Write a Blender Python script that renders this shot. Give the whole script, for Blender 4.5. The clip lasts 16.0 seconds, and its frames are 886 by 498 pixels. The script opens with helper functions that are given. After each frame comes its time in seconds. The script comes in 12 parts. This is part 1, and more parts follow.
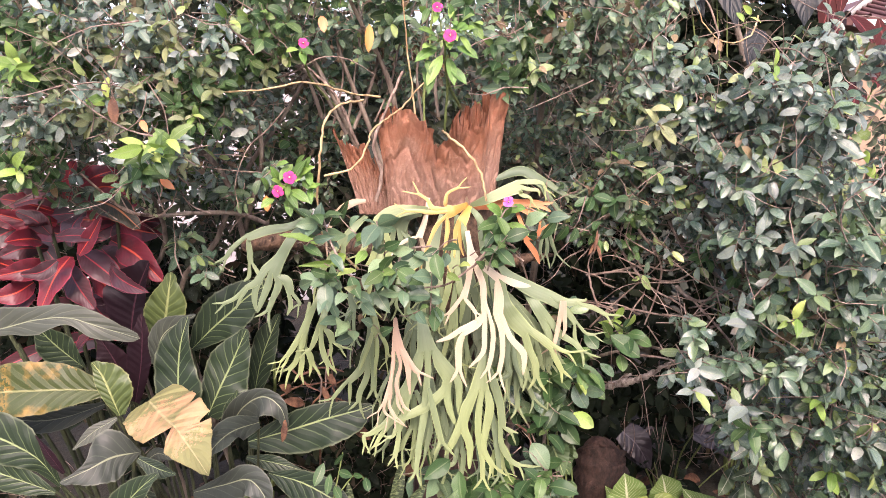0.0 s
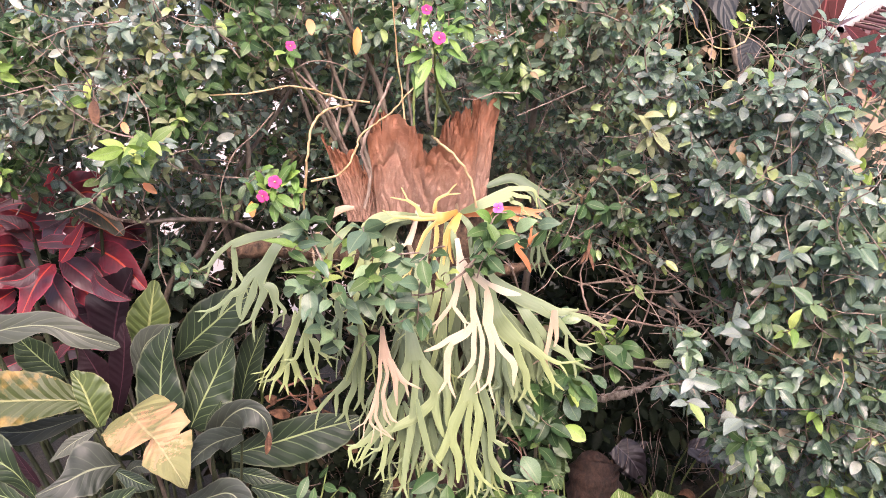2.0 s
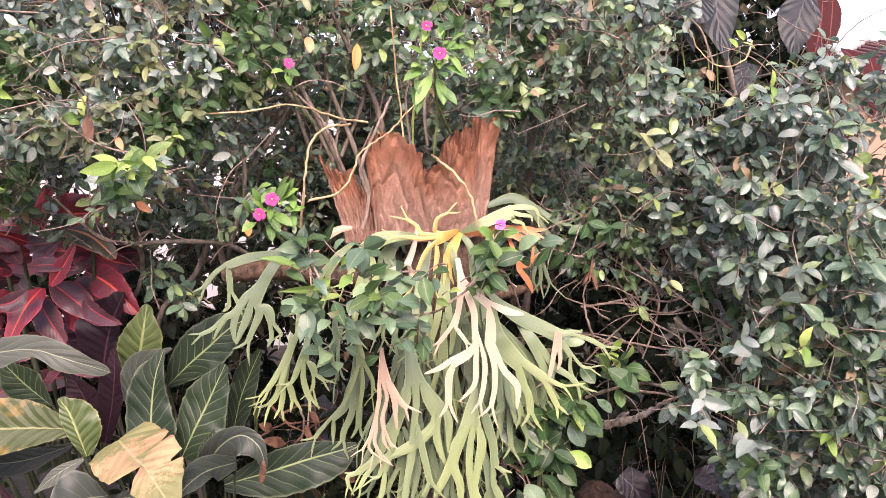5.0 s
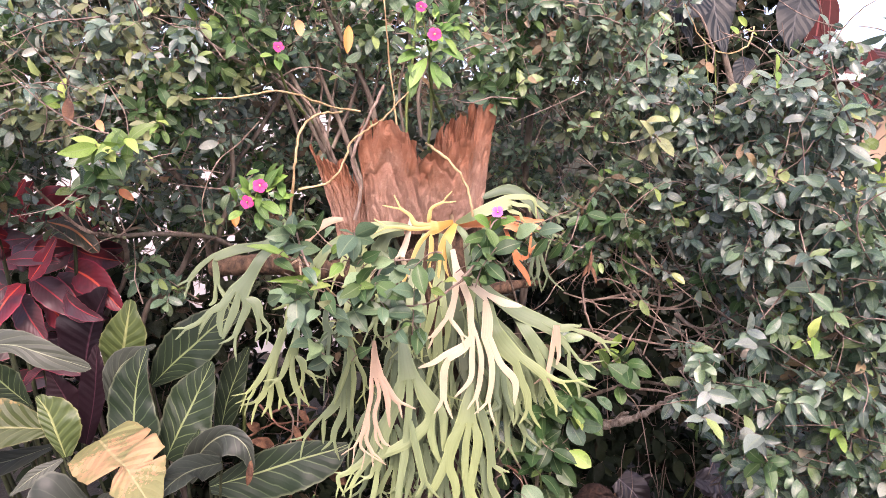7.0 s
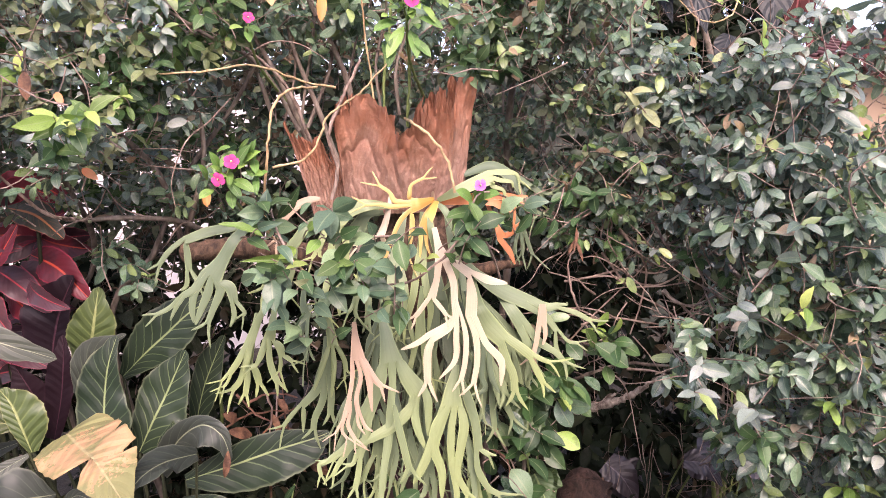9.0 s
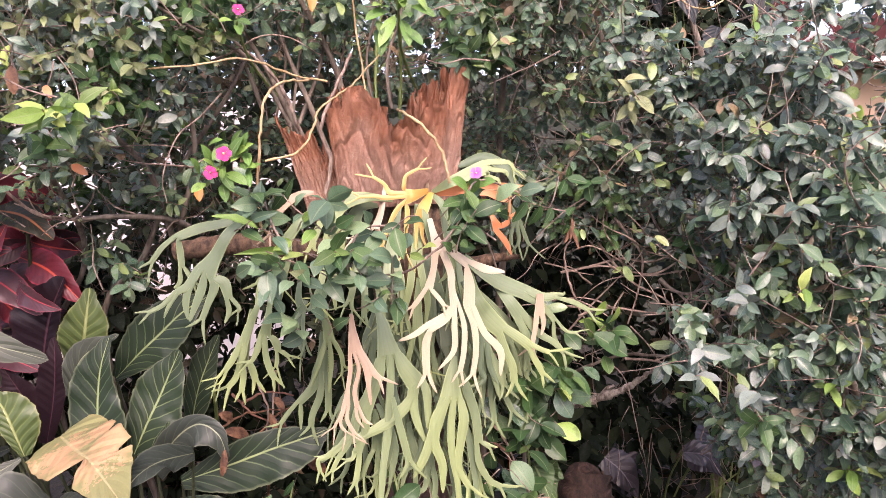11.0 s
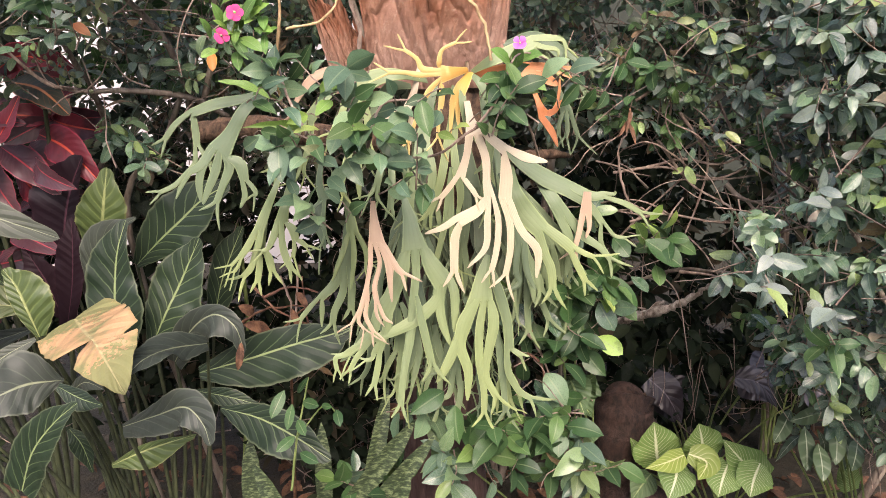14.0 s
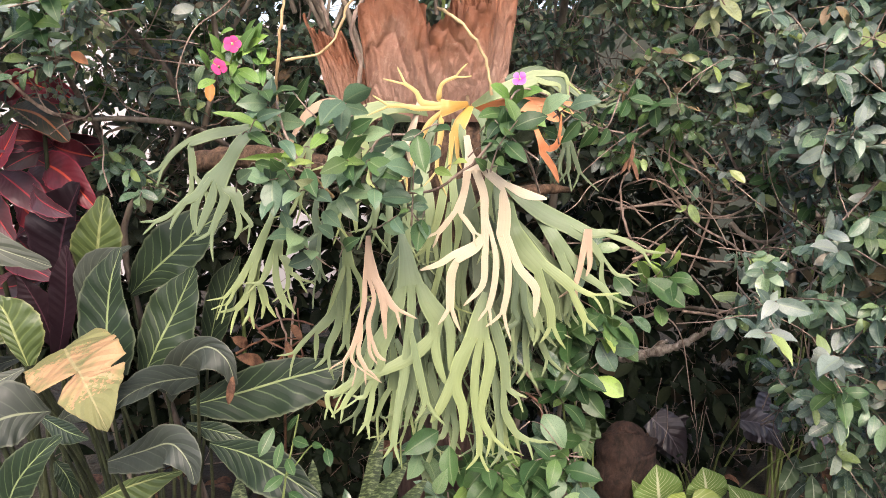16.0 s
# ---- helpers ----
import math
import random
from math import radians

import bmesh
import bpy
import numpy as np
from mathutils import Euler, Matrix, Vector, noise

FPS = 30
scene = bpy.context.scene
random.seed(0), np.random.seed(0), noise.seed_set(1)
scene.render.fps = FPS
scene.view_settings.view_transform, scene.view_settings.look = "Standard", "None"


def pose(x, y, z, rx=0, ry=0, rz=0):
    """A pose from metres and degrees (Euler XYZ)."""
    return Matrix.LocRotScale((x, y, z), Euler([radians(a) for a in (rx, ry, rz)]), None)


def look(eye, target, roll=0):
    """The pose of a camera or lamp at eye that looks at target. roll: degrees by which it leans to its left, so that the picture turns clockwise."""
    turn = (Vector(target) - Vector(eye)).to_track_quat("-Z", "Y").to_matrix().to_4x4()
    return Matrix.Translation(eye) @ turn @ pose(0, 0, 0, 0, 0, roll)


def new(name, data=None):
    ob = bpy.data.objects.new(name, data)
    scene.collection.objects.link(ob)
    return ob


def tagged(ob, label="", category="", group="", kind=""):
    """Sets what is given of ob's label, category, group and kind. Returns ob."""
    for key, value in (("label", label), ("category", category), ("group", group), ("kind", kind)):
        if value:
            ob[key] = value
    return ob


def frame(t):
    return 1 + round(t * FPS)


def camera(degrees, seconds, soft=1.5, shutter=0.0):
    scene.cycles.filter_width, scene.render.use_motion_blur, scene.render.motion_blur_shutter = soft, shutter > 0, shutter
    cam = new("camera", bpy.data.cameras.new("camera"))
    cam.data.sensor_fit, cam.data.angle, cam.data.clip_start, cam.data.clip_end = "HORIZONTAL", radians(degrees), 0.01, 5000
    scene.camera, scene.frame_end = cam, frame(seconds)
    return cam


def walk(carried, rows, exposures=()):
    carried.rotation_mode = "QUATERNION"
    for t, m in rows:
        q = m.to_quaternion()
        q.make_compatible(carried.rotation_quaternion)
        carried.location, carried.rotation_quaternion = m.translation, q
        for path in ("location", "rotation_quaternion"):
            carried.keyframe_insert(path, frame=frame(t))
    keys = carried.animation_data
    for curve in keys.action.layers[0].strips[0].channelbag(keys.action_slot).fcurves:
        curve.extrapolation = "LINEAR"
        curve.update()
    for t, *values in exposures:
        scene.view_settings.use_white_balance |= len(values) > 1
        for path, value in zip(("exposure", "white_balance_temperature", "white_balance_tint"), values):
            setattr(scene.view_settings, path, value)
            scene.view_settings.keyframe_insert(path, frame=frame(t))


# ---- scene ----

# ---------------------------------------------------------------- camera and walk
cam = camera(64.5, 16.0, 0.42)
LEVEL = pose(0, 2.06, 1.335, 11) @ pose(0, -2.06, -1.335)
PATH = [
    (0, (-0.051, 0.303, 1.843), (0.034, 2.172, 1.137), 0.1),
    (0.5, (-0.046, 0.309, 1.841), (0.023, 2.175, 1.126), 0.1),
    (1, (-0.042, 0.316, 1.828), (0.029, 2.187, 1.125), -0.2),
    (1.5, (-0.038, 0.328, 1.836), (0.027, 2.195, 1.122), -0.6),
    (2, (-0.034, 0.33, 1.814), (0.064, 2.213, 1.148), 0.5),
    (2.5, (-0.04, 0.336, 1.813), (0.07, 2.221, 1.154), 0.9),
    (3, (-0.042, 0.336, 1.804), (0.068, 2.225, 1.156), 0.7),
    (3.5, (-0.043, 0.341, 1.794), (0.072, 2.23, 1.147), 0.8),
    (4, (-0.042, 0.348, 1.786), (0.045, 2.252, 1.182), -0.0),
    (4.2, (-0.047, 0.348, 1.782), (0.048, 2.256, 1.188), -0.0),
    (6.3, (-0.048, 0.375, 1.728), (0.082, 2.291, 1.169), 0.8),
    (6.5, (-0.046, 0.379, 1.718), (0.08, 2.295, 1.159), 0.9),
    (7, (-0.049, 0.393, 1.708), (0.088, 2.314, 1.168), 0.6),
    (7.5, (-0.041, 0.406, 1.69), (0.133, 2.324, 1.153), 0.7),
    (8, (-0.044, 0.418, 1.681), (0.13, 2.341, 1.162), 0.8),
    (8.5, (-0.048, 0.428, 1.671), (0.13, 2.342, 1.12), 0.7),
    (9, (-0.051, 0.435, 1.656), (0.145, 2.348, 1.104), 0.1),
    (9.2, (-0.051, 0.439, 1.652), (0.146, 2.346, 1.082), 0.1),
    (11.3, (-0.064, 0.436, 1.61), (0.159, 2.352, 1.081), -1.0),
    (11.5, (-0.061, 0.432, 1.605), (0.154, 2.344, 1.059), -1.2),
    (12, (-0.055, 0.44, 1.594), (0.165, 2.326, 0.966), -1.5),
    (12.5, (-0.046, 0.447, 1.585), (0.174, 2.33, 0.948), -1.2),
    (13, (-0.032, 0.444, 1.573), (0.117, 2.326, 0.915), -1.4),
    (13.5, (-0.014, 0.485, 1.552), (0.106, 2.366, 0.882), -1.5),
    (14, (-0.01, 0.558, 1.513), (0.054, 2.414, 0.772), 0.2),
    (14.5, (-0.009, 0.614, 1.499), (0.111, 2.469, 0.762), 0.7),
    (15, (-0.004, 0.641, 1.502), (0.038, 2.498, 0.763), -0.6),
    (15.5, (0.014, 0.617, 1.5), (0.046, 2.485, 0.787), 0.4),
    (16, (0.01, 0.59, 1.521), (0.054, 2.473, 0.849), 1.0),
]
walk(cam, [(t, LEVEL @ look(eye, target, roll)) for t, eye, target, roll in PATH],
     [(0.0, 1.96, 7150, 31), (9.0, 1.85, 7050, 35), (12.5, 1.76, 7050, 32), (14.5, 1.66, 7200, 19), (16.0, 1.72, 7200, 19)])

# ---------------------------------------------------------------- sky and sun (bright overcast)
world = bpy.data.worlds.new("overcast_sky")
scene.world = world
world.use_nodes = True
wn = world.node_tree
sky = wn.nodes.new("ShaderNodeTexSky")
sky.sky_type = "NISHITA"
sky.sun_disc = False
sky.sun_elevation, sky.sun_rotation = radians(41), radians(178)
sky.air_density, sky.dust_density, sky.ozone_density = 1.0, 2.5, 1.0
wn.links.new(sky.outputs[0], wn.nodes["Background"].inputs[0])
wn.nodes["Background"].inputs[1].default_value = 0.15
sun = new("sun", bpy.data.lights.new("sun", "SUN"))
sun.data.energy, sun.data.angle, sun.data.color = 1.3, radians(35), (1.0, 0.96, 0.9)
sun.matrix_world = look((0.2, -5.0, 4.3), (0, 0, 0))

# ---------------------------------------------------------------- materials


def blank(name):
    m = bpy.data.materials.new(name)
    m.use_nodes = True
    nt = m.node_tree
    return m, nt, nt.nodes["Principled BSDF"]


def node(nt, kind, **values):
    n = nt.nodes.new(kind)
    for key, value in values.items():
        n.inputs[key.replace("_", " ")].default_value = value
    return n


def math_node(nt, op, a, b=0.0, c=None):
    n = nt.nodes.new("ShaderNodeMath")
    n.operation = op
    for i, v in enumerate((a, b, c)):
        if v is None:
            continue
        if isinstance(v, (int, float)):
            n.inputs[i].default_value = v
        else:
            nt.links.new(v, n.inputs[i])
    return n.outputs[0]


def noise_node(nt, scale, detail=3.0, rough=0.55, coord="Object"):
    tc = nt.nodes.new("ShaderNodeTexCoord")
    n = node(nt, "ShaderNodeTexNoise", Scale=scale, Detail=detail, Roughness=rough)
    nt.links.new(tc.outputs[coord], n.inputs["Vector"])
    return n.outputs["Fac"]


def mix_color(nt, fac, a, b, blend="MIX"):
    n = nt.nodes.new("ShaderNodeMix")
    n.data_type, n.blend_type = "RGBA", blend
    for i, v in ((0, fac), (6, a), (7, b)):
        if isinstance(v, (int, float)):
            n.inputs[i].default_value = v
        elif isinstance(v, tuple):
            n.inputs[i].default_value = (*v, 1) if len(v) == 3 else v
        else:
            nt.links.new(v, n.inputs[i])
    return n.outputs[2]


def ramp(nt, fac, stops, step=False):
    n = nt.nodes.new("ShaderNodeValToRGB")
    cr = n.color_ramp
    cr.interpolation = "CONSTANT" if step else "LINEAR"
    while len(cr.elements) < len(stops):
        cr.elements.new(0.5)
    for e, (p, c) in zip(cr.elements, stops):
        e.position, e.color = p, (*c, 1)
    nt.links.new(fac, n.inputs[0])
    return n.outputs[0]


def bump(nt, bsdf, height, strength=0.3, distance=0.002):
    b = node(nt, "ShaderNodeBump", Strength=strength, Distance=distance)
    nt.links.new(height, b.inputs["Height"])
    nt.links.new(b.outputs[0], bsdf.inputs["Normal"])


def thin(nt, bsdf, color, amount=0.25):
    """Light that shines through a leaf blade."""
    tr = nt.nodes.new("ShaderNodeBsdfTranslucent")
    nt.links.new(color, tr.inputs[0])
    mx = nt.nodes.new("ShaderNodeMixShader")
    mx.inputs[0].default_value = amount
    nt.links.new(bsdf.outputs[0], mx.inputs[1])
    nt.links.new(tr.outputs[0], mx.inputs[2])
    nt.links.new(mx.outputs[0], nt.nodes["Material Output"].inputs[0])


def random_source(nt, joined):
    if joined:
        return nt.nodes.new("ShaderNodeNewGeometry").outputs["Random Per Island"]
    return nt.nodes.new("ShaderNodeObjectInfo").outputs["Random"]


def uv_parts(nt):
    """Across the blade (-1 to 1 from the midrib) and along it (0 to 1)."""
    uv = nt.nodes.new("ShaderNodeUVMap")
    sep = nt.nodes.new("ShaderNodeSeparateXYZ")
    nt.links.new(uv.outputs[0], sep.inputs[0])
    u = math_node(nt, "MULTIPLY_ADD", sep.outputs[0], 2.0, -1.0)
    return math_node(nt, "ABSOLUTE", u), sep.outputs[1], u


def shrub_leaf_material(name, stops, joined, gloss=0.36, shine=0.75, dust=1.0):
    m, nt, b = blank(name)
    r = random_source(nt, joined)
    col = ramp(nt, r, stops, step=True)
    r2 = math_node(nt, "FRACT", math_node(nt, "MULTIPLY", r, 37.7))
    col = mix_color(nt, 1.0, col, ramp(nt, r2, [(0, (0.50, 0.54, 0.54)), (0.5, (0.92, 0.97, 0.93)), (1, (1.4, 1.34, 1.2))]), "MULTIPLY")
    n = noise_node(nt, 60.0, 5)
    specks = noise_node(nt, 260.0, 3, 0.7)
    soot = noise_node(nt, 38.0, 4, 0.7)
    col = mix_color(nt, math_node(nt, "MULTIPLY", ramp(nt, soot, [(0.52, (0, 0, 0)), (0.66, (1, 1, 1))]), 0.4), col, (0.030, 0.036, 0.030))
    col = mix_color(nt, math_node(nt, "MULTIPLY", ramp(nt, n, [(0.48, (0, 0, 0)), (0.7, (1, 1, 1))]), 0.25 * dust), col, (0.22, 0.26, 0.24))
    col = mix_color(nt, math_node(nt, "MULTIPLY", ramp(nt, specks, [(0.56, (0, 0, 0)), (0.7, (1, 1, 1))]), 0.35 * dust), col, (0.34, 0.35, 0.32))
    col = mix_color(nt, math_node(nt, "MULTIPLY", ramp(nt, specks, [(0.3, (1, 1, 1)), (0.42, (0, 0, 0))]), 0.4), col, (0.02, 0.03, 0.02))
    au, v, u = uv_parts(nt)
    rib = math_node(nt, "LESS_THAN", au, 0.07)
    if shine > 0.3:
        col = mix_color(nt, math_node(nt, "MULTIPLY", rib, 0.3), col, (0.28, 0.34, 0.18))
    nt.links.new(col, b.inputs["Base Color"])
    r3 = math_node(nt, "FRACT", math_node(nt, "MULTIPLY", r, 91.3))
    rough = math_node(nt, "ADD", math_node(nt, "MULTIPLY_ADD", n, 0.3, gloss - 0.14), math_node(nt, "MULTIPLY", math_node(nt, "MULTIPLY", r3, r3), 0.3))
    nt.links.new(rough, b.inputs["Roughness"])
    b.inputs["Specular IOR Level"].default_value = shine
    side = math_node(nt, "SINE", math_node(nt, "MULTIPLY", math_node(nt, "SUBTRACT", v, math_node(nt, "MULTIPLY", au, 0.25)), 48.0))
    bump(nt, b, math_node(nt, "ADD", side, math_node(nt, "MULTIPLY", n, 3.0)), 0.12, 0.0005)
    thin(nt, b, col, 0.28)
    return m


DARK_LEAF = [(0, (0.068, 0.132, 0.081)), (0.28, (0.094, 0.169, 0.108)), (0.52, (0.121, 0.205, 0.123)),
             (0.74, (0.153, 0.242, 0.117)), (0.88, (0.205, 0.290, 0.106)), (0.955, (0.214, 0.289, 0.096)), (0.985, (0.303, 0.205, 0.112))]
# Dusty greens; the palest greys put sky sheen into the colour
DULL_LEAF = [(0, (0.075, 0.131, 0.099)), (0.26, (0.113, 0.181, 0.141)), (0.50, (0.159, 0.227, 0.181)), (0.68, (0.199, 0.252, 0.227)),
             (0.82, (0.255, 0.289, 0.270)), (0.90, (0.227, 0.312, 0.108)), (0.965, (0.261, 0.318, 0.125)), (0.985, (0.340, 0.272, 0.204))]
BLUISH_LEAF = [(0, (0.085, 0.160, 0.095)), (0.35, (0.120, 0.205, 0.120)), (0.7, (0.160, 0.255, 0.140))]
BROWN_LEAF = [(0, (0.10, 0.065, 0.04)), (0.4, (0.17, 0.115, 0.07)), (0.75, (0.26, 0.19, 0.13))]
FRESH_LEAF = [(0, (0.13, 0.24, 0.05)), (0.3, (0.18, 0.30, 0.065)), (0.6, (0.24, 0.36, 0.09)), (0.85, (0.34, 0.43, 0.12))]
GREEN_LEAF = [(0, (0.034, 0.088, 0.030)), (0.4, (0.050, 0.112, 0.038)), (0.7, (0.070, 0.142, 0.046)), (0.9, (0.118, 0.205, 0.055))]
OLIVE_LEAF = [(0, (0.15, 0.19, 0.08)), (0.4, (0.21, 0.24, 0.12)), (0.75, (0.27, 0.29, 0.16))]
IMPATIENS = [(0, (0.10, 0.22, 0.045)), (0.5, (0.15, 0.28, 0.06)), (0.85, (0.18, 0.30, 0.07))]
# Hedge leaf near-black: the shade of the hollow is put into the colour
SHADED_LEAF = [(0, (0.014, 0.022, 0.013)), (0.4, (0.022, 0.033, 0.019)), (0.75, (0.034, 0.046, 0.025)), (0.9, (0.06, 0.048, 0.032))]

# Lighter copy of the hedge leaf, its stronger light put into the colour
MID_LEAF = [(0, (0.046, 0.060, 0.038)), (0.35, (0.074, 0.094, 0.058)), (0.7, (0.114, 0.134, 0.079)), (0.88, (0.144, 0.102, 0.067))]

MAT = {}
for key, stops, gloss in (("dark", DARK_LEAF, 0.25), ("dull", DULL_LEAF, 0.25), ("brown", BROWN_LEAF, 0.6), ("bluish", BLUISH_LEAF, 0.34), ("fresh", FRESH_LEAF, 0.42), ("green", GREEN_LEAF, 0.38),
                          ("olive", OLIVE_LEAF, 0.45), ("impatiens", IMPATIENS, 0.5), ("mid", MID_LEAF, 0.5), ("back", SHADED_LEAF, 0.5)):
    shine = {"back": 0.1, "dull": 0.68, "mid": 0.25, "brown": 0.1, "fresh": 0.4, "olive": 0.4, "green": 0.36}.get(key, 0.62)
    dust = {"green": 0.25, "fresh": 0.25, "impatiens": 0.25, "bluish": 0.25, "back": 0.08, "mid": 0.5}.get(key, 1.0)
    MAT[key] = shrub_leaf_material("leaf_" + key, stops, False, gloss, shine, dust)
    MAT[key + "_mass"] = shrub_leaf_material("foliage_" + key, stops, True, gloss, shine, dust)


def bark_material(name, dark, light, scale=30.0, stretch=0.25, rough=0.85):
    m, nt, b = blank(name)
    tc = nt.nodes.new("ShaderNodeTexCoord")
    mp = node(nt, "ShaderNodeMapping", Scale=(1, 1, stretch))
    nt.links.new(tc.outputs["Object"], mp.inputs[0])
    n = node(nt, "ShaderNodeTexNoise", Scale=scale, Detail=6.0, Roughness=0.65)
    nt.links.new(mp.outputs[0], n.inputs["Vector"])
    big = noise_node(nt, 9.0, 2)
    col = ramp(nt, n.outputs["Fac"], [(0.38, dark), (0.62, light)])
    col = mix_color(nt, math_node(nt, "MULTIPLY", big, 0.4), col, tuple(c * 0.6 for c in dark))
    nt.links.new(col, b.inputs["Base Color"])
    b.inputs["Roughness"].default_value = rough
    bump(nt, b, n.outputs["Fac"], 0.9, 0.008)
    return m


MAT["bark"] = bark_material("grey_brown_bark", (0.10, 0.075, 0.058), (0.30, 0.25, 0.20))
MAT["red_bark"] = bark_material("reddish_bark", (0.05, 0.026, 0.022), (0.14, 0.085, 0.07), 34)
MAT["pale_bark"] = bark_material("pale_dead_bark", (0.12, 0.09, 0.07), (0.58, 0.52, 0.46), 55, 0.6)
MAT["twig"] = bark_material("twig_bark", (0.13, 0.088, 0.068), (0.38, 0.29, 0.235), 60)
MAT["vine"] = bark_material("ochre_vine_bark", (0.24, 0.155, 0.075), (0.62, 0.48, 0.26), 45)
MAT["green_stem"] = bark_material("green_stem", (0.10, 0.15, 0.04), (0.22, 0.28, 0.09), 60)
MAT["red_stem"] = bark_material("dry_red_stem", (0.10, 0.045, 0.03), (0.22, 0.11, 0.075), 60)
MAT["fibre"] = bark_material("matted_brown_roots", (0.05, 0.03, 0.02), (0.20, 0.12, 0.075), 70, 0.5)
MAT["green_berry"] = bark_material("pale_green_berry", (0.22, 0.27, 0.13), (0.36, 0.40, 0.22), 60, 1, 0.5)
MAT["dry"] = bark_material("dry_leaf_litter", (0.060, 0.026, 0.014), (0.19, 0.092, 0.048), 40, 1)
MAT["petiole"] = bark_material("dark_green_petiole", (0.025, 0.035, 0.016), (0.07, 0.085, 0.035), 60)
MAT["stump"] = bark_material("dark_rotten_stump_bark", (0.014, 0.008, 0.006), (0.066, 0.034, 0.024), 60, 0.5)


def shield_material():
    m, nt, b = blank("dry_brown_shield_frond")
    au, v, u = uv_parts(nt)
    tc = nt.nodes.new("ShaderNodeTexCoord")
    big = noise_node(nt, 12, 4)
    fine = noise_node(nt, 90, 5, 0.65)
    cmb = nt.nodes.new("ShaderNodeCombineXYZ")
    warp = math_node(nt, "MULTIPLY_ADD", big, 0.45, u)
    nt.links.new(math_node(nt, "MULTIPLY", warp, 11.0), cmb.inputs[0])
    nt.links.new(math_node(nt, "MULTIPLY", v, 8.0), cmb.inputs[1])
    vn = node(nt, "ShaderNodeTexNoise", Scale=2.4, Detail=5.0, Roughness=0.62)
    nt.links.new(cmb.outputs[0], vn.inputs["Vector"])
    blot0 = noise_node(nt, 20, 3)
    strands = nt.nodes.new("ShaderNodeCombineXYZ")
    nt.links.new(math_node(nt, "MULTIPLY", math_node(nt, "MULTIPLY_ADD", big, 0.55, u), 17.0), strands.inputs[0])
    nt.links.new(math_node(nt, "MULTIPLY", math_node(nt, "MULTIPLY_ADD", blot0, 0.4, v), 11.0), strands.inputs[1])
    fibre = node(nt, "ShaderNodeTexNoise", Scale=1.0, Detail=4.0, Roughness=0.6)
    nt.links.new(strands.outputs[0], fibre.inputs["Vector"])
    blot = noise_node(nt, 26, 5, 0.6)
    low = ramp(nt, blot, [(0.3, (0.243, 0.133, 0.097)), (0.55, (0.310, 0.183, 0.137)), (0.75, (0.360, 0.232, 0.180))])
    high = ramp(nt, blot, [(0.3, (0.194, 0.079, 0.043)), (0.5, (0.279, 0.122, 0.070)), (0.72, (0.342, 0.176, 0.113))])
    rise = ramp(nt, math_node(nt, "MULTIPLY_ADD", big, 0.5, v), [(0.55, (0, 0, 0)), (1.1, (1, 1, 1))])
    col = mix_color(nt, rise, low, high)
    col = mix_color(nt, math_node(nt, "MULTIPLY", ramp(nt, vn.outputs["Fac"], [(0.30, (1, 1, 1)), (0.46, (0, 0, 0))]), 0.16), col, (0.30, 0.14, 0.085))
    col = mix_color(nt, math_node(nt, "MULTIPLY", ramp(nt, fine, [(0.55, (0, 0, 0)), (0.8, (1, 1, 1))]), 0.3), col, (0.62, 0.45, 0.34))
    col = mix_color(nt, math_node(nt, "MULTIPLY", ramp(nt, fibre.outputs["Fac"], [(0.26, (1, 1, 1)), (0.38, (0, 0, 0))]), 0.22), col, (0.22, 0.105, 0.065))
    col = mix_color(nt, math_node(nt, "MULTIPLY", ramp(nt, fibre.outputs["Fac"], [(0.58, (0, 0, 0)), (0.72, (1, 1, 1))]), 0.4), col, (0.58, 0.40, 0.30))
    cell = nt.nodes.new("ShaderNodeTexVoronoi")
    cell.feature = "DISTANCE_TO_EDGE"
    cell.inputs["Scale"].default_value = 1.0
    cv = nt.nodes.new("ShaderNodeCombineXYZ")
    nt.links.new(math_node(nt, "MULTIPLY", math_node(nt, "MULTIPLY_ADD", blot, 0.18, u), 10.0), cv.inputs[0])
    nt.links.new(math_node(nt, "MULTIPLY", math_node(nt, "MULTIPLY_ADD", blot, 0.12, v), 5.0), cv.inputs[1])
    nt.links.new(cv.outputs[0], cell.inputs["Vector"])
    veins = ramp(nt, cell.outputs["Distance"], [(0.0, (1, 1, 1)), (0.07, (0, 0, 0))])
    col = mix_color(nt, math_node(nt, "MULTIPLY", veins, 0.3), col, (0.20, 0.095, 0.062))
    torn_rim = ramp(nt, math_node(nt, "MULTIPLY_ADD", big, 0.5, v), [(0.90, (0, 0, 0)), (1.06, (1, 1, 1))])
    col = mix_color(nt, math_node(nt, "MULTIPLY", torn_rim, 0.4), col, (0.28, 0.100, 0.052))
    nt.links.new(col, b.inputs["Base Color"])
    b.inputs["Roughness"].default_value = 0.72
    bump(nt, b, math_node(nt, "ADD", math_node(nt, "ADD", vn.outputs["Fac"], math_node(nt, "MULTIPLY", fibre.outputs["Fac"], 0.3)), math_node(nt, "MULTIPLY", fine, 0.6)), 0.55, 0.006)
    return m


MAT["shield"] = shield_material()


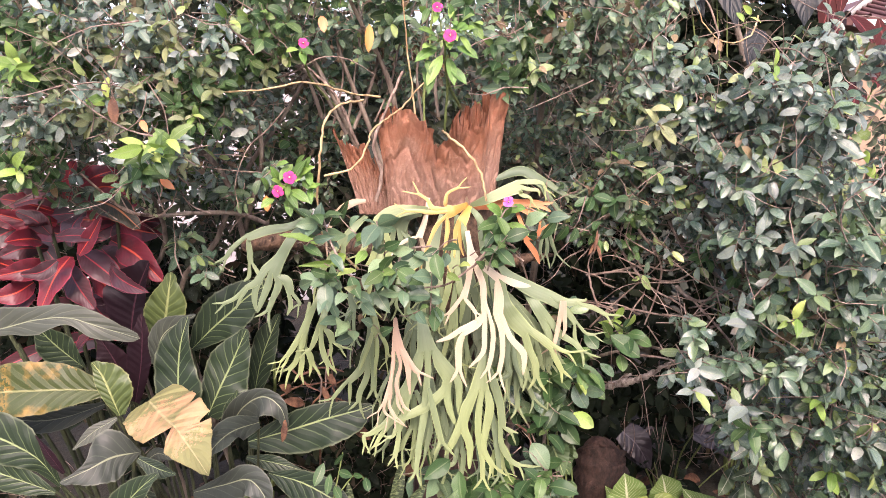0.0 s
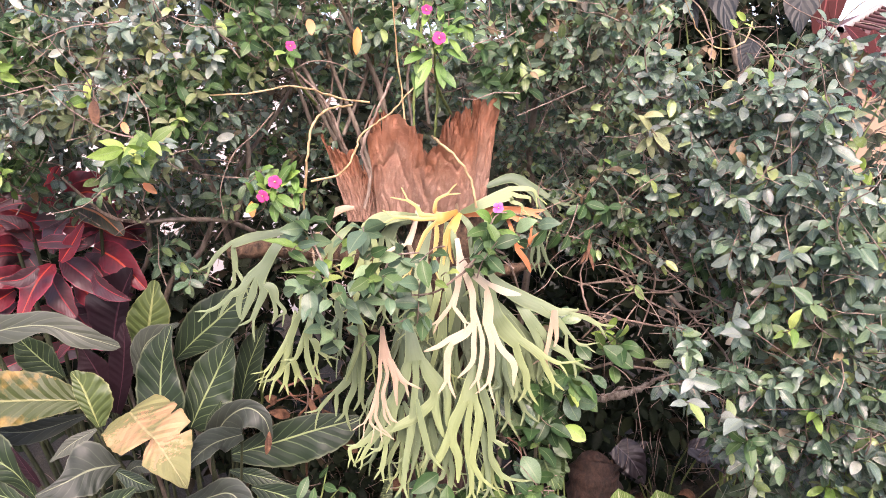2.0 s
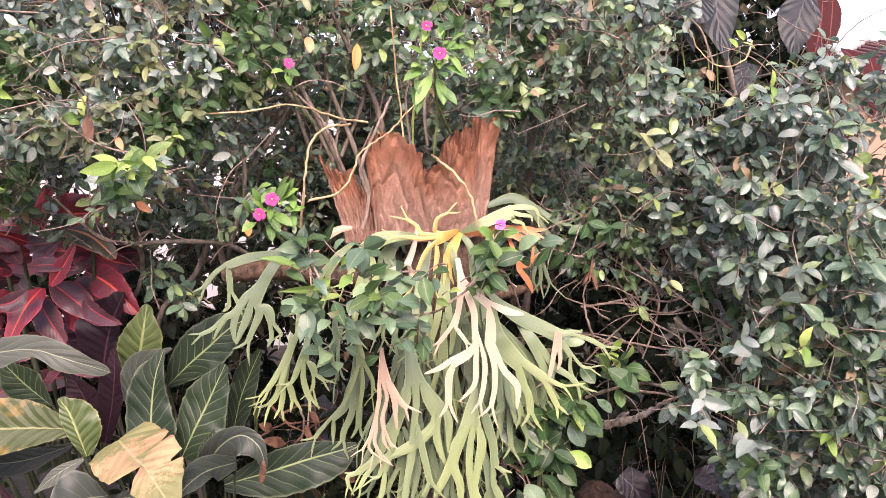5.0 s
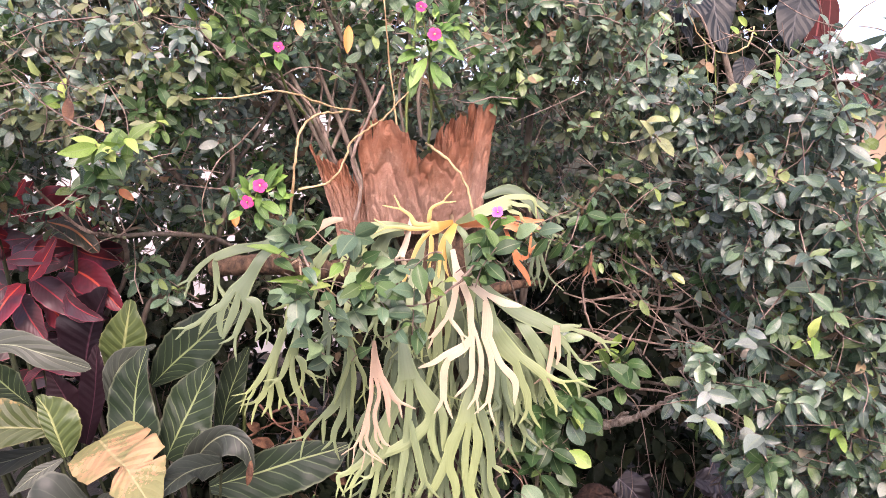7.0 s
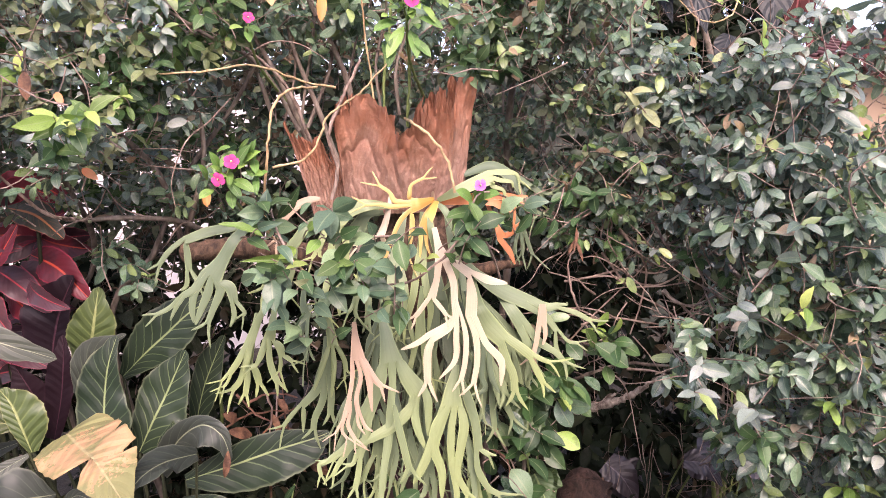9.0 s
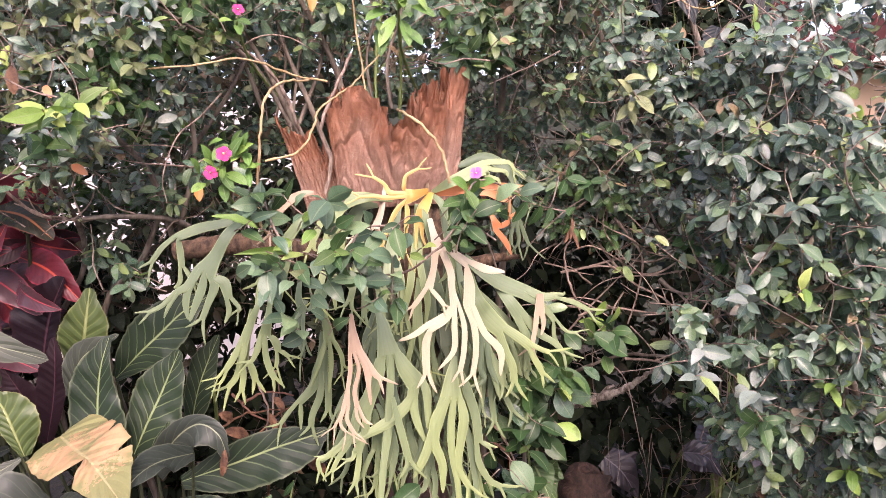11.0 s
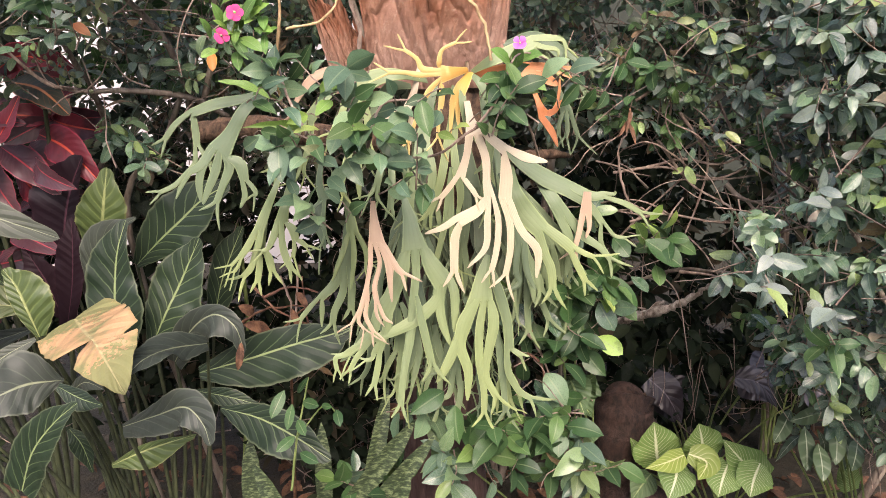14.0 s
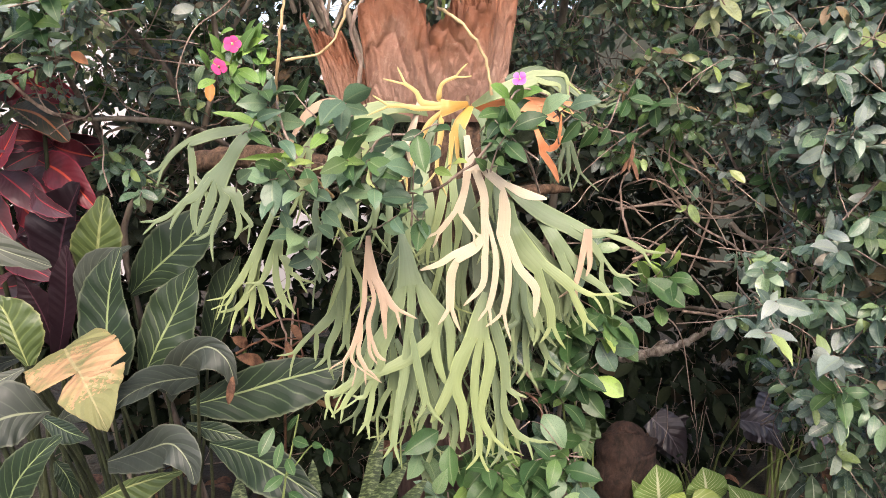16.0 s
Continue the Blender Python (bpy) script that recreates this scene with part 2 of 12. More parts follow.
def frond_material(name, base, tip, spots, var=0.3):
    m, nt, b = blank(name)
    au, v, u = uv_parts(nt)
    n = noise_node(nt, 18, 4)
    fine = noise_node(nt, 160, 3)
    col = mix_color(nt, v, base, tip)
    col = mix_color(nt, math_node(nt, "MULTIPLY", ramp(nt, n, [(0.45, (0, 0, 0)), (0.75, (1, 1, 1))]), 0.4), col, spots)
    r = nt.nodes.new("ShaderNodeObjectInfo").outputs["Random"]
    shade = ramp(nt, r, [(0, (1 - var, 1 - var * 0.9, 1 - var * 0.8)), (1, (1.15, 1.12, 1.05))])
    col = mix_color(nt, 1.0, col, shade, "MULTIPLY")
    rim = ramp(nt, au, [(0.80, (0, 0, 0)), (0.97, (1, 1, 1))])
    col = mix_color(nt, math_node(nt, "MULTIPLY", rim, 0.4), col, tuple(min(1.0, c * 1.5) for c in tip))
    vein = math_node(nt, "ABSOLUTE", math_node(nt, "SINE", math_node(nt, "MULTIPLY_ADD", n, 1.6, math_node(nt, "MULTIPLY", u, 7.0))))
    col = mix_color(nt, math_node(nt, "MULTIPLY", ramp(nt, vein, [(0.0, (1, 1, 1)), (0.5, (0, 0, 0))]), 0.12), col, tuple(c * 0.55 for c in base))
    scurf = noise_node(nt, 420, 3, 0.7)
    col = mix_color(nt, math_node(nt, "MULTIPLY", ramp(nt, scurf, [(0.60, (0, 0, 0)), (0.72, (1, 1, 1))]), 0.35), col, (0.20, 0.13, 0.07))
    nt.links.new(col, b.inputs["Base Color"])
    b.inputs["Roughness"].default_value = 0.55
    bump(nt, b, math_node(nt, "ADD", math_node(nt, "MULTIPLY", vein, 0.25), math_node(nt, "MULTIPLY", fine, 0.5)), 0.35, 0.002)
    thin(nt, b, col, 0.05)
    return m


MAT["frond"] = frond_material("sage_green_frond", (0.130, 0.185, 0.112), (0.205, 0.265, 0.125), (0.170, 0.225, 0.135), 0.35)
MAT["frond_lime"] = frond_material("yellow_green_frond", (0.150, 0.208, 0.110), (0.262, 0.318, 0.125), (0.205, 0.258, 0.135), 0.3)
# Inner hanging fronds: their shade is put into a duller, darker green
MAT["frond_shade"] = frond_material("shaded_green_frond", (0.075, 0.110, 0.062), (0.125, 0.165, 0.085), (0.105, 0.130, 0.080), 0.35)
MAT["frond_cream"] = frond_material("bleached_cream_frond", (0.430, 0.370, 0.295), (0.400, 0.355, 0.250), (0.380, 0.270, 0.195), 0.04)
MAT["frond_pink"] = frond_material("dying_pinkish_frond", (0.370, 0.262, 0.190), (0.430, 0.330, 0.225), (0.380, 0.250, 0.185), 0.1)
MAT["frond_yellow"] = frond_material("yellowing_frond", (0.50, 0.265, 0.055), (0.47, 0.42, 0.19), (0.52, 0.285, 0.060), 0.08)
MAT["frond_orange"] = frond_material("dead_orange_frond", (0.50, 0.17, 0.06), (0.55, 0.24, 0.11), (0.32, 0.08, 0.04), 0.1)
MAT["golden"] = frond_material("golden_faded_leaf", (0.38, 0.15, 0.025), (0.36, 0.16, 0.03), (0.28, 0.10, 0.03), 0.1)


def veined_material(name, ground, vein, count, lean, rib, edge, blotch=None, blotch_low=0.55, vein_gain=0.6, gloss=0.45, thinness=0.15, shine=0.5, vein_w=1.0, rib_w=1.0, relief=0.45, foot=None, patch=None):
    """A broad leaf with a pale midrib and lateral veins."""
    m, nt, b = blank(name)
    au, v, u = uv_parts(nt)
    n = noise_node(nt, 14, 4)
    fine = noise_node(nt, 120, 3)
    r = nt.nodes.new("ShaderNodeObjectInfo").outputs["Random"]
    phase = math_node(nt, "SUBTRACT", v, math_node(nt, "MULTIPLY", math_node(nt, "POWER", au, 0.8), lean))
    phase = math_node(nt, "MULTIPLY_ADD", n, 0.05, math_node(nt, "ADD", phase, r))
    saw = math_node(nt, "ABSOLUTE", math_node(nt, "SUBTRACT", math_node(nt, "FRACT", math_node(nt, "MULTIPLY", phase, count)), 0.5))
    stripes = ramp(nt, saw, [(0.0, (1, 1, 1)), (0.05 * vein_w, (0.55, 0.55, 0.55)), (0.17 * vein_w, (0, 0, 0))])
    stripes = math_node(nt, "MULTIPLY", stripes, math_node(nt, "SUBTRACT", 1.05, math_node(nt, "MULTIPLY", au, 0.8)))
    col = mix_color(nt, math_node(nt, "MULTIPLY", stripes, vein_gain), ground, vein)
    col = mix_color(nt, 1.0, col, ramp(nt, r, [(0, (0.7, 0.74, 0.76)), (1, (1.25, 1.2, 1.1))]), "MULTIPLY")
    col = mix_color(nt, math_node(nt, "MULTIPLY", n, 0.25), col, tuple(c * 1.6 for c in ground))
    if foot:
        col = mix_color(nt, ramp(nt, math_node(nt, "MULTIPLY_ADD", n, 0.3, v), [(0.3, (1, 1, 1)), (0.52, (0, 0, 0))]), col, foot)
    if blotch:
        mask = ramp(nt, n, [(blotch_low - 0.04, (0, 0, 0)), (blotch_low + 0.12, (1, 1, 1))])
        if patch:
            along = math_node(nt, "MULTIPLY_ADD", math_node(nt, "SUBTRACT", fine, 0.5), 0.5, math_node(nt, "MULTIPLY_ADD", n, 0.6, v))
            band = ramp(nt, along, [(patch[0] - 0.02, (0, 0, 0)), (patch[0] + 0.02, (1, 1, 1)), (patch[1] - 0.03, (1, 1, 1)), (patch[1] + 0.03, (0, 0, 0))])
            inner = ramp(nt, math_node(nt, "MULTIPLY_ADD", n, 0.4, au), [(patch[2], (1, 1, 1)), (patch[2] + 0.12, (0, 0, 0))])
            mask = math_node(nt, "MULTIPLY", math_node(nt, "MULTIPLY", mask, band), inner)
        col = mix_color(nt, mask, col, mix_color(nt, fine, blotch, tuple(min(1, c * 1.25) for c in blotch)))
    ribm = ramp(nt, au, [(0.0, (1, 1, 1)), (0.035 * rib_w, (1, 1, 1)), (0.085 * rib_w, (0, 0, 0))])
    col = mix_color(nt, math_node(nt, "MULTIPLY", ribm, 0.85), col, rib)
    col = mix_color(nt, math_node(nt, "MULTIPLY", ramp(nt, au, [(0.9, (0, 0, 0)), (0.98, (1, 1, 1))]), 0.5), col, edge)
    nt.links.new(col, b.inputs["Base Color"])
    nt.links.new(math_node(nt, "MULTIPLY_ADD", fine, 0.25, gloss - 0.12), b.inputs["Roughness"])
    b.inputs["Specular IOR Level"].default_value = shine
    bump(nt, b, math_node(nt, "ADD", math_node(nt, "MULTIPLY", saw, 2.0), math_node(nt, "MULTIPLY", fine, 0.35)), relief, 0.004)
    thin(nt, b, col, thinness)
    return m


MAT["calathea"] = veined_material("dark_green_striped_leaf", (0.018, 0.034, 0.019), (0.20, 0.27, 0.13), 9, 0.24, (0.26, 0.33, 0.15), (0.17, 0.20, 0.12), vein_gain=0.78, gloss=0.46, shine=0.36, rib_w=0.6, vein_w=0.55, relief=0.22)
MAT["calathea_grey"] = veined_material("grey_green_striped_leaf", (0.042, 0.052, 0.042), (0.150, 0.180, 0.120), 8, 0.24, (0.240, 0.270, 0.170), (0.16, 0.18, 0.13), vein_gain=0.55, gloss=0.5, shine=0.36, rib_w=0.6, vein_w=0.55, relief=0.25)
MAT["calathea_light"] = veined_material("light_green_striped_leaf", (0.055, 0.086, 0.030), (0.218, 0.273, 0.101), 8.5, 0.22, (0.328, 0.367, 0.156), (0.273, 0.281, 0.117))
MAT["calathea_yellow"] = veined_material("yellow_blotched_striped_leaf", (0.052, 0.072, 0.024), (0.156, 0.172, 0.078), 11, 0.2, (0.234, 0.242, 0.109), (0.156, 0.156, 0.070),
                                         (0.25, 0.150, 0.036), 0.50, shine=0.3, rib_w=0.6, vein_w=0.7, patch=(0.62, 1.05, 1.0))
MAT["calathea_dying"] = veined_material("dying_apricot_leaf", (0.185, 0.190, 0.088), (0.260, 0.240, 0.120), 12, 0.2, (0.42, 0.37, 0.20), (0.24, 0.19, 0.08),
                                        (0.40, 0.250, 0.135), 0.38, 0.35, 0.6, shine=0.25, rib_w=0.6, relief=0.8, patch=(0.50, 1.12, 1.15))
MAT["purple"] = veined_material("purple_leaf_underside", (0.015, 0.006, 0.010), (0.024, 0.010, 0.015), 13, 0.10, (0.085, 0.034, 0.046), (0.04, 0.014, 0.02), vein_gain=0.2, gloss=0.5, relief=0.2, rib_w=0.6, shine=0.3)
MAT["cordyline"] = veined_material("dark_maroon_croton_leaf", (0.070, 0.026, 0.034), (0.14, 0.03, 0.04), 12, 0.25, (0.42, 0.04, 0.05), (0.46, 0.05, 0.09),
                                   (0.050, 0.030, 0.034), 0.5, vein_gain=0.15, gloss=0.44, shine=0.5, rib_w=0.8, relief=0.12)
MAT["cordyline_red"] = veined_material("crimson_croton_leaf", (0.165, 0.020, 0.032), (0.34, 0.04, 0.05), 12, 0.25, (0.72, 0.10, 0.05), (0.56, 0.05, 0.09),
                                       (0.080, 0.020, 0.028), 0.54, vein_gain=0.15, gloss=0.42, shine=0.5, rib_w=1.0, relief=0.12)
MAT["cordyline_green"] = veined_material("bronze_green_croton_leaf", (0.045, 0.050, 0.034), (0.30, 0.10, 0.05), 12, 0.25, (0.55, 0.20, 0.08), (0.60, 0.16, 0.09),
                                         vein_gain=0.3, gloss=0.4, shine=0.35, rib_w=1.2, relief=0.05)
MAT["wine"] = veined_material("wine_red_leaf", (0.046, 0.013, 0.013), (0.060, 0.017, 0.014), 9, 0.2, (0.16, 0.05, 0.05), (0.10, 0.03, 0.03), vein_gain=0.15, gloss=0.6, relief=0.08, thinness=0.0, shine=0.06)
MAT["syngonium"] = veined_material("white_veined_green_leaf", (0.117, 0.203, 0.055), (0.624, 0.655, 0.468), 13, 0.34, (0.640, 0.663, 0.468), (0.094, 0.187, 0.039),
                                   vein_gain=0.95, gloss=0.5, vein_w=0.75, rib_w=1.0, relief=0.2)
MAT["syngonium_lime"] = veined_material("lime_white_veined_leaf", (0.17, 0.24, 0.045), (0.55, 0.56, 0.28), 8, 0.3, (0.60, 0.60, 0.34), (0.16, 0.22, 0.04), vein_gain=0.8, gloss=0.5, relief=0.2)
MAT["arrow"] = veined_material("dusky_green_arrow_leaf", (0.06, 0.11, 0.04), (0.15, 0.22, 0.09), 7, 0.3, (0.22, 0.28, 0.12), (0.06, 0.1, 0.04), vein_gain=0.6, gloss=0.5)
MAT["aglaonema"] = veined_material("grey_striped_leaf", (0.05, 0.085, 0.045), (0.32, 0.36, 0.28), 3, 0.1, (0.36, 0.40, 0.30), (0.05, 0.08, 0.04), vein_gain=0.4)
MAT["taro"] = veined_material("dark_purplish_taro_leaf", (0.016, 0.011, 0.015), (0.085, 0.070, 0.080), 6, 0.3, (0.11, 0.09, 0.10), (0.02, 0.014, 0.018), vein_gain=0.6, gloss=0.36, relief=0.4, thinness=0.0, shine=0.6, vein_w=0.5, rib_w=0.6)
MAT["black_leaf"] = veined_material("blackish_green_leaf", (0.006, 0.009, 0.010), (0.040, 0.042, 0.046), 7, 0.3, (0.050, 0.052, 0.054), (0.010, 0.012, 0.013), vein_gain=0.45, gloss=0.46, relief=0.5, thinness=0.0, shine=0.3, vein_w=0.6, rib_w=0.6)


def mottled_material():
    m, nt, b = blank("mottled_snake_plant_leaf")
    au, v, u = uv_parts(nt)
    tc = nt.nodes.new("ShaderNodeTexCoord")
    mp = node(nt, "ShaderNodeMapping", Scale=(60, 60, 160))
    nt.links.new(tc.outputs["Object"], mp.inputs[0])
    n = node(nt, "ShaderNodeTexNoise", Scale=1.3, Detail=3.0, Roughness=0.6)
    nt.links.new(mp.outputs[0], n.inputs["Vector"])
    col = ramp(nt, n.outputs["Fac"], [(0.40, (0.016, 0.030, 0.014)), (0.52, (0.05, 0.075, 0.035)), (0.64, (0.16, 0.20, 0.10))])
    nt.links.new(col, b.inputs["Base Color"])
    b.inputs["Roughness"].default_value = 0.5
    bump(nt, b, n.outputs["Fac"], 0.3, 0.002)
    return m


MAT["mottled"] = mottled_material()


def petal_material(name, a, c):
    m, nt, b = blank(name)
    au, v, u = uv_parts(nt)
    n = noise_node(nt, 120, 3)
    col = mix_color(nt, v, c, a)
    col = mix_color(nt, math_node(nt, "MULTIPLY", n, 0.25), col, tuple(x * 0.7 for x in a))
    nt.links.new(col, b.inputs["Base Color"])
    b.inputs["Roughness"].default_value = 0.6
    thin(nt, b, col, 0.3)
    return m


MAT["petal"] = petal_material("magenta_petal", (0.72, 0.040, 0.235), (0.50, 0.012, 0.14))
MAT["petal_pale"] = petal_material("orchid_pink_petal", (0.78, 0.20, 0.62), (0.55, 0.04, 0.35))


def soil_material():
    m, nt, b = blank("dark_leafy_soil")
    big, mid, fine = noise_node(nt, 1.2, 3), noise_node(nt, 14, 5), noise_node(nt, 90, 5)
    col = ramp(nt, mid, [(0.3, (0.014, 0.010, 0.008)), (0.55, (0.034, 0.022, 0.016)), (0.75, (0.07, 0.045, 0.03))])
    col = mix_color(nt, math_node(nt, "MULTIPLY", big, 0.5), col, (0.04, 0.05, 0.025))
    nt.links.new(col, b.inputs["Base Color"])
    b.inputs["Roughness"].default_value = 0.95
    bump(nt, b, math_node(nt, "ADD", mid, fine), 0.8, 0.02)
    return m


def plaster_material(name, color):
    m, nt, b = blank(name)
    big, fine = noise_node(nt, 0.9, 4), noise_node(nt, 60, 4)
    col = mix_color(nt, math_node(nt, "MULTIPLY", big, 0.35), color, tuple(c * 0.7 for c in color))
    nt.links.new(col, b.inputs["Base Color"])
    b.inputs["Roughness"].default_value = 0.85
    bump(nt, b, fine, 0.3, 0.003)
    return m


MAT["soil"] = soil_material()
MAT["pale_wall"] = plaster_material("pale_wall_plaster", (0.42, 0.40, 0.40))
MAT["dim_wall"] = plaster_material("grey_wall_plaster", (0.26, 0.25, 0.23))
# Near-black, so that gaps between the shrubs read as shade
MAT["gap_shade_wall"] = plaster_material("gap_shade_wall", (0.022, 0.028, 0.020))
MAT["tan_wall"] = plaster_material("tan_wall_plaster", (0.30, 0.215, 0.15))
MAT["roof"] = plaster_material("brown_roof_sheet", (0.095, 0.040, 0.036))
MAT["trim"] = plaster_material("white_trim", (0.75, 0.74, 0.72))

# ---------------------------------------------------------------- mesh helpers


def make_mesh(name, verts, faces, uvs=None, smooth=True):
    me = bpy.data.meshes.new(name)
    verts, faces = np.asarray(verts, float), np.asarray(faces, int)
    if faces.ndim == 2:
        k = faces.shape[1]
        me.vertices.add(len(verts))
        me.vertices.foreach_set("co", verts.ravel())
        me.loops.add(faces.size)
        me.loops.foreach_set("vertex_index", faces.ravel())
        me.polygons.add(len(faces))
        me.polygons.foreach_set("loop_start", np.arange(len(faces)) * k)
        me.polygons.foreach_set("use_smooth", np.full(len(faces), smooth))
    if uvs is not None:
        layer = me.uv_layers.new(name="UVMap")
        layer.data.foreach_set("uv", np.asarray(uvs, float)[faces.ravel()].ravel())
    me.update(calc_edges=True)
    return me


def part(name, me, material, parent=None, label=""):
    ob = new(name, me)
    if material and not me.materials:
        me.materials.append(material)
    if parent is not None:
        ob.parent = parent
    if label:
        tagged(ob, label)
    return ob


def thing(name, place, label, category, group="", kind=""):
    ob = new(name)
    ob.location = place
    ob.empty_display_size = 0.05
    return tagged(ob, label, category, group, kind)


def settle():
    """Parts are built in world places: let them keep these under their thing."""
    for ob in scene.objects:
        if ob.parent is not None and ob.parent.parent is None:
            ob.matrix_parent_inverse = Matrix.Translation(-ob.parent.location)


def spline(points, steps):
    """A smooth line through points of any dimension."""
    p = np.asarray(points, float)
    if len(p) < 3:
        t = np.linspace(0, 1, steps + 1)[:, None]
        return p[0] * (1 - t) + p[-1] * t
    q = np.vstack([2 * p[0] - p[1], p, 2 * p[-1] - p[-2]])
    out = []
    for i in range(1, len(q) - 2):
        for t in np.arange(steps) / steps:
            a, b, c, d = q[i - 1], q[i], q[i + 1], q[i + 2]
            out.append(0.5 * (2 * b + (c - a) * t + (2 * a - 5 * b + 4 * c - d) * t * t + (3 * b - a - 3 * c + d) * t ** 3))
    out.append(q[-2])
    return np.array(out)


def unit(v):
    v = np.asarray(v, float)
    return v / max(np.linalg.norm(v), 1e-9)


def tube_data(points, r0, r1, steps=4, sides=6, knots=0.0, seed=0):
    rng = np.random.default_rng(seed)
    c = spline(points, steps)
    n = len(c)
    if knots > 0.1:
        c[1:-1] += rng.normal(0, 0.0012, (n - 2, 3))
    tang = np.gradient(c, axis=0)
    verts = []
    a = unit(np.cross(tang[0], (0.3, 0.5, 0.8)))
    for i in range(n):
        t = unit(tang[i])
        a = unit(a - t * (a @ t))
        b = np.cross(t, a)
        r = r0 + (r1 - r0) * i / (n - 1)
        r *= 1 + knots * rng.normal()
        for k in range(sides):
            g = 2 * math.pi * k / sides
            verts.append(c[i] + (a * math.cos(g) + b * math.sin(g)) * max(r, 0.0004))
    faces = [(i * sides + k, i * sides + (k + 1) % sides, (i + 1) * sides + (k + 1) % sides, (i + 1) * sides + k)
             for i in range(n - 1) for k in range(sides)]
    return np.array(verts), np.array(faces)


def tube(name, points, r0, r1, material, parent, steps=4, sides=6, knots=0.06, seed=0, label=""):
    v, f = tube_data(points, r0, r1, steps, sides, knots, seed)
    return part(name, make_mesh(name, v, f), material, parent, label)


def merge(chunks):
    """Several (verts, faces, uvs) in one."""
    vs, fs, us, k = [], [], [], 0
    for v, f, u in chunks:
        vs.append(v), fs.append(np.asarray(f) + k), us.append(u)
        k += len(v)
    return np.vstack(vs), np.vstack(fs), np.vstack(us)


# outlines: half width along the blade
OVAL = ((0, 0.05), (0.08, 0.34), (0.2, 0.72), (0.34, 0.94), (0.5, 1.0), (0.66, 0.95), (0.8, 0.76), (0.9, 0.50), (0.96, 0.26), (1, 0.03))
POINTED = ((0, 0.06), (0.08, 0.42), (0.2, 0.80), (0.36, 1.0), (0.52, 0.97), (0.68, 0.78), (0.82, 0.48), (0.92, 0.20), (1, 0.01))
LANCE = ((0, 0.10), (0.15, 0.55), (0.35, 0.95), (0.5, 1.0), (0.75, 0.8), (0.9, 0.42), (0.97, 0.16), (1, 0.02))
PADDLE = ((0, 0.16), (0.06, 0.5), (0.18, 0.86), (0.4, 1.0), (0.65, 0.96), (0.83, 0.74), (0.94, 0.38), (1, 0.03))
HEART = ((0, 0.55), (0.06, 0.9), (0.16, 1.0), (0.35, 0.92), (0.6, 0.62), (0.8, 0.33), (0.93, 0.12), (1, 0.01))
STRAP = ((0, 0.6), (0.2, 0.85), (0.5, 1.0), (0.75, 0.85), (0.9, 0.5), (1, 0.04))


def blade(length, width, outline, curl=0.3, fold=0.15, wave=0.0, rows=10, cols=6, seed=0, twist=0.0, lobes=0.0, sway=0.0, torn=None, pleat=0.0):
    """A leaf along +y with its face to +z: the chord from base to tip is length long; curl is the bend in radians."""
    rng = np.random.default_rng(seed)
    v = np.linspace(0, 1, rows + 1)
    xs, ys = zip(*outline)
    half = np.interp(v, xs, ys) * width / 2
    ang = curl * (0.5 - v)
    y = np.concatenate([[0], np.cumsum(np.cos((ang[1:] + ang[:-1]) / 2))])
    z = np.concatenate([[0], np.cumsum(np.sin((ang[1:] + ang[:-1]) / 2))])
    scale = length / y[-1]
    y, z = y * scale, z * scale
    p1, p2 = rng.uniform(0, 6.28, 2)
    verts, uvs = [], []
    for i in range(rows + 1):
        for j in range(cols + 1):
            u = 2 * j / cols - 1
            x = half[i] * u * (torn(u > 0, v[i]) if torn else 1.0)
            back = lobes * width * max(0.0, abs(u) - 0.15) * (1 - min(1, v[i] * 5))
            dz = fold * abs(x) + wave * width * abs(u) ** 1.5 * math.sin(v[i] * 17 + (p1 if u < 0 else p2)) + twist * x * (v[i] - 0.5)
            if wave:
                dz += 0.5 * wave * width * abs(u) * math.sin(v[i] * 41 + p2 * 2 + u)
            dz += pleat * width * (0.3 + abs(u)) * abs(math.sin((v[i] - 0.2 * abs(u)) * 31))
            verts.append((x + sway * length * math.sin(math.pi * v[i]), y[i] - back, z[i] + dz))
            uvs.append((j / cols, v[i]))
    k = cols + 1
    faces = [(i * k + j, i * k + j + 1, (i + 1) * k + j + 1, (i + 1) * k + j) for i in range(rows) for j in range(cols)]
    return np.array(verts), np.array(faces), np.array(uvs)


def aim(base, tip, face):
    """The turn that lays a blade from base to tip with its face that way."""
    y = unit(np.subtract(tip, base))
    z = np.asarray(face, float)
    z = unit(z - y * (z @ y))
    x = np.cross(y, z)
    return np.stack([x, y, z], axis=1)


def leaf(name, parent, material, base, tip, width, face=(0, -1, 0.5), outline=PADDLE, curl=0.5, fold=0.15, wave=0.03, seed=0, rows=14, cols=8,
         label="", lobes=0.0, torn=None, twist=0.0, sway=0.0, pleat=0.0):
    length = float(np.linalg.norm(np.subtract(tip, base)))
    v, f, uv = blade(length, width, outline, curl, fold, wave, rows, cols, seed, twist, lobes, sway, torn, pleat)
    v = v @ aim(base, tip, face).T + np.asarray(base)
    return part(name, make_mesh(name, v, f, uv), material, parent, label)


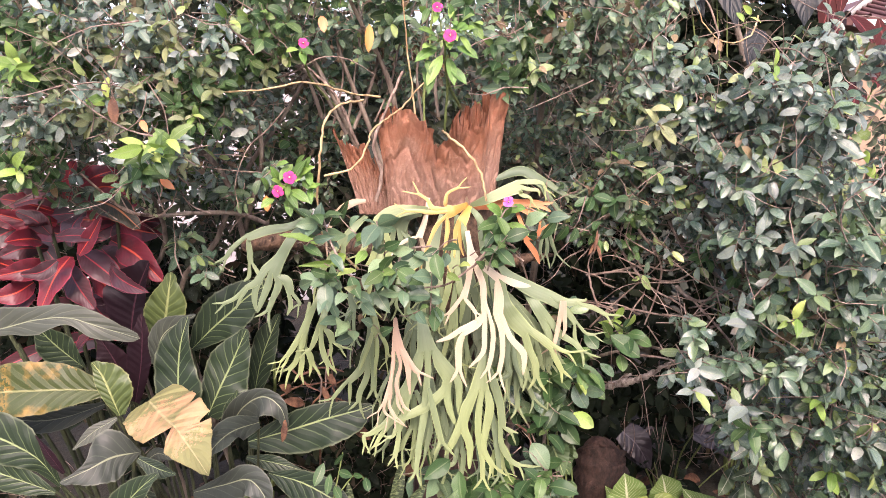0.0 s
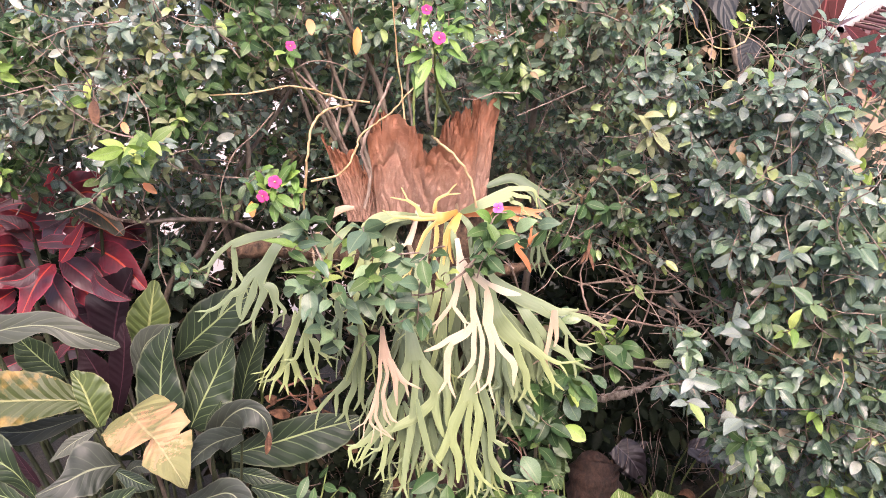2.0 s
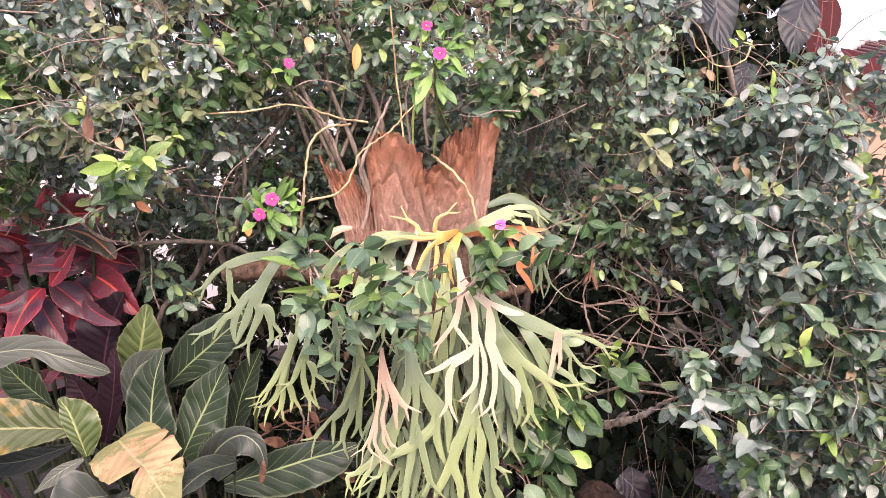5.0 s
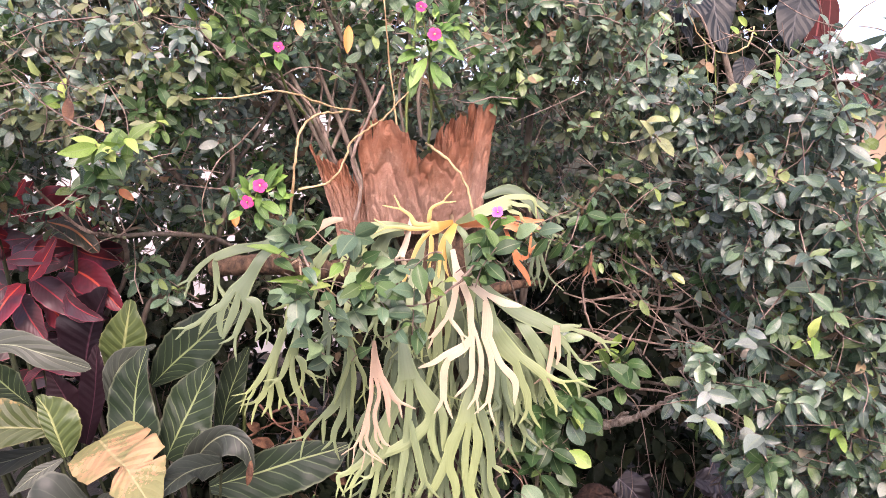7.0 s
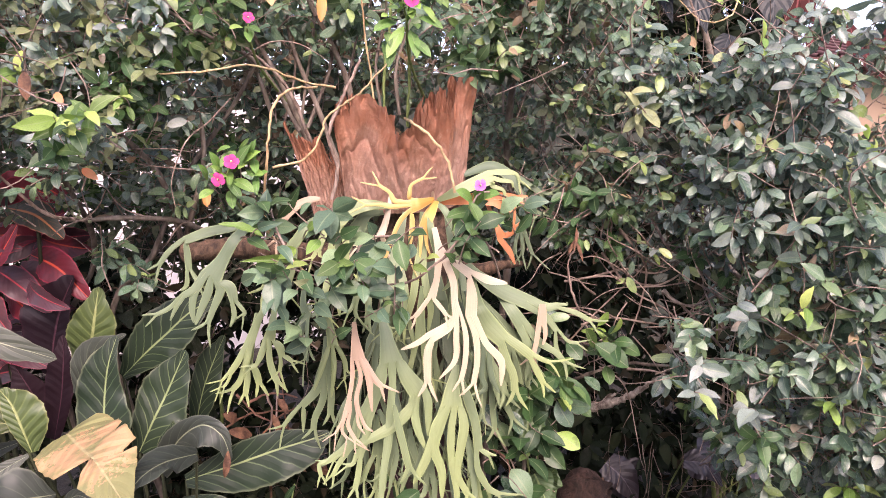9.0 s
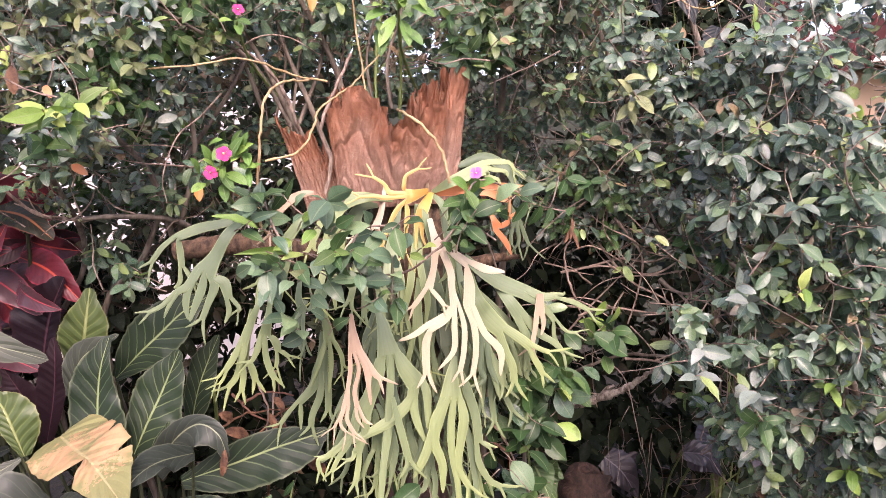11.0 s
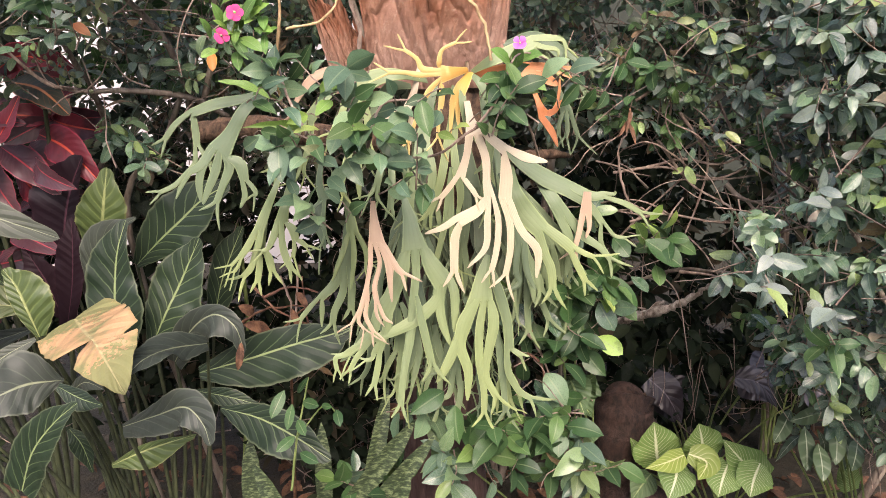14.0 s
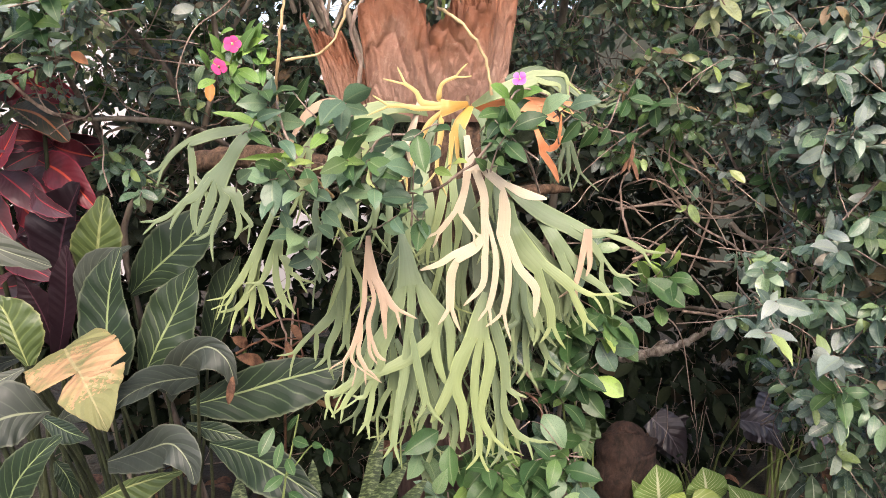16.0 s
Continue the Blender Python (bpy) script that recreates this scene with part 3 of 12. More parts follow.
def broad_leaf(name, parent, material, rib, left, right, face=(0, -1, 0.3), cup=0.18, wave=0.03, seed=0, cut=(), label="", rows=44, cols=14, quilt=0.03, count=11, blunt=True):
    """A broad blade along a midrib, with half widths on either side of it; cut: tears as (side, place along the blade)."""
    rng = np.random.default_rng(seed)
    line = spline(rib, 12)
    at, v = np.linspace(0, 1, len(line)), np.linspace(0, 1, rows + 1)
    line = np.stack([np.interp(v, at, line[:, c]) for c in range(3)], axis=1)
    tang = np.gradient(line, axis=0)
    half = []
    for k, w in enumerate((left, right)):
        w = np.asarray(w, float)
        if not cut:
            w = spline(w[:, None], 10)[:, 0]
        h = np.maximum(np.interp(v, np.linspace(0, 1, len(w)), w), 0.0)
        if not cut and blunt:
            h[-6:] = h[-6] * np.sqrt(np.maximum(0.0, 1 - ((v[-6:] - v[-6]) / (1 - v[-6])) ** 1.6))
        for side, place in cut:
            if side == k:
                h = h * (1 - 0.72 * np.maximum(0.0, 1 - np.abs(v - place) / 0.022))
        half.append(h * (1 + 0.018 * np.sin(v * 60 + k) + 0.012 * np.sin(v * 131 + 2 * k)))
    ph = rng.uniform(0, 6.28, 3)
    face = unit(face)
    verts, uvs = [], []
    for i in range(rows + 1):
        t = unit(tang[i])
        s = unit(np.cross(t, face))
        n = unit(face - t * (face @ t))
        for j in range(cols + 1):
            u = 2 * j / cols - 1
            w = half[0 if u < 0 else 1][i]
            lift = cup * w * abs(u) - 0.5 * cup * w * u * u
            lift += wave * w * abs(u) ** 1.6 * (math.sin(v[i] * 15 + ph[0 if u < 0 else 1]) + 0.6 * math.sin(v[i] * 33 + ph[2] + 2 * u))
            lift += quilt * w * abs(math.sin(math.pi * count * (v[i] - 0.22 * abs(u) ** 0.8))) * (1 - abs(u) ** 4)
            verts.append(line[i] + s * u * w + n * lift)
            uvs.append((j / cols, v[i]))
    k = cols + 1
    faces = [(i * k + j, i * k + j + 1, (i + 1) * k + j + 1, (i + 1) * k + j) for i in range(rows) for j in range(cols)]
    return part(name, make_mesh(name, verts, faces, uvs), material, parent, label)


# ---------------------------------------------------------------- shrubs: sprigs of small leaves on twigs
LEAF_SHAPES = [blade(1.0, 0.52, OVAL, c, fo, 0, 8, 2, s) for c, fo, s in ((0.5, 0.25, 1), (0.9, 0.1, 2), (0.2, 0.35, 3), (1.2, 0.2, 4))]
FAR_SHAPES = [blade(1.0, 0.52, POINTED, c, fo, 0, 4, 2, s) for c, fo, s in ((0.5, 0.25, 1), (0.9, 0.1, 2), (0.2, 0.35, 3), (1.2, 0.2, 4))]
FINE_SHAPES = [blade(1.0, 0.52, POINTED, c, fo, 0.03, 12, 4, s, sway=w) for c, fo, s, w in ((0.5, 0.25, 1, 0.02), (0.9, 0.12, 2, -0.03), (0.2, 0.35, 3, 0.03), (1.2, 0.2, 4, 0.0))]
SHAPE_MESHES = {}


def shape_mesh(i, material):
    key = (i, material.name)
    if key not in SHAPE_MESHES:
        v, f, uv = FINE_SHAPES[i]
        SHAPE_MESHES[key] = make_mesh("leaf", v, f, uv)
        SHAPE_MESHES[key].materials.append(material)
    return SHAPE_MESHES[key]


def arching(shrub, x0, x1, z0, z1, depth, count, seed):
    """Thin bare branches that arch out of a shrub."""
    rng = np.random.default_rng(seed)
    for i in range(count):
        x, z = rng.uniform(x0, x1), rng.uniform(z0, z1)
        d = np.array((rng.normal(0, 1.0), -0.25, rng.normal(0.3, 0.6)))
        p = np.array((x, depth(x) + 0.08, z))
        line = [p]
        for k in range(4):
            d = unit(d + rng.normal(0, 0.25, 3) + np.array((0, 0, -0.12)))
            line.append(line[-1] + d * rng.uniform(0.05, 0.10))
        shrub.limb(line, rng.uniform(0.0018, 0.0034), 0.0009, 400 + i)


WIDE = {"fresh": 0.74, "olive": 0.72, "bluish": 1.08, "green": 1.0}


class Shrub:
    """A shrub that gathers leaves and twigs: the foremost leaves become objects, the rest one mass."""

    def __init__(self, ob, seed):
        self.ob, self.rng = ob, np.random.default_rng(seed)
        self.leaves, self.twigs = [], []

    def sprig(self, p, d, count, size, key, reach=0.10, splay=0.9):
        rng = self.rng
        d = unit(d)
        side = unit(np.cross(d, unit(rng.normal(size=3))))
        up = np.cross(d, side)
        base = p - d * reach
        self.twigs.append(((base, base + d * reach * 0.5 + rng.normal(0, 0.006, 3), p), 0.0016))
        g = rng.uniform(0, 6.28)
        for i in range(count):
            g += 2.4
            along = (i + 0.5) / count
            q = base + d * reach * (0.25 + 0.75 * along)
            out = side * math.cos(g) + up * math.sin(g)
            axis = unit(d * (0.15 + 0.7 * along) + out * splay + np.array((0, 0, -0.40 - 0.3 * (q[0] > 0.4) - 0.2 * min(1.0, max(0.0, q[2] - 1.25)))) + rng.normal(0, 0.2, 3))
            high = min(1.0, max(0.0, (q[2] - 1.25) / 0.5))
            face = unit(np.array((0, -0.62 - 0.4 * high, 0.66 - 0.3 * high)) + d * 0.3 + rng.normal(0, 0.62, 3))
            s = size * rng.uniform(0.62, 1.15) * (0.75 + 0.25 * along)
            self.leaves.append((q, q + axis * s, face, s, key, int(rng.integers(0, 4))))

    def clump(self, c, r, sprigs, size=0.057, key="dark", count=8, mixed=None, lean=(0, -0.6, 0.25), bare=0.32):
        rng = self.rng
        for i in range(sprigs):
            w = unit(rng.normal(size=3)) * rng.uniform(0.35, 1.0) ** 0.6
            p = np.asarray(c) + w * np.asarray(r)
            d = unit(w * 0.8 + np.asarray(lean) + rng.normal(0, 0.35, 3))
            k = key
            if mixed and rng.random() < mixed[1]:
                k = mixed[0]
            n = int(rng.integers(count - 3, count + 3))
            if math.hypot((p[0] - 0.28 * (p[1] - 2.0) - 0.56) / 0.17, (p[2] + 0.06 * (p[1] - 2.0) - 1.09) / 0.075) > 1 or k == "back":
                self.sprig(p, d, n, size, k)
        for i in range(int(sprigs * bare)):
            p = np.asarray(c) + rng.normal(0, 0.5, 3) * np.asarray(r)
            d = unit(rng.normal(0, 1, 3) * (1, 0.5, 1) + (0, 0, 0.5))
            line = [p]
            for k in range(3):
                d = unit(d + rng.normal(0, 0.35, 3))
                line.append(line[-1] + d * rng.uniform(0.03, 0.075))
            self.twigs.append((line, rng.uniform(0.0008, 0.0019)))
            if rng.random() < 0.12:
                q = line[2]
                self.leaves.append((q, q + unit(rng.normal(0, 1, 3) - (0, 0, 0.6)) * size * 0.8, unit(rng.normal(0, 1, 3) - (0, 0.8, 0)), size * 0.8, "brown", int(rng.integers(0, 4))))

    def single(self, base, tip, width, key):
        """One leaf of its own, on a short stalk."""
        a, b = np.asarray(base, float), np.asarray(tip, float)
        s = float(np.linalg.norm(b - a))
        face = unit(np.array((0, -0.9, 0.35)) + self.rng.normal(0, 0.32, 3))
        self.leaves.append((a, b, face, s, key, int(self.rng.integers(0, 4)), 0.9 * width / (0.52 * s)))
        self.twigs.append(((a - (b - a) * 0.45 + np.array((0, 0.03, -0.012)), a - (b - a) * 0.15 + np.array((0, 0.008, 0.0)), a), 0.0012))

    def limb(self, points, r0, r1, seed=0):
        tube("branch", points, r0, r1, MAT["bark" if r0 > 0.0045 else "twig"], self.ob, 5, 6, 0.07, seed)

    def finish(self, singles=300):
        ls = self.leaves
        order = sorted(range(len(ls)), key=lambda i: ls[i][0][1] + 0.25 * abs(ls[i][0][0]))
        single = set(order[:singles])
        heaps = {}
        for i, (a, b, face, s, key, k, *wide) in enumerate(ls):
            turn = aim(a, b, face)
            turn = turn * np.array((wide[0] if wide else WIDE.get(key, 0.86), 1.0, 1.0))
            if i in single:
                ob = part("leaf", shape_mesh(k, MAT[key]), None, self.ob)
                m = Matrix([[*(turn[r] * s), a[r]] for r in range(3)] + [[0, 0, 0, 1]])
                ob.matrix_basis = m
            else:
                v, f, uv = LEAF_SHAPES[k] if singles else FAR_SHAPES[k]
                heaps.setdefault(key, []).append((v * s @ turn.T + a, f, uv))
        for key, chunks in heaps.items():
            ob = part("foliage", make_mesh("foliage", *merge(chunks)), MAT[key + "_mass"], self.ob)
            tagged(ob, kind="stuff")
        chunks = []
        for pts, r in self.twigs:
            v, f = tube_data(pts, r * 1.3, r * 0.7, 2, 3)
            chunks.append((v, f, np.zeros((len(v), 2))))
        if chunks:
            tagged(part("twig_tangle", make_mesh("twig_tangle", *merge(chunks)), MAT["twig"], self.ob), kind="stuff")


# ---------------------------------------------------------------- fern fronds: forking straps


def limb(points, *forks):
    return points, forks


def frond_data(tree, face=(0.0, -1.0, 0.25), keel=0.09):
    """Forking straps with an arched section, five points across."""
    verts, uvs, faces = [], [], []
    face = unit(face)
    across = (-1.0, -0.55, 0.0, 0.55, 1.0)

    def add(p, u, v):
        verts.append(np.asarray(p)), uvs.append((u, v))
        return len(verts) - 1

    def grow(node_, row, depth):
        pts, forks = node_
        pts = np.asarray(pts, float)
        if row is not None:
            start = np.append((verts[row[0]] + verts[row[4]]) / 2, np.linalg.norm(verts[row[0]] - verts[row[4]]))
            pts = np.vstack([start, pts])
        line = spline(pts, 5)
        tang = np.gradient(line[:, :3], axis=0)
        length = max(1, len(line) - 1)
        for i in range(len(line)):
            if i == 0 and row is not None:
                continue
            p, w = line[i, :3], max(line[i, 3], 0.001)
            if not forks and i == len(line) - 1:
                w *= 0.5
            s = unit(np.cross(tang[i], face))
            v = min(1.0, depth + 0.3 * i / length)
            arch = 0.45 * keel * w if forks or i < length else 0.0
            new_row = [add(p + s * w / 2 * u + face * arch * (0.75 - 2.2 * abs(u) ** 1.5 + 0.5 * (u == 0) * -1), 0.5 + u / 2, v) for u in across]
            if row is not None:
                for k in range(4):
                    faces.append((row[k], row[k + 1], new_row[k + 1], new_row[k]))
            row = new_row
        if forks:
            s = unit(np.cross(tang[-1], face))
            order = sorted(forks, key=lambda k: (np.asarray(k[0][0][:3]) - line[-1, :3]) @ s)
            n = len(order)
            edge = np.array([verts[k] for k in row])
            v = min(1.0, depth + 0.3)
            for i, k in enumerate(order):
                at = (np.array(across) / 2 + 0.5 + i) / n * 2 - 1
                place = np.stack([np.interp(at, across, edge[:, c]) for c in range(3)], axis=1)
                grow(k, [add(q, u / 2 + 0.5, v) for q, u in zip(place, across)], v)

    grow(tree, None, 0.0)
    return np.array(verts), np.array(faces), np.array(uvs)


def layered(verts, faces, uvs, way, thick):
    """A sheet of real thickness: a front, a back and a rim with edges of their own."""
    v, f, uv = np.asarray(verts, float), np.asarray(faces, int), np.asarray(uvs, float)
    off = unit(way) * thick / 2
    edges = {}
    for q in f:
        for a, b in zip(q, np.roll(q, -1)):
            key = (min(a, b), max(a, b))
            edges[key] = None if key in edges else (a, b)
    rim = [e for e in edges.values() if e]
    n = len(v)
    rv, rf = [], []
    for a, b in rim:
        k = len(rv)
        rv += [v[a] + off, v[a] - off, v[b] - off, v[b] + off]
        rf.append((2 * n + k, 2 * n + k + 1, 2 * n + k + 2, 2 * n + k + 3))
    ruv = [uv[i] for e in rim for i in (e[0], e[0], e[1], e[1])]
    return np.vstack([v + off, v - off, rv]), np.vstack([f, f[:, ::-1] + n, rf]), np.vstack([uv, uv, ruv])


def tipped(tree, face):
    """Ends most straps of a frond in two short points."""
    pts, forks = tree
    if forks:
        return pts, [tipped(f, face) for f in forks]
    p = np.array(pts, float)
    a = 0.5 + 0.5 * math.sin(p[-1, 0] * 997 + p[-1, 2] * 613)
    if len(p) < 2 or a < 0.3:
        return tree
    d = unit(p[-1, :3] - p[-2, :3])
    s = unit(np.cross(d, face))
    w = 0.9 * max(p[-2, 3], 0.006)
    size = 0.014 + 0.024 * a
    p[-1, 3] = w
    ends = []
    for way, far in ((-1, 1.0 + 0.3 * a), (1, 1.25 - 0.5 * a)):
        ends.append(limb([(*(p[-1, :3] + d * size * 0.45 * far + s * way * size * 0.30), w * 0.5), (*(p[-1, :3] + d * size * far + s * way * size * (0.35 + 0.35 * a)), 0.002)]))
    return p.tolist(), ends


def frond(parent, key, tree, face=(0.0, -1.0, 0.25), keel=0.09, label="", thick=0.0022):
    v, f, uv = frond_data(tipped(tree, face), face, keel)
    me = make_mesh("frond", *layered(v, f, uv, face, thick))
    normals = np.array([w.vector for w in me.vertex_normals])
    spots = {}
    for i in range(2 * len(v)):
        spots.setdefault((i < len(v), *np.round(me.vertices[i].co, 5)), []).append(i)
    for same in spots.values():
        normals[same] = unit(normals[same].sum(axis=0))
    me.normals_split_custom_set_from_vertices(normals.tolist())
    return part("frond", me, MAT[key], parent, label)


def hanging_tree(root, way, length, width, levels, rng, spread=0.42):
    """A frond that hangs and forks by chance."""
    d = unit(way)
    p = np.asarray(root, float)
    pts = []
    n = 3
    for i in range(n):
        d = unit(d + np.array((0, 0, -0.16)) + rng.normal(0, 0.05, 3))
        p = p + d * length / n
        w = width * (0.5 + 0.5 * (i + 1) / n) if levels else width * (1.0 - 0.45 * (i + 1) / n)
        pts.append((*p, w))
    if levels == 0:
        return limb(pts)
    kids = []
    turns = (-1, 1) if rng.random() < 0.75 else (-1, 0.1, 1)
    for sgn in turns:
        g = sgn * spread * rng.uniform(0.6, 1.2)
        side = unit(np.cross(d, (0, -1, 0.2)))
        dd = unit(d * math.cos(g) + side * math.sin(g) + np.array((0, rng.normal(0, 0.12), -0.05)))
        kids.append(hanging_tree(p, dd, length * rng.uniform(0.55, 0.85), width * rng.uniform(0.44, 0.62), levels - 1, rng, spread * 0.9))
    return limb(pts, *kids)


def shield(parent, foot, rim, depth, out, seed, label="", tears=()):
    """A dry papery base frond: a bulging sheet fanning from its foot to a ragged, folded rim; foot and rim are (x, z) along it; tears: (place, depth)."""
    cols, rows = 150, 64
    us = np.linspace(0, 1, cols + 1)
    foot, rim = np.asarray(foot, float), np.asarray(rim, float)
    fx, fz = (np.interp(us, np.linspace(0, 1, len(foot)), foot[:, c]) for c in (0, 1))
    at = np.concatenate([[0], np.cumsum(np.abs(np.diff(rim[:, 0])) + 0.25 * np.abs(np.diff(rim[:, 1])))])
    rx, rz = (np.interp(us, at / at[-1], rim[:, c]) for c in (0, 1))

    def nz(a, b, c=0.0):
        return noise.noise(Vector((a, b, seed + c)))

    verts, uvs = [], []
    for i in range(rows + 1):
        v = i / rows
        for j in range(cols + 1):
            u = us[j]
            ragged = 0.010 * nz(u * 20, 1.5) + 0.005 * nz(u * 47, 3.5)
            x = fx[j] + (rx[j] - fx[j]) * v ** 1.15
            z = fz[j] + (rz[j] + ragged - fz[j]) * v
            bulge = out * math.sin(math.pi * min(1.0, max(0.0, u))) ** 0.6 * (0.55 + 0.75 * v - 0.45 * v * v)
            y = depth[0] + (depth[1] - depth[0]) * v - bulge
            edge = max(0.0, v - 0.68) / 0.32
            y -= edge * 0.011 * (0.5 + 2.0 * nz(u * 8 + 0.6 * v, 2) + 1.6 * nz(u * 21, v * 3, 7))
            z -= 0.012 * edge ** 3 * (0.8 + 2.0 * nz(u * 9, 2))
            wob = u * 8 + 1.2 * nz(v * 2.2, u * 2, 9)
            y += 0.005 * nz(wob, v * 1.6) + 0.004 * nz(wob * 2.6, v * 3, 5) * (0.5 + v) + 0.0035 * nz(u * 44 + 3 * nz(v * 4, u * 6), v * 9, 3)
            fold = max(0.0, 0.16 - abs(nz(u * 7 + 0.6 * v, v * 1.7, 4))) / 0.16
            y += 0.009 * fold ** 3 * (0.4 + 0.6 * v)
            x += 0.006 * nz(v * 6, u * 12, 6) * v
            verts.append((x, y, z))
            uvs.append((u, v))
    k = cols + 1
    faces = []
    for i in range(rows):
        for j in range(cols):
            u, v = (j + 0.5) / cols, (i + 0.5) / rows
            if any(v > 1 - deep and abs(u - place - 0.02 * nz(v * 9, place * 30)) < 0.016 * ((v - 1 + deep) / deep) ** 0.7 for place, deep in tears):
                continue
            faces.append((i * k + j, i * k + j + 1, (i + 1) * k + j + 1, (i + 1) * k + j))
    return part("shield_frond", make_mesh("shield_frond", *layered(verts, faces, uvs, (0, -1, 0), 0.004)), MAT["shield"], parent, label)


def flower(parent, c, size, key, face=(0, -1, 0.3), seed=0):
    """A five-petalled flower facing outwards."""
    rng = np.random.default_rng(seed)
    z = unit(face)
    x = unit(np.cross((0.2, 0.1, 1), z))
    y = np.cross(z, x)
    v, f, uv = blade(size * 0.12, size * 0.12, OVAL, 2.0, 0.2, 0, 4, 4)
    v = v @ aim(c, np.asarray(c) + y, z).T + np.asarray(c) - y * size * 0.06 + z * 0.003
    head = part("flower", make_mesh("flower", v, f, uv), MAT["frond_cream"], parent, "open pink flower")
    for i in range(5):
        g = 2 * math.pi * (i + rng.uniform(-0.1, 0.1)) / 5 + seed
        d = x * math.cos(g) + y * math.sin(g)
        tip = np.asarray(c) + d * size * rng.uniform(0.45, 0.56) + z * size * rng.uniform(-0.05, 0.12)
        leaf("petal", head, MAT[key], np.asarray(c) + d * 0.002, tip, size * 0.52, z, ((0, 0.2), (0.3, 0.6), (0.65, 1.0), (0.86, 0.85), (1, 0.25)), 0.25, -0.1, 0.02,
             seed * 7 + i, 5, 4)

# ---------------------------------------------------------------- ground and distance
v, f = [], []
N = 60
for i in range(N + 1):
    for j in range(N + 1):
        a, b = 2 * i / N - 1, 2 * j / N - 1
        x, y = 4 * a + 400 * a ** 7, 4 * b + 400 * b ** 7 + 1.5
        v.append((x, y, (0.03 * noise.noise(Vector((x * 1.7, y * 1.7, 0))) if abs(x) < 6 and abs(y) < 8 else 0)))
f = [(i * (N + 1) + j, (i + 1) * (N + 1) + j, (i + 1) * (N + 1) + j + 1, i * (N + 1) + j + 1) for i in range(N) for j in range(N)]
tagged(part("ground", make_mesh("ground", v, f), MAT["soil"]), "dark garden soil with leaf litter", "ground", kind="structure")


def box(name, lo, hi, material, parent=None, label=""):
    bm = bmesh.new()
    bmesh.ops.create_cube(bm, size=1.0)
    for q in bm.verts:
        q.co = Vector([(a + b) / 2 + c * (b - a) for a, b, c in zip(lo, hi, q.co)])
    bmesh.ops.bevel(bm, geom=bm.edges[:], offset=0.01, segments=1, affect="EDGES")
    me = bpy.data.meshes.new(name)
    bm.to_mesh(me)
    bm.free()
    return part(name, me, material, parent, label)


wall = box("garden_wall", (-7.0, 6.4, -0.05), (-0.5, 6.6, 2.15), MAT["pale_wall"])
tagged(wall, "pale plastered garden wall behind the shrubs", "wall", kind="structure")
# unseen walls added to block low sky light and bounce some back
for name, lo, hi in (("wall_south", (-7, -4.4, -0.05), (7, -4.2, 2.1)), ("wall_west", (-7.2, -4.4, -0.05), (-7, 6.4, 2.4)), ("wall_east", (7, -4.4, -0.05), (7.2, 6.2, 2.2))):
    tagged(box(name, lo, hi, MAT["dim_wall"]), "plain unseen wall added to cut low sky light and bounce some back", "wall", kind="structure")
# near-black wall added for the dark gaps; shade is put into its colour
tagged(box("wall_north", (-0.5, 6.4, -0.05), (3.85, 6.6, 2.3), MAT["gap_shade_wall"]), "added near-black wall standing in for shade behind the shrubs", "wall", kind="structure")

house = thing("house", (5.6, 8.2, 0), "tan plastered house with a low brown hipped roof beyond the shrubs", "house")
box("wall", (4.05, 6.95, 0), (6.9, 10.0, 2.50), MAT["tan_wall"], house)
EAVE, RIDGE = 2.46, 3.05
v = [(3.85, 6.6, EAVE), (6.95, 6.6, EAVE), (6.95, 10.5, EAVE), (3.85, 10.5, EAVE), (5.5, 8.55, RIDGE), (6.95, 8.55, RIDGE)]
v += [(x, y, z - 0.07) for x, y, z in v[:4]]
me = bpy.data.meshes.new("roof")
me.from_pydata(v, [], [(0, 1, 5, 4), (2, 3, 4, 5), (3, 0, 4), (1, 2, 5), (6, 7, 1, 0), (7, 8, 2, 1), (8, 9, 3, 2), (9, 6, 0, 3), (9, 8, 7, 6)])
part("roof", me, MAT["roof"], house)
for i in range(14):
    x = 4.05 + i * 0.2
    k = min(1.0, (x - 3.85) / 1.65)
    line = ((x, 6.59, EAVE + 0.012), (x, 6.6 + 0.97 * k, EAVE + 0.295 * k + 0.012), (x, 6.6 + 1.94 * k, EAVE + 0.587 * k + 0.012))
    v, f = tube_data(line, 0.022, 0.022, 1, 6)
    part("roof_rib", make_mesh("roof_rib", v, f), MAT["roof"], house)
tube("hip_cap", ((3.84, 6.59, EAVE + 0.02), (4.67, 7.57, EAVE + 0.315), (5.5, 8.55, RIDGE + 0.02)), 0.035, 0.035, MAT["dim_wall"], house, 2, 8, 0.02, 3, "grey ridge cap")
box("gutter", (3.9, 6.52, 2.37), (6.9, 6.59, 2.43), MAT["trim"], house, "white gutter")

# ---------------------------------------------------------------- staghorn fern and the trunk that carries it
TRUNK = (0.06, 2.24)
host = thing("tree_trunk", (*TRUNK, 0), "rough brown trunk hidden under a staghorn fern", "tree trunk")
tube("trunk", ((TRUNK[0] + 0.02, 2.26, -0.05), (TRUNK[0] - 0.02, 2.24, 0.5), (TRUNK[0] + 0.01, 2.25, 1.0), (TRUNK[0], 2.25, 1.44)), 0.115, 0.085, MAT["red_bark"], host, 6, 14, 0.04, 3)
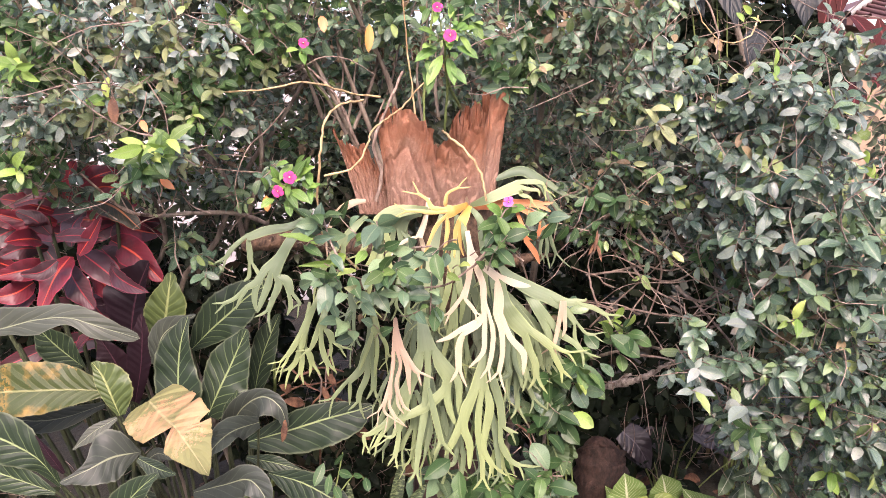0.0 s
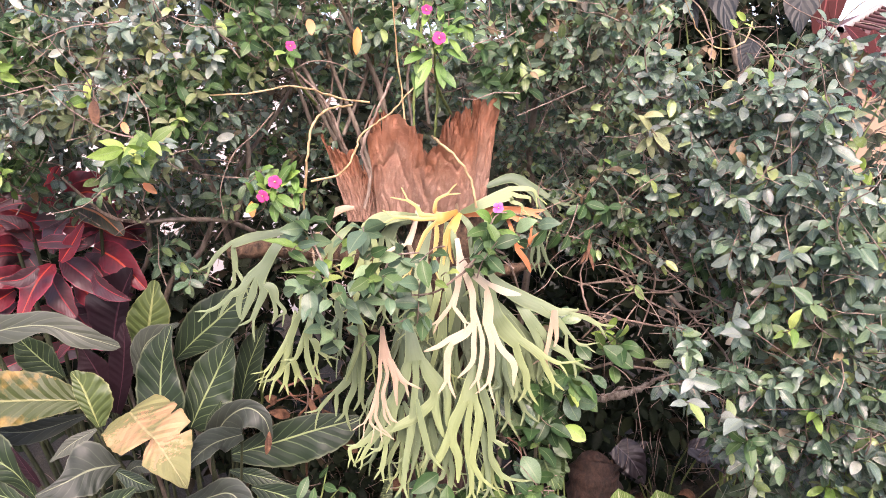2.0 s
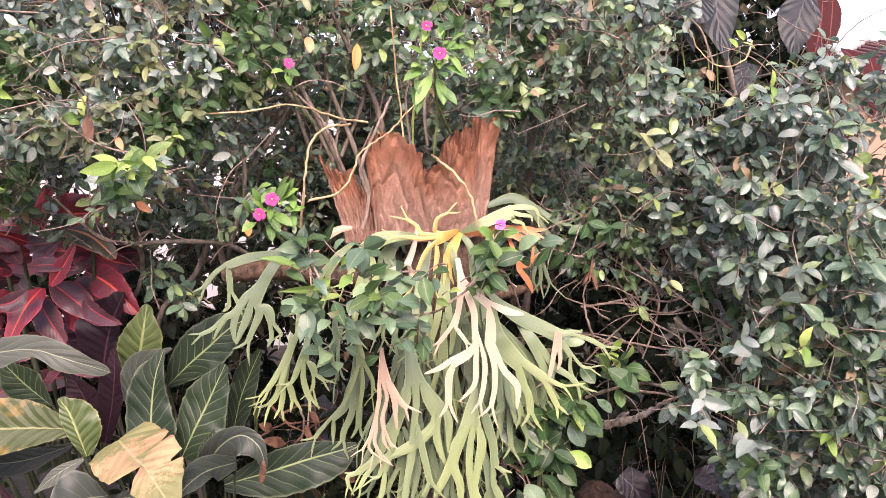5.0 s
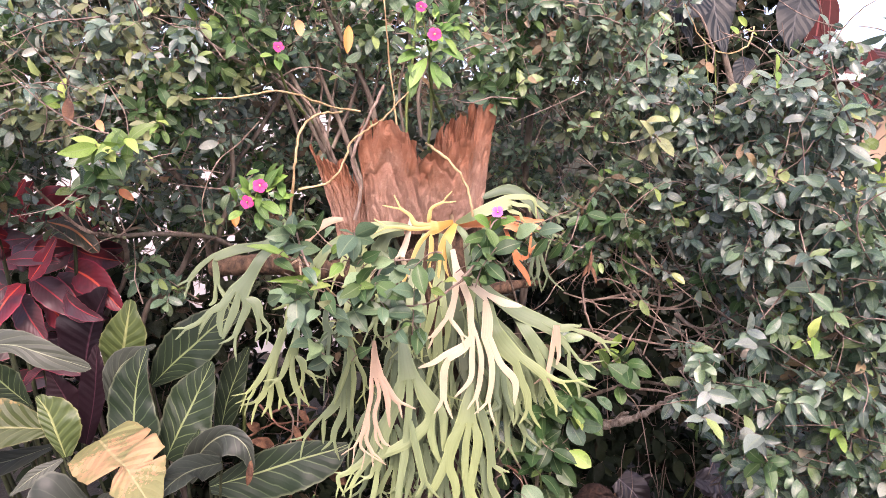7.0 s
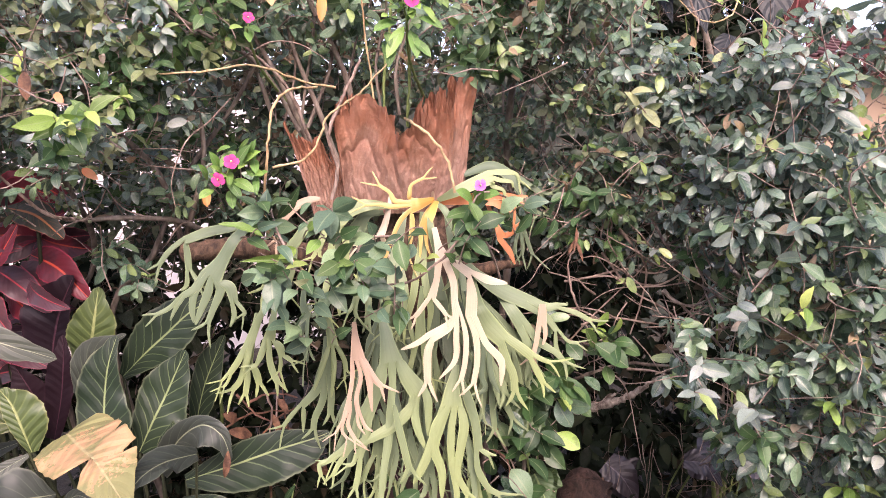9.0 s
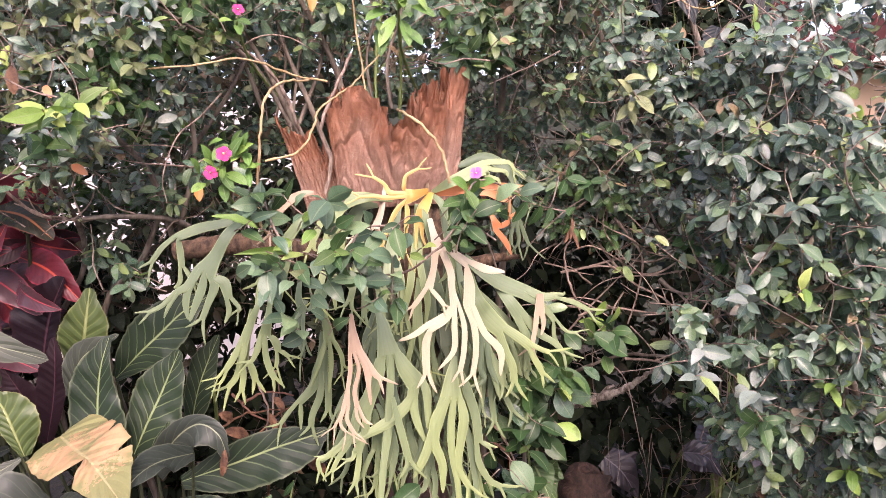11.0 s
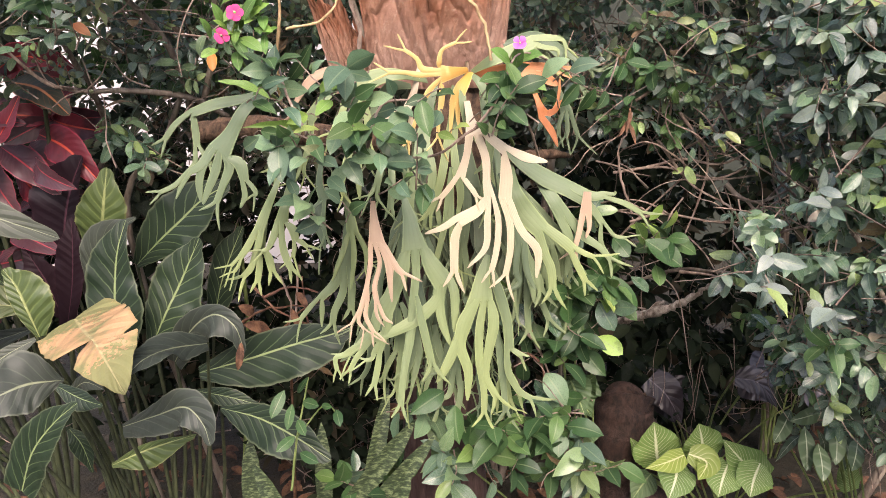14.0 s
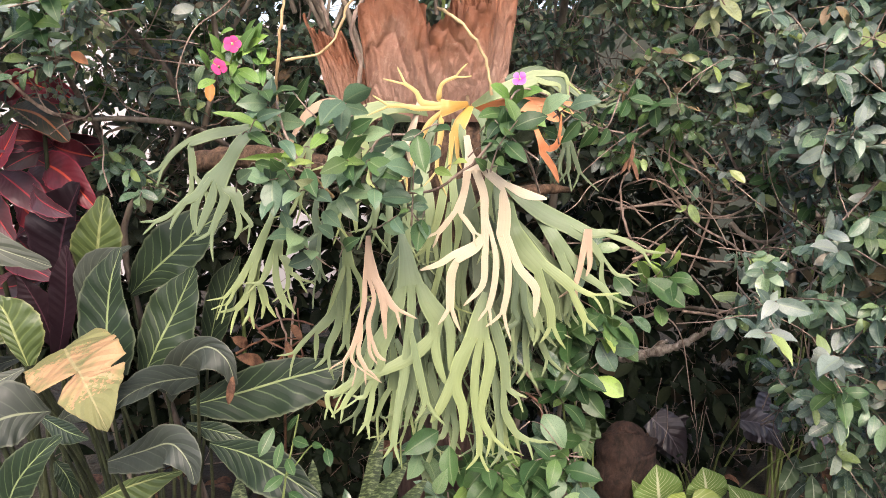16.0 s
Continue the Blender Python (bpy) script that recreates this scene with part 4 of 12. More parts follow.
tube("root_mass", ((TRUNK[0] + 0.02, 2.22, 1.30), (TRUNK[0], 2.18, 1.15), (TRUNK[0] - 0.01, 2.18, 0.98), (TRUNK[0], 2.22, 0.84)), 0.125, 0.07, MAT["fibre"], host, 7, 16, 0.07, 8, "matted brown fern roots")
tube("bough", ((-0.113, 2.25, 1.165), (-0.269, 2.2, 1.183), (-0.39, 2.17, 1.2), (-0.521, 2.2, 1.186)), 0.030, 0.024, MAT["fibre"], host, 6, 10, 0.05, 4)
tube("bough", ((0.083, 2.25, 1.13), (0.212, 2.22, 1.12), (0.293, 2.22, 1.133), (0.366, 2.3, 1.124)), 0.026, 0.006, MAT["fibre"], host, 6, 10, 0.08, 5)
fern = thing("staghorn_fern", (TRUNK[0], 2.16, 1.15), "large staghorn fern with brown shield fronds and forked hanging fronds", "fern")
shield(fern, ((-0.196, 1.271), (-0.101, 1.270)), ((-0.259, 1.510), (-0.246, 1.490), (-0.225, 1.469), (-0.210, 1.475), (-0.193, 1.460), (-0.178, 1.475), (-0.161, 1.446), (-0.143, 1.425), (-0.131, 1.390)), (2.16, 2.13), 0.02, 13, "narrow brown shield frond", ((0.45, 0.2), (0.8, 0.25)))
shield(fern, ((-0.114, 1.282), (-0.057, 1.279), (0.021, 1.278), (0.115, 1.281), (0.169, 1.303)), ((-0.131, 1.475), (-0.131, 1.510), (-0.114, 1.529), (-0.095, 1.524), (-0.083, 1.551), (-0.059, 1.556), (-0.039, 1.543), (-0.031, 1.527), (-0.016, 1.530), (-0.009, 1.505), (0.004, 1.494), (0.013, 1.461), (0.024, 1.475), (0.038, 1.483), (0.047, 1.500), (0.061, 1.491), (0.078, 1.505), (0.094, 1.508), (0.108, 1.519), (0.131, 1.516), (0.142, 1.541), (0.150, 1.580), (0.164, 1.599), (0.177, 1.611), (0.191, 1.599), (0.195, 1.577)), (2.11, 2.03), 0.055, 12, "papery reddish-brown shield frond with a ragged, folded rim", ((0.12, 0.10), (0.42, 0.16), (0.63, 0.14), (0.70, 0.10)))
shield(fern, ((0.025, 1.309), (0.079, 1.303), (0.145, 1.308)), ((0.039, 1.475), (0.053, 1.517), (0.067, 1.552), (0.086, 1.566), (0.109, 1.561), (0.126, 1.580), (0.131, 1.607), (0.145, 1.594), (0.159, 1.597)), (2.13, 2.06), 0.03, 17, "brown shield frond behind, curling at its torn rim", ((0.35, 0.16), (0.72, 0.22)))
shield(fern, ((-0.116, 1.291), (-0.006, 1.291)), ((-0.139, 1.492), (-0.130, 1.542), (-0.113, 1.562), (-0.090, 1.568), (-0.070, 1.557), (-0.053, 1.543), (-0.031, 1.506), (-0.005, 1.475)), (2.14, 2.10), 0.03, 19, "ochre shield frond behind the others", ((0.3, 0.2), (0.6, 0.16)))
frond(fern, "frond", limb([(-0.283, 2.05, 1.298, 0.0086), (-0.319, 2, 1.266, 0.0173), (-0.348, 1.95, 1.237, 0.0238), (-0.377, 1.95, 1.191, 0.0294), (-0.402, 1.95, 1.156, 0.0502)], limb([(-0.438, 1.95, 1.131, 0.0175), (-0.462, 1.95, 1.117, 0.0142)], limb([(-0.492, 1.95, 1.091, 0.0099), (-0.523, 1.95, 1.076, 0.0033)]), limb([(-0.479, 1.95, 1.09, 0.0088), (-0.492, 1.95, 1.063, 0.0033)])), limb([(-0.436, 1.95, 1.125, 0.0153), (-0.445, 1.95, 1.092, 0.0143), (-0.443, 1.95, 1.057, 0.0055)]), limb([(-0.41, 1.95, 1.123, 0.0186), (-0.429, 1.95, 1.079, 0.0132), (-0.44, 1.95, 1.052, 0.0055)]), limb([(-0.384, 1.95, 1.126, 0.0197), (-0.4, 1.95, 1.087, 0.0143), (-0.414, 1.95, 1.055, 0.0055)]), limb([(-0.364, 1.95, 1.132, 0.0241), (-0.356, 1.95, 1.099, 0.0176)], limb([(-0.335, 1.95, 1.076, 0.0088), (-0.339, 1.95, 1.069, 0.0033)]), limb([(-0.357, 1.95, 1.069, 0.0110), (-0.367, 1.95, 1.044, 0.0044)]))), (0.02, -1.0, 0.3), 0.14)
frond(fern, "frond", limb([(-0.313, 2.08, 1.293, 0.0091), (-0.352, 2.02, 1.262, 0.0182), (-0.42, 2.02, 1.249, 0.0250), (-0.471, 2.02, 1.231, 0.0205)], limb([(-0.506, 2.02, 1.208, 0.0125), (-0.531, 2.02, 1.176, 0.0057)]), limb([(-0.467, 2.02, 1.197, 0.0148), (-0.466, 2.02, 1.165, 0.0137)], limb([(-0.449, 2.02, 1.14, 0.0103), (-0.44, 2.02, 1.125, 0.0034)]), limb([(-0.472, 2.02, 1.131, 0.0103), (-0.486, 2.02, 1.117, 0.0046)]))), (0.2, -1.0, 0.5), 0.14)
frond(fern, "frond_lime", limb([(-0.282, 2, 1.146, 0.0064), (-0.286, 1.92, 1.097, 0.0097), (-0.309, 1.92, 1.045, 0.0173), (-0.326, 1.92, 1.004, 0.0217)], limb([(-0.348, 1.92, 0.974, 0.0142), (-0.366, 1.92, 0.949, 0.0120)], limb([(-0.377, 1.92, 0.94, 0.0066), (-0.384, 1.92, 0.933, 0.0033)]), limb([(-0.371, 1.92, 0.931, 0.0066), (-0.38, 1.92, 0.92, 0.0033)])), limb([(-0.328, 1.92, 0.978, 0.0142), (-0.335, 1.92, 0.952, 0.0044)])), (0.02, -1.0, 0.3), 0.14)
frond(fern, "frond_lime", limb([(-0.274, 2, 1.1, 0.0074), (-0.268, 1.9, 1.062, 0.0149), (-0.277, 1.9, 1.024, 0.0257)], limb([(-0.293, 1.9, 0.997, 0.0139), (-0.306, 1.9, 0.971, 0.0086), (-0.317, 1.9, 0.966, 0.0043)]), limb([(-0.256, 1.9, 1.007, 0.0172), (-0.252, 1.9, 0.986, 0.0129)], limb([(-0.242, 1.9, 0.984, 0.0097), (-0.23, 1.9, 0.974, 0.0032)]), limb([(-0.255, 1.9, 0.97, 0.0086), (-0.258, 1.9, 0.954, 0.0032)])), limb([(-0.278, 1.9, 0.983, 0.0129), (-0.272, 1.9, 0.953, 0.0140), (-0.262, 1.9, 0.928, 0.0043)])), (0.02, -1.0, 0.3), 0.14)
frond(fern, "frond_lime", limb([(-0.318, 2, 1.065, 0.0066), (-0.321, 1.94, 1.012, 0.0154), (-0.331, 1.94, 0.967, 0.0221)], limb([(-0.348, 1.94, 0.929, 0.0133), (-0.367, 1.94, 0.906, 0.0033)]), limb([(-0.333, 1.94, 0.929, 0.0133), (-0.339, 1.94, 0.895, 0.0033)]), limb([(-0.314, 1.94, 0.944, 0.0155), (-0.308, 1.94, 0.916, 0.0045)])), (0.02, -1.0, 0.3), 0.14)
frond(fern, "frond", limb([(-0.198, 2, 1.078, 0.0133), (-0.214, 1.96, 1.04, 0.0179), (-0.219, 1.96, 1.009, 0.0146), (-0.208, 1.96, 0.979, 0.0124), (-0.204, 1.96, 0.956, 0.0045)]), (0.02, -1.0, 0.3), 0.14)
frond(fern, "frond", limb([(-0.168, 2.04, 0.997, 0.0095), (-0.169, 2.04, 0.942, 0.0239), (-0.176, 2.04, 0.906, 0.0359)], limb([(-0.195, 2.04, 0.869, 0.0216), (-0.228, 2.04, 0.834, 0.0169)], limb([(-0.256, 2.04, 0.809, 0.0109), (-0.274, 2.04, 0.786, 0.0036)]), limb([(-0.226, 2.04, 0.804, 0.0109), (-0.228, 2.04, 0.769, 0.0036)])), limb([(-0.179, 2.04, 0.85, 0.0169), (-0.199, 2.04, 0.804, 0.0157), (-0.204, 2.04, 0.776, 0.0048)]), limb([(-0.16, 2.04, 0.863, 0.0168), (-0.163, 2.04, 0.809, 0.0048)])), (0.02, -1.0, 0.3), 0.14)
frond(fern, "frond_pink", limb([(-0.094, 1.8, 1.074, 0.0079), (-0.093, 1.8, 1.042, 0.0149), (-0.089, 1.8, 0.999, 0.0299)], limb([(-0.101, 1.8, 0.96, 0.0090), (-0.108, 1.8, 0.921, 0.0090), (-0.112, 1.8, 0.893, 0.0161)], limb([(-0.124, 1.8, 0.872, 0.0061), (-0.139, 1.8, 0.846, 0.0020)]), limb([(-0.112, 1.8, 0.862, 0.0081), (-0.098, 1.8, 0.831, 0.0030)]), limb([(-0.125, 1.8, 0.855, 0.0061), (-0.115, 1.8, 0.836, 0.0030)])), limb([(-0.084, 1.8, 0.961, 0.0080), (-0.094, 1.8, 0.919, 0.0091), (-0.091, 1.8, 0.888, 0.0101)], limb([(-0.078, 1.8, 0.859, 0.0071), (-0.062, 1.8, 0.847, 0.0030)]), limb([(-0.091, 1.8, 0.862, 0.0061), (-0.078, 1.8, 0.841, 0.0020)])), limb([(-0.068, 1.8, 0.963, 0.0160), (-0.066, 1.8, 0.925, 0.0091), (-0.063, 1.8, 0.888, 0.0040)]), limb([(-0.056, 1.8, 0.956, 0.0120), (-0.042, 1.8, 0.94, 0.0030)])), (0.02, -1.0, 0.3), 0.2, "drying pinkish frond")
frond(fern, "frond", limb([(-0.041, 1.90, 1.068, 0.0104), (-0.031, 1.88, 1.034, 0.0251), (-0.026, 1.865, 1.004, 0.0360), (-0.021, 1.86, 0.974, 0.0520)], limb([(-0.046, 1.86, 0.937, 0.0284), (-0.065, 1.86, 0.888, 0.0296), (-0.082, 1.86, 0.855, 0.0382)], limb([(-0.104, 1.86, 0.814, 0.0213), (-0.127, 1.86, 0.783, 0.0235)], limb([(-0.155, 1.86, 0.769, 0.0118), (-0.177, 1.86, 0.76, 0.0096), (-0.175, 1.86, 0.735, 0.0043)]), limb([(-0.138, 1.86, 0.758, 0.0107), (-0.151, 1.86, 0.733, 0.0032)])), limb([(-0.078, 1.86, 0.816, 0.0160), (-0.096, 1.86, 0.772, 0.0204)], limb([(-0.107, 1.86, 0.758, 0.0086), (-0.121, 1.86, 0.755, 0.0032)]), limb([(-0.096, 1.86, 0.738, 0.0129), (-0.104, 1.86, 0.702, 0.0043)]))), limb([(-0.019, 1.86, 0.931, 0.0158), (-0.025, 1.86, 0.872, 0.0159), (-0.031, 1.86, 0.805, 0.0182), (-0.044, 1.86, 0.733, 0.0140), (-0.052, 1.86, 0.659, 0.0065)]), limb([(0.012, 1.86, 0.942, 0.0337), (0.034, 1.86, 0.909, 0.0423)], limb([(0.019, 1.86, 0.874, 0.0212), (-0.019, 1.86, 0.837, 0.0256), (-0.07, 1.86, 0.81, 0.0181), (-0.112, 1.86, 0.796, 0.0150)], limb([(-0.149, 1.86, 0.777, 0.0086), (-0.172, 1.86, 0.76, 0.0032)]), limb([(-0.134, 1.86, 0.78, 0.0086), (-0.149, 1.86, 0.767, 0.0032)])), limb([(0.026, 1.86, 0.866, 0.0181), (0.033, 1.86, 0.822, 0.0160), (0.048, 1.86, 0.781, 0.0064)]), limb([(0.055, 1.86, 0.885, 0.0180), (0.055, 1.86, 0.839, 0.0128), (0.054, 1.86, 0.81, 0.0053)]))), (0.02, -1.0, 0.3), 0.18)
frond(fern, "frond_lime", limb([(-0.018, 1.83, 0.891, 0.0072), (-0.01, 1.83, 0.848, 0.0146), (-0.001, 1.83, 0.805, 0.0157), (0.01, 1.83, 0.755, 0.0053)]), (0.02, -1.0, 0.3), 0.14)
frond(fern, "frond", limb([(-0.05, 1.9, 0.86, 0.0087), (-0.026, 1.9, 0.803, 0.0198), (-0.019, 1.9, 0.758, 0.0243)], limb([(-0.034, 1.9, 0.732, 0.0155), (-0.041, 1.9, 0.717, 0.0044)]), limb([(-0.021, 1.9, 0.723, 0.0133), (-0.032, 1.9, 0.676, 0.0045)])), (0.02, -1.0, 0.3), 0.14)
frond(fern, "frond_lime", limb([(0.118, 1.862, 0.962, 0.0090), (0.108, 1.848, 0.925, 0.0260), (0.104, 1.84, 0.88, 0.0480)], limb([(0.074, 1.84, 0.837, 0.0284), (0.065, 1.84, 0.789, 0.0211), (0.08, 1.84, 0.738, 0.0181), (0.079, 1.84, 0.677, 0.0075)]), limb([(0.052, 1.84, 0.78, 0.0190), (0.033, 1.84, 0.738, 0.0159), (0.019, 1.84, 0.715, 0.0043)]), limb([(0.102, 1.84, 0.826, 0.0158), (0.101, 1.84, 0.763, 0.0148), (0.111, 1.84, 0.696, 0.0128), (0.112, 1.84, 0.65, 0.0043)]), limb([(0.129, 1.84, 0.835, 0.0210), (0.12, 1.84, 0.78, 0.0180), (0.114, 1.84, 0.73, 0.0149), (0.135, 1.84, 0.684, 0.0043)])), (0.02, -1.0, 0.3), 0.18)
frond(fern, "frond_lime", limb([(0.124, 1.86, 0.938, 0.0106), (0.142, 1.86, 0.884, 0.0212), (0.157, 1.86, 0.829, 0.0192), (0.162, 1.86, 0.773, 0.0194)], limb([(0.187, 1.86, 0.76, 0.0119)], limb([(0.202, 1.86, 0.758, 0.0032)]), limb([(0.196, 1.86, 0.728, 0.0032)])), limb([(0.161, 1.86, 0.728, 0.0141), (0.182, 1.86, 0.688, 0.0130), (0.207, 1.86, 0.671, 0.0065)])), (0.02, -1.0, 0.3), 0.12)
frond(fern, "frond", limb([(0.138, 1.88, 0.8, 0.0087), (0.148, 1.88, 0.743, 0.0153), (0.154, 1.88, 0.691, 0.0132), (0.159, 1.88, 0.636, 0.0044)]), (0.02, -1.0, 0.3), 0.14)
frond(fern, "frond", limb([(0.06, 1.9, 0.769, 0.0111), (0.059, 1.9, 0.711, 0.0223)], limb([(0.069, 1.9, 0.67, 0.0123), (0.063, 1.9, 0.629, 0.0034)]), limb([(0.046, 1.9, 0.667, 0.0112), (0.033, 1.9, 0.657, 0.0034)])), (0.02, -1.0, 0.3), 0.14)
frond(fern, "frond_cream", limb([(0.083, 1.95, 1.251, 0.0116), (0.086, 1.88, 1.214, 0.0175), (0.092, 1.8, 1.19, 0.0430)], limb([(0.073, 1.8, 1.154, 0.0127), (0.062, 1.8, 1.117, 0.0177)], limb([(0.039, 1.8, 1.093, 0.0099), (0.027, 1.8, 1.079, 0.0030)]), limb([(0.082, 1.8, 1.095, 0.0089), (0.092, 1.8, 1.08, 0.0030)])), limb([(0.107, 1.8, 1.148, 0.0147), (0.109, 1.8, 1.109, 0.0138), (0.114, 1.8, 1.082, 0.0198)], limb([(0.095, 1.8, 1.058, 0.0198), (0.059, 1.8, 1.037, 0.0239)], limb([(0.03, 1.8, 1.025, 0.0109), (-0.002, 1.8, 1.014, 0.0040)]), limb([(0.052, 1.8, 1.003, 0.0160), (0.051, 1.8, 0.943, 0.0060)])), limb([(0.111, 1.8, 1.039, 0.0119), (0.108, 1.8, 0.988, 0.0110), (0.075, 1.8, 0.95, 0.0040)]), limb([(0.131, 1.8, 1.034, 0.0110), (0.128, 1.8, 0.983, 0.0110), (0.119, 1.8, 0.944, 0.0040)])), limb([(0.142, 1.8, 1.163, 0.0196)], limb([(0.179, 1.8, 1.15, 0.0167), (0.217, 1.8, 1.142, 0.0059)]), limb([(0.144, 1.8, 1.119, 0.0217), (0.142, 1.8, 1.079, 0.0238)], limb([(0.151, 1.8, 1.034, 0.0130), (0.153, 1.8, 0.983, 0.0120), (0.145, 1.8, 0.936, 0.0040)]), limb([(0.171, 1.8, 1.022, 0.0140), (0.203, 1.8, 0.981, 0.0151), (0.202, 1.8, 0.93, 0.0050)])))), (0.02, -1.0, 0.3), 0.06, "bleached cream frond")
frond(fern, "frond", limb([(0.163, 2, 1.162, 0.0155), (0.191, 1.96, 1.134, 0.0267), (0.242, 1.96, 1.101, 0.0380), (0.293, 1.96, 1.077, 0.0359)], limb([(0.337, 1.96, 1.063, 0.0202), (0.364, 1.96, 1.064, 0.0157)], limb([(0.384, 1.96, 1.066, 0.0067), (0.386, 1.96, 1.072, 0.0034)]), limb([(0.408, 1.96, 1.046, 0.0124), (0.443, 1.96, 1.026, 0.0045)])), limb([(0.334, 1.96, 1.043, 0.0180), (0.362, 1.96, 1.007, 0.0147)], limb([(0.388, 1.96, 0.981, 0.0079), (0.412, 1.96, 0.975, 0.0034)]), limb([(0.362, 1.96, 0.963, 0.0114), (0.384, 1.96, 0.928, 0.0046)]))), (0.25, -1.0, 0.35), 0.14)
frond(fern, "frond_lime", limb([(0.171, 1.98, 1.13, 0.0149), (0.172, 1.9, 1.082, 0.0278), (0.194, 1.9, 1.039, 0.0430), (0.228, 1.9, 1.002, 0.0368)], limb([(0.27, 1.9, 0.981, 0.0217), (0.29, 1.9, 0.963, 0.0217)], limb([(0.315, 1.9, 0.955, 0.0109), (0.333, 1.9, 0.948, 0.0033)]), limb([(0.3, 1.9, 0.932, 0.0142), (0.317, 1.9, 0.899, 0.0044)])), limb([(0.234, 1.9, 0.957, 0.0185), (0.248, 1.9, 0.924, 0.0175), (0.252, 1.9, 0.885, 0.0066)])), (0.02, -1.0, 0.3), 0.14)
frond(fern, "frond", limb([(0.225, 2, 1.106, 0.0133), (0.253, 1.95, 1.064, 0.0267), (0.28, 1.95, 1.024, 0.0336)], limb([(0.291, 1.95, 0.982, 0.0191), (0.295, 1.95, 0.941, 0.0158), (0.287, 1.95, 0.895, 0.0057)]), limb([(0.318, 1.95, 0.985, 0.0180), (0.355, 1.95, 0.959, 0.0135), (0.379, 1.95, 0.933, 0.0045)])), (0.02, -1.0, 0.3), 0.14)
frond(fern, "frond", limb([(0.174, 1.93, 1.057, 0.0154), (0.185, 1.93, 0.996, 0.0243), (0.198, 1.93, 0.945, 0.0289)], limb([(0.212, 1.93, 0.899, 0.0156), (0.222, 1.93, 0.846, 0.0056)]), limb([(0.187, 1.93, 0.905, 0.0145), (0.178, 1.93, 0.882, 0.0045)]), limb([(0.225, 1.93, 0.905, 0.0167), (0.235, 1.93, 0.872, 0.0056)])), (0.02, -1.0, 0.3), 0.14)
frond(fern, "frond", limb([(-0.199, 1.93, 1.146, 0.008), (-0.206, 1.93, 1.093, 0.015), (-0.197, 1.93, 1.062, 0.022)], limb([(-0.217, 1.93, 1.049, 0.007), (-0.223, 1.93, 1.049, 0.003)]), limb([(-0.201, 1.93, 1.019, 0.009), (-0.198, 1.93, 0.992, 0.008)], limb([(-0.191, 1.93, 0.976, 0.005), (-0.185, 1.93, 0.966, 0.003)]), limb([(-0.204, 1.93, 0.977, 0.004), (-0.209, 1.93, 0.968, 0.003)])), limb([(-0.181, 1.93, 1.072, 0.008), (-0.177, 1.93, 1.093, 0.004)])), keel=-0.09, face=(-0.34, -1.0, 0.37))
frond(fern, "frond", limb([(-0.02, 1.95, 0.925, 0.011), (-0.007, 1.92, 0.853, 0.016), (0.003, 1.92, 0.796, 0.014), (0.01, 1.92, 0.759, 0.013)], limb([(0.019, 1.92, 0.738, 0.009), (0.027, 1.92, 0.724, 0.004)]), limb([(0.007, 1.92, 0.745, 0.007), (0.002, 1.92, 0.738, 0.004)])), keel=-0.02, face=(-0.35, -1.0, 0.10))
frond(fern, "frond", limb([(0.056, 1.93, 0.883, 0.011), (0.058, 1.93, 0.815, 0.023), (0.054, 1.93, 0.769, 0.025)], limb([(0.025, 1.93, 0.711, 0.013), (0.004, 1.93, 0.698, 0.012)], limb([(-0.006, 1.93, 0.686, 0.008), (-0.011, 1.93, 0.677, 0.004)]), limb([(-0.006, 1.93, 0.699, 0.006), (-0.01, 1.93, 0.702, 0.004)])), limb([(0.062, 1.93, 0.686, 0.012), (0.078, 1.93, 0.674, 0.012)], limb([(0.067, 1.93, 0.626, 0.005), (0.063, 1.93, 0.62, 0.003)]), limb([(0.09, 1.93, 0.659, 0.006), (0.097, 1.93, 0.654, 0.003)]))), keel=0.17, face=(-0.35, -1.0, 0.35))
frond(fern, "frond", limb([(0.076, 1.9, 0.869, 0.009), (0.104, 1.9, 0.778, 0.014), (0.107, 1.9, 0.697, 0.013), (0.113, 1.9, 0.661, 0.013)], limb([(0.123, 1.9, 0.64, 0.008), (0.132, 1.9, 0.626, 0.004)]), limb([(0.109, 1.9, 0.645, 0.007), (0.104, 1.9, 0.635, 0.004)])), keel=-0.07, face=(0.04, -1.0, 0.17))
frond(fern, "frond_cream", limb([(-0.009, 2.03, 1.326, 0.007), (-0.021, 2, 1.271, 0.014), (-0.037, 1.97, 1.233, 0.019)], limb([(-0.07, 1.98, 1.223, 0.01), (-0.089, 1.98, 1.212, 0.004)]), limb([(-0.027, 1.98, 1.212, 0.012), (-0.023, 1.98, 1.191, 0.005)])), keel=0.25, face=(-0.35, -1.0, 0.26))
frond(fern, "frond", limb([(0.144, 1.9, 1.115, 0.01), (0.177, 1.9, 1.03, 0.019), (0.188, 1.9, 0.977, 0.024)], limb([(0.178, 1.9, 0.922, 0.012), (0.186, 1.9, 0.898, 0.01), (0.169, 1.9, 0.883, 0.005)]), limb([(0.2, 1.9, 0.922, 0.013), (0.217, 1.9, 0.883, 0.006)])), keel=0.24, face=(0.06, -1.0, 0.12))
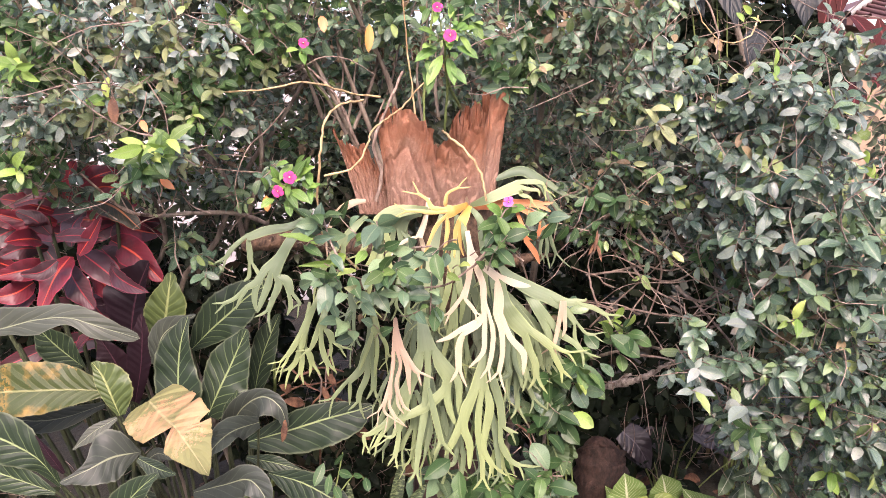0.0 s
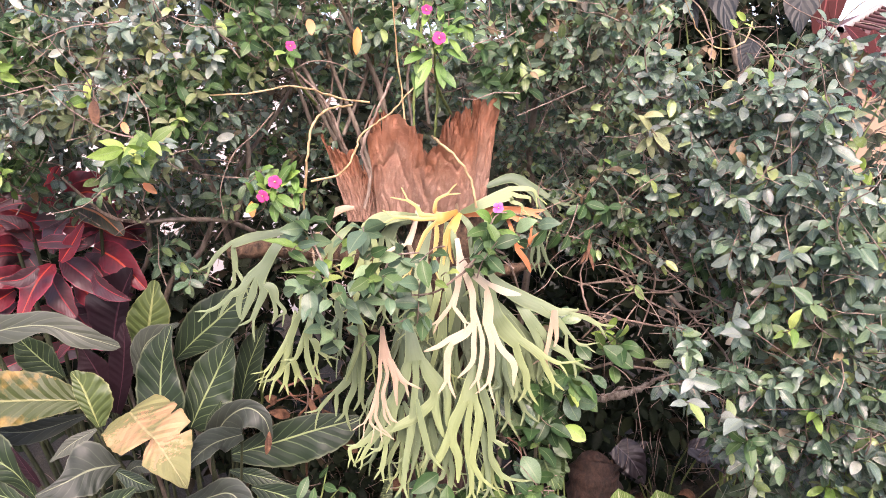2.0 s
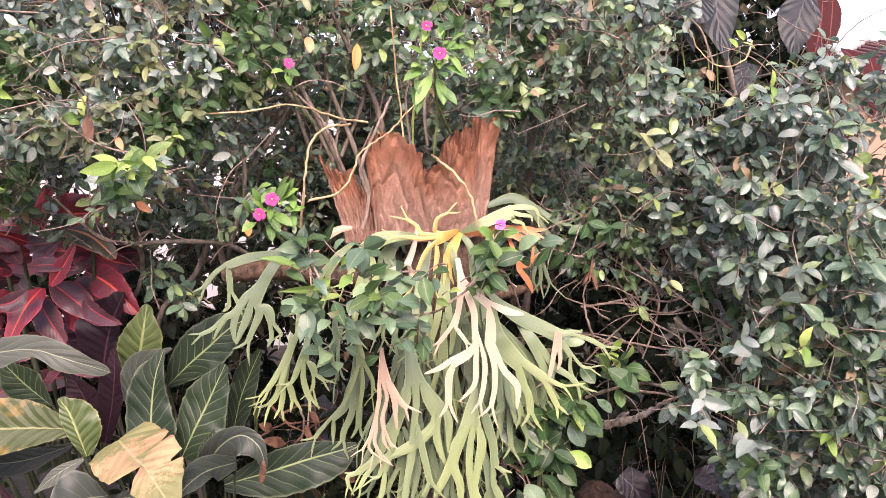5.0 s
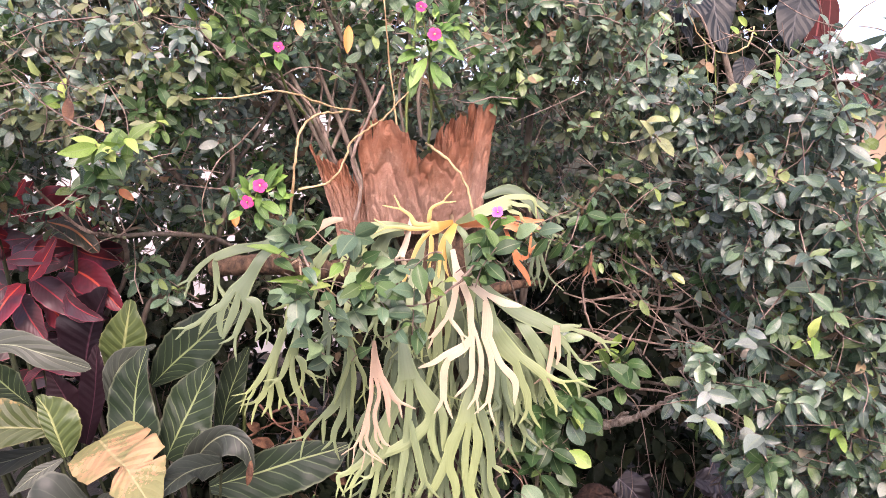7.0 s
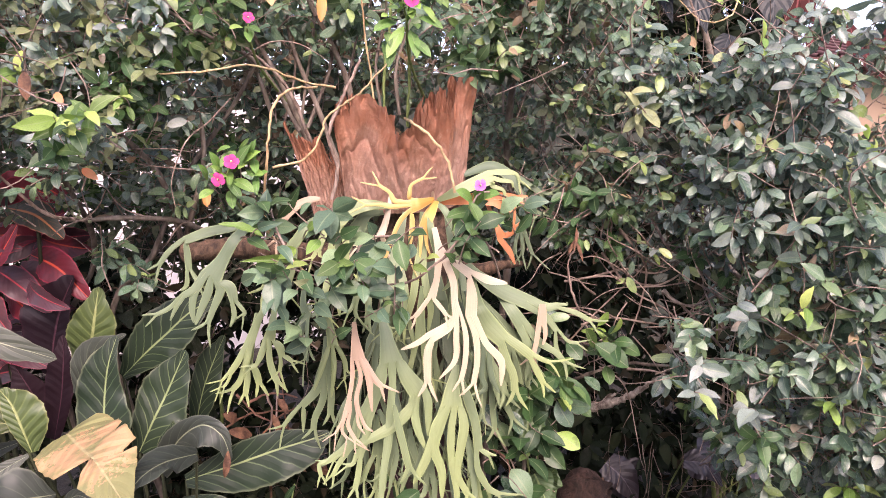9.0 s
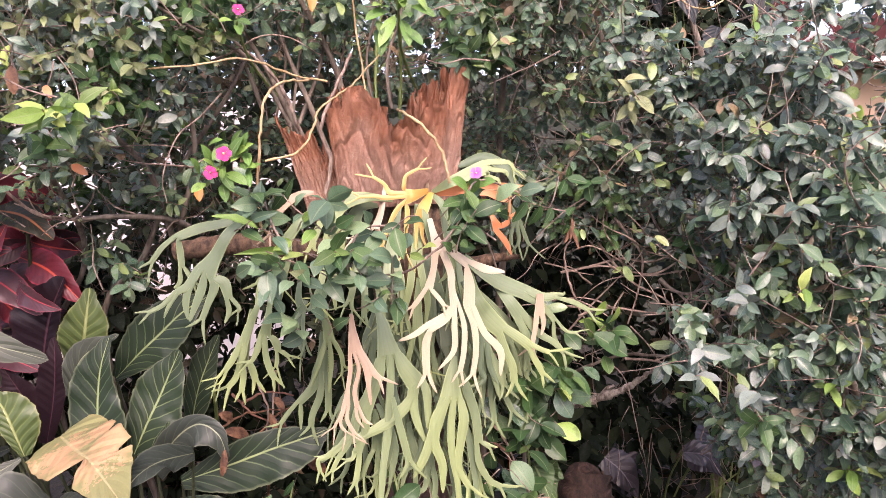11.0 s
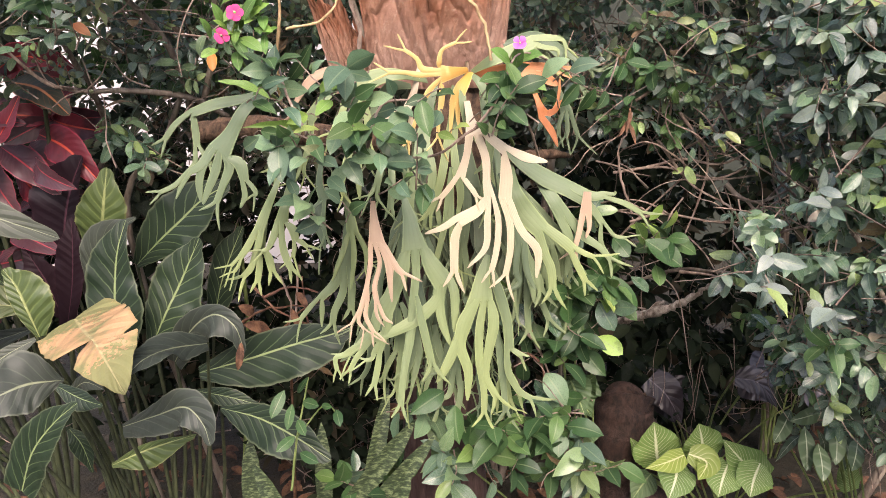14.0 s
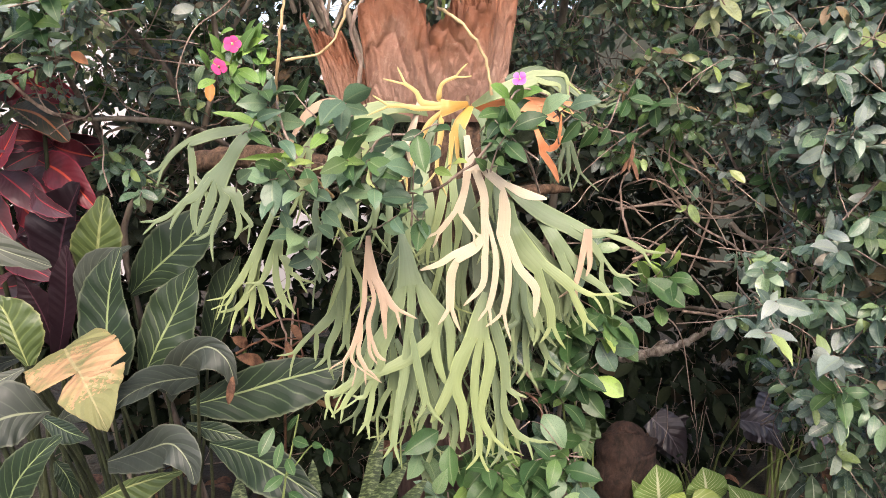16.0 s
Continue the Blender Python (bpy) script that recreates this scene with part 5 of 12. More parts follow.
frond(fern, "frond", limb([(0.162, 2, 1.107, 0.011), (0.222, 1.98, 1.041, 0.022), (0.269, 1.98, 0.984, 0.027)], limb([(0.304, 1.98, 0.937, 0.015), (0.335, 1.98, 0.89, 0.006)]), limb([(0.282, 1.98, 0.926, 0.015), (0.288, 1.98, 0.894, 0.014)], limb([(0.298, 1.98, 0.875, 0.009), (0.307, 1.98, 0.863, 0.004)]), limb([(0.284, 1.98, 0.876, 0.007), (0.279, 1.98, 0.865, 0.004)])), limb([(0.259, 1.98, 0.926, 0.014), (0.255, 1.98, 0.844, 0.006)])), keel=-0.06, face=(-0.36, -1.0, 0.40))
frond(fern, "frond", limb([(0.139, 2, 1.084, 0.011), (0.182, 1.97, 0.986, 0.02), (0.211, 1.97, 0.917, 0.025)], limb([(0.235, 1.97, 0.859, 0.014), (0.26, 1.97, 0.799, 0.006)]), limb([(0.212, 1.97, 0.847, 0.014), (0.217, 1.97, 0.776, 0.006)]), limb([(0.193, 1.97, 0.859, 0.013), (0.189, 1.97, 0.824, 0.012)], limb([(0.182, 1.97, 0.803, 0.008), (0.175, 1.97, 0.79, 0.004)]), limb([(0.192, 1.97, 0.805, 0.006), (0.197, 1.97, 0.792, 0.004)]))), keel=0.19, face=(0.06, -1.0, 0.29))
frond(fern, "frond_yellow", limb([(0.087, 1.99, 1.313, 0.010), (0.052, 1.93, 1.304, 0.024), (0.032, 1.93, 1.301, 0.036)], limb([(-0.002, 1.93, 1.311, 0.012), (-0.014, 1.93, 1.33, 0.008), (-0.037, 1.93, 1.346, 0.003)]), limb([(-0.01, 1.93, 1.3, 0.011), (-0.035, 1.93, 1.304, 0.008), (-0.068, 1.93, 1.304, 0.003)]), limb([(0.008, 1.93, 1.268, 0.011), (-0.011, 1.93, 1.228, 0.008), (-0.033, 1.93, 1.171, 0.003)]), limb([(0.034, 1.93, 1.258, 0.012), (0.028, 1.93, 1.217, 0.008), (0.026, 1.93, 1.181, 0.003)]), limb([(0.029, 1.93, 1.324, 0.01), (0.035, 1.93, 1.346, 0.007), (0.062, 1.93, 1.36, 0.003)])), keel=0.19, label="yellowing frond", face=(0.29, -1.0, 0.12))
frond(fern, "frond_yellow", limb([(0.093, 1.99, 1.308, 0.012), (0.075, 1.96, 1.28, 0.026), (0.061, 1.96, 1.249, 0.024)], limb([(0.053, 1.96, 1.207, 0.007), (0.05, 1.96, 1.175, 0.003)]), limb([(0.067, 1.96, 1.212, 0.007), (0.075, 1.96, 1.186, 0.003)])), keel=-0.06, face=(-0.36, -1.0, 0.14))
frond(fern, "frond_lime", limb([(0.094, 2, 1.308, 0.01), (0.127, 1.95, 1.326, 0.022), (0.174, 1.95, 1.346, 0.029), (0.211, 1.95, 1.359, 0.034)], limb([(0.242, 1.95, 1.37, 0.013), (0.267, 1.95, 1.366, 0.008), (0.276, 1.95, 1.35, 0.003)]), limb([(0.232, 1.95, 1.352, 0.01), (0.257, 1.95, 1.348, 0.007), (0.261, 1.95, 1.335, 0.003)]), limb([(0.216, 1.95, 1.339, 0.011), (0.238, 1.95, 1.331, 0.007), (0.242, 1.95, 1.319, 0.003)])), keel=0.01, face=(0.07, -1.0, 0.32))
frond(fern, "frond", limb([(0.168, 2.08, 1.369, 0.013), (0.241, 2.1, 1.389, 0.028), (0.301, 2.1, 1.355, 0.034)], limb([(0.343, 2.1, 1.333, 0.015), (0.362, 2.1, 1.321, 0.014)], limb([(0.378, 2.1, 1.319, 0.009), (0.387, 2.1, 1.32, 0.004)]), limb([(0.366, 2.1, 1.309, 0.008), (0.365, 2.1, 1.301, 0.004)])), limb([(0.32, 2.1, 1.31, 0.017), (0.338, 2.1, 1.287, 0.013), (0.35, 2.1, 1.274, 0.013)], limb([(0.362, 2.1, 1.269, 0.008), (0.37, 2.1, 1.269, 0.004)]), limb([(0.349, 2.1, 1.264, 0.007), (0.344, 2.1, 1.259, 0.004)]))), keel=0.24, face=(0.29, -1.0, 0.40))
frond(fern, "frond", limb([(0.253, 2, 1.304, 0.008), (0.277, 2, 1.261, 0.015), (0.289, 2, 1.234, 0.023)], limb([(0.275, 2, 1.201, 0.008), (0.275, 2, 1.182, 0.004)]), limb([(0.293, 2, 1.197, 0.009), (0.29, 2, 1.179, 0.004)]), limb([(0.306, 2, 1.206, 0.009), (0.316, 2, 1.179, 0.004)])), keel=0.11, face=(-0.36, -1.0, 0.26))
frond(fern, "frond_orange", limb([(0.094, 2, 1.305, 0.014), (0.177, 1.97, 1.312, 0.026), (0.22, 1.97, 1.31, 0.031)], limb([(0.253, 1.97, 1.314, 0.019), (0.272, 1.97, 1.31, 0.007)]), limb([(0.248, 1.97, 1.291, 0.019), (0.264, 1.97, 1.281, 0.007)])), keel=-0.09, label="dead orange frond", face=(0.08, -1.0, 0.11))
frond(fern, "frond_orange", limb([(0.209, 2, 1.303, 0.009), (0.227, 1.97, 1.249, 0.012), (0.239, 1.97, 1.223, 0.026)], limb([(0.256, 1.97, 1.19, 0.014), (0.268, 1.97, 1.161, 0.004)]), limb([(0.26, 1.97, 1.233, 0.012), (0.268, 1.97, 1.249, 0.005)])), keel=0.09, face=(0.28, -1.0, 0.17))
frond(fern, "frond_pink", limb([(-0.171, 2.05, 1.318, 0.009), (-0.204, 2.05, 1.314, 0.019), (-0.238, 2.05, 1.294, 0.021), (-0.264, 2.05, 1.256, 0.011), (-0.277, 2.05, 1.223, 0.004)]), keel=0.25, face=(-0.36, -1.0, 0.35))
frond(fern, "frond_lime", limb([(0.007, 2.04, 1.294, 0.011), (-0.047, 1.97, 1.303, 0.022), (-0.1, 1.97, 1.295, 0.037), (-0.132, 1.97, 1.27, 0.042)], limb([(-0.165, 1.97, 1.228, 0.015), (-0.173, 1.97, 1.207, 0.015)], limb([(-0.182, 1.97, 1.195, 0.009), (-0.188, 1.97, 1.188, 0.003)]), limb([(-0.171, 1.97, 1.195, 0.008), (-0.166, 1.97, 1.189, 0.003)])), limb([(-0.144, 1.97, 1.212, 0.015), (-0.153, 1.97, 1.183, 0.015)], limb([(-0.154, 1.97, 1.164, 0.009), (-0.153, 1.97, 1.151, 0.003)]), limb([(-0.164, 1.97, 1.169, 0.008), (-0.173, 1.97, 1.162, 0.003)])), limb([(-0.112, 1.97, 1.217, 0.015), (-0.114, 1.97, 1.186, 0.015)], limb([(-0.109, 1.97, 1.166, 0.009), (-0.104, 1.97, 1.153, 0.003)]), limb([(-0.121, 1.97, 1.173, 0.008), (-0.127, 1.97, 1.166, 0.003)]))), keel=0.03, face=(0.08, -1.0, 0.39))
frond(fern, "frond", limb([(-0.027, 2.04, 1.283, 0.011), (-0.064, 2, 1.281, 0.023), (-0.087, 2, 1.249, 0.038)], limb([(-0.11, 2, 1.196, 0.014), (-0.119, 2, 1.163, 0.013)], limb([(-0.119, 2, 1.142, 0.008), (-0.118, 2, 1.128, 0.004)]), limb([(-0.126, 2, 1.153, 0.007), (-0.132, 2, 1.148, 0.004)])), limb([(-0.077, 2, 1.196, 0.014), (-0.08, 2, 1.163, 0.013)], limb([(-0.088, 2, 1.144, 0.008), (-0.095, 2, 1.131, 0.004)]), limb([(-0.077, 2, 1.146, 0.007), (-0.073, 2, 1.135, 0.004)])), limb([(-0.055, 2, 1.217, 0.012), (-0.051, 2, 1.196, 0.012)], limb([(-0.045, 2, 1.182, 0.007), (-0.039, 2, 1.175, 0.004)]), limb([(-0.057, 2, 1.185, 0.006), (-0.064, 2, 1.18, 0.004)]))), keel=-0.07, face=(0.28, -1.0, 0.23))
frond(fern, "frond_lime", limb([(-0.169, 2.02, 1.282, 0.011), (-0.197, 1.98, 1.259, 0.02), (-0.23, 1.98, 1.217, 0.026)], limb([(-0.264, 1.98, 1.175, 0.014), (-0.298, 1.98, 1.122, 0.005)]), limb([(-0.232, 1.98, 1.164, 0.014), (-0.245, 1.98, 1.127, 0.013)], limb([(-0.257, 1.98, 1.106, 0.008), (-0.267, 1.98, 1.092, 0.003)]), limb([(-0.244, 1.98, 1.113, 0.007), (-0.242, 1.98, 1.105, 0.003)]))), keel=0.17, face=(-0.36, -1.0, 0.10))
frond(fern, "frond", limb([(0.088, 2, 1.308, 0.007), (0.107, 1.96, 1.29, 0.015), (0.128, 1.96, 1.254, 0.017), (0.137, 1.96, 1.233, 0.016)], limb([(0.139, 1.96, 1.218, 0.01), (0.138, 1.96, 1.21, 0.003)]), limb([(0.146, 1.96, 1.227, 0.009), (0.153, 1.96, 1.226, 0.003)])), keel=0.21, face=(0.09, -1.0, 0.19))
frond(fern, "frond_lime", limb([(0.083, 2, 1.308, 0.007), (0.074, 1.95, 1.259, 0.015), (0.082, 1.95, 1.212, 0.014), (0.09, 1.95, 1.186, 0.005)]), keel=-0.05, face=(0.27, -1.0, 0.37))
frond(fern, "frond_lime", limb([(0.169, 1.99, 1.313, 0.017), (0.149, 1.93, 1.258, 0.025), (0.133, 1.93, 1.197, 0.02), (0.123, 1.93, 1.134, 0.008)]), keel=-0.02, face=(-0.37, -1.0, 0.37))
frond(fern, "frond", limb([(-0.085, 1.95, 0.937, 0.009), (-0.1, 1.95, 0.858, 0.021), (-0.108, 1.95, 0.812, 0.034)], limb([(-0.133, 1.95, 0.778, 0.014), (-0.151, 1.95, 0.743, 0.012), (-0.179, 1.95, 0.72, 0.004)]), limb([(-0.114, 1.95, 0.754, 0.014), (-0.122, 1.95, 0.707, 0.011), (-0.136, 1.95, 0.683, 0.005)]), limb([(-0.083, 1.95, 0.765, 0.013), (-0.081, 1.95, 0.718, 0.011), (-0.086, 1.95, 0.694, 0.01)], limb([(-0.093, 1.95, 0.679, 0.007), (-0.099, 1.95, 0.672, 0.004)]), limb([(-0.081, 1.95, 0.682, 0.005), (-0.074, 1.95, 0.678, 0.004)]))), keel=0.14, face=(0.27, -1.0, 0.10))
frond(fern, "frond_lime", limb([(-0.055, 1.91, 0.846, 0.009), (-0.052, 1.91, 0.789, 0.023), (-0.052, 1.91, 0.755, 0.03)], limb([(-0.077, 1.91, 0.727, 0.011), (-0.088, 1.91, 0.698, 0.004)]), limb([(-0.057, 1.91, 0.709, 0.011), (-0.061, 1.91, 0.677, 0.011)], limb([(-0.06, 1.91, 0.657, 0.007), (-0.058, 1.91, 0.644, 0.004)]), limb([(-0.071, 1.91, 0.663, 0.006), (-0.079, 1.91, 0.656, 0.004)])), limb([(-0.031, 1.91, 0.72, 0.011), (-0.022, 1.91, 0.696, 0.011)], limb([(-0.034, 1.91, 0.662, 0.005), (-0.041, 1.91, 0.644, 0.003)]), limb([(-0.014, 1.91, 0.667, 0.005), (-0.01, 1.91, 0.637, 0.003)]))), keel=-0.09, face=(-0.37, -1.0, 0.23))
frond(fern, "frond", limb([(0.017, 1.93, 0.804, 0.009), (0.025, 1.93, 0.746, 0.021), (0.029, 1.93, 0.717, 0.03)], limb([(0.005, 1.93, 0.688, 0.011), (-0.006, 1.93, 0.652, 0.005)]), limb([(0.028, 1.93, 0.675, 0.011), (0.026, 1.93, 0.633, 0.01)], limb([(0.021, 1.93, 0.609, 0.007), (0.016, 1.93, 0.592, 0.004)]), limb([(0.033, 1.93, 0.621, 0.005), (0.04, 1.93, 0.615, 0.004)])), limb([(0.05, 1.93, 0.687, 0.011), (0.065, 1.93, 0.638, 0.005)])), keel=0.07, face=(0.10, -1.0, 0.39))
frond(fern, "frond_lime", limb([(0.142, 1.9, 0.8, 0.008), (0.156, 1.9, 0.742, 0.019), (0.163, 1.9, 0.707, 0.026)], limb([(0.145, 1.9, 0.673, 0.011), (0.144, 1.9, 0.623, 0.004)]), limb([(0.168, 1.9, 0.666, 0.011), (0.172, 1.9, 0.647, 0.01)], limb([(0.179, 1.9, 0.634, 0.006), (0.184, 1.9, 0.629, 0.004)]), limb([(0.167, 1.9, 0.633, 0.005), (0.16, 1.9, 0.627, 0.004)])), limb([(0.185, 1.9, 0.678, 0.011), (0.197, 1.9, 0.63, 0.004)])), keel=0.25, face=(0.27, -1.0, 0.35))
frond(fern, "frond", limb([(0.209, 1.97, 1.054, 0.009), (0.238, 1.97, 1.008, 0.02), (0.261, 1.97, 0.963, 0.027)], limb([(0.245, 1.97, 0.917, 0.013), (0.248, 1.97, 0.891, 0.012)], limb([(0.256, 1.97, 0.874, 0.008), (0.263, 1.97, 0.865, 0.004)]), limb([(0.243, 1.97, 0.88, 0.006), (0.238, 1.97, 0.876, 0.004)])), limb([(0.272, 1.97, 0.916, 0.013), (0.275, 1.97, 0.896, 0.012)], limb([(0.281, 1.97, 0.883, 0.008), (0.286, 1.97, 0.876, 0.004)]), limb([(0.27, 1.97, 0.885, 0.006), (0.265, 1.97, 0.881, 0.004)])), limb([(0.291, 1.97, 0.934, 0.012), (0.303, 1.97, 0.893, 0.005)])), keel=0.05, face=(-0.37, -1.0, 0.17))
frond(fern, "frond_lime", limb([(0.052, 1.93, 1.124, 0.008), (0.048, 1.93, 1.07, 0.017), (0.046, 1.93, 1.016, 0.024)], limb([(0.03, 1.93, 0.973, 0.012), (0.018, 1.93, 0.929, 0.004)]), limb([(0.054, 1.93, 0.962, 0.012), (0.058, 1.93, 0.934, 0.012)], limb([(0.056, 1.93, 0.916, 0.007), (0.053, 1.93, 0.905, 0.003)]), limb([(0.065, 1.93, 0.919, 0.006), (0.072, 1.93, 0.912, 0.003)]))), keel=-0.08, face=(0.11, -1.0, 0.11))
frond(fern, "frond", limb([(0.003, 1.95, 0.981, 0.008), (0.019, 1.95, 0.936, 0.016), (0.026, 1.95, 0.879, 0.02)], limb([(0.013, 1.95, 0.833, 0.011), (0.008, 1.95, 0.798, 0.01)], limb([(0.001, 1.95, 0.778, 0.006), (-0.005, 1.95, 0.764, 0.004)]), limb([(0.013, 1.95, 0.779, 0.005), (0.02, 1.95, 0.767, 0.004)])), limb([(0.04, 1.95, 0.832, 0.011), (0.041, 1.95, 0.798, 0.01)], limb([(0.046, 1.95, 0.776, 0.006), (0.051, 1.95, 0.762, 0.004)]), limb([(0.035, 1.95, 0.784, 0.005), (0.029, 1.95, 0.777, 0.004)]))), keel=0.15, face=(0.26, -1.0, 0.26))
frond(fern, "frond_lime", limb([(-0.171, 1.98, 1.088, 0.008), (-0.156, 1.98, 1.033, 0.018), (-0.15, 1.98, 0.988, 0.027)], limb([(-0.173, 1.98, 0.943, 0.012), (-0.194, 1.98, 0.886, 0.004)]), limb([(-0.148, 1.98, 0.937, 0.012), (-0.156, 1.98, 0.868, 0.005)]), limb([(-0.125, 1.98, 0.954, 0.011), (-0.122, 1.98, 0.931, 0.01)], limb([(-0.124, 1.98, 0.916, 0.006), (-0.126, 1.98, 0.907, 0.004)]), limb([(-0.116, 1.98, 0.924, 0.005), (-0.111, 1.98, 0.923, 0.004)]))), keel=0.22, face=(-0.37, -1.0, 0.40))
frond(fern, "frond", limb([(0.023, 2.03, 1.283, 0.011), (0.008, 2, 1.228, 0.021), (-0.004, 1.97, 1.175, 0.029)], limb([(-0.017, 1.95, 1.122, 0.017), (-0.027, 1.95, 1.069, 0.014), (-0.029, 1.95, 1.042, 0.013)], limb([(-0.036, 1.95, 1.025, 0.008), (-0.041, 1.95, 1.015, 0.003)]), limb([(-0.024, 1.95, 1.032, 0.007), (-0.018, 1.95, 1.028, 0.003)])), limb([(0.013, 1.95, 1.122, 0.019), (0.015, 1.95, 1.068, 0.017)], limb([(0.001, 1.95, 1.025, 0.009), (-0.002, 1.95, 1.008, 0.008)], limb([(-0.008, 1.95, 0.998, 0.005), (-0.013, 1.95, 0.993, 0.003)]), limb([(0.001, 1.95, 1, 0.004), (0.006, 1.95, 0.999, 0.003)])), limb([(0.027, 1.95, 1.019, 0.009), (0.034, 1.95, 0.986, 0.004)]))), keel=-0.03, face=(0.11, -1.0, 0.32))
frond(fern, "frond_lime", limb([(0.062, 2.02, 1.283, 0.011), (0.058, 1.98, 1.217, 0.021), (0.05, 1.95, 1.165, 0.029)], limb([(0.034, 1.93, 1.113, 0.017), (0.023, 1.93, 1.071, 0.014), (0.008, 1.93, 1.033, 0.005)]), limb([(0.062, 1.93, 1.113, 0.017), (0.07, 1.93, 1.07, 0.014), (0.063, 1.93, 1.022, 0.005)])), keel=-0.04, face=(0.26, -1.0, 0.14))
frond(fern, "frond", limb([(-0.071, 2.03, 1.261, 0.011), (-0.073, 2, 1.207, 0.021), (-0.071, 1.97, 1.159, 0.029)], limb([(-0.09, 1.95, 1.112, 0.015), (-0.097, 1.95, 1.085, 0.015)], limb([(-0.096, 1.95, 1.067, 0.009), (-0.093, 1.95, 1.056, 0.003)]), limb([(-0.106, 1.95, 1.073, 0.008), (-0.113, 1.95, 1.066, 0.003)])), limb([(-0.066, 1.95, 1.101, 0.015), (-0.07, 1.95, 1.042, 0.006)]), limb([(-0.041, 1.95, 1.123, 0.014), (-0.036, 1.95, 1.098, 0.013)], limb([(-0.037, 1.95, 1.082, 0.008), (-0.039, 1.95, 1.072, 0.003)]), limb([(-0.026, 1.95, 1.089, 0.007), (-0.017, 1.95, 1.086, 0.003)]))), keel=0.22, face=(-0.37, -1.0, 0.12))
frond(fern, "frond_lime", limb([(-0.127, 2.03, 1.261, 0.011), (-0.134, 2, 1.207, 0.019), (-0.137, 1.97, 1.17, 0.026)], limb([(-0.158, 1.95, 1.123, 0.014), (-0.165, 1.95, 1.097, 0.014)], limb([(-0.165, 1.95, 1.079, 0.009), (-0.162, 1.95, 1.067, 0.003)]), limb([(-0.173, 1.95, 1.088, 0.007), (-0.179, 1.95, 1.086, 0.003)])), limb([(-0.132, 1.95, 1.112, 0.015), (-0.13, 1.95, 1.059, 0.005)])), keel=0.16, face=(0.12, -1.0, 0.29))
frond(fern, "frond", limb([(0.118, 2.02, 1.272, 0.011), (0.126, 1.99, 1.206, 0.019), (0.138, 1.97, 1.153, 0.026)], limb([(0.121, 1.95, 1.089, 0.016), (0.117, 1.95, 1.062, 0.015)], limb([(0.119, 1.95, 1.045, 0.009), (0.122, 1.95, 1.033, 0.003)]), limb([(0.108, 1.95, 1.05, 0.008), (0.1, 1.95, 1.045, 0.003)])), limb([(0.151, 1.95, 1.089, 0.016), (0.156, 1.95, 1.062, 0.015)], limb([(0.153, 1.95, 1.044, 0.009), (0.149, 1.95, 1.033, 0.004)]), limb([(0.162, 1.95, 1.052, 0.008), (0.168, 1.95, 1.049, 0.003)]))), keel=-0.08, face=(0.25, -1.0, 0.40))
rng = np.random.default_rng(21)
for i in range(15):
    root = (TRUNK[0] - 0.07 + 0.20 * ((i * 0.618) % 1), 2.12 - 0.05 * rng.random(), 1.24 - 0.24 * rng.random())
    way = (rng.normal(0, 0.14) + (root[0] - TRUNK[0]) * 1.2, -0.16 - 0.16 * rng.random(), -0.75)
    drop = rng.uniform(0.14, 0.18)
    frond(fern, "frond_shade" if i % 4 else "frond", hanging_tree(root, way, drop * 0.8, rng.uniform(0.034, 0.046), 3, rng, 0.45),
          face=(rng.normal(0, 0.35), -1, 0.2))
tube("bud", ((0.087, 2.02, 1.306), (0.087, 2.01, 1.318), (0.086, 2, 1.329)), 0.006, 0.003, MAT["frond_pink"], fern, label="small furry growing tip")

# ---------------------------------------------------------------- striped calathea with broad leaves
plant = thing("calathea", (-0.62, 2.12, 0), "calathea with broad dark green striped leaves, some yellowing", "plant")
CROWN = np.array((-0.62, 2.16, 0.03))


def calathea_leaf(key, rib, left, right, seed=0, label="", wave=0.06, cup=0.2, cut=(), face=None):
    ob = broad_leaf("leaf", plant, MAT[key], rib, left, right, face or (0.1 * math.sin(seed), -1, 0.35), cup, wave, seed, cut, label)
    base = np.asarray(rib[0])
    foot = CROWN + np.array((0.30 * (base[0] - CROWN[0]), 0.3 * (base[1] - CROWN[1]), 0)) + np.array((0.03 * math.sin(seed * 5), 0.03 * math.cos(seed * 3), -0.04))
    mid = foot * 0.45 + base * 0.55 + np.array((0, 0.07, 0.0))
    if base[2] - foot[2] < 0.1:
        mid = (foot + base) / 2
    tube("petiole", (foot, mid, base + np.array((0, 0.004, 0))), 0.006, 0.0035, MAT["petiole"], ob, 5, 6, 0.02, seed)


calathea_leaf("calathea_grey", ((-1.237, 2.02, 0.98), (-1.096, 2, 1.008), (-0.999, 1.98, 1.035), (-0.911, 1.97, 1.042), (-0.831, 1.97, 1.016), (-0.751, 2, 0.977)), (0.0433, 0.0542, 0.0339, 0.0351, 0.0282, 0.0), (0.0288, 0.0171, 0.0381, 0.0169, 0.031, 0.0), 1)
calathea_leaf("calathea_light", ((-0.797, 2.24, 0.875), (-0.764, 2.22, 0.96), (-0.744, 2.2, 1.031), (-0.73, 2.2, 1.109)), (0.0132, 0.0599, 0.0494, 0.0), (0.0132, 0.0421, 0.0526, 0.0), 2)
calathea_leaf("calathea", ((-0.706, 2.26, 0.865), (-0.642, 2.25, 0.927), (-0.588, 2.24, 0.974), (-0.526, 2.23, 1.029), (-0.459, 2.23, 1.068)), (0.0133, 0.0628, 0.0721, 0.052, 0.0), (0.01, 0.0462, 0.0623, 0.0488, 0.0), 3)
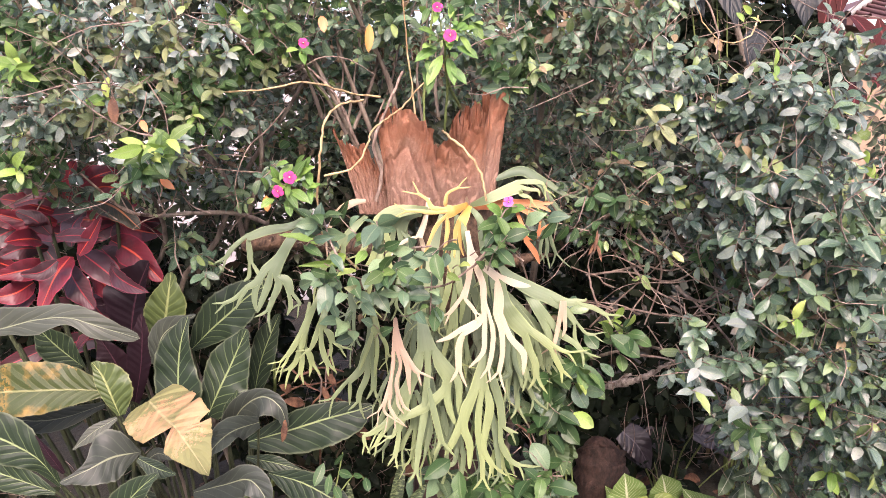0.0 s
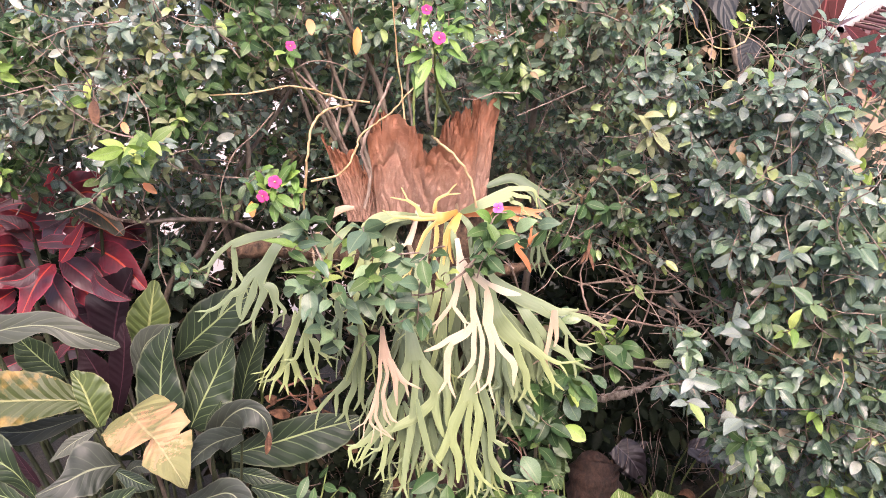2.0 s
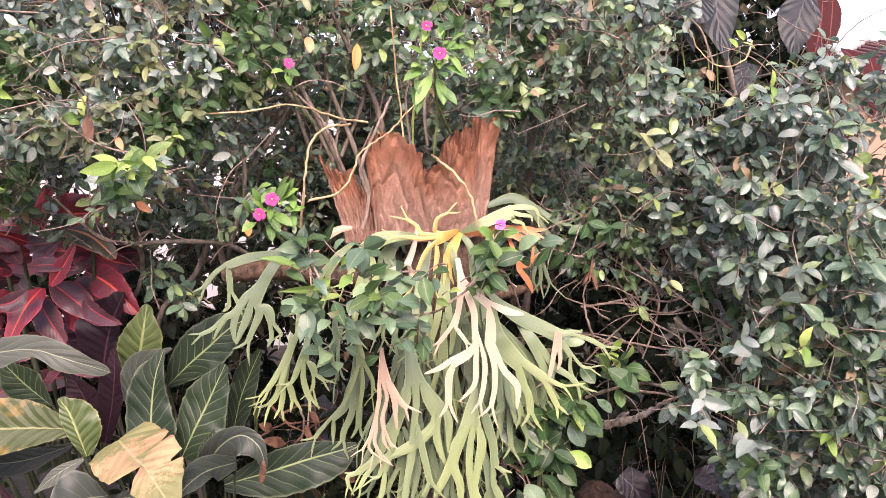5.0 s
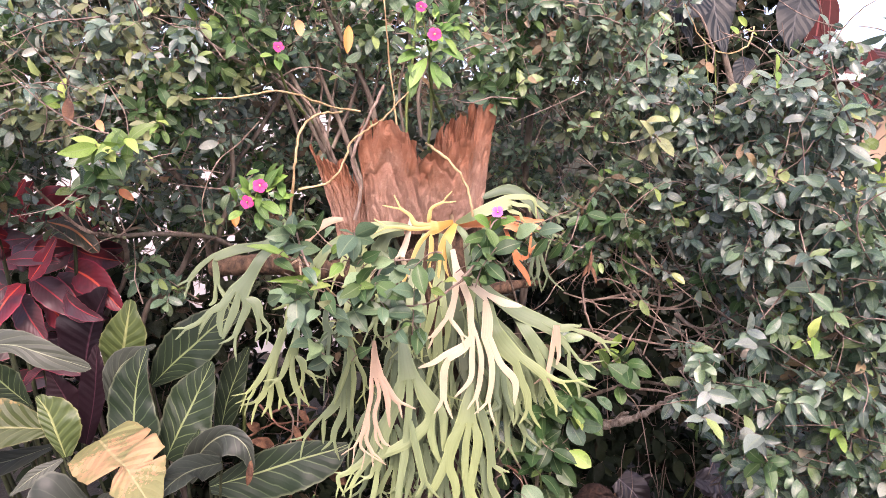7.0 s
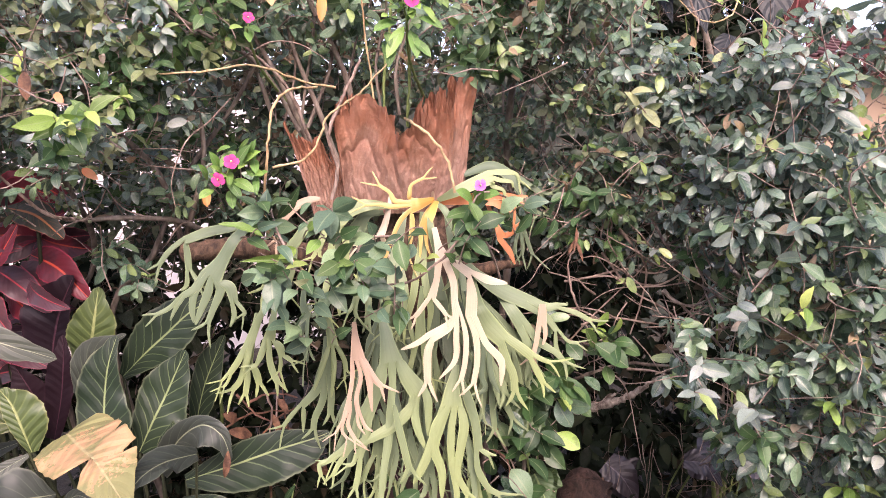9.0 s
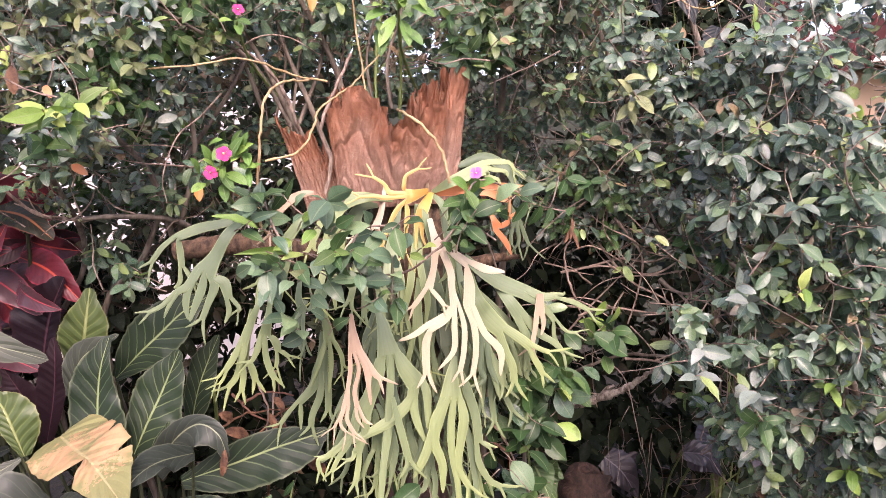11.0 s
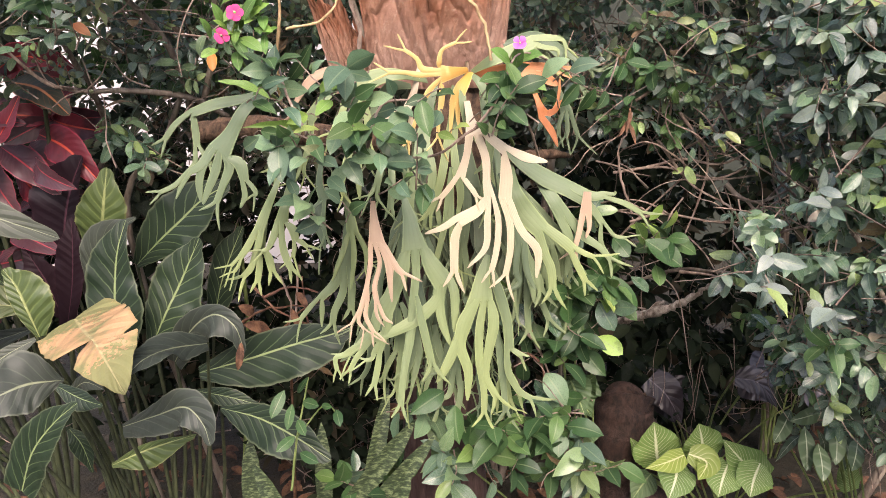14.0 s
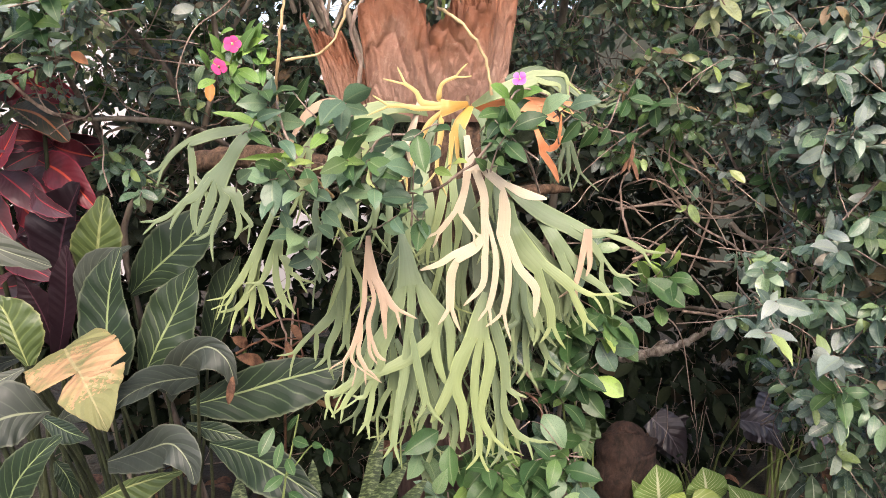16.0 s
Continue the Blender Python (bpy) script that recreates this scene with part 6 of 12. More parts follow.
calathea_leaf("calathea", ((-0.691, 2.1, 0.71), (-0.705, 2.12, 0.792), (-0.702, 2.13, 0.871), (-0.69, 2.13, 0.935), (-0.672, 2.14, 0.996)), (0.0312, 0.0626, 0.0656, 0.0482, 0.0), (0.039, 0.0688, 0.0437, 0.0233, 0.0), 4)
calathea_leaf("calathea", ((-0.642, 2.16, 0.699), (-0.609, 2.17, 0.771), (-0.577, 2.18, 0.834), (-0.547, 2.18, 0.897), (-0.524, 2.18, 0.946)), (0.0193, 0.0531, 0.0677, 0.0417, 0.0), (0.0322, 0.0805, 0.0644, 0.0385, 0.0), 5)
calathea_leaf("calathea", ((-0.547, 2.32, 0.694), (-0.521, 2.32, 0.802), (-0.489, 2.32, 0.882), (-0.457, 2.32, 0.952)), (0.0174, 0.0346, 0.0412, 0.0), (0.0174, 0.0415, 0.0275, 0.0), 6)
calathea_leaf("calathea_grey", ((-0.79, 2.18, 0.847), (-0.749, 2.17, 0.941), (-0.653, 2.15, 0.998)), (0.008, 0.038, 0.0), (0.008, 0.0253, 0.0), 7)
calathea_leaf("calathea", ((-0.512, 2.08, 0.653), (-0.4, 2.07, 0.687), (-0.298, 2.06, 0.722), (-0.212, 2.05, 0.748), (-0.166, 2.05, 0.763)), (0.0125, 0.0434, 0.0447, 0.0245, 0.0), (0.0187, 0.0651, 0.0724, 0.0521, 0.0), 8)
calathea_leaf("calathea_grey", ((-0.58, 2.12, 0.665), (-0.517, 2.06, 0.76), (-0.453, 2.02, 0.806), (-0.406, 2, 0.785), (-0.388, 2, 0.726)), (0.0286, 0.0336, 0.0224, 0.0178, 0.0), (0.0238, 0.0458, 0.0597, 0.0355, 0.0), 9, cup=0.5)
calathea_leaf("calathea", ((-0.584, 2.14, 0.673), (-0.564, 2.14, 0.731), (-0.55, 2.14, 0.781)), (0.0224, 0.0239, 0.0), (0.0224, 0.0191, 0.0), 11)
calathea_leaf("calathea_grey", ((-0.451, 1.95, 0.764), (-0.486, 1.85, 0.788), (-0.499, 1.75, 0.802), (-0.512, 1.7, 0.79)), (0.0144, 0.0326, 0.0255, 0.0), (0.0144, 0.0353, 0.0281, 0.0), 10)
calathea_leaf("calathea_dying", ((-0.753, 2.030, 0.797), (-0.679, 1.910, 0.808), (-0.604, 1.792, 0.820), (-0.548, 1.715, 0.806), (-0.487, 1.634, 0.783)), (0.0404, 0.0688, 0.0795, 0.0843, 0.0881, 0.0892, 0.0902, 0.0896, 0.0619, 0.0833, 0.0839, 0.0828, 0.0794, 0.0751, 0.0704, 0.0645, 0.0584, 0.0522, 0.0438, 0.0340, 0.0241, 0.0141, 0.0000), (0.0570, 0.0728, 0.0774, 0.0801, 0.0822, 0.0824, 0.0811, 0.0799, 0.0767, 0.0718, 0.0047, 0.0166, 0.0292, 0.0401, 0.0484, 0.0460, 0.0415, 0.0354, 0.0293, 0.0232, 0.0172, 0.0114, 0.0000), 12, "dying apricot-yellow leaf, torn and blotched", 0.08, 0.12, ((0, 0.58),), (-0.36, -0.25, 0.90))
leaf("dead_tip", plant, MAT["dry"], (-0.394, 2.000, 0.750), (-0.401, 1.985, 0.692), 0.017, (0.3, -1, 0.2), LANCE, 1.2, 0.5, 0.08, 4, 10, 6, label="curled brown dead tip")
calathea_leaf("calathea_yellow", ((-0.872, 2.05, 0.82), (-0.95, 2.04, 0.829), (-1.046, 2.03, 0.832), (-1.162, 2.03, 0.827), (-1.279, 2.03, 0.802)), (0.015, 0.0417, 0.0635, 0.056, 0.0), (0.012, 0.0595, 0.0753, 0.0619, 0.0), 13, label="striped leaf with ochre blotches")
calathea_leaf("calathea_light", ((-0.832, 2.03, 0.758), (-0.846, 2.02, 0.819), (-0.864, 2.02, 0.873), (-0.887, 2.02, 0.91)), (0.006, 0.0222, 0.022, 0.0), (0.0149, 0.0591, 0.0499, 0.0), 14)
calathea_leaf("calathea_grey", ((-0.764, 1.98, 0.678), (-0.819, 1.94, 0.684), (-0.865, 1.9, 0.672), (-0.926, 1.88, 0.65)), (0.0029, 0.0573, 0.042, 0.0), (0.0029, 0.0716, 0.0196, 0.0), 15)
calathea_leaf("calathea", ((-0.987, 2, 0.579), (-1.023, 1.98, 0.662), (-1.083, 1.97, 0.715), (-1.157, 1.96, 0.757), (-1.25, 1.96, 0.785)), (0.006, 0.0336, 0.0577, 0.0514, 0.0), (0.006, 0.0292, 0.0606, 0.0542, 0.0), 16)
calathea_leaf("calathea", ((-0.992, 1.98, 0.571), (-1.066, 1.97, 0.611), (-1.141, 1.96, 0.649), (-1.223, 1.96, 0.67)), (0.0059, 0.035, 0.0346, 0.0), (0.0059, 0.0321, 0.0346, 0.0), 17)
calathea_leaf("calathea_grey", ((-0.596, 1.86, 0.626), (-0.504, 1.8, 0.675), (-0.438, 1.76, 0.707), (-0.402, 1.74, 0.683), (-0.388, 1.73, 0.645)), (0.0042, 0.0219, 0.0346, 0.0284, 0.0), (0.0231, 0.0378, 0.0384, 0.0209, 0.0), 18, cup=0.35)
calathea_leaf("calathea", ((-0.437, 1.97, 0.614), (-0.35, 1.94, 0.603), (-0.268, 1.9, 0.578), (-0.195, 1.88, 0.535)), (0.0035, 0.0311, 0.036, 0.0), (0.0059, 0.0506, 0.0494, 0.0), 19)
calathea_leaf("calathea", ((-0.512, 2.05, 0.621), (-0.433, 2.03, 0.613), (-0.359, 2.02, 0.595)), (0.0049, 0.0195, 0.0), (0.0049, 0.0244, 0.0), 20)
calathea_leaf("calathea_light", ((-0.682, 1.98, 0.482), (-0.597, 1.97, 0.523), (-0.486, 1.95, 0.565)), (0.0035, 0.0138, 0.0), (0.0058, 0.0414, 0.0), 21)
calathea_leaf("calathea_grey", ((-0.946, 2.2, 0.723), (-1.064, 2.19, 0.689), (-1.154, 2.18, 0.687), (-1.277, 2.18, 0.707)), (0.0081, 0.0324, 0.0322, 0.0), (0.0081, 0.0292, 0.029, 0.0), 22)
calathea_leaf("calathea", ((-1.024, 2.26, 0.816), (-1.085, 2.24, 0.889), (-1.134, 2.22, 0.963)), (0.0066, 0.0523, 0.0), (0.0066, 0.0457, 0.0), 23)
calathea_leaf("calathea_grey", ((-0.835, 2.02, 0.756), (-0.89, 2, 0.727), (-0.938, 1.98, 0.688)), (0.0045, 0.0221, 0.0), (0.0045, 0.0162, 0.0), 25)
calathea_leaf("calathea", ((-0.756, 1.94, 0.679), (-0.701, 1.92, 0.66), (-0.65, 1.9, 0.653)), (0.0086, 0.0171, 0.0), (0.0086, 0.0256, 0.0), 26)
calathea_leaf("calathea", ((-0.83, 1.9, 0.47), (-0.789, 1.88, 0.563), (-0.729, 1.86, 0.635), (-0.679, 1.86, 0.677)), (0.0418, 0.045, 0.0334, 0.0), (0.033, 0.0471, 0.0272, 0.0), 30)
calathea_leaf("calathea_grey", ((-0.77, 2, 0.634), (-0.722, 1.98, 0.672), (-0.674, 1.96, 0.664)), (0.0046, 0.0159, 0.0), (0.0046, 0.0204, 0.0), 31)
calathea_leaf("calathea", ((-0.801, 2.05, 0.535), (-0.776, 2.05, 0.495), (-0.759, 2.05, 0.428)), (0.006, 0.0243, 0.0), (0.006, 0.0267, 0.0), 32)
calathea_leaf("calathea", ((-1.218, 2, 0.681), (-1.236, 1.98, 0.783), (-1.245, 1.97, 0.878)), (0.0147, 0.0575, 0.0), (0.0147, 0.0575, 0.0), 33)
calathea_leaf("purple", ((-0.858, 2.2, 0.728), (-0.832, 2.19, 0.828), (-0.817, 2.18, 0.914), (-0.813, 2.18, 0.996)), (0.0196, 0.0387, 0.0382, 0.0), (0.0131, 0.0274, 0.0287, 0.0), 35, label="leaf showing its purple underside")
calathea_leaf("purple", ((-0.89, 2.28, 0.873), (-0.874, 2.27, 0.961), (-0.847, 2.26, 1.048), (-0.807, 2.25, 1.133)), (0.0201, 0.0794, 0.0916, 0.0), (0.01, 0.0364, 0.0262, 0.0), 36, label="leaf showing its purple underside")
calathea_leaf("purple", ((-0.92, 2.3, 0.725), (-0.943, 2.29, 0.818), (-0.985, 2.28, 0.909)), (0.0137, 0.054, 0.0), (0.0171, 0.0439, 0.0), 37)
calathea_leaf("purple", ((-0.955, 1.96, 0.634), (-0.975, 1.95, 0.68), (-1.005, 1.94, 0.75)), (0.0044, 0.0129, 0.0), (0.0044, 0.0115, 0.0), 38)

# ---------------------------------------------------------------- crimson croton
croton = thing("croton", (-0.98, 2.34, 0), "croton with crimson, maroon and orange leaves", "plant")


def croton_leaf(key, base, tip, width, face, curl, seed):
    leaf("leaf", croton, MAT[key], base, tip, width, face, LANCE, curl + 0.25, 0.32, 0.05, seed, 16, 6)


def croton_blade(key, rib, left, right, seed):
    broad_leaf("leaf", croton, MAT[key], rib, left, right, (0.3 * math.sin(seed * 2.3), -1, 0.25 + 0.35 * math.cos(seed)), 0.4, 0.07, seed, rows=24, cols=8, quilt=0.018, count=14)


croton_blade("cordyline_green", ((-0.99, 2.32, 1.306), (-0.892, 2.26, 1.285), (-0.821, 2.24, 1.226)), (0.0099, 0.0341, 0.0401, 0.0256, 0.0), (0.0099, 0.0341, 0.0401, 0.0256, 0.0), 1)
croton_blade("cordyline", ((-1.006, 2.32, 1.268), (-1.017, 2.26, 1.232), (-1.015, 2.24, 1.177)), (0.0091, 0.0314, 0.0369, 0.0236, 0.0), (0.0091, 0.0314, 0.0369, 0.0236, 0.0), 2)
croton_blade("cordyline_red", ((-1.11, 2.36, 1.231), (-1.159, 2.3, 1.245), (-1.232, 2.28, 1.271)), (0.0093, 0.032, 0.0375, 0.0238, 0.0), (0.0093, 0.032, 0.0375, 0.0238, 0.0), 3)
croton_blade("cordyline_red", ((-0.948, 2.34, 1.181), (-0.855, 2.28, 1.148), (-0.776, 2.26, 1.07)), (0.0113, 0.039, 0.0459, 0.0293, 0.0), (0.0113, 0.039, 0.0459, 0.0293, 0.0), 4)
croton_blade("cordyline", ((-0.981, 2.35, 1.154), (-0.908, 2.29, 1.105), (-0.883, 2.27, 1.026)), (0.0118, 0.0407, 0.0479, 0.0306, 0.0), (0.0118, 0.0407, 0.0479, 0.0306, 0.0), 5)
croton_blade("cordyline", ((-1.038, 2.33, 1.15), (-0.95, 2.27, 1.109), (-0.865, 2.25, 1.041)), (0.0096, 0.0333, 0.0392, 0.025, 0.0), (0.0096, 0.0333, 0.0392, 0.025, 0.0), 6)
croton_blade("cordyline_red", ((-1.05, 2.3, 1.139), (-1.068, 2.24, 1.093), (-1.108, 2.22, 1.003)), (0.0111, 0.0383, 0.045, 0.0287, 0.0), (0.0111, 0.0383, 0.045, 0.0287, 0.0), 7)
croton_blade("cordyline", ((-1.088, 2.35, 1.104), (-1.029, 2.29, 1.048), (-0.98, 2.27, 0.987)), (0.0101, 0.0351, 0.0413, 0.0264, 0.0), (0.0101, 0.0351, 0.0413, 0.0264, 0.0), 8)
croton_blade("cordyline_red", ((-1.034, 2.38, 1.08), (-0.961, 2.32, 1.043), (-0.903, 2.3, 1.009)), (0.0083, 0.0286, 0.0336, 0.0214, 0.0), (0.0083, 0.0286, 0.0336, 0.0214, 0.0), 9)
croton_blade("cordyline_red", ((-0.994, 2.4, 1.336), (-0.902, 2.34, 1.353), (-0.812, 2.32, 1.304)), (0.0086, 0.0296, 0.0348, 0.0222, 0.0), (0.0086, 0.0296, 0.0348, 0.0222, 0.0), 10)
croton_blade("cordyline_red", ((-1.064, 2.42, 1.318), (-0.991, 2.36, 1.364), (-0.915, 2.34, 1.389)), (0.0091, 0.0313, 0.0367, 0.0234, 0.0), (0.0091, 0.0313, 0.0367, 0.0234, 0.0), 11)
croton_blade("cordyline_red", ((-1.099, 2.42, 1.301), (-1.069, 2.36, 1.357), (-1.026, 2.34, 1.415)), (0.0083, 0.0284, 0.0333, 0.0212, 0.0), (0.0083, 0.0284, 0.0333, 0.0212, 0.0), 12)
croton_blade("cordyline", ((-1.124, 2.4, 1.286), (-1.139, 2.34, 1.329), (-1.198, 2.32, 1.357)), (0.009, 0.031, 0.0363, 0.0231, 0.0), (0.009, 0.031, 0.0363, 0.0231, 0.0), 13)
croton_blade("cordyline_red", ((-1.135, 2.4, 1.261), (-1.183, 2.34, 1.293), (-1.243, 2.32, 1.309)), (0.0082, 0.0282, 0.0331, 0.0211, 0.0), (0.0082, 0.0282, 0.0331, 0.0211, 0.0), 14)
croton_blade("cordyline_red", ((-1.139, 2.36, 1.103), (-1.182, 2.3, 1.102), (-1.261, 2.28, 1.087)), (0.0081, 0.0281, 0.033, 0.021, 0.0), (0.0081, 0.0281, 0.033, 0.021, 0.0), 15)
croton_blade("cordyline", ((-1.163, 2.4, 1.148), (-1.205, 2.34, 1.159), (-1.262, 2.32, 1.138)), (0.0091, 0.0314, 0.0368, 0.0234, 0.0), (0.0091, 0.0314, 0.0368, 0.0234, 0.0), 16)
croton_blade("cordyline_red", ((-1.205, 2.38, 1.048), (-1.233, 2.32, 1.027), (-1.296, 2.3, 1.019)), (0.0083, 0.0285, 0.0335, 0.0213, 0.0), (0.0083, 0.0285, 0.0335, 0.0213, 0.0), 17)
croton_blade("cordyline", ((-1.219, 2.4, 1.008), (-1.241, 2.34, 0.979), (-1.277, 2.32, 0.924)), (0.0092, 0.0317, 0.0373, 0.0238, 0.0), (0.0092, 0.0317, 0.0373, 0.0238, 0.0), 18)
croton_blade("cordyline_red", ((-1.34, 2.4, 1.289), (-1.364, 2.34, 1.328), (-1.417, 2.32, 1.314)), (0.0094, 0.0323, 0.0378, 0.0241, 0.0), (0.0094, 0.0323, 0.0378, 0.0241, 0.0), 19)
croton_blade("cordyline", ((-1.348, 2.4, 1.22), (-1.378, 2.34, 1.212), (-1.449, 2.32, 1.183)), (0.0102, 0.0353, 0.0415, 0.0264, 0.0), (0.0102, 0.0353, 0.0415, 0.0264, 0.0), 20)
croton_blade("cordyline_red", ((-1.341, 2.4, 1.134), (-1.376, 2.34, 1.094), (-1.452, 2.32, 1.031)), (0.0103, 0.0356, 0.0419, 0.0267, 0.0), (0.0103, 0.0356, 0.0419, 0.0267, 0.0), 21)
croton_blade("cordyline_red", ((-0.966, 2.20, 1.316), (-0.880, 2.16, 1.353), (-0.800, 2.14, 1.338)), (0.0074, 0.0250, 0.0295, 0.0189, 0.0000), (0.0074, 0.0250, 0.0295, 0.0189, 0.0000), 41)
croton_blade("cordyline_red", ((-0.999, 2.22, 1.309), (-1.004, 2.20, 1.366), (-0.972, 2.19, 1.418)), (0.0045, 0.0153, 0.0180, 0.0115, 0.0000), (0.0045, 0.0153, 0.0180, 0.0115, 0.0000), 42)
croton_blade("cordyline", ((-1.011, 2.20, 1.302), (-1.047, 2.16, 1.324), (-1.108, 2.14, 1.307)), (0.0055, 0.0187, 0.0220, 0.0141, 0.0000), (0.0055, 0.0187, 0.0220, 0.0141, 0.0000), 43)
croton_blade("cordyline", ((-1.060, 2.22, 1.217), (-1.088, 2.20, 1.261), (-1.131, 2.19, 1.285)), (0.0064, 0.0218, 0.0256, 0.0164, 0.0000), (0.0064, 0.0218, 0.0256, 0.0164, 0.0000), 44)
croton_blade("cordyline", ((-1.043, 2.22, 1.211), (-0.974, 2.20, 1.216), (-0.896, 2.19, 1.208)), (0.0053, 0.0180, 0.0212, 0.0136, 0.0000), (0.0053, 0.0180, 0.0212, 0.0136, 0.0000), 45)
croton_blade("cordyline_red", ((-0.978, 2.20, 1.161), (-0.940, 2.19, 1.208), (-0.899, 2.18, 1.270)), (0.0060, 0.0205, 0.0242, 0.0155, 0.0000), (0.0060, 0.0205, 0.0242, 0.0155, 0.0000), 46)
croton_blade("cordyline", ((-1.038, 2.20, 1.146), (-1.068, 2.17, 1.121), (-1.115, 2.15, 1.118)), (0.0060, 0.0204, 0.0240, 0.0153, 0.0000), (0.0060, 0.0204, 0.0240, 0.0153, 0.0000), 47)
croton_leaf("cordyline", (-0.92, 2.27, 1.123), (-0.774, 2.14, 1.065), 0.055, (-0.44, -1, 0.05), 0.88, 25)
croton_leaf("cordyline_red", (-1.113, 2.27, 1.189), (-1.143, 2.14, 1.208), 0.059, (0.37, -1, 0.49), 0.78, 26)
croton_leaf("cordyline", (-1.081, 2.27, 1.205), (-1.082, 2.14, 1.252), 0.051, (-0.05, -1, 0.84), 0.37, 27)
croton_leaf("cordyline", (-1.065, 2.39, 0.929), (-0.881, 2.26, 0.894), 0.064, (-0.3, -1, 0.68), 0.69, 30)
croton_leaf("cordyline", (-1, 2.39, 0.91), (-1.041, 2.26, 0.863), 0.056, (-0.44, -1, 0.23), 0.26, 33)
croton_leaf("cordyline_red", (-0.991, 2.5, 1.216), (-0.819, 2.405, 1.186), 0.077, (-0.33, -1, -0.07), 0.58, 34)
croton_leaf("cordyline", (-0.991, 2.5, 1.216), (-1.089, 2.433, 1.154), 0.064, (0.95, -1, 0.5), 0.81, 35)
croton_leaf("cordyline_red", (-0.991, 2.5, 1.216), (-0.876, 2.411, 1.294), 0.062, (0.48, -1, 0.71), 0.49, 36)
croton_leaf("cordyline", (-0.991, 2.5, 1.216), (-0.913, 2.425, 1.089), 0.074, (0.21, -1, 0.55), 0.62, 37)
croton_leaf("cordyline_red", (-0.991, 2.5, 1.216), (-1.104, 2.452, 1.228), 0.063, (0.37, -1, 0.3), 0.84, 38)
croton_leaf("cordyline", (-0.991, 2.5, 1.216), (-0.829, 2.45, 1.223), 0.065, (-0.02, -1, -0.08), 0.39, 39)
croton_leaf("cordyline_red", (-1.264, 2.5, 1.218), (-1.088, 2.417, 1.175), 0.069, (0.1, -1, 0.06), 0.64, 40)
croton_leaf("cordyline", (-1.264, 2.5, 1.218), (-1.402, 2.402, 1.14), 0.079, (0.19, -1, 0.08), 0.47, 41)
croton_leaf("cordyline_red", (-1.264, 2.5, 1.218), (-1.173, 2.452, 1.302), 0.075, (-0.14, -1, 0.05), 0.43, 42)
croton_leaf("cordyline", (-1.264, 2.5, 1.218), (-1.14, 2.408, 1.093), 0.062, (0.23, -1, 0.21), 0.8, 43)
croton_leaf("cordyline_red", (-1.264, 2.5, 1.218), (-1.358, 2.432, 1.25), 0.063, (-0.01, -1, 0.17), 0.82, 44)
croton_leaf("cordyline", (-1.264, 2.5, 1.218), (-1.059, 2.398, 1.256), 0.072, (-0.26, -1, 0.27), 0.79, 45)
croton_leaf("cordyline", (-1.111, 2.5, 0.968), (-1.285, 2.445, 0.901), 0.080, (0.07, -1, 0.02), 0.53, 47)
croton_leaf("cordyline", (-1.111, 2.5, 0.968), (-0.982, 2.416, 0.855), 0.075, (0.59, -1, 0.63), 0.76, 49)
croton_leaf("cordyline", (-1.111, 2.5, 0.968), (-0.859, 2.387, 1.027), 0.063, (0.11, -1, 0.74), 0.46, 51)
croton_leaf("cordyline_red", (-1.499, 2.5, 1.157), (-1.268, 2.449, 1.072), 0.080, (-0.1, -1, -0.03), 0.35, 52)
croton_leaf("cordyline", (-1.499, 2.5, 1.157), (-1.611, 2.394, 1.103), 0.079, (-0.02, -1, 0.43), 0.86, 53)
croton_leaf("cordyline_red", (-1.499, 2.5, 1.157), (-1.332, 2.399, 1.27), 0.069, (-0.12, -1, -0.07), 0.79, 54)
croton_leaf("cordyline", (-1.499, 2.5, 1.157), (-1.355, 2.409, 1.02), 0.076, (-0.11, -1, -0.06), 0.58, 55)
croton_leaf("cordyline_red", (-1.499, 2.5, 1.157), (-1.577, 2.381, 1.237), 0.075, (-1.15, -1, 0.22), 0.54, 56)
croton_leaf("cordyline", (-1.499, 2.5, 1.157), (-1.246, 2.447, 1.153), 0.078, (-0.42, -1, 0.12), 0.37, 57)
croton_leaf("cordyline_red", (-1.499, 2.5, 1.157), (-1.558, 2.424, 0.995), 0.064, (0.72, -1, 0.38), 0.55, 58)
croton_leaf("cordyline", (-1.499, 2.5, 1.157), (-1.516, 2.45, 1.311), 0.064, (0.47, -1, 0.02), 0.87, 59)
croton_leaf("cordyline", (-1.215, 2.5, 0.817), (-1.369, 2.409, 0.759), 0.059, (-0.2, -1, 0.02), 0.74, 61)
croton_leaf("cordyline", (-1.215, 2.5, 0.817), (-1.168, 2.457, 0.662), 0.064, (-0.05, -1, 0.15), 0.42, 63)
croton_leaf("cordyline", (-1.215, 2.5, 0.817), (-1.019, 2.449, 0.857), 0.069, (-0.2, -1, -0.01), 0.56, 65)
croton_leaf("cordyline", (-1.513, 2.5, 0.898), (-1.653, 2.418, 0.842), 0.065, (-0.03, -1, -0.09), 0.79, 68)
croton_leaf("cordyline", (-1.513, 2.5, 0.898), (-1.34, 2.391, 0.76), 0.075, (0.57, -1, 0.46), 0.86, 70)
croton_leaf("cordyline", (-1.513, 2.5, 0.898), (-1.26, 2.381, 0.942), 0.058, (0.12, -1, 0.34), 0.71, 72)
croton_leaf("cordyline", (-1.513, 2.5, 0.898), (-1.544, 2.442, 1.034), 0.072, (-0.02, -1, 0.46), 0.77, 74)
tube("stem", ((-0.98, 2.36, -0.03), (-1.042, 2.38, 0.629), (-1.103, 2.3, 1.259)), 0.009, 0.005, MAT["petiole"], croton, 5, 7, 0.04, 1)
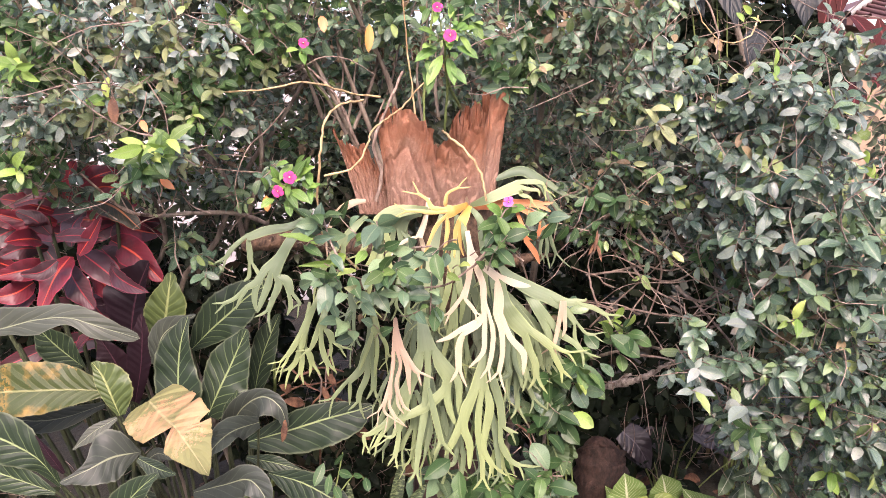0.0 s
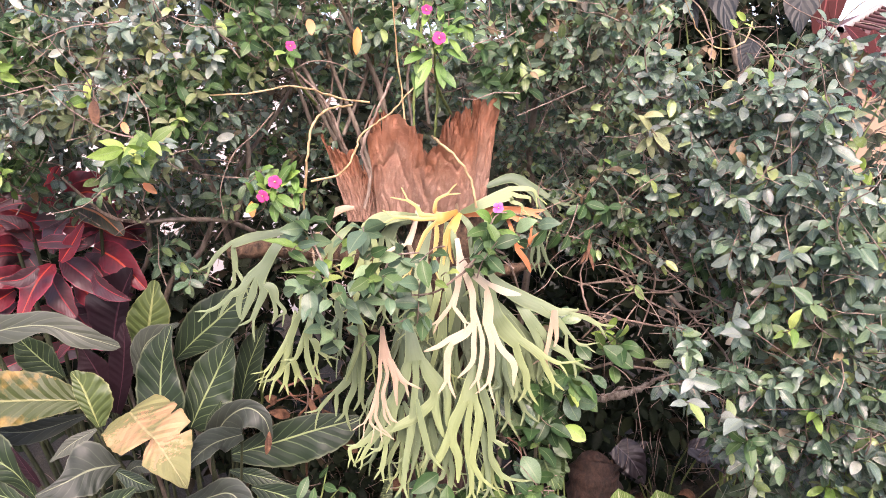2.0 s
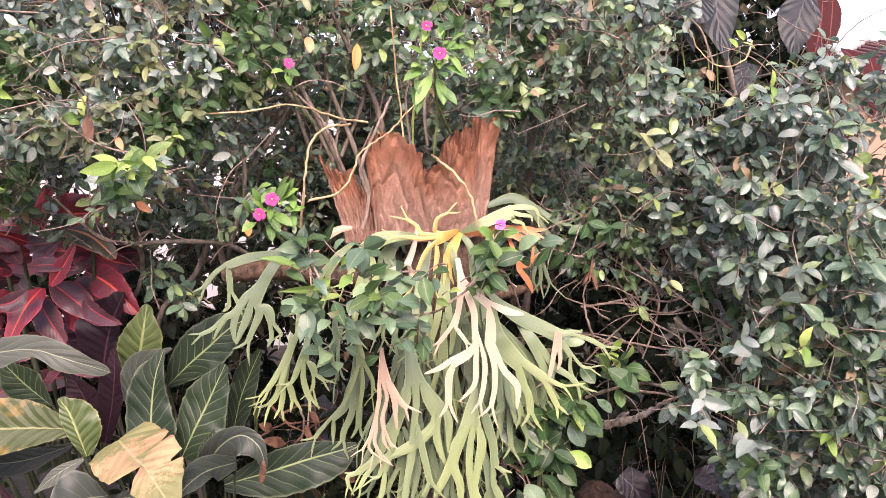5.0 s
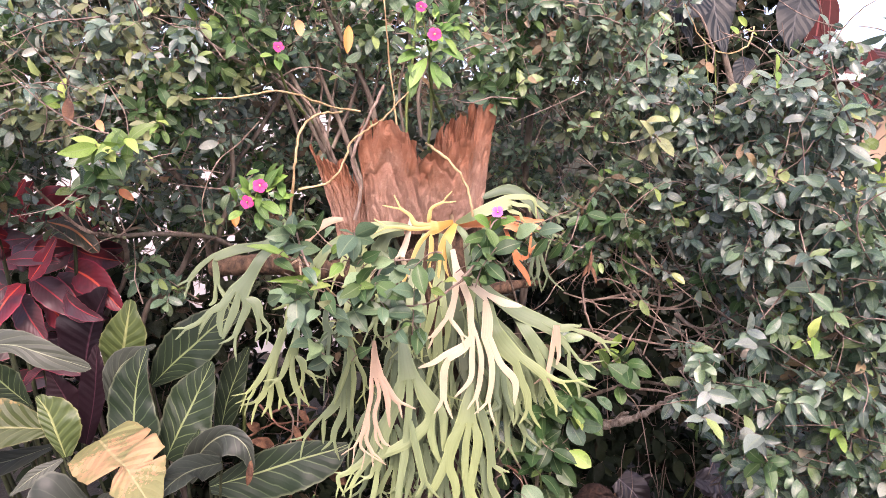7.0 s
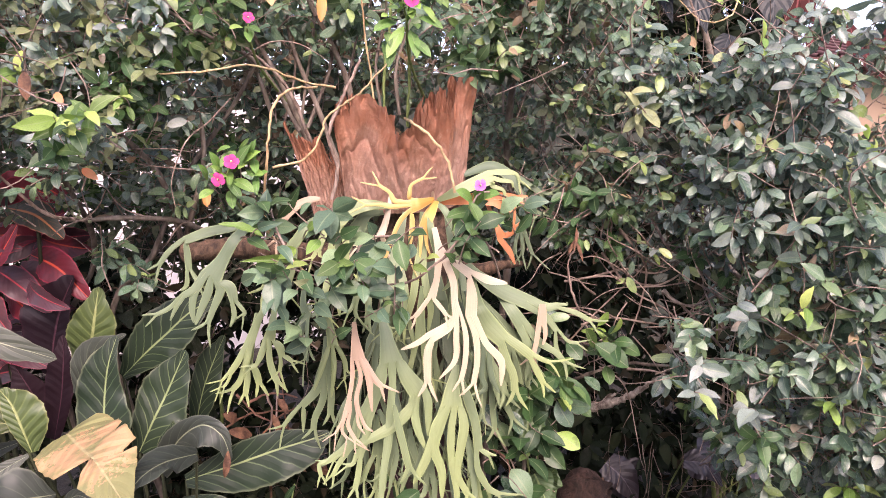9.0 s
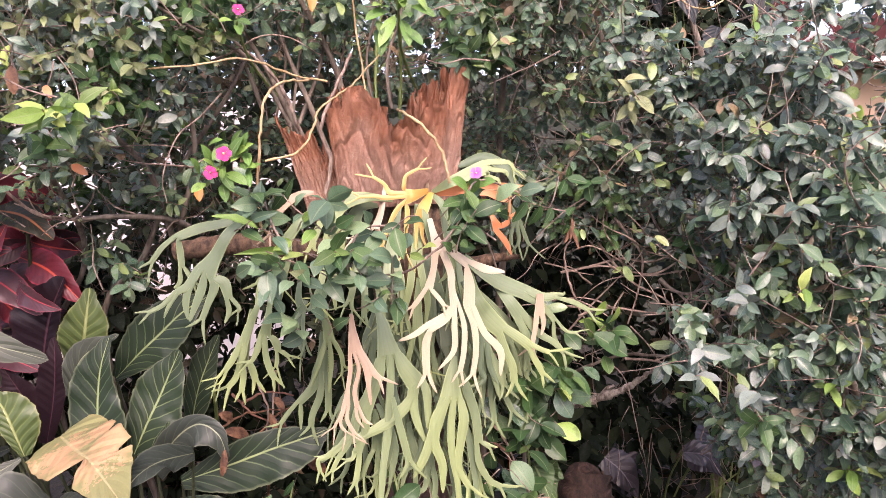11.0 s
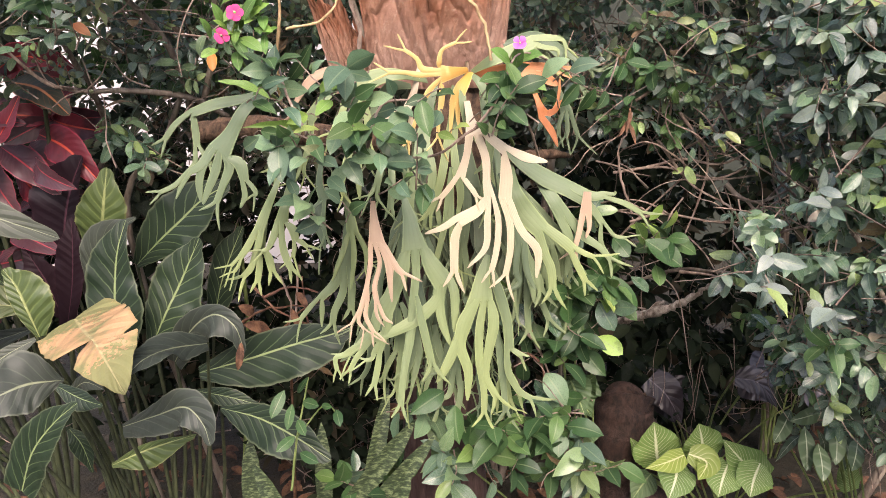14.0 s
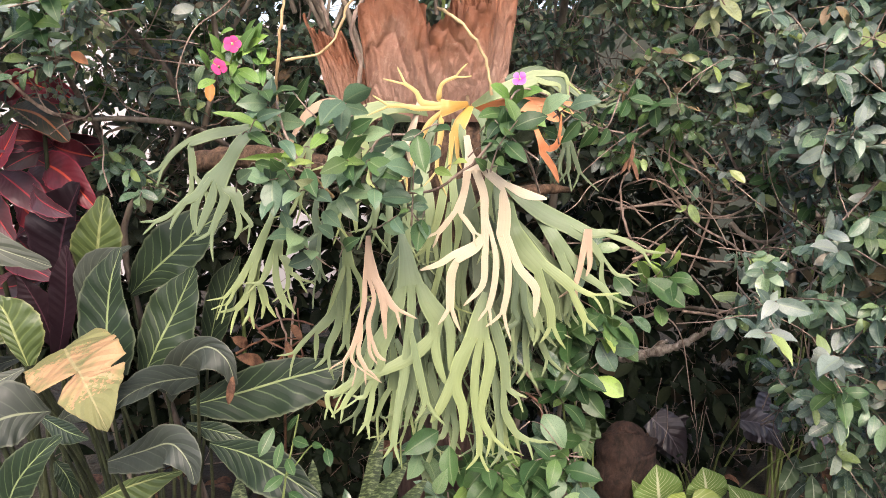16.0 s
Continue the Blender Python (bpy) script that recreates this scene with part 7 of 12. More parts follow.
tube("stem", ((-0.98, 2.36, -0.03), (-1.050, 2.38, 0.551), (-1.119, 2.3, 1.101)), 0.009, 0.005, MAT["petiole"], croton, 5, 7, 0.04, 1)
tube("stem", ((-0.98, 2.36, -0.03), (-1.104, 2.38, 0.440), (-1.227, 2.3, 0.88)), 0.009, 0.005, MAT["petiole"], croton, 5, 7, 0.04, 1)
tube("stem", ((-0.98, 2.36, -0.03), (-0.944, 2.38, 0.620), (-0.907, 2.3, 1.241)), 0.009, 0.005, MAT["petiole"], croton, 5, 7, 0.04, 1)
tube("stem", ((-0.98, 2.36, -0.03), (-1.068, 2.38, 0.622), (-1.156, 2.3, 1.243)), 0.009, 0.005, MAT["petiole"], croton, 5, 7, 0.04, 1)
tube("stem", ((-0.98, 2.36, -0.03), (-0.998, 2.38, 0.507), (-1.016, 2.3, 1.015)), 0.009, 0.005, MAT["petiole"], croton, 5, 7, 0.04, 1)
tube("stem", ((-0.98, 2.36, -0.03), (-1.175, 2.38, 0.594), (-1.371, 2.3, 1.188)), 0.009, 0.005, MAT["petiole"], croton, 5, 7, 0.04, 1)
tube("stem", ((-0.98, 2.36, -0.03), (-1.046, 2.38, 0.439), (-1.112, 2.3, 0.878)), 0.009, 0.005, MAT["petiole"], croton, 5, 7, 0.04, 1)
tube("stem", ((-0.98, 2.36, -0.03), (-1.181, 2.38, 0.476), (-1.383, 2.3, 0.951)), 0.009, 0.005, MAT["petiole"], croton, 5, 7, 0.04, 1)


# ---------------------------------------------------------------- glossy small-leaved shrubs

BERRY = []


def berry(c, r, parent):
    if not BERRY:
        bm = bmesh.new()
        bmesh.ops.create_icosphere(bm, subdivisions=1, radius=1.0)
        for f in bm.faces:
            f.smooth = True
        me = bpy.data.meshes.new("berry")
        bm.to_mesh(me)
        bm.free()
        me.materials.append(MAT["green_berry"])
        BERRY.append(me)
    ob = part("berry", BERRY[0], None, parent)
    ob.matrix_basis = Matrix.Translation(c) @ Matrix.Scale(r, 4)


left = Shrub(thing("shrub", (-0.75, 2.5, 0), "tall shrub with small glossy dark green leaves on thin branches", "shrub"), 31)
left.clump((-0.941, 1.98, 1.689), (0.159, 0.14, 0.112), 39, 0.044, "green", 8, mixed=('olive', 0.16), bare=0.36)
left.clump((-0.743, 1.95, 1.723), (0.156, 0.14, 0.104), 42, 0.044, "dull", 8, mixed=('olive', 0.16), bare=0.36)
left.clump((-0.594, 2, 1.704), (0.148, 0.14, 0.114), 42, 0.044, "dull", 8, mixed=('olive', 0.16), bare=0.36)
left.clump((-0.45, 2.08, 1.726), (0.155, 0.14, 0.113), 39, 0.044, "green", 8, mixed=('olive', 0.16), bare=0.36)
left.clump((-0.886, 1.92, 1.544), (0.117, 0.14, 0.078), 29, 0.044, "dull", 8, mixed=('olive', 0.16), bare=0.36)
left.clump((-0.735, 1.9, 1.568), (0.115, 0.14, 0.077), 32, 0.044, "dull", 8, mixed=('olive', 0.16), bare=0.36)
left.clump((-0.609, 1.98, 1.578), (0.135, 0.14, 0.094), 36, 0.044, "green", 8, mixed=('olive', 0.16), bare=0.36)
left.clump((-0.496, 2.12, 1.576), (0.117, 0.14, 0.102), 22, 0.044, "dull", 8, mixed=('olive', 0.16), bare=0.36)
left.clump((-0.604, 1.86, 1.448), (0.114, 0.14, 0.051), 16, 0.044, "dull", 8, mixed=('olive', 0.16), bare=0.36)
left.clump((-0.954, 1.95, 1.414), (0.094, 0.14, 0.047), 16, 0.044, "green", 8, mixed=('olive', 0.16), bare=0.36)
left.clump((-0.617, 2.2, 1.399), (0.108, 0.14, 0.077), 16, 0.044, "dull", 8, mixed=('olive', 0.16), bare=0.36)
left.clump((-1.141, 1.98, 1.638), (0.146, 0.14, 0.185), 39, 0.044, "dull", 8, mixed=('olive', 0.16), bare=0.36)
left.clump((-1.18, 2, 1.427), (0.123, 0.14, 0.082), 14, 0.044, "green", 8, mixed=('olive', 0.16), bare=0.36)
left.clump((-0.88, 2, 1.881), (0.171, 0.14, 0.105), 32, 0.044, "dull", 8, mixed=('olive', 0.16), bare=0.36)
left.clump((-0.594, 2, 1.882), (0.172, 0.14, 0.106), 32, 0.044, "dull", 8, mixed=('olive', 0.16), bare=0.36)
left.clump((-0.376, 2.1, 1.905), (0.168, 0.14, 0.112), 29, 0.044, "green", 8, mixed=('olive', 0.16), bare=0.36)
left.clump((-1.113, 2, 1.868), (0.144, 0.14, 0.118), 21, 0.044, "dull", 8, mixed=('olive', 0.16), bare=0.36)
left.clump((-1.16, 2.35, 1.761), (0.176, 0.14, 0.144), 22, 0.043, "green", 8, mixed=('dull', 0.5), bare=0.36)
left.clump((-0.94, 2.35, 1.76), (0.177, 0.14, 0.145), 22, 0.043, "green", 8, mixed=('dull', 0.5), bare=0.36)
left.clump((-0.718, 2.35, 1.76), (0.177, 0.14, 0.145), 22, 0.043, "green", 8, mixed=('dull', 0.5), bare=0.36)
left.clump((-0.504, 2.4, 1.766), (0.182, 0.14, 0.133), 22, 0.043, "green", 8, mixed=('dull', 0.5), bare=0.36)
left.clump((-1.125, 2.3, 1.54), (0.175, 0.14, 0.127), 20, 0.043, "green", 8, mixed=('dull', 0.5), bare=0.36)
left.clump((-0.906, 2.3, 1.538), (0.176, 0.14, 0.128), 22, 0.043, "green", 8, mixed=('dull', 0.5), bare=0.36)
left.clump((-0.717, 2.35, 1.538), (0.181, 0.14, 0.131), 22, 0.043, "green", 8, mixed=('dull', 0.5), bare=0.36)
left.clump((-0.534, 2.4, 1.505), (0.152, 0.14, 0.135), 18, 0.043, "green", 8, mixed=('dull', 0.5), bare=0.36)
left.clump((-1.142, 2.3, 1.381), (0.145, 0.14, 0.065), 10, 0.043, "green", 8, mixed=('dull', 0.5), bare=0.36)
left.clump((-0.841, 2.3, 1.363), (0.146, 0.14, 0.065), 10, 0.043, "green", 8, mixed=('dull', 0.5), bare=0.36)
left.clump((-0.645, 2.4, 1.337), (0.137, 0.14, 0.069), 11, 0.043, "green", 8, mixed=('dull', 0.5), bare=0.36)
left.clump((-1.308, 2.3, 1.571), (0.142, 0.14, 0.253), 25, 0.043, "green", 8, mixed=('dull', 0.5), bare=0.36)
left.clump((-0.93, 2.08, 1.35), (0.101, 0.14, 0.043), 5, 0.049, "dark", 8, bare=0.36)
left.clump((-0.752, 2, 1.383), (0.083, 0.14, 0.042), 6, 0.049, "dark", 8, bare=0.36)
left.clump((-0.557, 2.25, 1.316), (0.096, 0.14, 0.048), 6, 0.049, "dark", 8, bare=0.36)
left.clump((-0.614, 2.16, 1.139), (0.047, 0.14, 0.047), 5, 0.049, "dark", 8, bare=0.36)
left.clump((-0.685, 2.18, 1.199), (0.062, 0.14, 0.047), 4, 0.049, "dark", 8, bare=0.36)
left.clump((-0.397, 2.05, 1.391), (0.057, 0.14, 0.036), 5, 0.049, "dark", 8, bare=0.36)
left.sprig(np.array((-0.59, 1.68, 1.471)), (0, -1, 0.4), 9, 0.066, "fresh", 0.07, 1.1)
left.sprig(np.array((-0.546, 1.7, 1.483)), (0, -1, 0.4), 8, 0.062, "fresh", 0.07, 1.1)
left.sprig(np.array((-0.562, 1.66, 1.458)), (0, -1, 0.4), 6, 0.055, "green", 0.07, 1.1)
left.sprig(np.array((-0.722, 1.84, 1.578)), (0, -1, 0.4), 7, 0.06, "fresh", 0.07, 1.1)
left.sprig(np.array((-0.889, 1.8, 1.64)), (0, -1, 0.4), 8, 0.06, "fresh", 0.07, 1.1)
left.sprig(np.array((-0.924, 1.85, 1.657)), (0, -1, 0.4), 6, 0.06, "fresh", 0.07, 1.1)
left.sprig(np.array((-0.932, 1.85, 1.419)), (0, -1, 0.4), 6, 0.06, "fresh", 0.07, 1.1)
left.sprig(np.array((-0.626, 1.75, 1.422)), (0, -1, 0.4), 8, 0.06, "green", 0.07, 1.1)
left.sprig(np.array((-0.554, 1.9, 1.536)), (0, -1, 0.4), 4, 0.05, "fresh", 0.07, 1.1)
left.sprig(np.array((-0.477, 1.95, 1.76)), (0, -1, 0.4), 3, 0.05, "fresh", 0.07, 1.1)
left.limb(((-0.55, 2.5, -0.05), (-0.782, 2.42, 0.909), (-0.641, 2.35, 1.172), (-0.534, 2.3, 1.377), (-0.388, 2.25, 1.566), (-0.288, 2.25, 1.747)), 0.01, 0.004, 48)
left.limb(((-0.75, 2.5, -0.05), (-0.961, 2.5, 0.813), (-0.809, 2.4, 1.166), (-0.801, 2.2, 1.385), (-0.848, 2.1, 1.563), (-0.891, 2.05, 1.749)), 0.01, 0.004, 49)
left.limb(((-0.72, 2.12, 1.276), (-0.643, 2.16, 1.279), (-0.542, 2.24, 1.266), (-0.485, 2.34, 1.223)), 0.005, 0.008, 50)
left.limb(((-0.86, 2, 1.397), (-0.832, 2.05, 1.344), (-0.792, 2.1, 1.291), (-0.72, 2.12, 1.276)), 0.0025, 0.005, 51)
left.limb(((-0.55, 2.32, 1.175), (-0.572, 2.2, 1.383), (-0.68, 2.1, 1.534), (-0.708, 2.05, 1.669)), 0.009, 0.004, 52)
left.limb(((-0.548, 2.32, 1.209), (-0.461, 2.2, 1.444), (-0.499, 2.15, 1.65), (-0.522, 2.1, 1.783)), 0.008, 0.003, 53)
left.limb(((-0.207, 2.3, 1.439), (-0.272, 2.2, 1.609), (-0.342, 2.2, 1.741), (-0.396, 2.2, 1.884)), 0.008, 0.004, 54)
left.limb(((-0.231, 2.22, 1.488), (-0.309, 2.15, 1.635), (-0.428, 2.1, 1.701), (-0.55, 2.1, 1.783)), 0.006, 0.003, 55)
left.limb(((-0.817, 2.1, 1.347), (-0.792, 2.1, 1.295), (-0.749, 2.1, 1.284)), 0.0012, 0.002, 56)
left.limb(((-0.764, 2.1, 1.376), (-0.751, 2.1, 1.317), (-0.735, 2.1, 1.281)), 0.0012, 0.002, 57)
left.limb(((-0.721, 2.1, 1.361), (-0.71, 2.1, 1.317), (-0.698, 2.1, 1.281)), 0.0012, 0.002, 58)
left.limb(((-0.664, 2.1, 1.346), (-0.681, 2.1, 1.309), (-0.713, 2.1, 1.279)), 0.0012, 0.002, 59)
left.limb(((-0.841, 2.1, 1.318), (-0.806, 2.1, 1.303), (-0.764, 2.1, 1.281)), 0.0012, 0.002, 60)
left.limb(((-0.651, 2.1, 1.331), (-0.623, 2.1, 1.301), (-0.581, 2.1, 1.284)), 0.0012, 0.002, 61)
left.limb(((-0.789, 2.1, 1.243), (-0.758, 2.1, 1.265), (-0.72, 2.1, 1.278)), 0.0012, 0.002, 62)
berry((-0.725, 2.061, 1.295), 0.0036, left.ob)
berry((-0.759, 2.052, 1.332), 0.0055, left.ob)
berry((-0.751, 2.089, 1.311), 0.0053, left.ob)
berry((-0.716, 2.077, 1.3), 0.0036, left.ob)
berry((-0.733, 2.053, 1.312), 0.0049, left.ob)
berry((-0.73, 2.085, 1.288), 0.0035, left.ob)
berry((-0.727, 2.067, 1.3), 0.0039, left.ob)
berry((-0.771, 2.056, 1.342), 0.0049, left.ob)
berry((-0.745, 2.063, 1.339), 0.0051, left.ob)
berry((-0.74, 2.051, 1.335), 0.0054, left.ob)
berry((-0.812, 2.088, 1.337), 0.0043, left.ob)
berry((-0.695, 2.08, 1.275), 0.0048, left.ob)
berry((-0.725, 2.076, 1.306), 0.0037, left.ob)
berry((-0.733, 2.082, 1.299), 0.0039, left.ob)
berry((-0.763, 2.079, 1.321), 0.0047, left.ob)
berry((-0.717, 2.082, 1.293), 0.0038, left.ob)
berry((-0.738, 2.072, 1.294), 0.0045, left.ob)
berry((-0.704, 2.05, 1.285), 0.0043, left.ob)
berry((-0.722, 2.063, 1.31), 0.0055, left.ob)
berry((-0.785, 2.066, 1.335), 0.0036, left.ob)
berry((-0.717, 2.071, 1.286), 0.0040, left.ob)
berry((-0.752, 2.085, 1.33), 0.0041, left.ob)
arching(left, -1.2, -0.35, 1.3, 1.95, lambda x: 2.05, 26, 4)
left.finish(300)
mid = Shrub(thing("shrub", (0.25, 2.75, 0), "shrub with glossy green leaves growing behind the fern", "shrub"), 32)
mid.clump((-0.311, 2.2, 1.785), (0.120, 0.14, 0.105), 15, 0.052, "dark", 8, mixed=('green', 0.25), bare=0.5)
mid.clump((-0.164, 2.25, 1.792), (0.124, 0.14, 0.093), 14, 0.052, "dark", 8, mixed=('green', 0.25), bare=0.5)
mid.clump((-0.233, 2.3, 1.677), (0.096, 0.14, 0.056), 7, 0.052, "dark", 8, mixed=('green', 0.25), bare=0.5)
mid.clump((0.132, 2.1, 1.742), (0.101, 0.14, 0.101), 15, 0.052, "dark", 8, mixed=('green', 0.25), bare=0.5)
mid.clump((0.21, 2.08, 1.635), (0.072, 0.14, 0.087), 12, 0.052, "dark", 8, mixed=('green', 0.25), bare=0.5)
mid.clump((-0.01, 2.15, 1.903), (0.145, 0.14, 0.087), 14, 0.052, "dark", 8, mixed=('green', 0.25), bare=0.5)
mid.clump((0.274, 2.1, 1.879), (0.143, 0.14, 0.100), 18, 0.052, "dark", 8, mixed=('green', 0.25), bare=0.5)
mid.clump((-0.217, 2.2, 1.927), (0.148, 0.14, 0.089), 14, 0.052, "dark", 8, mixed=('green', 0.25), bare=0.5)
mid.clump((0.28, 2.12, 1.731), (0.102, 0.14, 0.117), 18, 0.052, "dark", 8, mixed=('green', 0.25), bare=0.5)
mid.clump((0.335, 2.4, 1.467), (0.121, 0.14, 0.103), 16, 0.039, "dark", 10, mixed=('olive', 0.2), bare=0.5)
mid.clump((0.424, 2.4, 1.381), (0.104, 0.14, 0.087), 12, 0.039, "dark", 10, mixed=('olive', 0.2), bare=0.5)
mid.clump((0.289, 2.45, 1.57), (0.087, 0.14, 0.087), 9, 0.039, "dark", 10, mixed=('olive', 0.2), bare=0.5)
mid.clump((0.375, 2.35, 1.55), (0.117, 0.14, 0.100), 14, 0.039, "dark", 10, mixed=('olive', 0.2), bare=0.5)
mid.clump((-0.215, 2.5, 1.762), (0.157, 0.2, 0.122), 18, 0.039, "dark", 9, mixed=('brown', 0.15), bare=0.5)
mid.clump((-0.04, 2.5, 1.795), (0.140, 0.2, 0.122), 16, 0.039, "dark", 9, mixed=('brown', 0.15), bare=0.5)
mid.clump((-0.111, 2.45, 1.639), (0.138, 0.2, 0.086), 14, 0.039, "dark", 9, mixed=('brown', 0.15), bare=0.5)
mid.clump((0.043, 2.4, 1.652), (0.101, 0.2, 0.101), 12, 0.039, "dark", 9, mixed=('brown', 0.15), bare=0.5)
mid.clump((-0.351, 2.45, 1.657), (0.137, 0.2, 0.103), 16, 0.039, "dark", 9, mixed=('brown', 0.15), bare=0.5)
mid.clump((-0.292, 2.5, 1.522), (0.107, 0.2, 0.089), 12, 0.039, "dark", 9, mixed=('brown', 0.15), bare=0.5)
mid.clump((-0.452, 2.5, 1.488), (0.124, 0.2, 0.089), 12, 0.039, "dark", 9, mixed=('brown', 0.15), bare=0.5)
mid.clump((0.127, 2.4, 1.652), (0.101, 0.2, 0.118), 12, 0.039, "dark", 9, mixed=('brown', 0.15), bare=0.5)
mid.clump((-0.524, 2.55, 1.306), (0.147, 0.2, 0.092), 12, 0.039, "dark", 9, mixed=('brown', 0.15), bare=0.5)
mid.clump((-0.368, 2.5, 1.363), (0.108, 0.2, 0.108), 9, 0.039, "dark", 9, mixed=('brown', 0.15), bare=0.5)
mid.clump((-0.03, 2.6, 1.819), (0.157, 0.16, 0.105), 14, 0.046, "dark", 9, mixed=('brown', 0.1), bare=0.5)
mid.clump((0.216, 2.6, 1.875), (0.141, 0.16, 0.106), 14, 0.046, "dark", 9, mixed=('brown', 0.1), bare=0.5)
mid.clump((-0.185, 2.6, 1.868), (0.139, 0.16, 0.104), 14, 0.046, "dark", 9, mixed=('brown', 0.1), bare=0.5)
mid.clump((0.409, 2.5, 1.855), (0.136, 0.16, 0.102), 14, 0.046, "dark", 9, mixed=('brown', 0.1), bare=0.5)
mid.clump((0.583, 2.5, 1.824), (0.137, 0.16, 0.103), 14, 0.046, "dark", 9, mixed=('brown', 0.1), bare=0.5)
mid.clump((0.585, 2.5, 1.655), (0.120, 0.16, 0.103), 12, 0.046, "dark", 9, mixed=('brown', 0.1), bare=0.5)
mid.clump((0.741, 2.55, 1.872), (0.141, 0.16, 0.106), 14, 0.046, "dark", 9, mixed=('brown', 0.1), bare=0.5)
mid.clump((0.833, 2.5, 1.709), (0.139, 0.16, 0.104), 14, 0.046, "dark", 9, mixed=('brown', 0.1), bare=0.5)
mid.limb(((-0.272, 2.28, 1.515), (-0.24, 2.28, 1.662), (-0.267, 2.28, 1.793), (-0.294, 2.28, 1.922)), 0.0035, 0.0022, 118)
mid.limb(((-0.238, 2.3, 1.487), (-0.213, 2.3, 1.636), (-0.189, 2.3, 1.784), (-0.209, 2.3, 1.93)), 0.0047, 0.0022, 119)
mid.limb(((-0.217, 2.32, 1.503), (-0.155, 2.32, 1.655), (-0.122, 2.32, 1.805), (-0.061, 2.32, 1.94)), 0.0059, 0.0022, 120)
mid.limb(((-0.158, 2.34, 1.52), (-0.11, 2.34, 1.628), (-0.078, 2.34, 1.75), (0, 2.34, 1.932)), 0.0035, 0.0022, 121)
mid.limb(((-0.019, 2.28, 1.516), (-0.033, 2.28, 1.665), (-0.002, 2.28, 1.798), (-0.016, 2.28, 1.929)), 0.0047, 0.0022, 122)
mid.limb(((0.027, 2.3, 1.533), (0.02, 2.3, 1.653), (0.059, 2.3, 1.773), (0.09, 2.3, 1.922)), 0.0059, 0.0022, 123)
mid.limb(((0.199, 2.32, 1.597), (0.23, 2.32, 1.75), (0.308, 2.32, 1.858), (0.354, 2.32, 1.964)), 0.0035, 0.0022, 124)
mid.limb(((0.313, 2.34, 1.538), (0.32, 2.34, 1.678), (0.359, 2.34, 1.817), (0.39, 2.34, 1.956)), 0.0047, 0.0022, 125)
mid.limb(((-0.302, 2.28, 1.529), (-0.343, 2.28, 1.647), (-0.399, 2.28, 1.733), (-0.469, 2.28, 1.804)), 0.0059, 0.0022, 126)
mid.limb(((0.463, 2.3, 1.596), (0.477, 2.3, 1.75), (0.555, 2.3, 1.872), (0.585, 2.3, 1.964)), 0.0035, 0.0022, 127)
mid.limb(((0.25, 2.75, -0.05), (0.063, 2.5, 1.14), (0.149, 2.45, 1.45), (0.189, 2.35, 1.664), (0.214, 2.3, 1.814)), 0.013, 0.005, 128)
mid.limb(((0.25, 2.75, -0.05), (0.368, 2.55, 1.129), (0.335, 2.4, 1.45), (0.333, 2.2, 1.741), (0.342, 2.15, 1.876)), 0.014, 0.006, 129)
mid.limb(((-0.079, 2.35, 1.37), (-0.107, 2.3, 1.614), (-0.194, 2.25, 1.807), (-0.247, 2.2, 1.913)), 0.01, 0.005, 130)
mid.limb(((-0.127, 2.3, 1.373), (-0.186, 2.27, 1.55), (-0.242, 2.24, 1.701), (-0.25, 2.2, 1.813)), 0.008, 0.004, 131)
mid.finish(200)
right = Shrub(thing("shrub", (1.3, 2.5, 0), "broad shrub with dusty dark green leaves and bare twigs", "shrub"), 33)
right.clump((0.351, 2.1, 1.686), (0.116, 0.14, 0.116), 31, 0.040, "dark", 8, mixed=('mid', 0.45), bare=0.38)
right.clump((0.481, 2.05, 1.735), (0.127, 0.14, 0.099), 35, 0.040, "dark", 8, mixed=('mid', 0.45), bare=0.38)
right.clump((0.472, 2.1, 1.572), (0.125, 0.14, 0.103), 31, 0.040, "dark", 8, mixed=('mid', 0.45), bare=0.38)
right.clump((0.591, 2.02, 1.596), (0.113, 0.14, 0.113), 35, 0.046, "dark", 8, mixed=('dull', 0.75), bare=0.38)
right.clump((0.697, 1.92, 1.498), (0.121, 0.14, 0.094), 35, 0.046, "dull", 8, mixed=('dark', 0.25), bare=0.38)
right.clump((0.808, 1.86, 1.586), (0.129, 0.14, 0.090), 37, 0.046, "dull", 8, mixed=('dark', 0.25), bare=0.38)
right.clump((0.737, 1.82, 1.396), (0.116, 0.14, 0.077), 26, 0.052, "dull", 8, mixed=('dark', 0.25), bare=0.38)
right.clump((0.862, 1.76, 1.496), (0.110, 0.14, 0.098), 32, 0.052, "dull", 8, mixed=('dark', 0.25), bare=0.38)
right.clump((0.826, 1.72, 1.365), (0.121, 0.14, 0.085), 32, 0.052, "dark", 8, mixed=('dull', 0.75), bare=0.38)
right.clump((0.484, 2.06, 1.354), (0.088, 0.14, 0.074), 18, 0.040, "dark", 8, mixed=('mid', 0.45), bare=0.38)
right.clump((0.601, 2.06, 1.397), (0.103, 0.14, 0.074), 20, 0.040, "dark", 8, mixed=('mid', 0.45), bare=0.38)
right.clump((0.663, 1.95, 1.347), (0.111, 0.14, 0.070), 23, 0.046, "dark", 8, mixed=('dull', 0.75), bare=0.38)
right.clump((0.728, 1.78, 1.259), (0.127, 0.14, 0.057), 23, 0.052, "dark", 8, mixed=('dull', 0.75), bare=0.38)
right.clump((0.862, 1.7, 1.245), (0.121, 0.14, 0.085), 29, 0.052, "dark", 8, mixed=('dull', 0.5), bare=0.38)
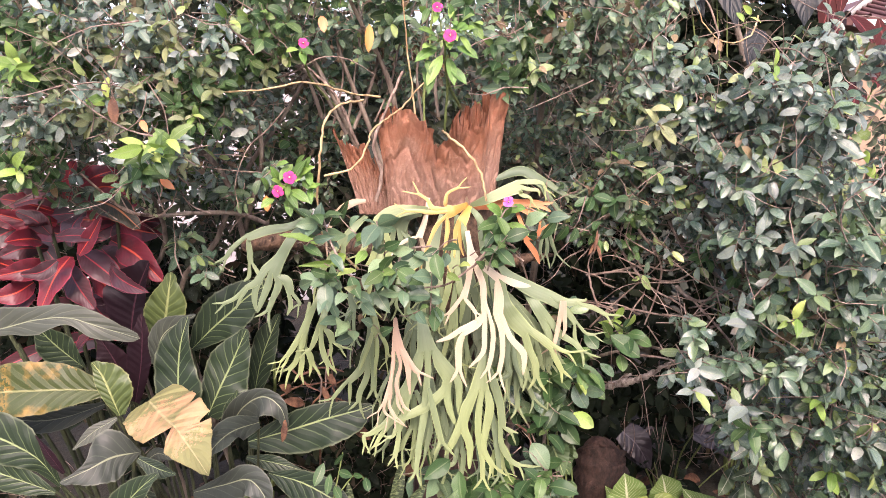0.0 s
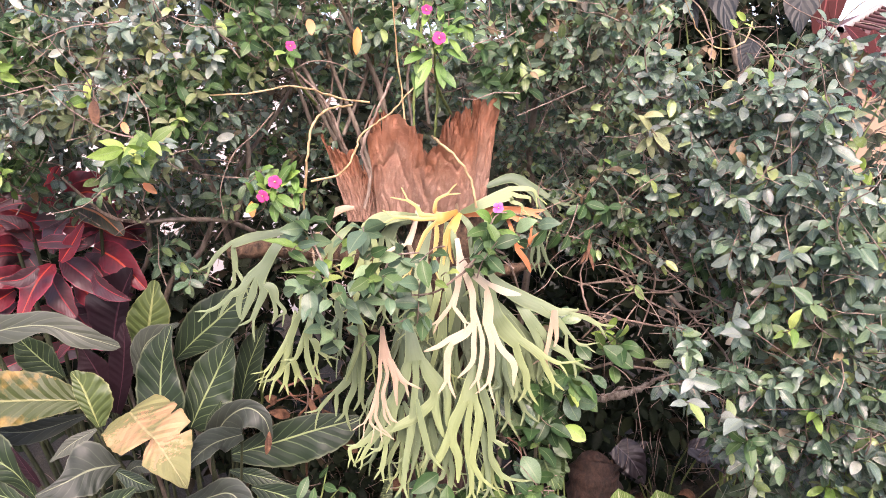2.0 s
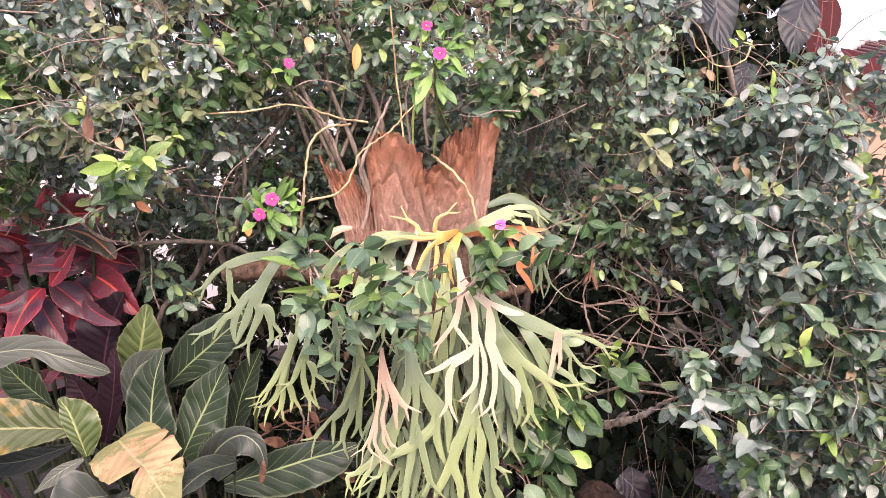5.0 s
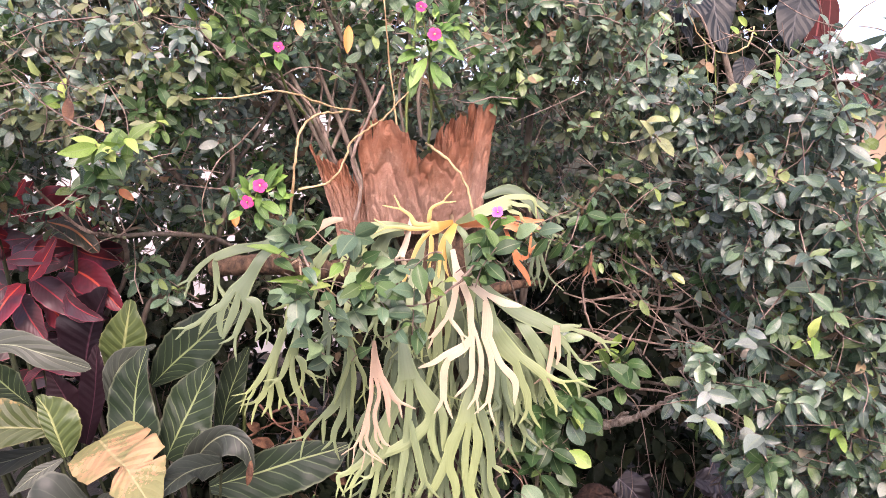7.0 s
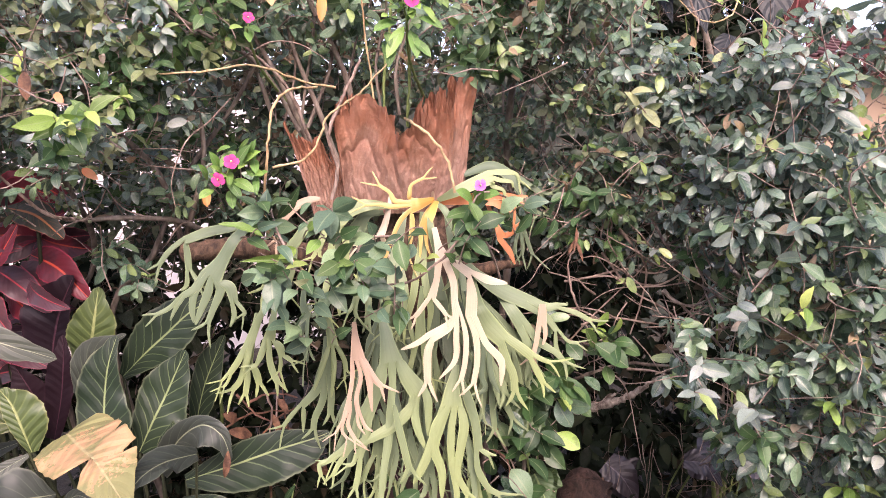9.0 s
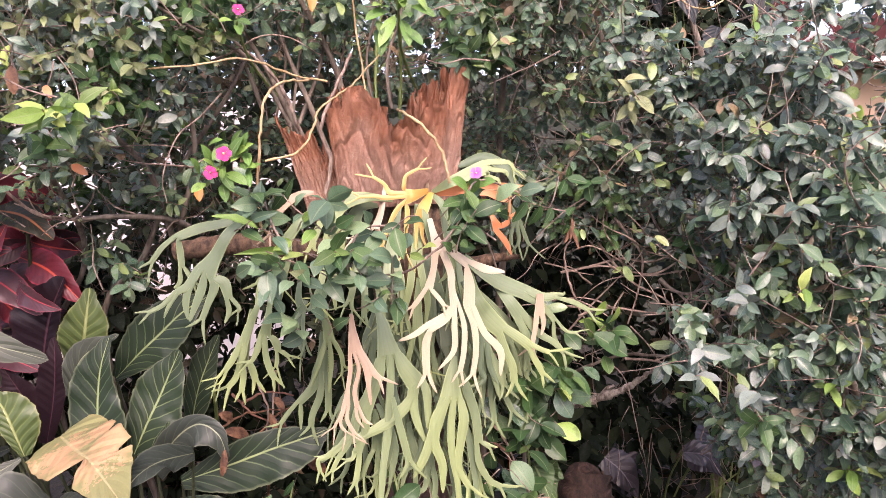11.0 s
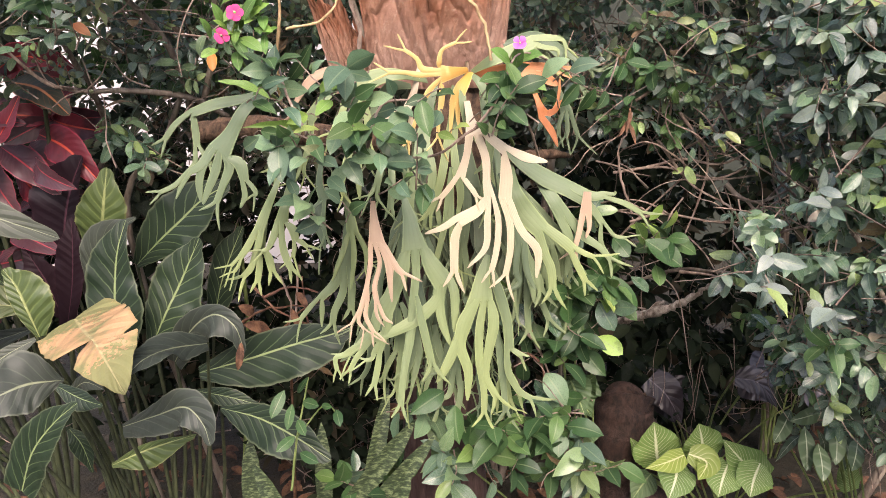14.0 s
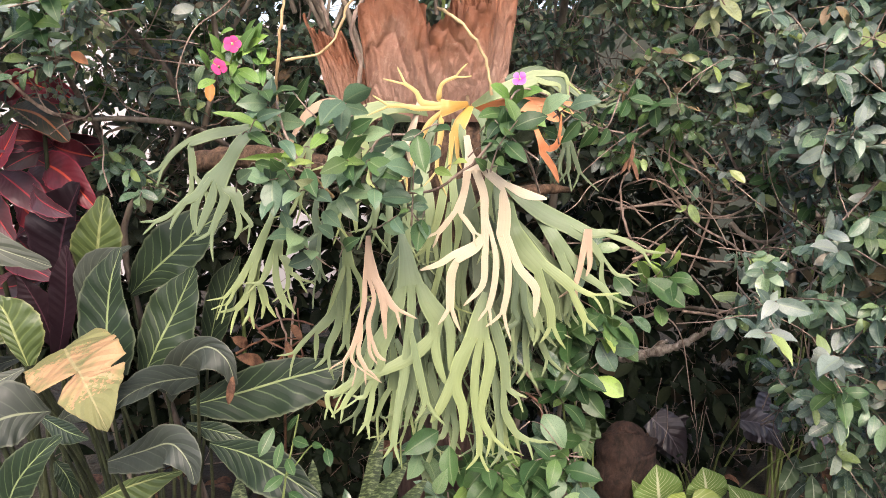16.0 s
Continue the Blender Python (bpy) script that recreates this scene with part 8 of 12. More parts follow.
right.clump((0.796, 1.72, 1.129), (0.112, 0.14, 0.068), 23, 0.052, "dark", 8, mixed=('dull', 0.5), bare=0.38)
right.clump((0.912, 1.68, 1.112), (0.097, 0.14, 0.085), 23, 0.052, "dark", 8, mixed=('dull', 0.5), bare=0.38)
right.clump((0.719, 1.76, 1.068), (0.090, 0.14, 0.045), 13, 0.052, "dark", 8, mixed=('dull', 0.5), bare=0.38)
right.clump((0.616, 1.82, 1.033), (0.073, 0.14, 0.040), 10, 0.052, "dark", 8, mixed=('dull', 0.5), bare=0.38)
right.clump((0.821, 1.72, 0.986), (0.114, 0.14, 0.076), 24, 0.052, "dark", 8, mixed=('dull', 0.5), bare=0.38)
right.clump((0.939, 1.68, 0.972), (0.099, 0.14, 0.087), 23, 0.052, "dark", 8, mixed=('dull', 0.5), bare=0.38)
right.clump((0.695, 1.72, 0.962), (0.076, 0.14, 0.051), 13, 0.052, "dark", 8, mixed=('dull', 0.5), bare=0.38)
right.clump((0.582, 1.76, 0.964), (0.052, 0.14, 0.052), 8, 0.052, "dark", 8, mixed=('dull', 0.5), bare=0.38)
right.clump((0.773, 1.8, 0.791), (0.108, 0.14, 0.061), 15, 0.052, "dark", 8, mixed=('dull', 0.5), bare=0.38)
right.clump((0.908, 1.75, 0.796), (0.105, 0.14, 0.079), 22, 0.052, "dark", 8, mixed=('dull', 0.5), bare=0.38)
right.clump((1.023, 1.72, 0.793), (0.104, 0.14, 0.091), 18, 0.052, "dark", 8, mixed=('dull', 0.5), bare=0.38)
right.clump((1.075, 1.75, 1.336), (0.100, 0.14, 0.224), 44, 0.052, "dark", 8, mixed=('dull', 0.75), bare=0.38)
right.clump((1.106, 1.72, 0.995), (0.102, 0.14, 0.191), 32, 0.052, "dark", 8, mixed=('dull', 0.5), bare=0.38)
right.clump((0.956, 1.95, 1.709), (0.094, 0.14, 0.067), 13, 0.046, "dark", 8, mixed=('dull', 0.75), bare=0.38)
right.clump((0.475, 2.05, 1.883), (0.167, 0.14, 0.083), 23, 0.046, "dark", 8, mixed=('dull', 0.5), bare=0.38)
right.clump((0.331, 2.1, 1.893), (0.128, 0.14, 0.086), 17, 0.046, "dark", 8, mixed=('dull', 0.5), bare=0.38)
right.clump((0.665, 2.1, 1.866), (0.086, 0.14, 0.058), 10, 0.046, "dark", 8, mixed=('dull', 0.75), bare=0.38)
right.clump((1.148, 1.9, 1.652), (0.119, 0.14, 0.159), 27, 0.046, "dark", 8, mixed=('dull', 0.75), bare=0.38)
right.clump((0.801, 2.3, 1.449), (0.249, 0.3, 0.182), 28, 0.045, "dark", 8, mixed=('dull', 0.75), bare=0.38)
right.clump((1.068, 2.25, 1.368), (0.262, 0.3, 0.246), 33, 0.045, "dull", 8, mixed=('dark', 0.25), bare=0.38)
right.clump((1.071, 2.2, 1.01), (0.264, 0.3, 0.198), 26, 0.045, "dark", 8, mixed=('dull', 0.5), bare=0.38)
right.clump((1.236, 2.2, 0.694), (0.254, 0.3, 0.187), 20, 0.045, "dark", 8, mixed=('dull', 0.5), bare=0.38)
right.clump((0.621, 2.45, 1.637), (0.262, 0.3, 0.210), 33, 0.045, "dark", 8, mixed=('mid', 0.45), bare=0.38)
# deep clumps added to block top light over the hollow
right.clump((0.93, 2.6, 1.347), (0.306, 0.3, 0.134), 33, 0.045, "dark", 8, mixed=('dull', 0.75), bare=0.38)
right.clump((0.641, 2.6, 1.35), (0.248, 0.3, 0.133), 26, 0.045, "dark", 8, mixed=('mid', 0.45), bare=0.38)
right.clump((1.239, 2.6, 1.151), (0.312, 0.3, 0.175), 33, 0.045, "dark", 8, mixed=('dull', 0.5), bare=0.38)
right.clump((1.017, 2.8, 1.272), (0.334, 0.3, 0.125), 26, 0.045, "dark", 8, mixed=('dull', 0.75), bare=0.38)
right.clump((0.596, 2.8, 1.296), (0.248, 0.3, 0.124), 20, 0.045, "dark", 8, mixed=('dull', 0.75), bare=0.38)
right.clump((1.514, 2.6, 0.988), (0.277, 0.3, 0.277), 31, 0.045, "dark", 8, mixed=('dull', 0.5), bare=0.38)
right.clump((0.487, 2.2, 1.309), (0.09, 0.09, 0.06), 12, 0.042, "dark", 8, mixed=('dull', 0.4))
right.clump((0.582, 2.1, 1.271), (0.09, 0.09, 0.06), 12, 0.042, "dark", 8, mixed=('dull', 0.4))
right.clump((0.582, 2.3, 1.368), (0.09, 0.09, 0.06), 12, 0.042, "dark", 8, mixed=('dull', 0.4))
right.clump((0.465, 2.2, 1.239), (0.09, 0.09, 0.06), 12, 0.042, "dark", 8, mixed=('dull', 0.4))
right.clump((0.609, 2.1, 1.401), (0.09, 0.09, 0.06), 12, 0.042, "dark", 8, mixed=('dull', 0.4))
right.clump((0.730, 1.95, 1.500), (0.09, 0.08, 0.05), 8, 0.046, "dull", 8, mixed=('dark', 0.2), bare=0.3)
right.clump((0.823, 1.95, 1.474), (0.09, 0.08, 0.05), 8, 0.046, "dull", 8, mixed=('dark', 0.2), bare=0.3)
right.clump((0.688, 2.0, 1.547), (0.09, 0.08, 0.05), 8, 0.046, "dull", 8, mixed=('dark', 0.2), bare=0.3)
right.clump((0.809, 2.0, 1.557), (0.09, 0.08, 0.05), 8, 0.046, "dull", 8, mixed=('dark', 0.2), bare=0.3)
right.clump((0.904, 1.95, 1.447), (0.09, 0.08, 0.05), 8, 0.046, "dull", 8, mixed=('dark', 0.2), bare=0.3)
right.sprig(np.array((0.546, 1.92, 1.505)), (0, -1, 0.4), 9, 0.06, "olive", 0.07, 1.1)
right.sprig(np.array((0.528, 1.95, 1.539)), (0, -1, 0.4), 6, 0.05, "olive", 0.07, 1.1)
right.sprig(np.array((0.506, 1.98, 0.973)), (0, -1, 0.4), 7, 0.072, "green", 0.07, 1.1)
right.sprig(np.array((0.473, 2, 1.006)), (0, -1, 0.4), 4, 0.05, "fresh", 0.07, 1.1)
right.sprig(np.array((0.41, 2, 1.331)), (0, -1, 0.4), 7, 0.05, "green", 0.07, 1.1)
right.sprig(np.array((0.468, 2, 1.323)), (0, -1, 0.4), 6, 0.055, "green", 0.07, 1.1)
right.sprig(np.array((0.534, 1.6, 1.008)), (0, -1, 0.4), 7, 0.06, "dull", 0.07, 1.1)
right.sprig(np.array((0.531, 1.6, 0.959)), (0, -1, 0.4), 5, 0.06, "dull", 0.07, 1.1)
right.sprig(np.array((0.641, 1.6, 0.92)), (0, -1, 0.4), 8, 0.065, "dull", 0.07, 1.1)
right.sprig(np.array((0.742, 1.62, 1.26)), (0, -1, 0.4), 6, 0.06, "dull", 0.07, 1.1)
right.sprig(np.array((0.823, 1.62, 1.271)), (0, -1, 0.4), 5, 0.06, "green", 0.07, 1.1)
right.sprig(np.array((0.749, 1.62, 1.106)), (0, -1, 0.4), 4, 0.05, "fresh", 0.07, 1.1)
right.sprig(np.array((0.76, 1.8, 1.637)), (0, -1, 0.4), 3, 0.05, "fresh", 0.07, 1.1)
right.sprig(np.array((0.601, 1.95, 1.193)), (0, -1, 0.4), 4, 0.045, "dull", 0.07, 1.1)
right.sprig(np.array((0.55, 2, 1.125)), (0, -1, 0.4), 4, 0.045, "dark", 0.07, 1.1)
right.sprig(np.array((0.93, 1.7, 1.426)), (0, -1, 0.4), 4, 0.05, "fresh", 0.07, 1.1)
right.sprig(np.array((0.791, 2, 1.775)), (0, -1, 0.4), 4, 0.05, "fresh", 0.07, 1.1)
right.clump((0.926, 1.76, 0.805), (0.095, 0.14, 0.071), 15, 0.046, "dark", 8, mixed=('dull', 0.5), bare=0.38)
right.clump((1.023, 1.75, 0.751), (0.084, 0.14, 0.084), 15, 0.046, "dark", 8, mixed=('dull', 0.5), bare=0.38)
right.clump((1.031, 1.86, 0.634), (0.104, 0.14, 0.052), 12, 0.046, "dark", 8, mixed=('dull', 0.5), bare=0.38)
right.clump((0.959, 1.92, 0.673), (0.080, 0.14, 0.053), 9, 0.046, "dark", 8, mixed=('dull', 0.5), bare=0.38)
right.clump((1.154, 1.85, 0.545), (0.092, 0.14, 0.092), 13, 0.046, "dark", 8, mixed=('dull', 0.5), bare=0.38)
right.clump((0.806, 1.95, 0.676), (0.054, 0.14, 0.067), 6, 0.046, "dark", 8, mixed=('dull', 0.5), bare=0.38)
right.clump((0.94, 2, 0.544), (0.071, 0.14, 0.056), 6, 0.046, "dark", 8, mixed=('dull', 0.5), bare=0.38)
right.sprig(np.array((0.926, 1.72, 0.702)), (0, -1, 0.4), 6, 0.055, "fresh", 0.07, 1.1)
right.sprig(np.array((1.017, 1.75, 0.601)), (0, -1, 0.4), 6, 0.055, "fresh", 0.07, 1.1)
right.sprig(np.array((0.707, 1.68, 0.835)), (0, -1, 0.4), 6, 0.06, "green", 0.07, 1.1)
right.sprig(np.array((0.839, 1.66, 0.909)), (0, -1, 0.4), 5, 0.05, "fresh", 0.07, 1.1)
right.clump((0.483, 2.08, 1.399), (0.069, 0.14, 0.058), 10, 0.040, "dull", 7, mixed=('green', 0.2), bare=0.38)
right.clump((0.617, 2.06, 1.387), (0.081, 0.14, 0.058), 12, 0.040, "dull", 7, mixed=('green', 0.2), bare=0.38)
right.clump((0.743, 2, 1.338), (0.078, 0.14, 0.056), 13, 0.040, "dull", 7, mixed=('green', 0.2), bare=0.38)
right.clump((0.825, 1.92, 1.382), (0.074, 0.14, 0.053), 13, 0.040, "dull", 7, mixed=('green', 0.2), bare=0.38)
right.clump((0.665, 2.04, 1.262), (0.069, 0.14, 0.052), 10, 0.040, "dull", 7, mixed=('green', 0.2), bare=0.38)
right.clump((0.8, 1.98, 1.228), (0.078, 0.14, 0.050), 12, 0.040, "dull", 7, mixed=('green', 0.2), bare=0.38)
right.clump((0.878, 1.92, 1.206), (0.065, 0.14, 0.054), 12, 0.040, "dull", 7, mixed=('green', 0.2), bare=0.38)
right.clump((0.52, 2.1, 1.287), (0.060, 0.14, 0.054), 9, 0.040, "dull", 7, mixed=('green', 0.2), bare=0.38)
right.clump((0.437, 2.1, 1.229), (0.060, 0.14, 0.054), 9, 0.043, "dull", 7, mixed=('green', 0.3), bare=0.38)
right.clump((0.562, 2.1, 1.193), (0.066, 0.14, 0.054), 10, 0.043, "dull", 7, mixed=('green', 0.3), bare=0.38)
right.clump((0.688, 2.05, 1.171), (0.071, 0.14, 0.053), 10, 0.043, "dull", 7, mixed=('green', 0.3), bare=0.38)
right.clump((0.806, 2, 1.161), (0.069, 0.14, 0.052), 10, 0.043, "dull", 7, mixed=('green', 0.3), bare=0.38)
right.clump((0.885, 1.95, 1.228), (0.066, 0.14, 0.055), 12, 0.043, "dull", 7, mixed=('green', 0.3), bare=0.38)
right.clump((0.374, 2.15, 1.325), (0.061, 0.14, 0.061), 9, 0.043, "dull", 7, mixed=('green', 0.3), bare=0.38)
right.clump((0.322, 2.25, 1.229), (0.059, 0.14, 0.065), 8, 0.043, "dull", 7, mixed=('green', 0.3), bare=0.38)
right.clump((0.748, 1.98, 0.762), (0.053, 0.14, 0.047), 6, 0.043, "dull", 7, mixed=('green', 0.3), bare=0.38)
right.clump((0.801, 1.95, 0.672), (0.053, 0.14, 0.053), 8, 0.043, "dull", 7, mixed=('green', 0.3), bare=0.38)
right.clump((0.871, 1.9, 0.738), (0.062, 0.14, 0.068), 10, 0.043, "dull", 7, mixed=('green', 0.3), bare=0.38)
right.clump((0.847, 1.9, 0.855), (0.061, 0.14, 0.050), 9, 0.043, "dull", 7, mixed=('green', 0.3), bare=0.38)
right.limb(((1.3, 2.5, -0.05), (1.383, 2.35, 0.515), (1.161, 2.2, 0.94), (0.984, 2.1, 1.193), (0.937, 2, 1.455), (0.917, 1.95, 1.683)), 0.012, 0.005, 224)
right.limb(((1.3, 2.5, -0.05), (1.452, 2.5, 0.361), (1.22, 2.45, 0.87), (0.89, 2.35, 1.19), (0.611, 2.15, 1.529), (0.509, 2.1, 1.756)), 0.012, 0.005, 225)
right.limb(((1.3, 2.5, -0.05), (1.455, 2.4, 0.49), (1.154, 2.1, 0.902), (1.062, 1.95, 1.202), (1.061, 1.9, 1.443)), 0.014, 0.005, 226)
right.limb(((0.631, 2, 1.249), (0.743, 1.95, 1.22), (0.857, 1.9, 1.254), (0.941, 1.85, 1.233)), 0.006, 0.009, 227)
right.limb(((0.662, 2.071, 1.074), (0.692, 2.063, 1.045), (0.736, 2.051, 1.037), (0.803, 2.032, 1.075)), 0.006, 0.002, 228)
right.limb(((0.468, 2.123, 0.983), (0.537, 2.105, 1.004), (0.652, 2.075, 0.988), (0.74, 2.051, 0.997)), 0.0035, 0.002, 229)
right.limb(((0.428, 2.132, 1.095), (0.531, 2.105, 1.109), (0.645, 2.075, 1.086), (0.728, 2.051, 1.135)), 0.0035, 0.002, 230)
right.limb(((0.558, 2.096, 1.229), (0.62, 2.081, 1.134), (0.609, 2.086, 1.037), (0.586, 2.093, 0.961)), 0.0035, 0.002, 231)
right.limb(((0.497, 2.114, 1.108), (0.575, 2.093, 1.127), (0.664, 2.069, 1.122), (0.793, 2.03, 1.228)), 0.0035, 0.002, 232)
right.limb(((0.467, 2.12, 1.253), (0.553, 2.096, 1.31), (0.641, 2.072, 1.298), (0.716, 2.051, 1.285)), 0.0035, 0.002, 233)
right.limb(((0.633, 2.075, 1.252), (0.682, 2.063, 1.17), (0.757, 2.042, 1.171), (0.825, 2.024, 1.113)), 0.0035, 0.002, 234)
right.limb(((0.579, 2.096, 0.872), (0.661, 2.075, 0.863), (0.755, 2.051, 0.816), (0.87, 2.021, 0.759)), 0.0035, 0.002, 235)
right.limb(((0.517, 2.108, 1.169), (0.59, 2.09, 1.073), (0.683, 2.066, 1.014), (0.712, 2.06, 0.928)), 0.0035, 0.002, 236)
right.limb(((0.704, 2.06, 1.039), (0.813, 2.033, 0.908), (0.834, 2.03, 0.795), (0.824, 2.036, 0.664)), 0.0035, 0.002, 237)
right.limb(((0.72, 2.12, 0.999), (0.721, 2.056, 1.02), (0.738, 2.033, 1.025), (0.732, 1.966, 1.054)), 0.0027, 0.0009, 238)
right.limb(((0.794, 2.12, 1.087), (0.735, 2.028, 1.127), (0.722, 2.014, 1.155), (0.738, 2.033, 1.175)), 0.0029, 0.0009, 239)
right.limb(((0.604, 2.12, 0.949), (0.606, 2.026, 0.927), (0.634, 2.014, 0.881), (0.689, 2.051, 0.821)), 0.0021, 0.0009, 240)
right.limb(((0.441, 2.12, 1.189), (0.412, 2.064, 1.176), (0.383, 2.023, 1.165), (0.376, 2.053, 1.138)), 0.0021, 0.0009, 241)
right.limb(((0.37, 2.12, 1.019), (0.413, 2.023, 1.045), (0.488, 2.068, 1.014), (0.538, 2.053, 0.978)), 0.0028, 0.0009, 242)
right.limb(((0.826, 2.12, 1.153), (0.723, 2.022, 1.167), (0.68, 2.049, 1.147), (0.634, 2.075, 1.128)), 0.0026, 0.0009, 243)
right.limb(((0.384, 2.12, 1.122), (0.412, 2.07, 1.116), (0.456, 2.086, 1.099), (0.493, 2.07, 1.092)), 0.0022, 0.0009, 244)
right.limb(((0.503, 2.12, 1.062), (0.456, 2.043, 1.091), (0.437, 2.041, 1.111), (0.405, 2.017, 1.125)), 0.003, 0.0009, 245)
right.limb(((0.787, 2.12, 1.077), (0.754, 2.014, 1.049), (0.771, 2.006, 1.001), (0.825, 2.036, 0.953)), 0.0025, 0.0009, 246)
right.limb(((0.729, 2.12, 1.184), (0.649, 2.004, 1.172), (0.63, 2.081, 1.154), (0.555, 2.002, 1.183)), 0.0025, 0.0009, 247)
right.limb(((0.77, 2.12, 1.023), (0.755, 2.001, 1.04), (0.766, 1.968, 1.019), (0.807, 2, 0.98)), 0.0016, 0.0009, 248)
right.limb(((0.704, 2.12, 0.978), (0.608, 1.982, 1.039), (0.576, 2.009, 1.051), (0.547, 2.035, 1.074)), 0.0016, 0.0009, 249)
right.limb(((0.771, 2.12, 1.123), (0.759, 1.993, 1.099), (0.837, 2.034, 1.059), (0.894, 2.029, 1.028)), 0.0029, 0.0009, 250)
right.limb(((0.587, 2.12, 1.038), (0.543, 2.069, 1.01), (0.521, 2.054, 0.968), (0.495, 2.049, 0.927)), 0.0023, 0.0009, 251)
right.limb(((0.588, 2.12, 1.15), (0.601, 2.062, 1.175), (0.617, 2.045, 1.207), (0.64, 2.065, 1.235)), 0.0029, 0.0009, 252)
right.limb(((0.533, 2.12, 0.953), (0.479, 2.046, 0.952), (0.456, 2.1, 0.945), (0.406, 2.058, 0.964)), 0.0023, 0.0009, 253)
right.limb(((0.642, 2.12, 1.141), (0.639, 2.034, 1.139), (0.678, 2.05, 1.127), (0.694, 2.018, 1.118)), 0.0023, 0.0009, 254)
right.limb(((0.603, 2.12, 1.099), (0.531, 2.058, 1.142), (0.471, 2.04, 1.167), (0.422, 2.059, 1.15)), 0.0022, 0.0009, 255)
right.limb(((0.863, 2.12, 1.074), (0.828, 1.959, 1.104), (0.883, 1.984, 1.086), (0.926, 1.986, 1.075)), 0.0028, 0.0009, 256)
right.limb(((0.58, 2.12, 0.983), (0.512, 2.065, 1.023), (0.444, 2.01, 1.047), (0.418, 2.111, 1.031)), 0.0029, 0.0009, 257)
right.limb(((0.686, 2.12, 0.961), (0.666, 1.986, 1.005), (0.701, 2.018, 1.019), (0.726, 2.032, 1.042)), 0.0025, 0.0009, 258)
right.limb(((0.596, 2.12, 1.088), (0.546, 2.063, 1.153), (0.504, 2.026, 1.211), (0.522, 2.052, 1.263)), 0.0028, 0.0009, 259)
right.limb(((0.862, 2.12, 1.11), (0.858, 2.017, 1.096), (0.899, 2.027, 1.048), (0.893, 1.947, 1.025)), 0.0021, 0.0009, 260)
right.limb(((0.767, 2.12, 1.127), (0.672, 2.033, 1.161), (0.636, 2.081, 1.135), (0.559, 2.031, 1.144)), 0.0019, 0.0009, 261)
right.limb(((0.679, 2.12, 1.064), (0.668, 2.052, 1.026), (0.681, 2.061, 0.969), (0.647, 1.982, 0.938)), 0.0016, 0.0009, 262)
right.limb(((0.678, 2.12, 1.132), (0.622, 2.044, 1.179), (0.573, 1.987, 1.218), (0.573, 2.06, 1.24)), 0.0026, 0.0009, 263)
right.limb(((0.836, 2.12, 1.021), (0.799, 1.979, 1.051), (0.853, 2.035, 1.048), (0.877, 2.023, 1.051)), 0.0029, 0.0009, 264)
right.limb(((0.663, 2.12, 1.122), (0.566, 2.003, 1.18), (0.522, 2.033, 1.206), (0.474, 2.043, 1.243)), 0.0024, 0.0009, 265)
right.limb(((0.437, 2.12, 1.01), (0.454, 2.085, 1.017), (0.459, 2.009, 1.03), (0.504, 2.09, 0.993)), 0.0022, 0.0009, 266)
right.limb(((0.417, 2.12, 1.17), (0.362, 2.099, 1.148), (0.322, 2.053, 1.111), (0.279, 2.071, 1.076)), 0.0019, 0.0009, 267)
right.limb(((0.681, 2.12, 0.95), (0.695, 2.06, 0.988), (0.71, 2.006, 1.021), (0.732, 1.975, 1.049)), 0.0028, 0.0009, 268)
right.limb(((0.598, 2.12, 1.075), (0.519, 2.008, 1.116), (0.52, 2.094, 1.134), (0.476, 2.038, 1.179)), 0.0022, 0.0009, 269)
right.limb(((0.671, 2.12, 1.186), (0.679, 2.065, 1.193), (0.703, 2.06, 1.204), (0.718, 2.065, 1.228)), 0.002, 0.0009, 270)
right.limb(((0.353, 2.12, 1.262), (0.31, 2.061, 1.307), (0.301, 2.068, 1.353), (0.313, 2.062, 1.398)), 0.0024, 0.0009, 271)
arching(right, 0.42, 1.2, 0.75, 1.75, lambda x: 2.12 - 0.36 * (x - 0.4), 34, 3)
right.clump((1.049, 2.1, 0.572), (0.07, 0.12, 0.05), 9, 0.045, "dark", 8, bare=0.8)
right.clump((1.067, 1.95, 0.654), (0.07, 0.12, 0.06), 10, 0.045, "dull", 8, bare=0.8)
right.clump((1.16, 1.95, 0.559), (0.07, 0.12, 0.06), 10, 0.048, "dark", 8, bare=0.8)
right.clump((1.152, 2.2, 0.393), (0.07, 0.12, 0.05), 8, 0.04, "dark", 8, bare=0.8)
right.clump((1.217, 2.1, 0.399), (0.08, 0.12, 0.05), 8, 0.04, "green", 8, bare=0.8)
right.clump((1.099, 2.2, 0.465), (0.06, 0.12, 0.05), 7, 0.038, "dark", 8, bare=0.8)
right.clump((1.236, 2, 0.411), (0.06, 0.12, 0.06), 8, 0.045, "green", 8, bare=0.8)
right.clump((1.096, 2.05, 0.525), (0.06, 0.12, 0.05), 7, 0.04, "dark", 8, bare=0.8)
right.clump((0.936, 2.1, 0.705), (0.06, 0.12, 0.05), 6, 0.042, "dull", 8, bare=0.8)
right.clump((1.016, 2.15, 0.589), (0.06, 0.12, 0.05), 6, 0.04, "dark", 8, bare=0.8)
right.finish(300)
vine_shrub = Shrub(thing("climbing_shrub", (0.42, 2.2, 0), "leafy climber with fresh green leaves beside the fern", "shrub"), 34)
vine_shrub.clump((0.279, 2.02, 0.879), (0.075, 0.08, 0.060), 3, 0.076, "green", 6, mixed=('dark', 0.15))
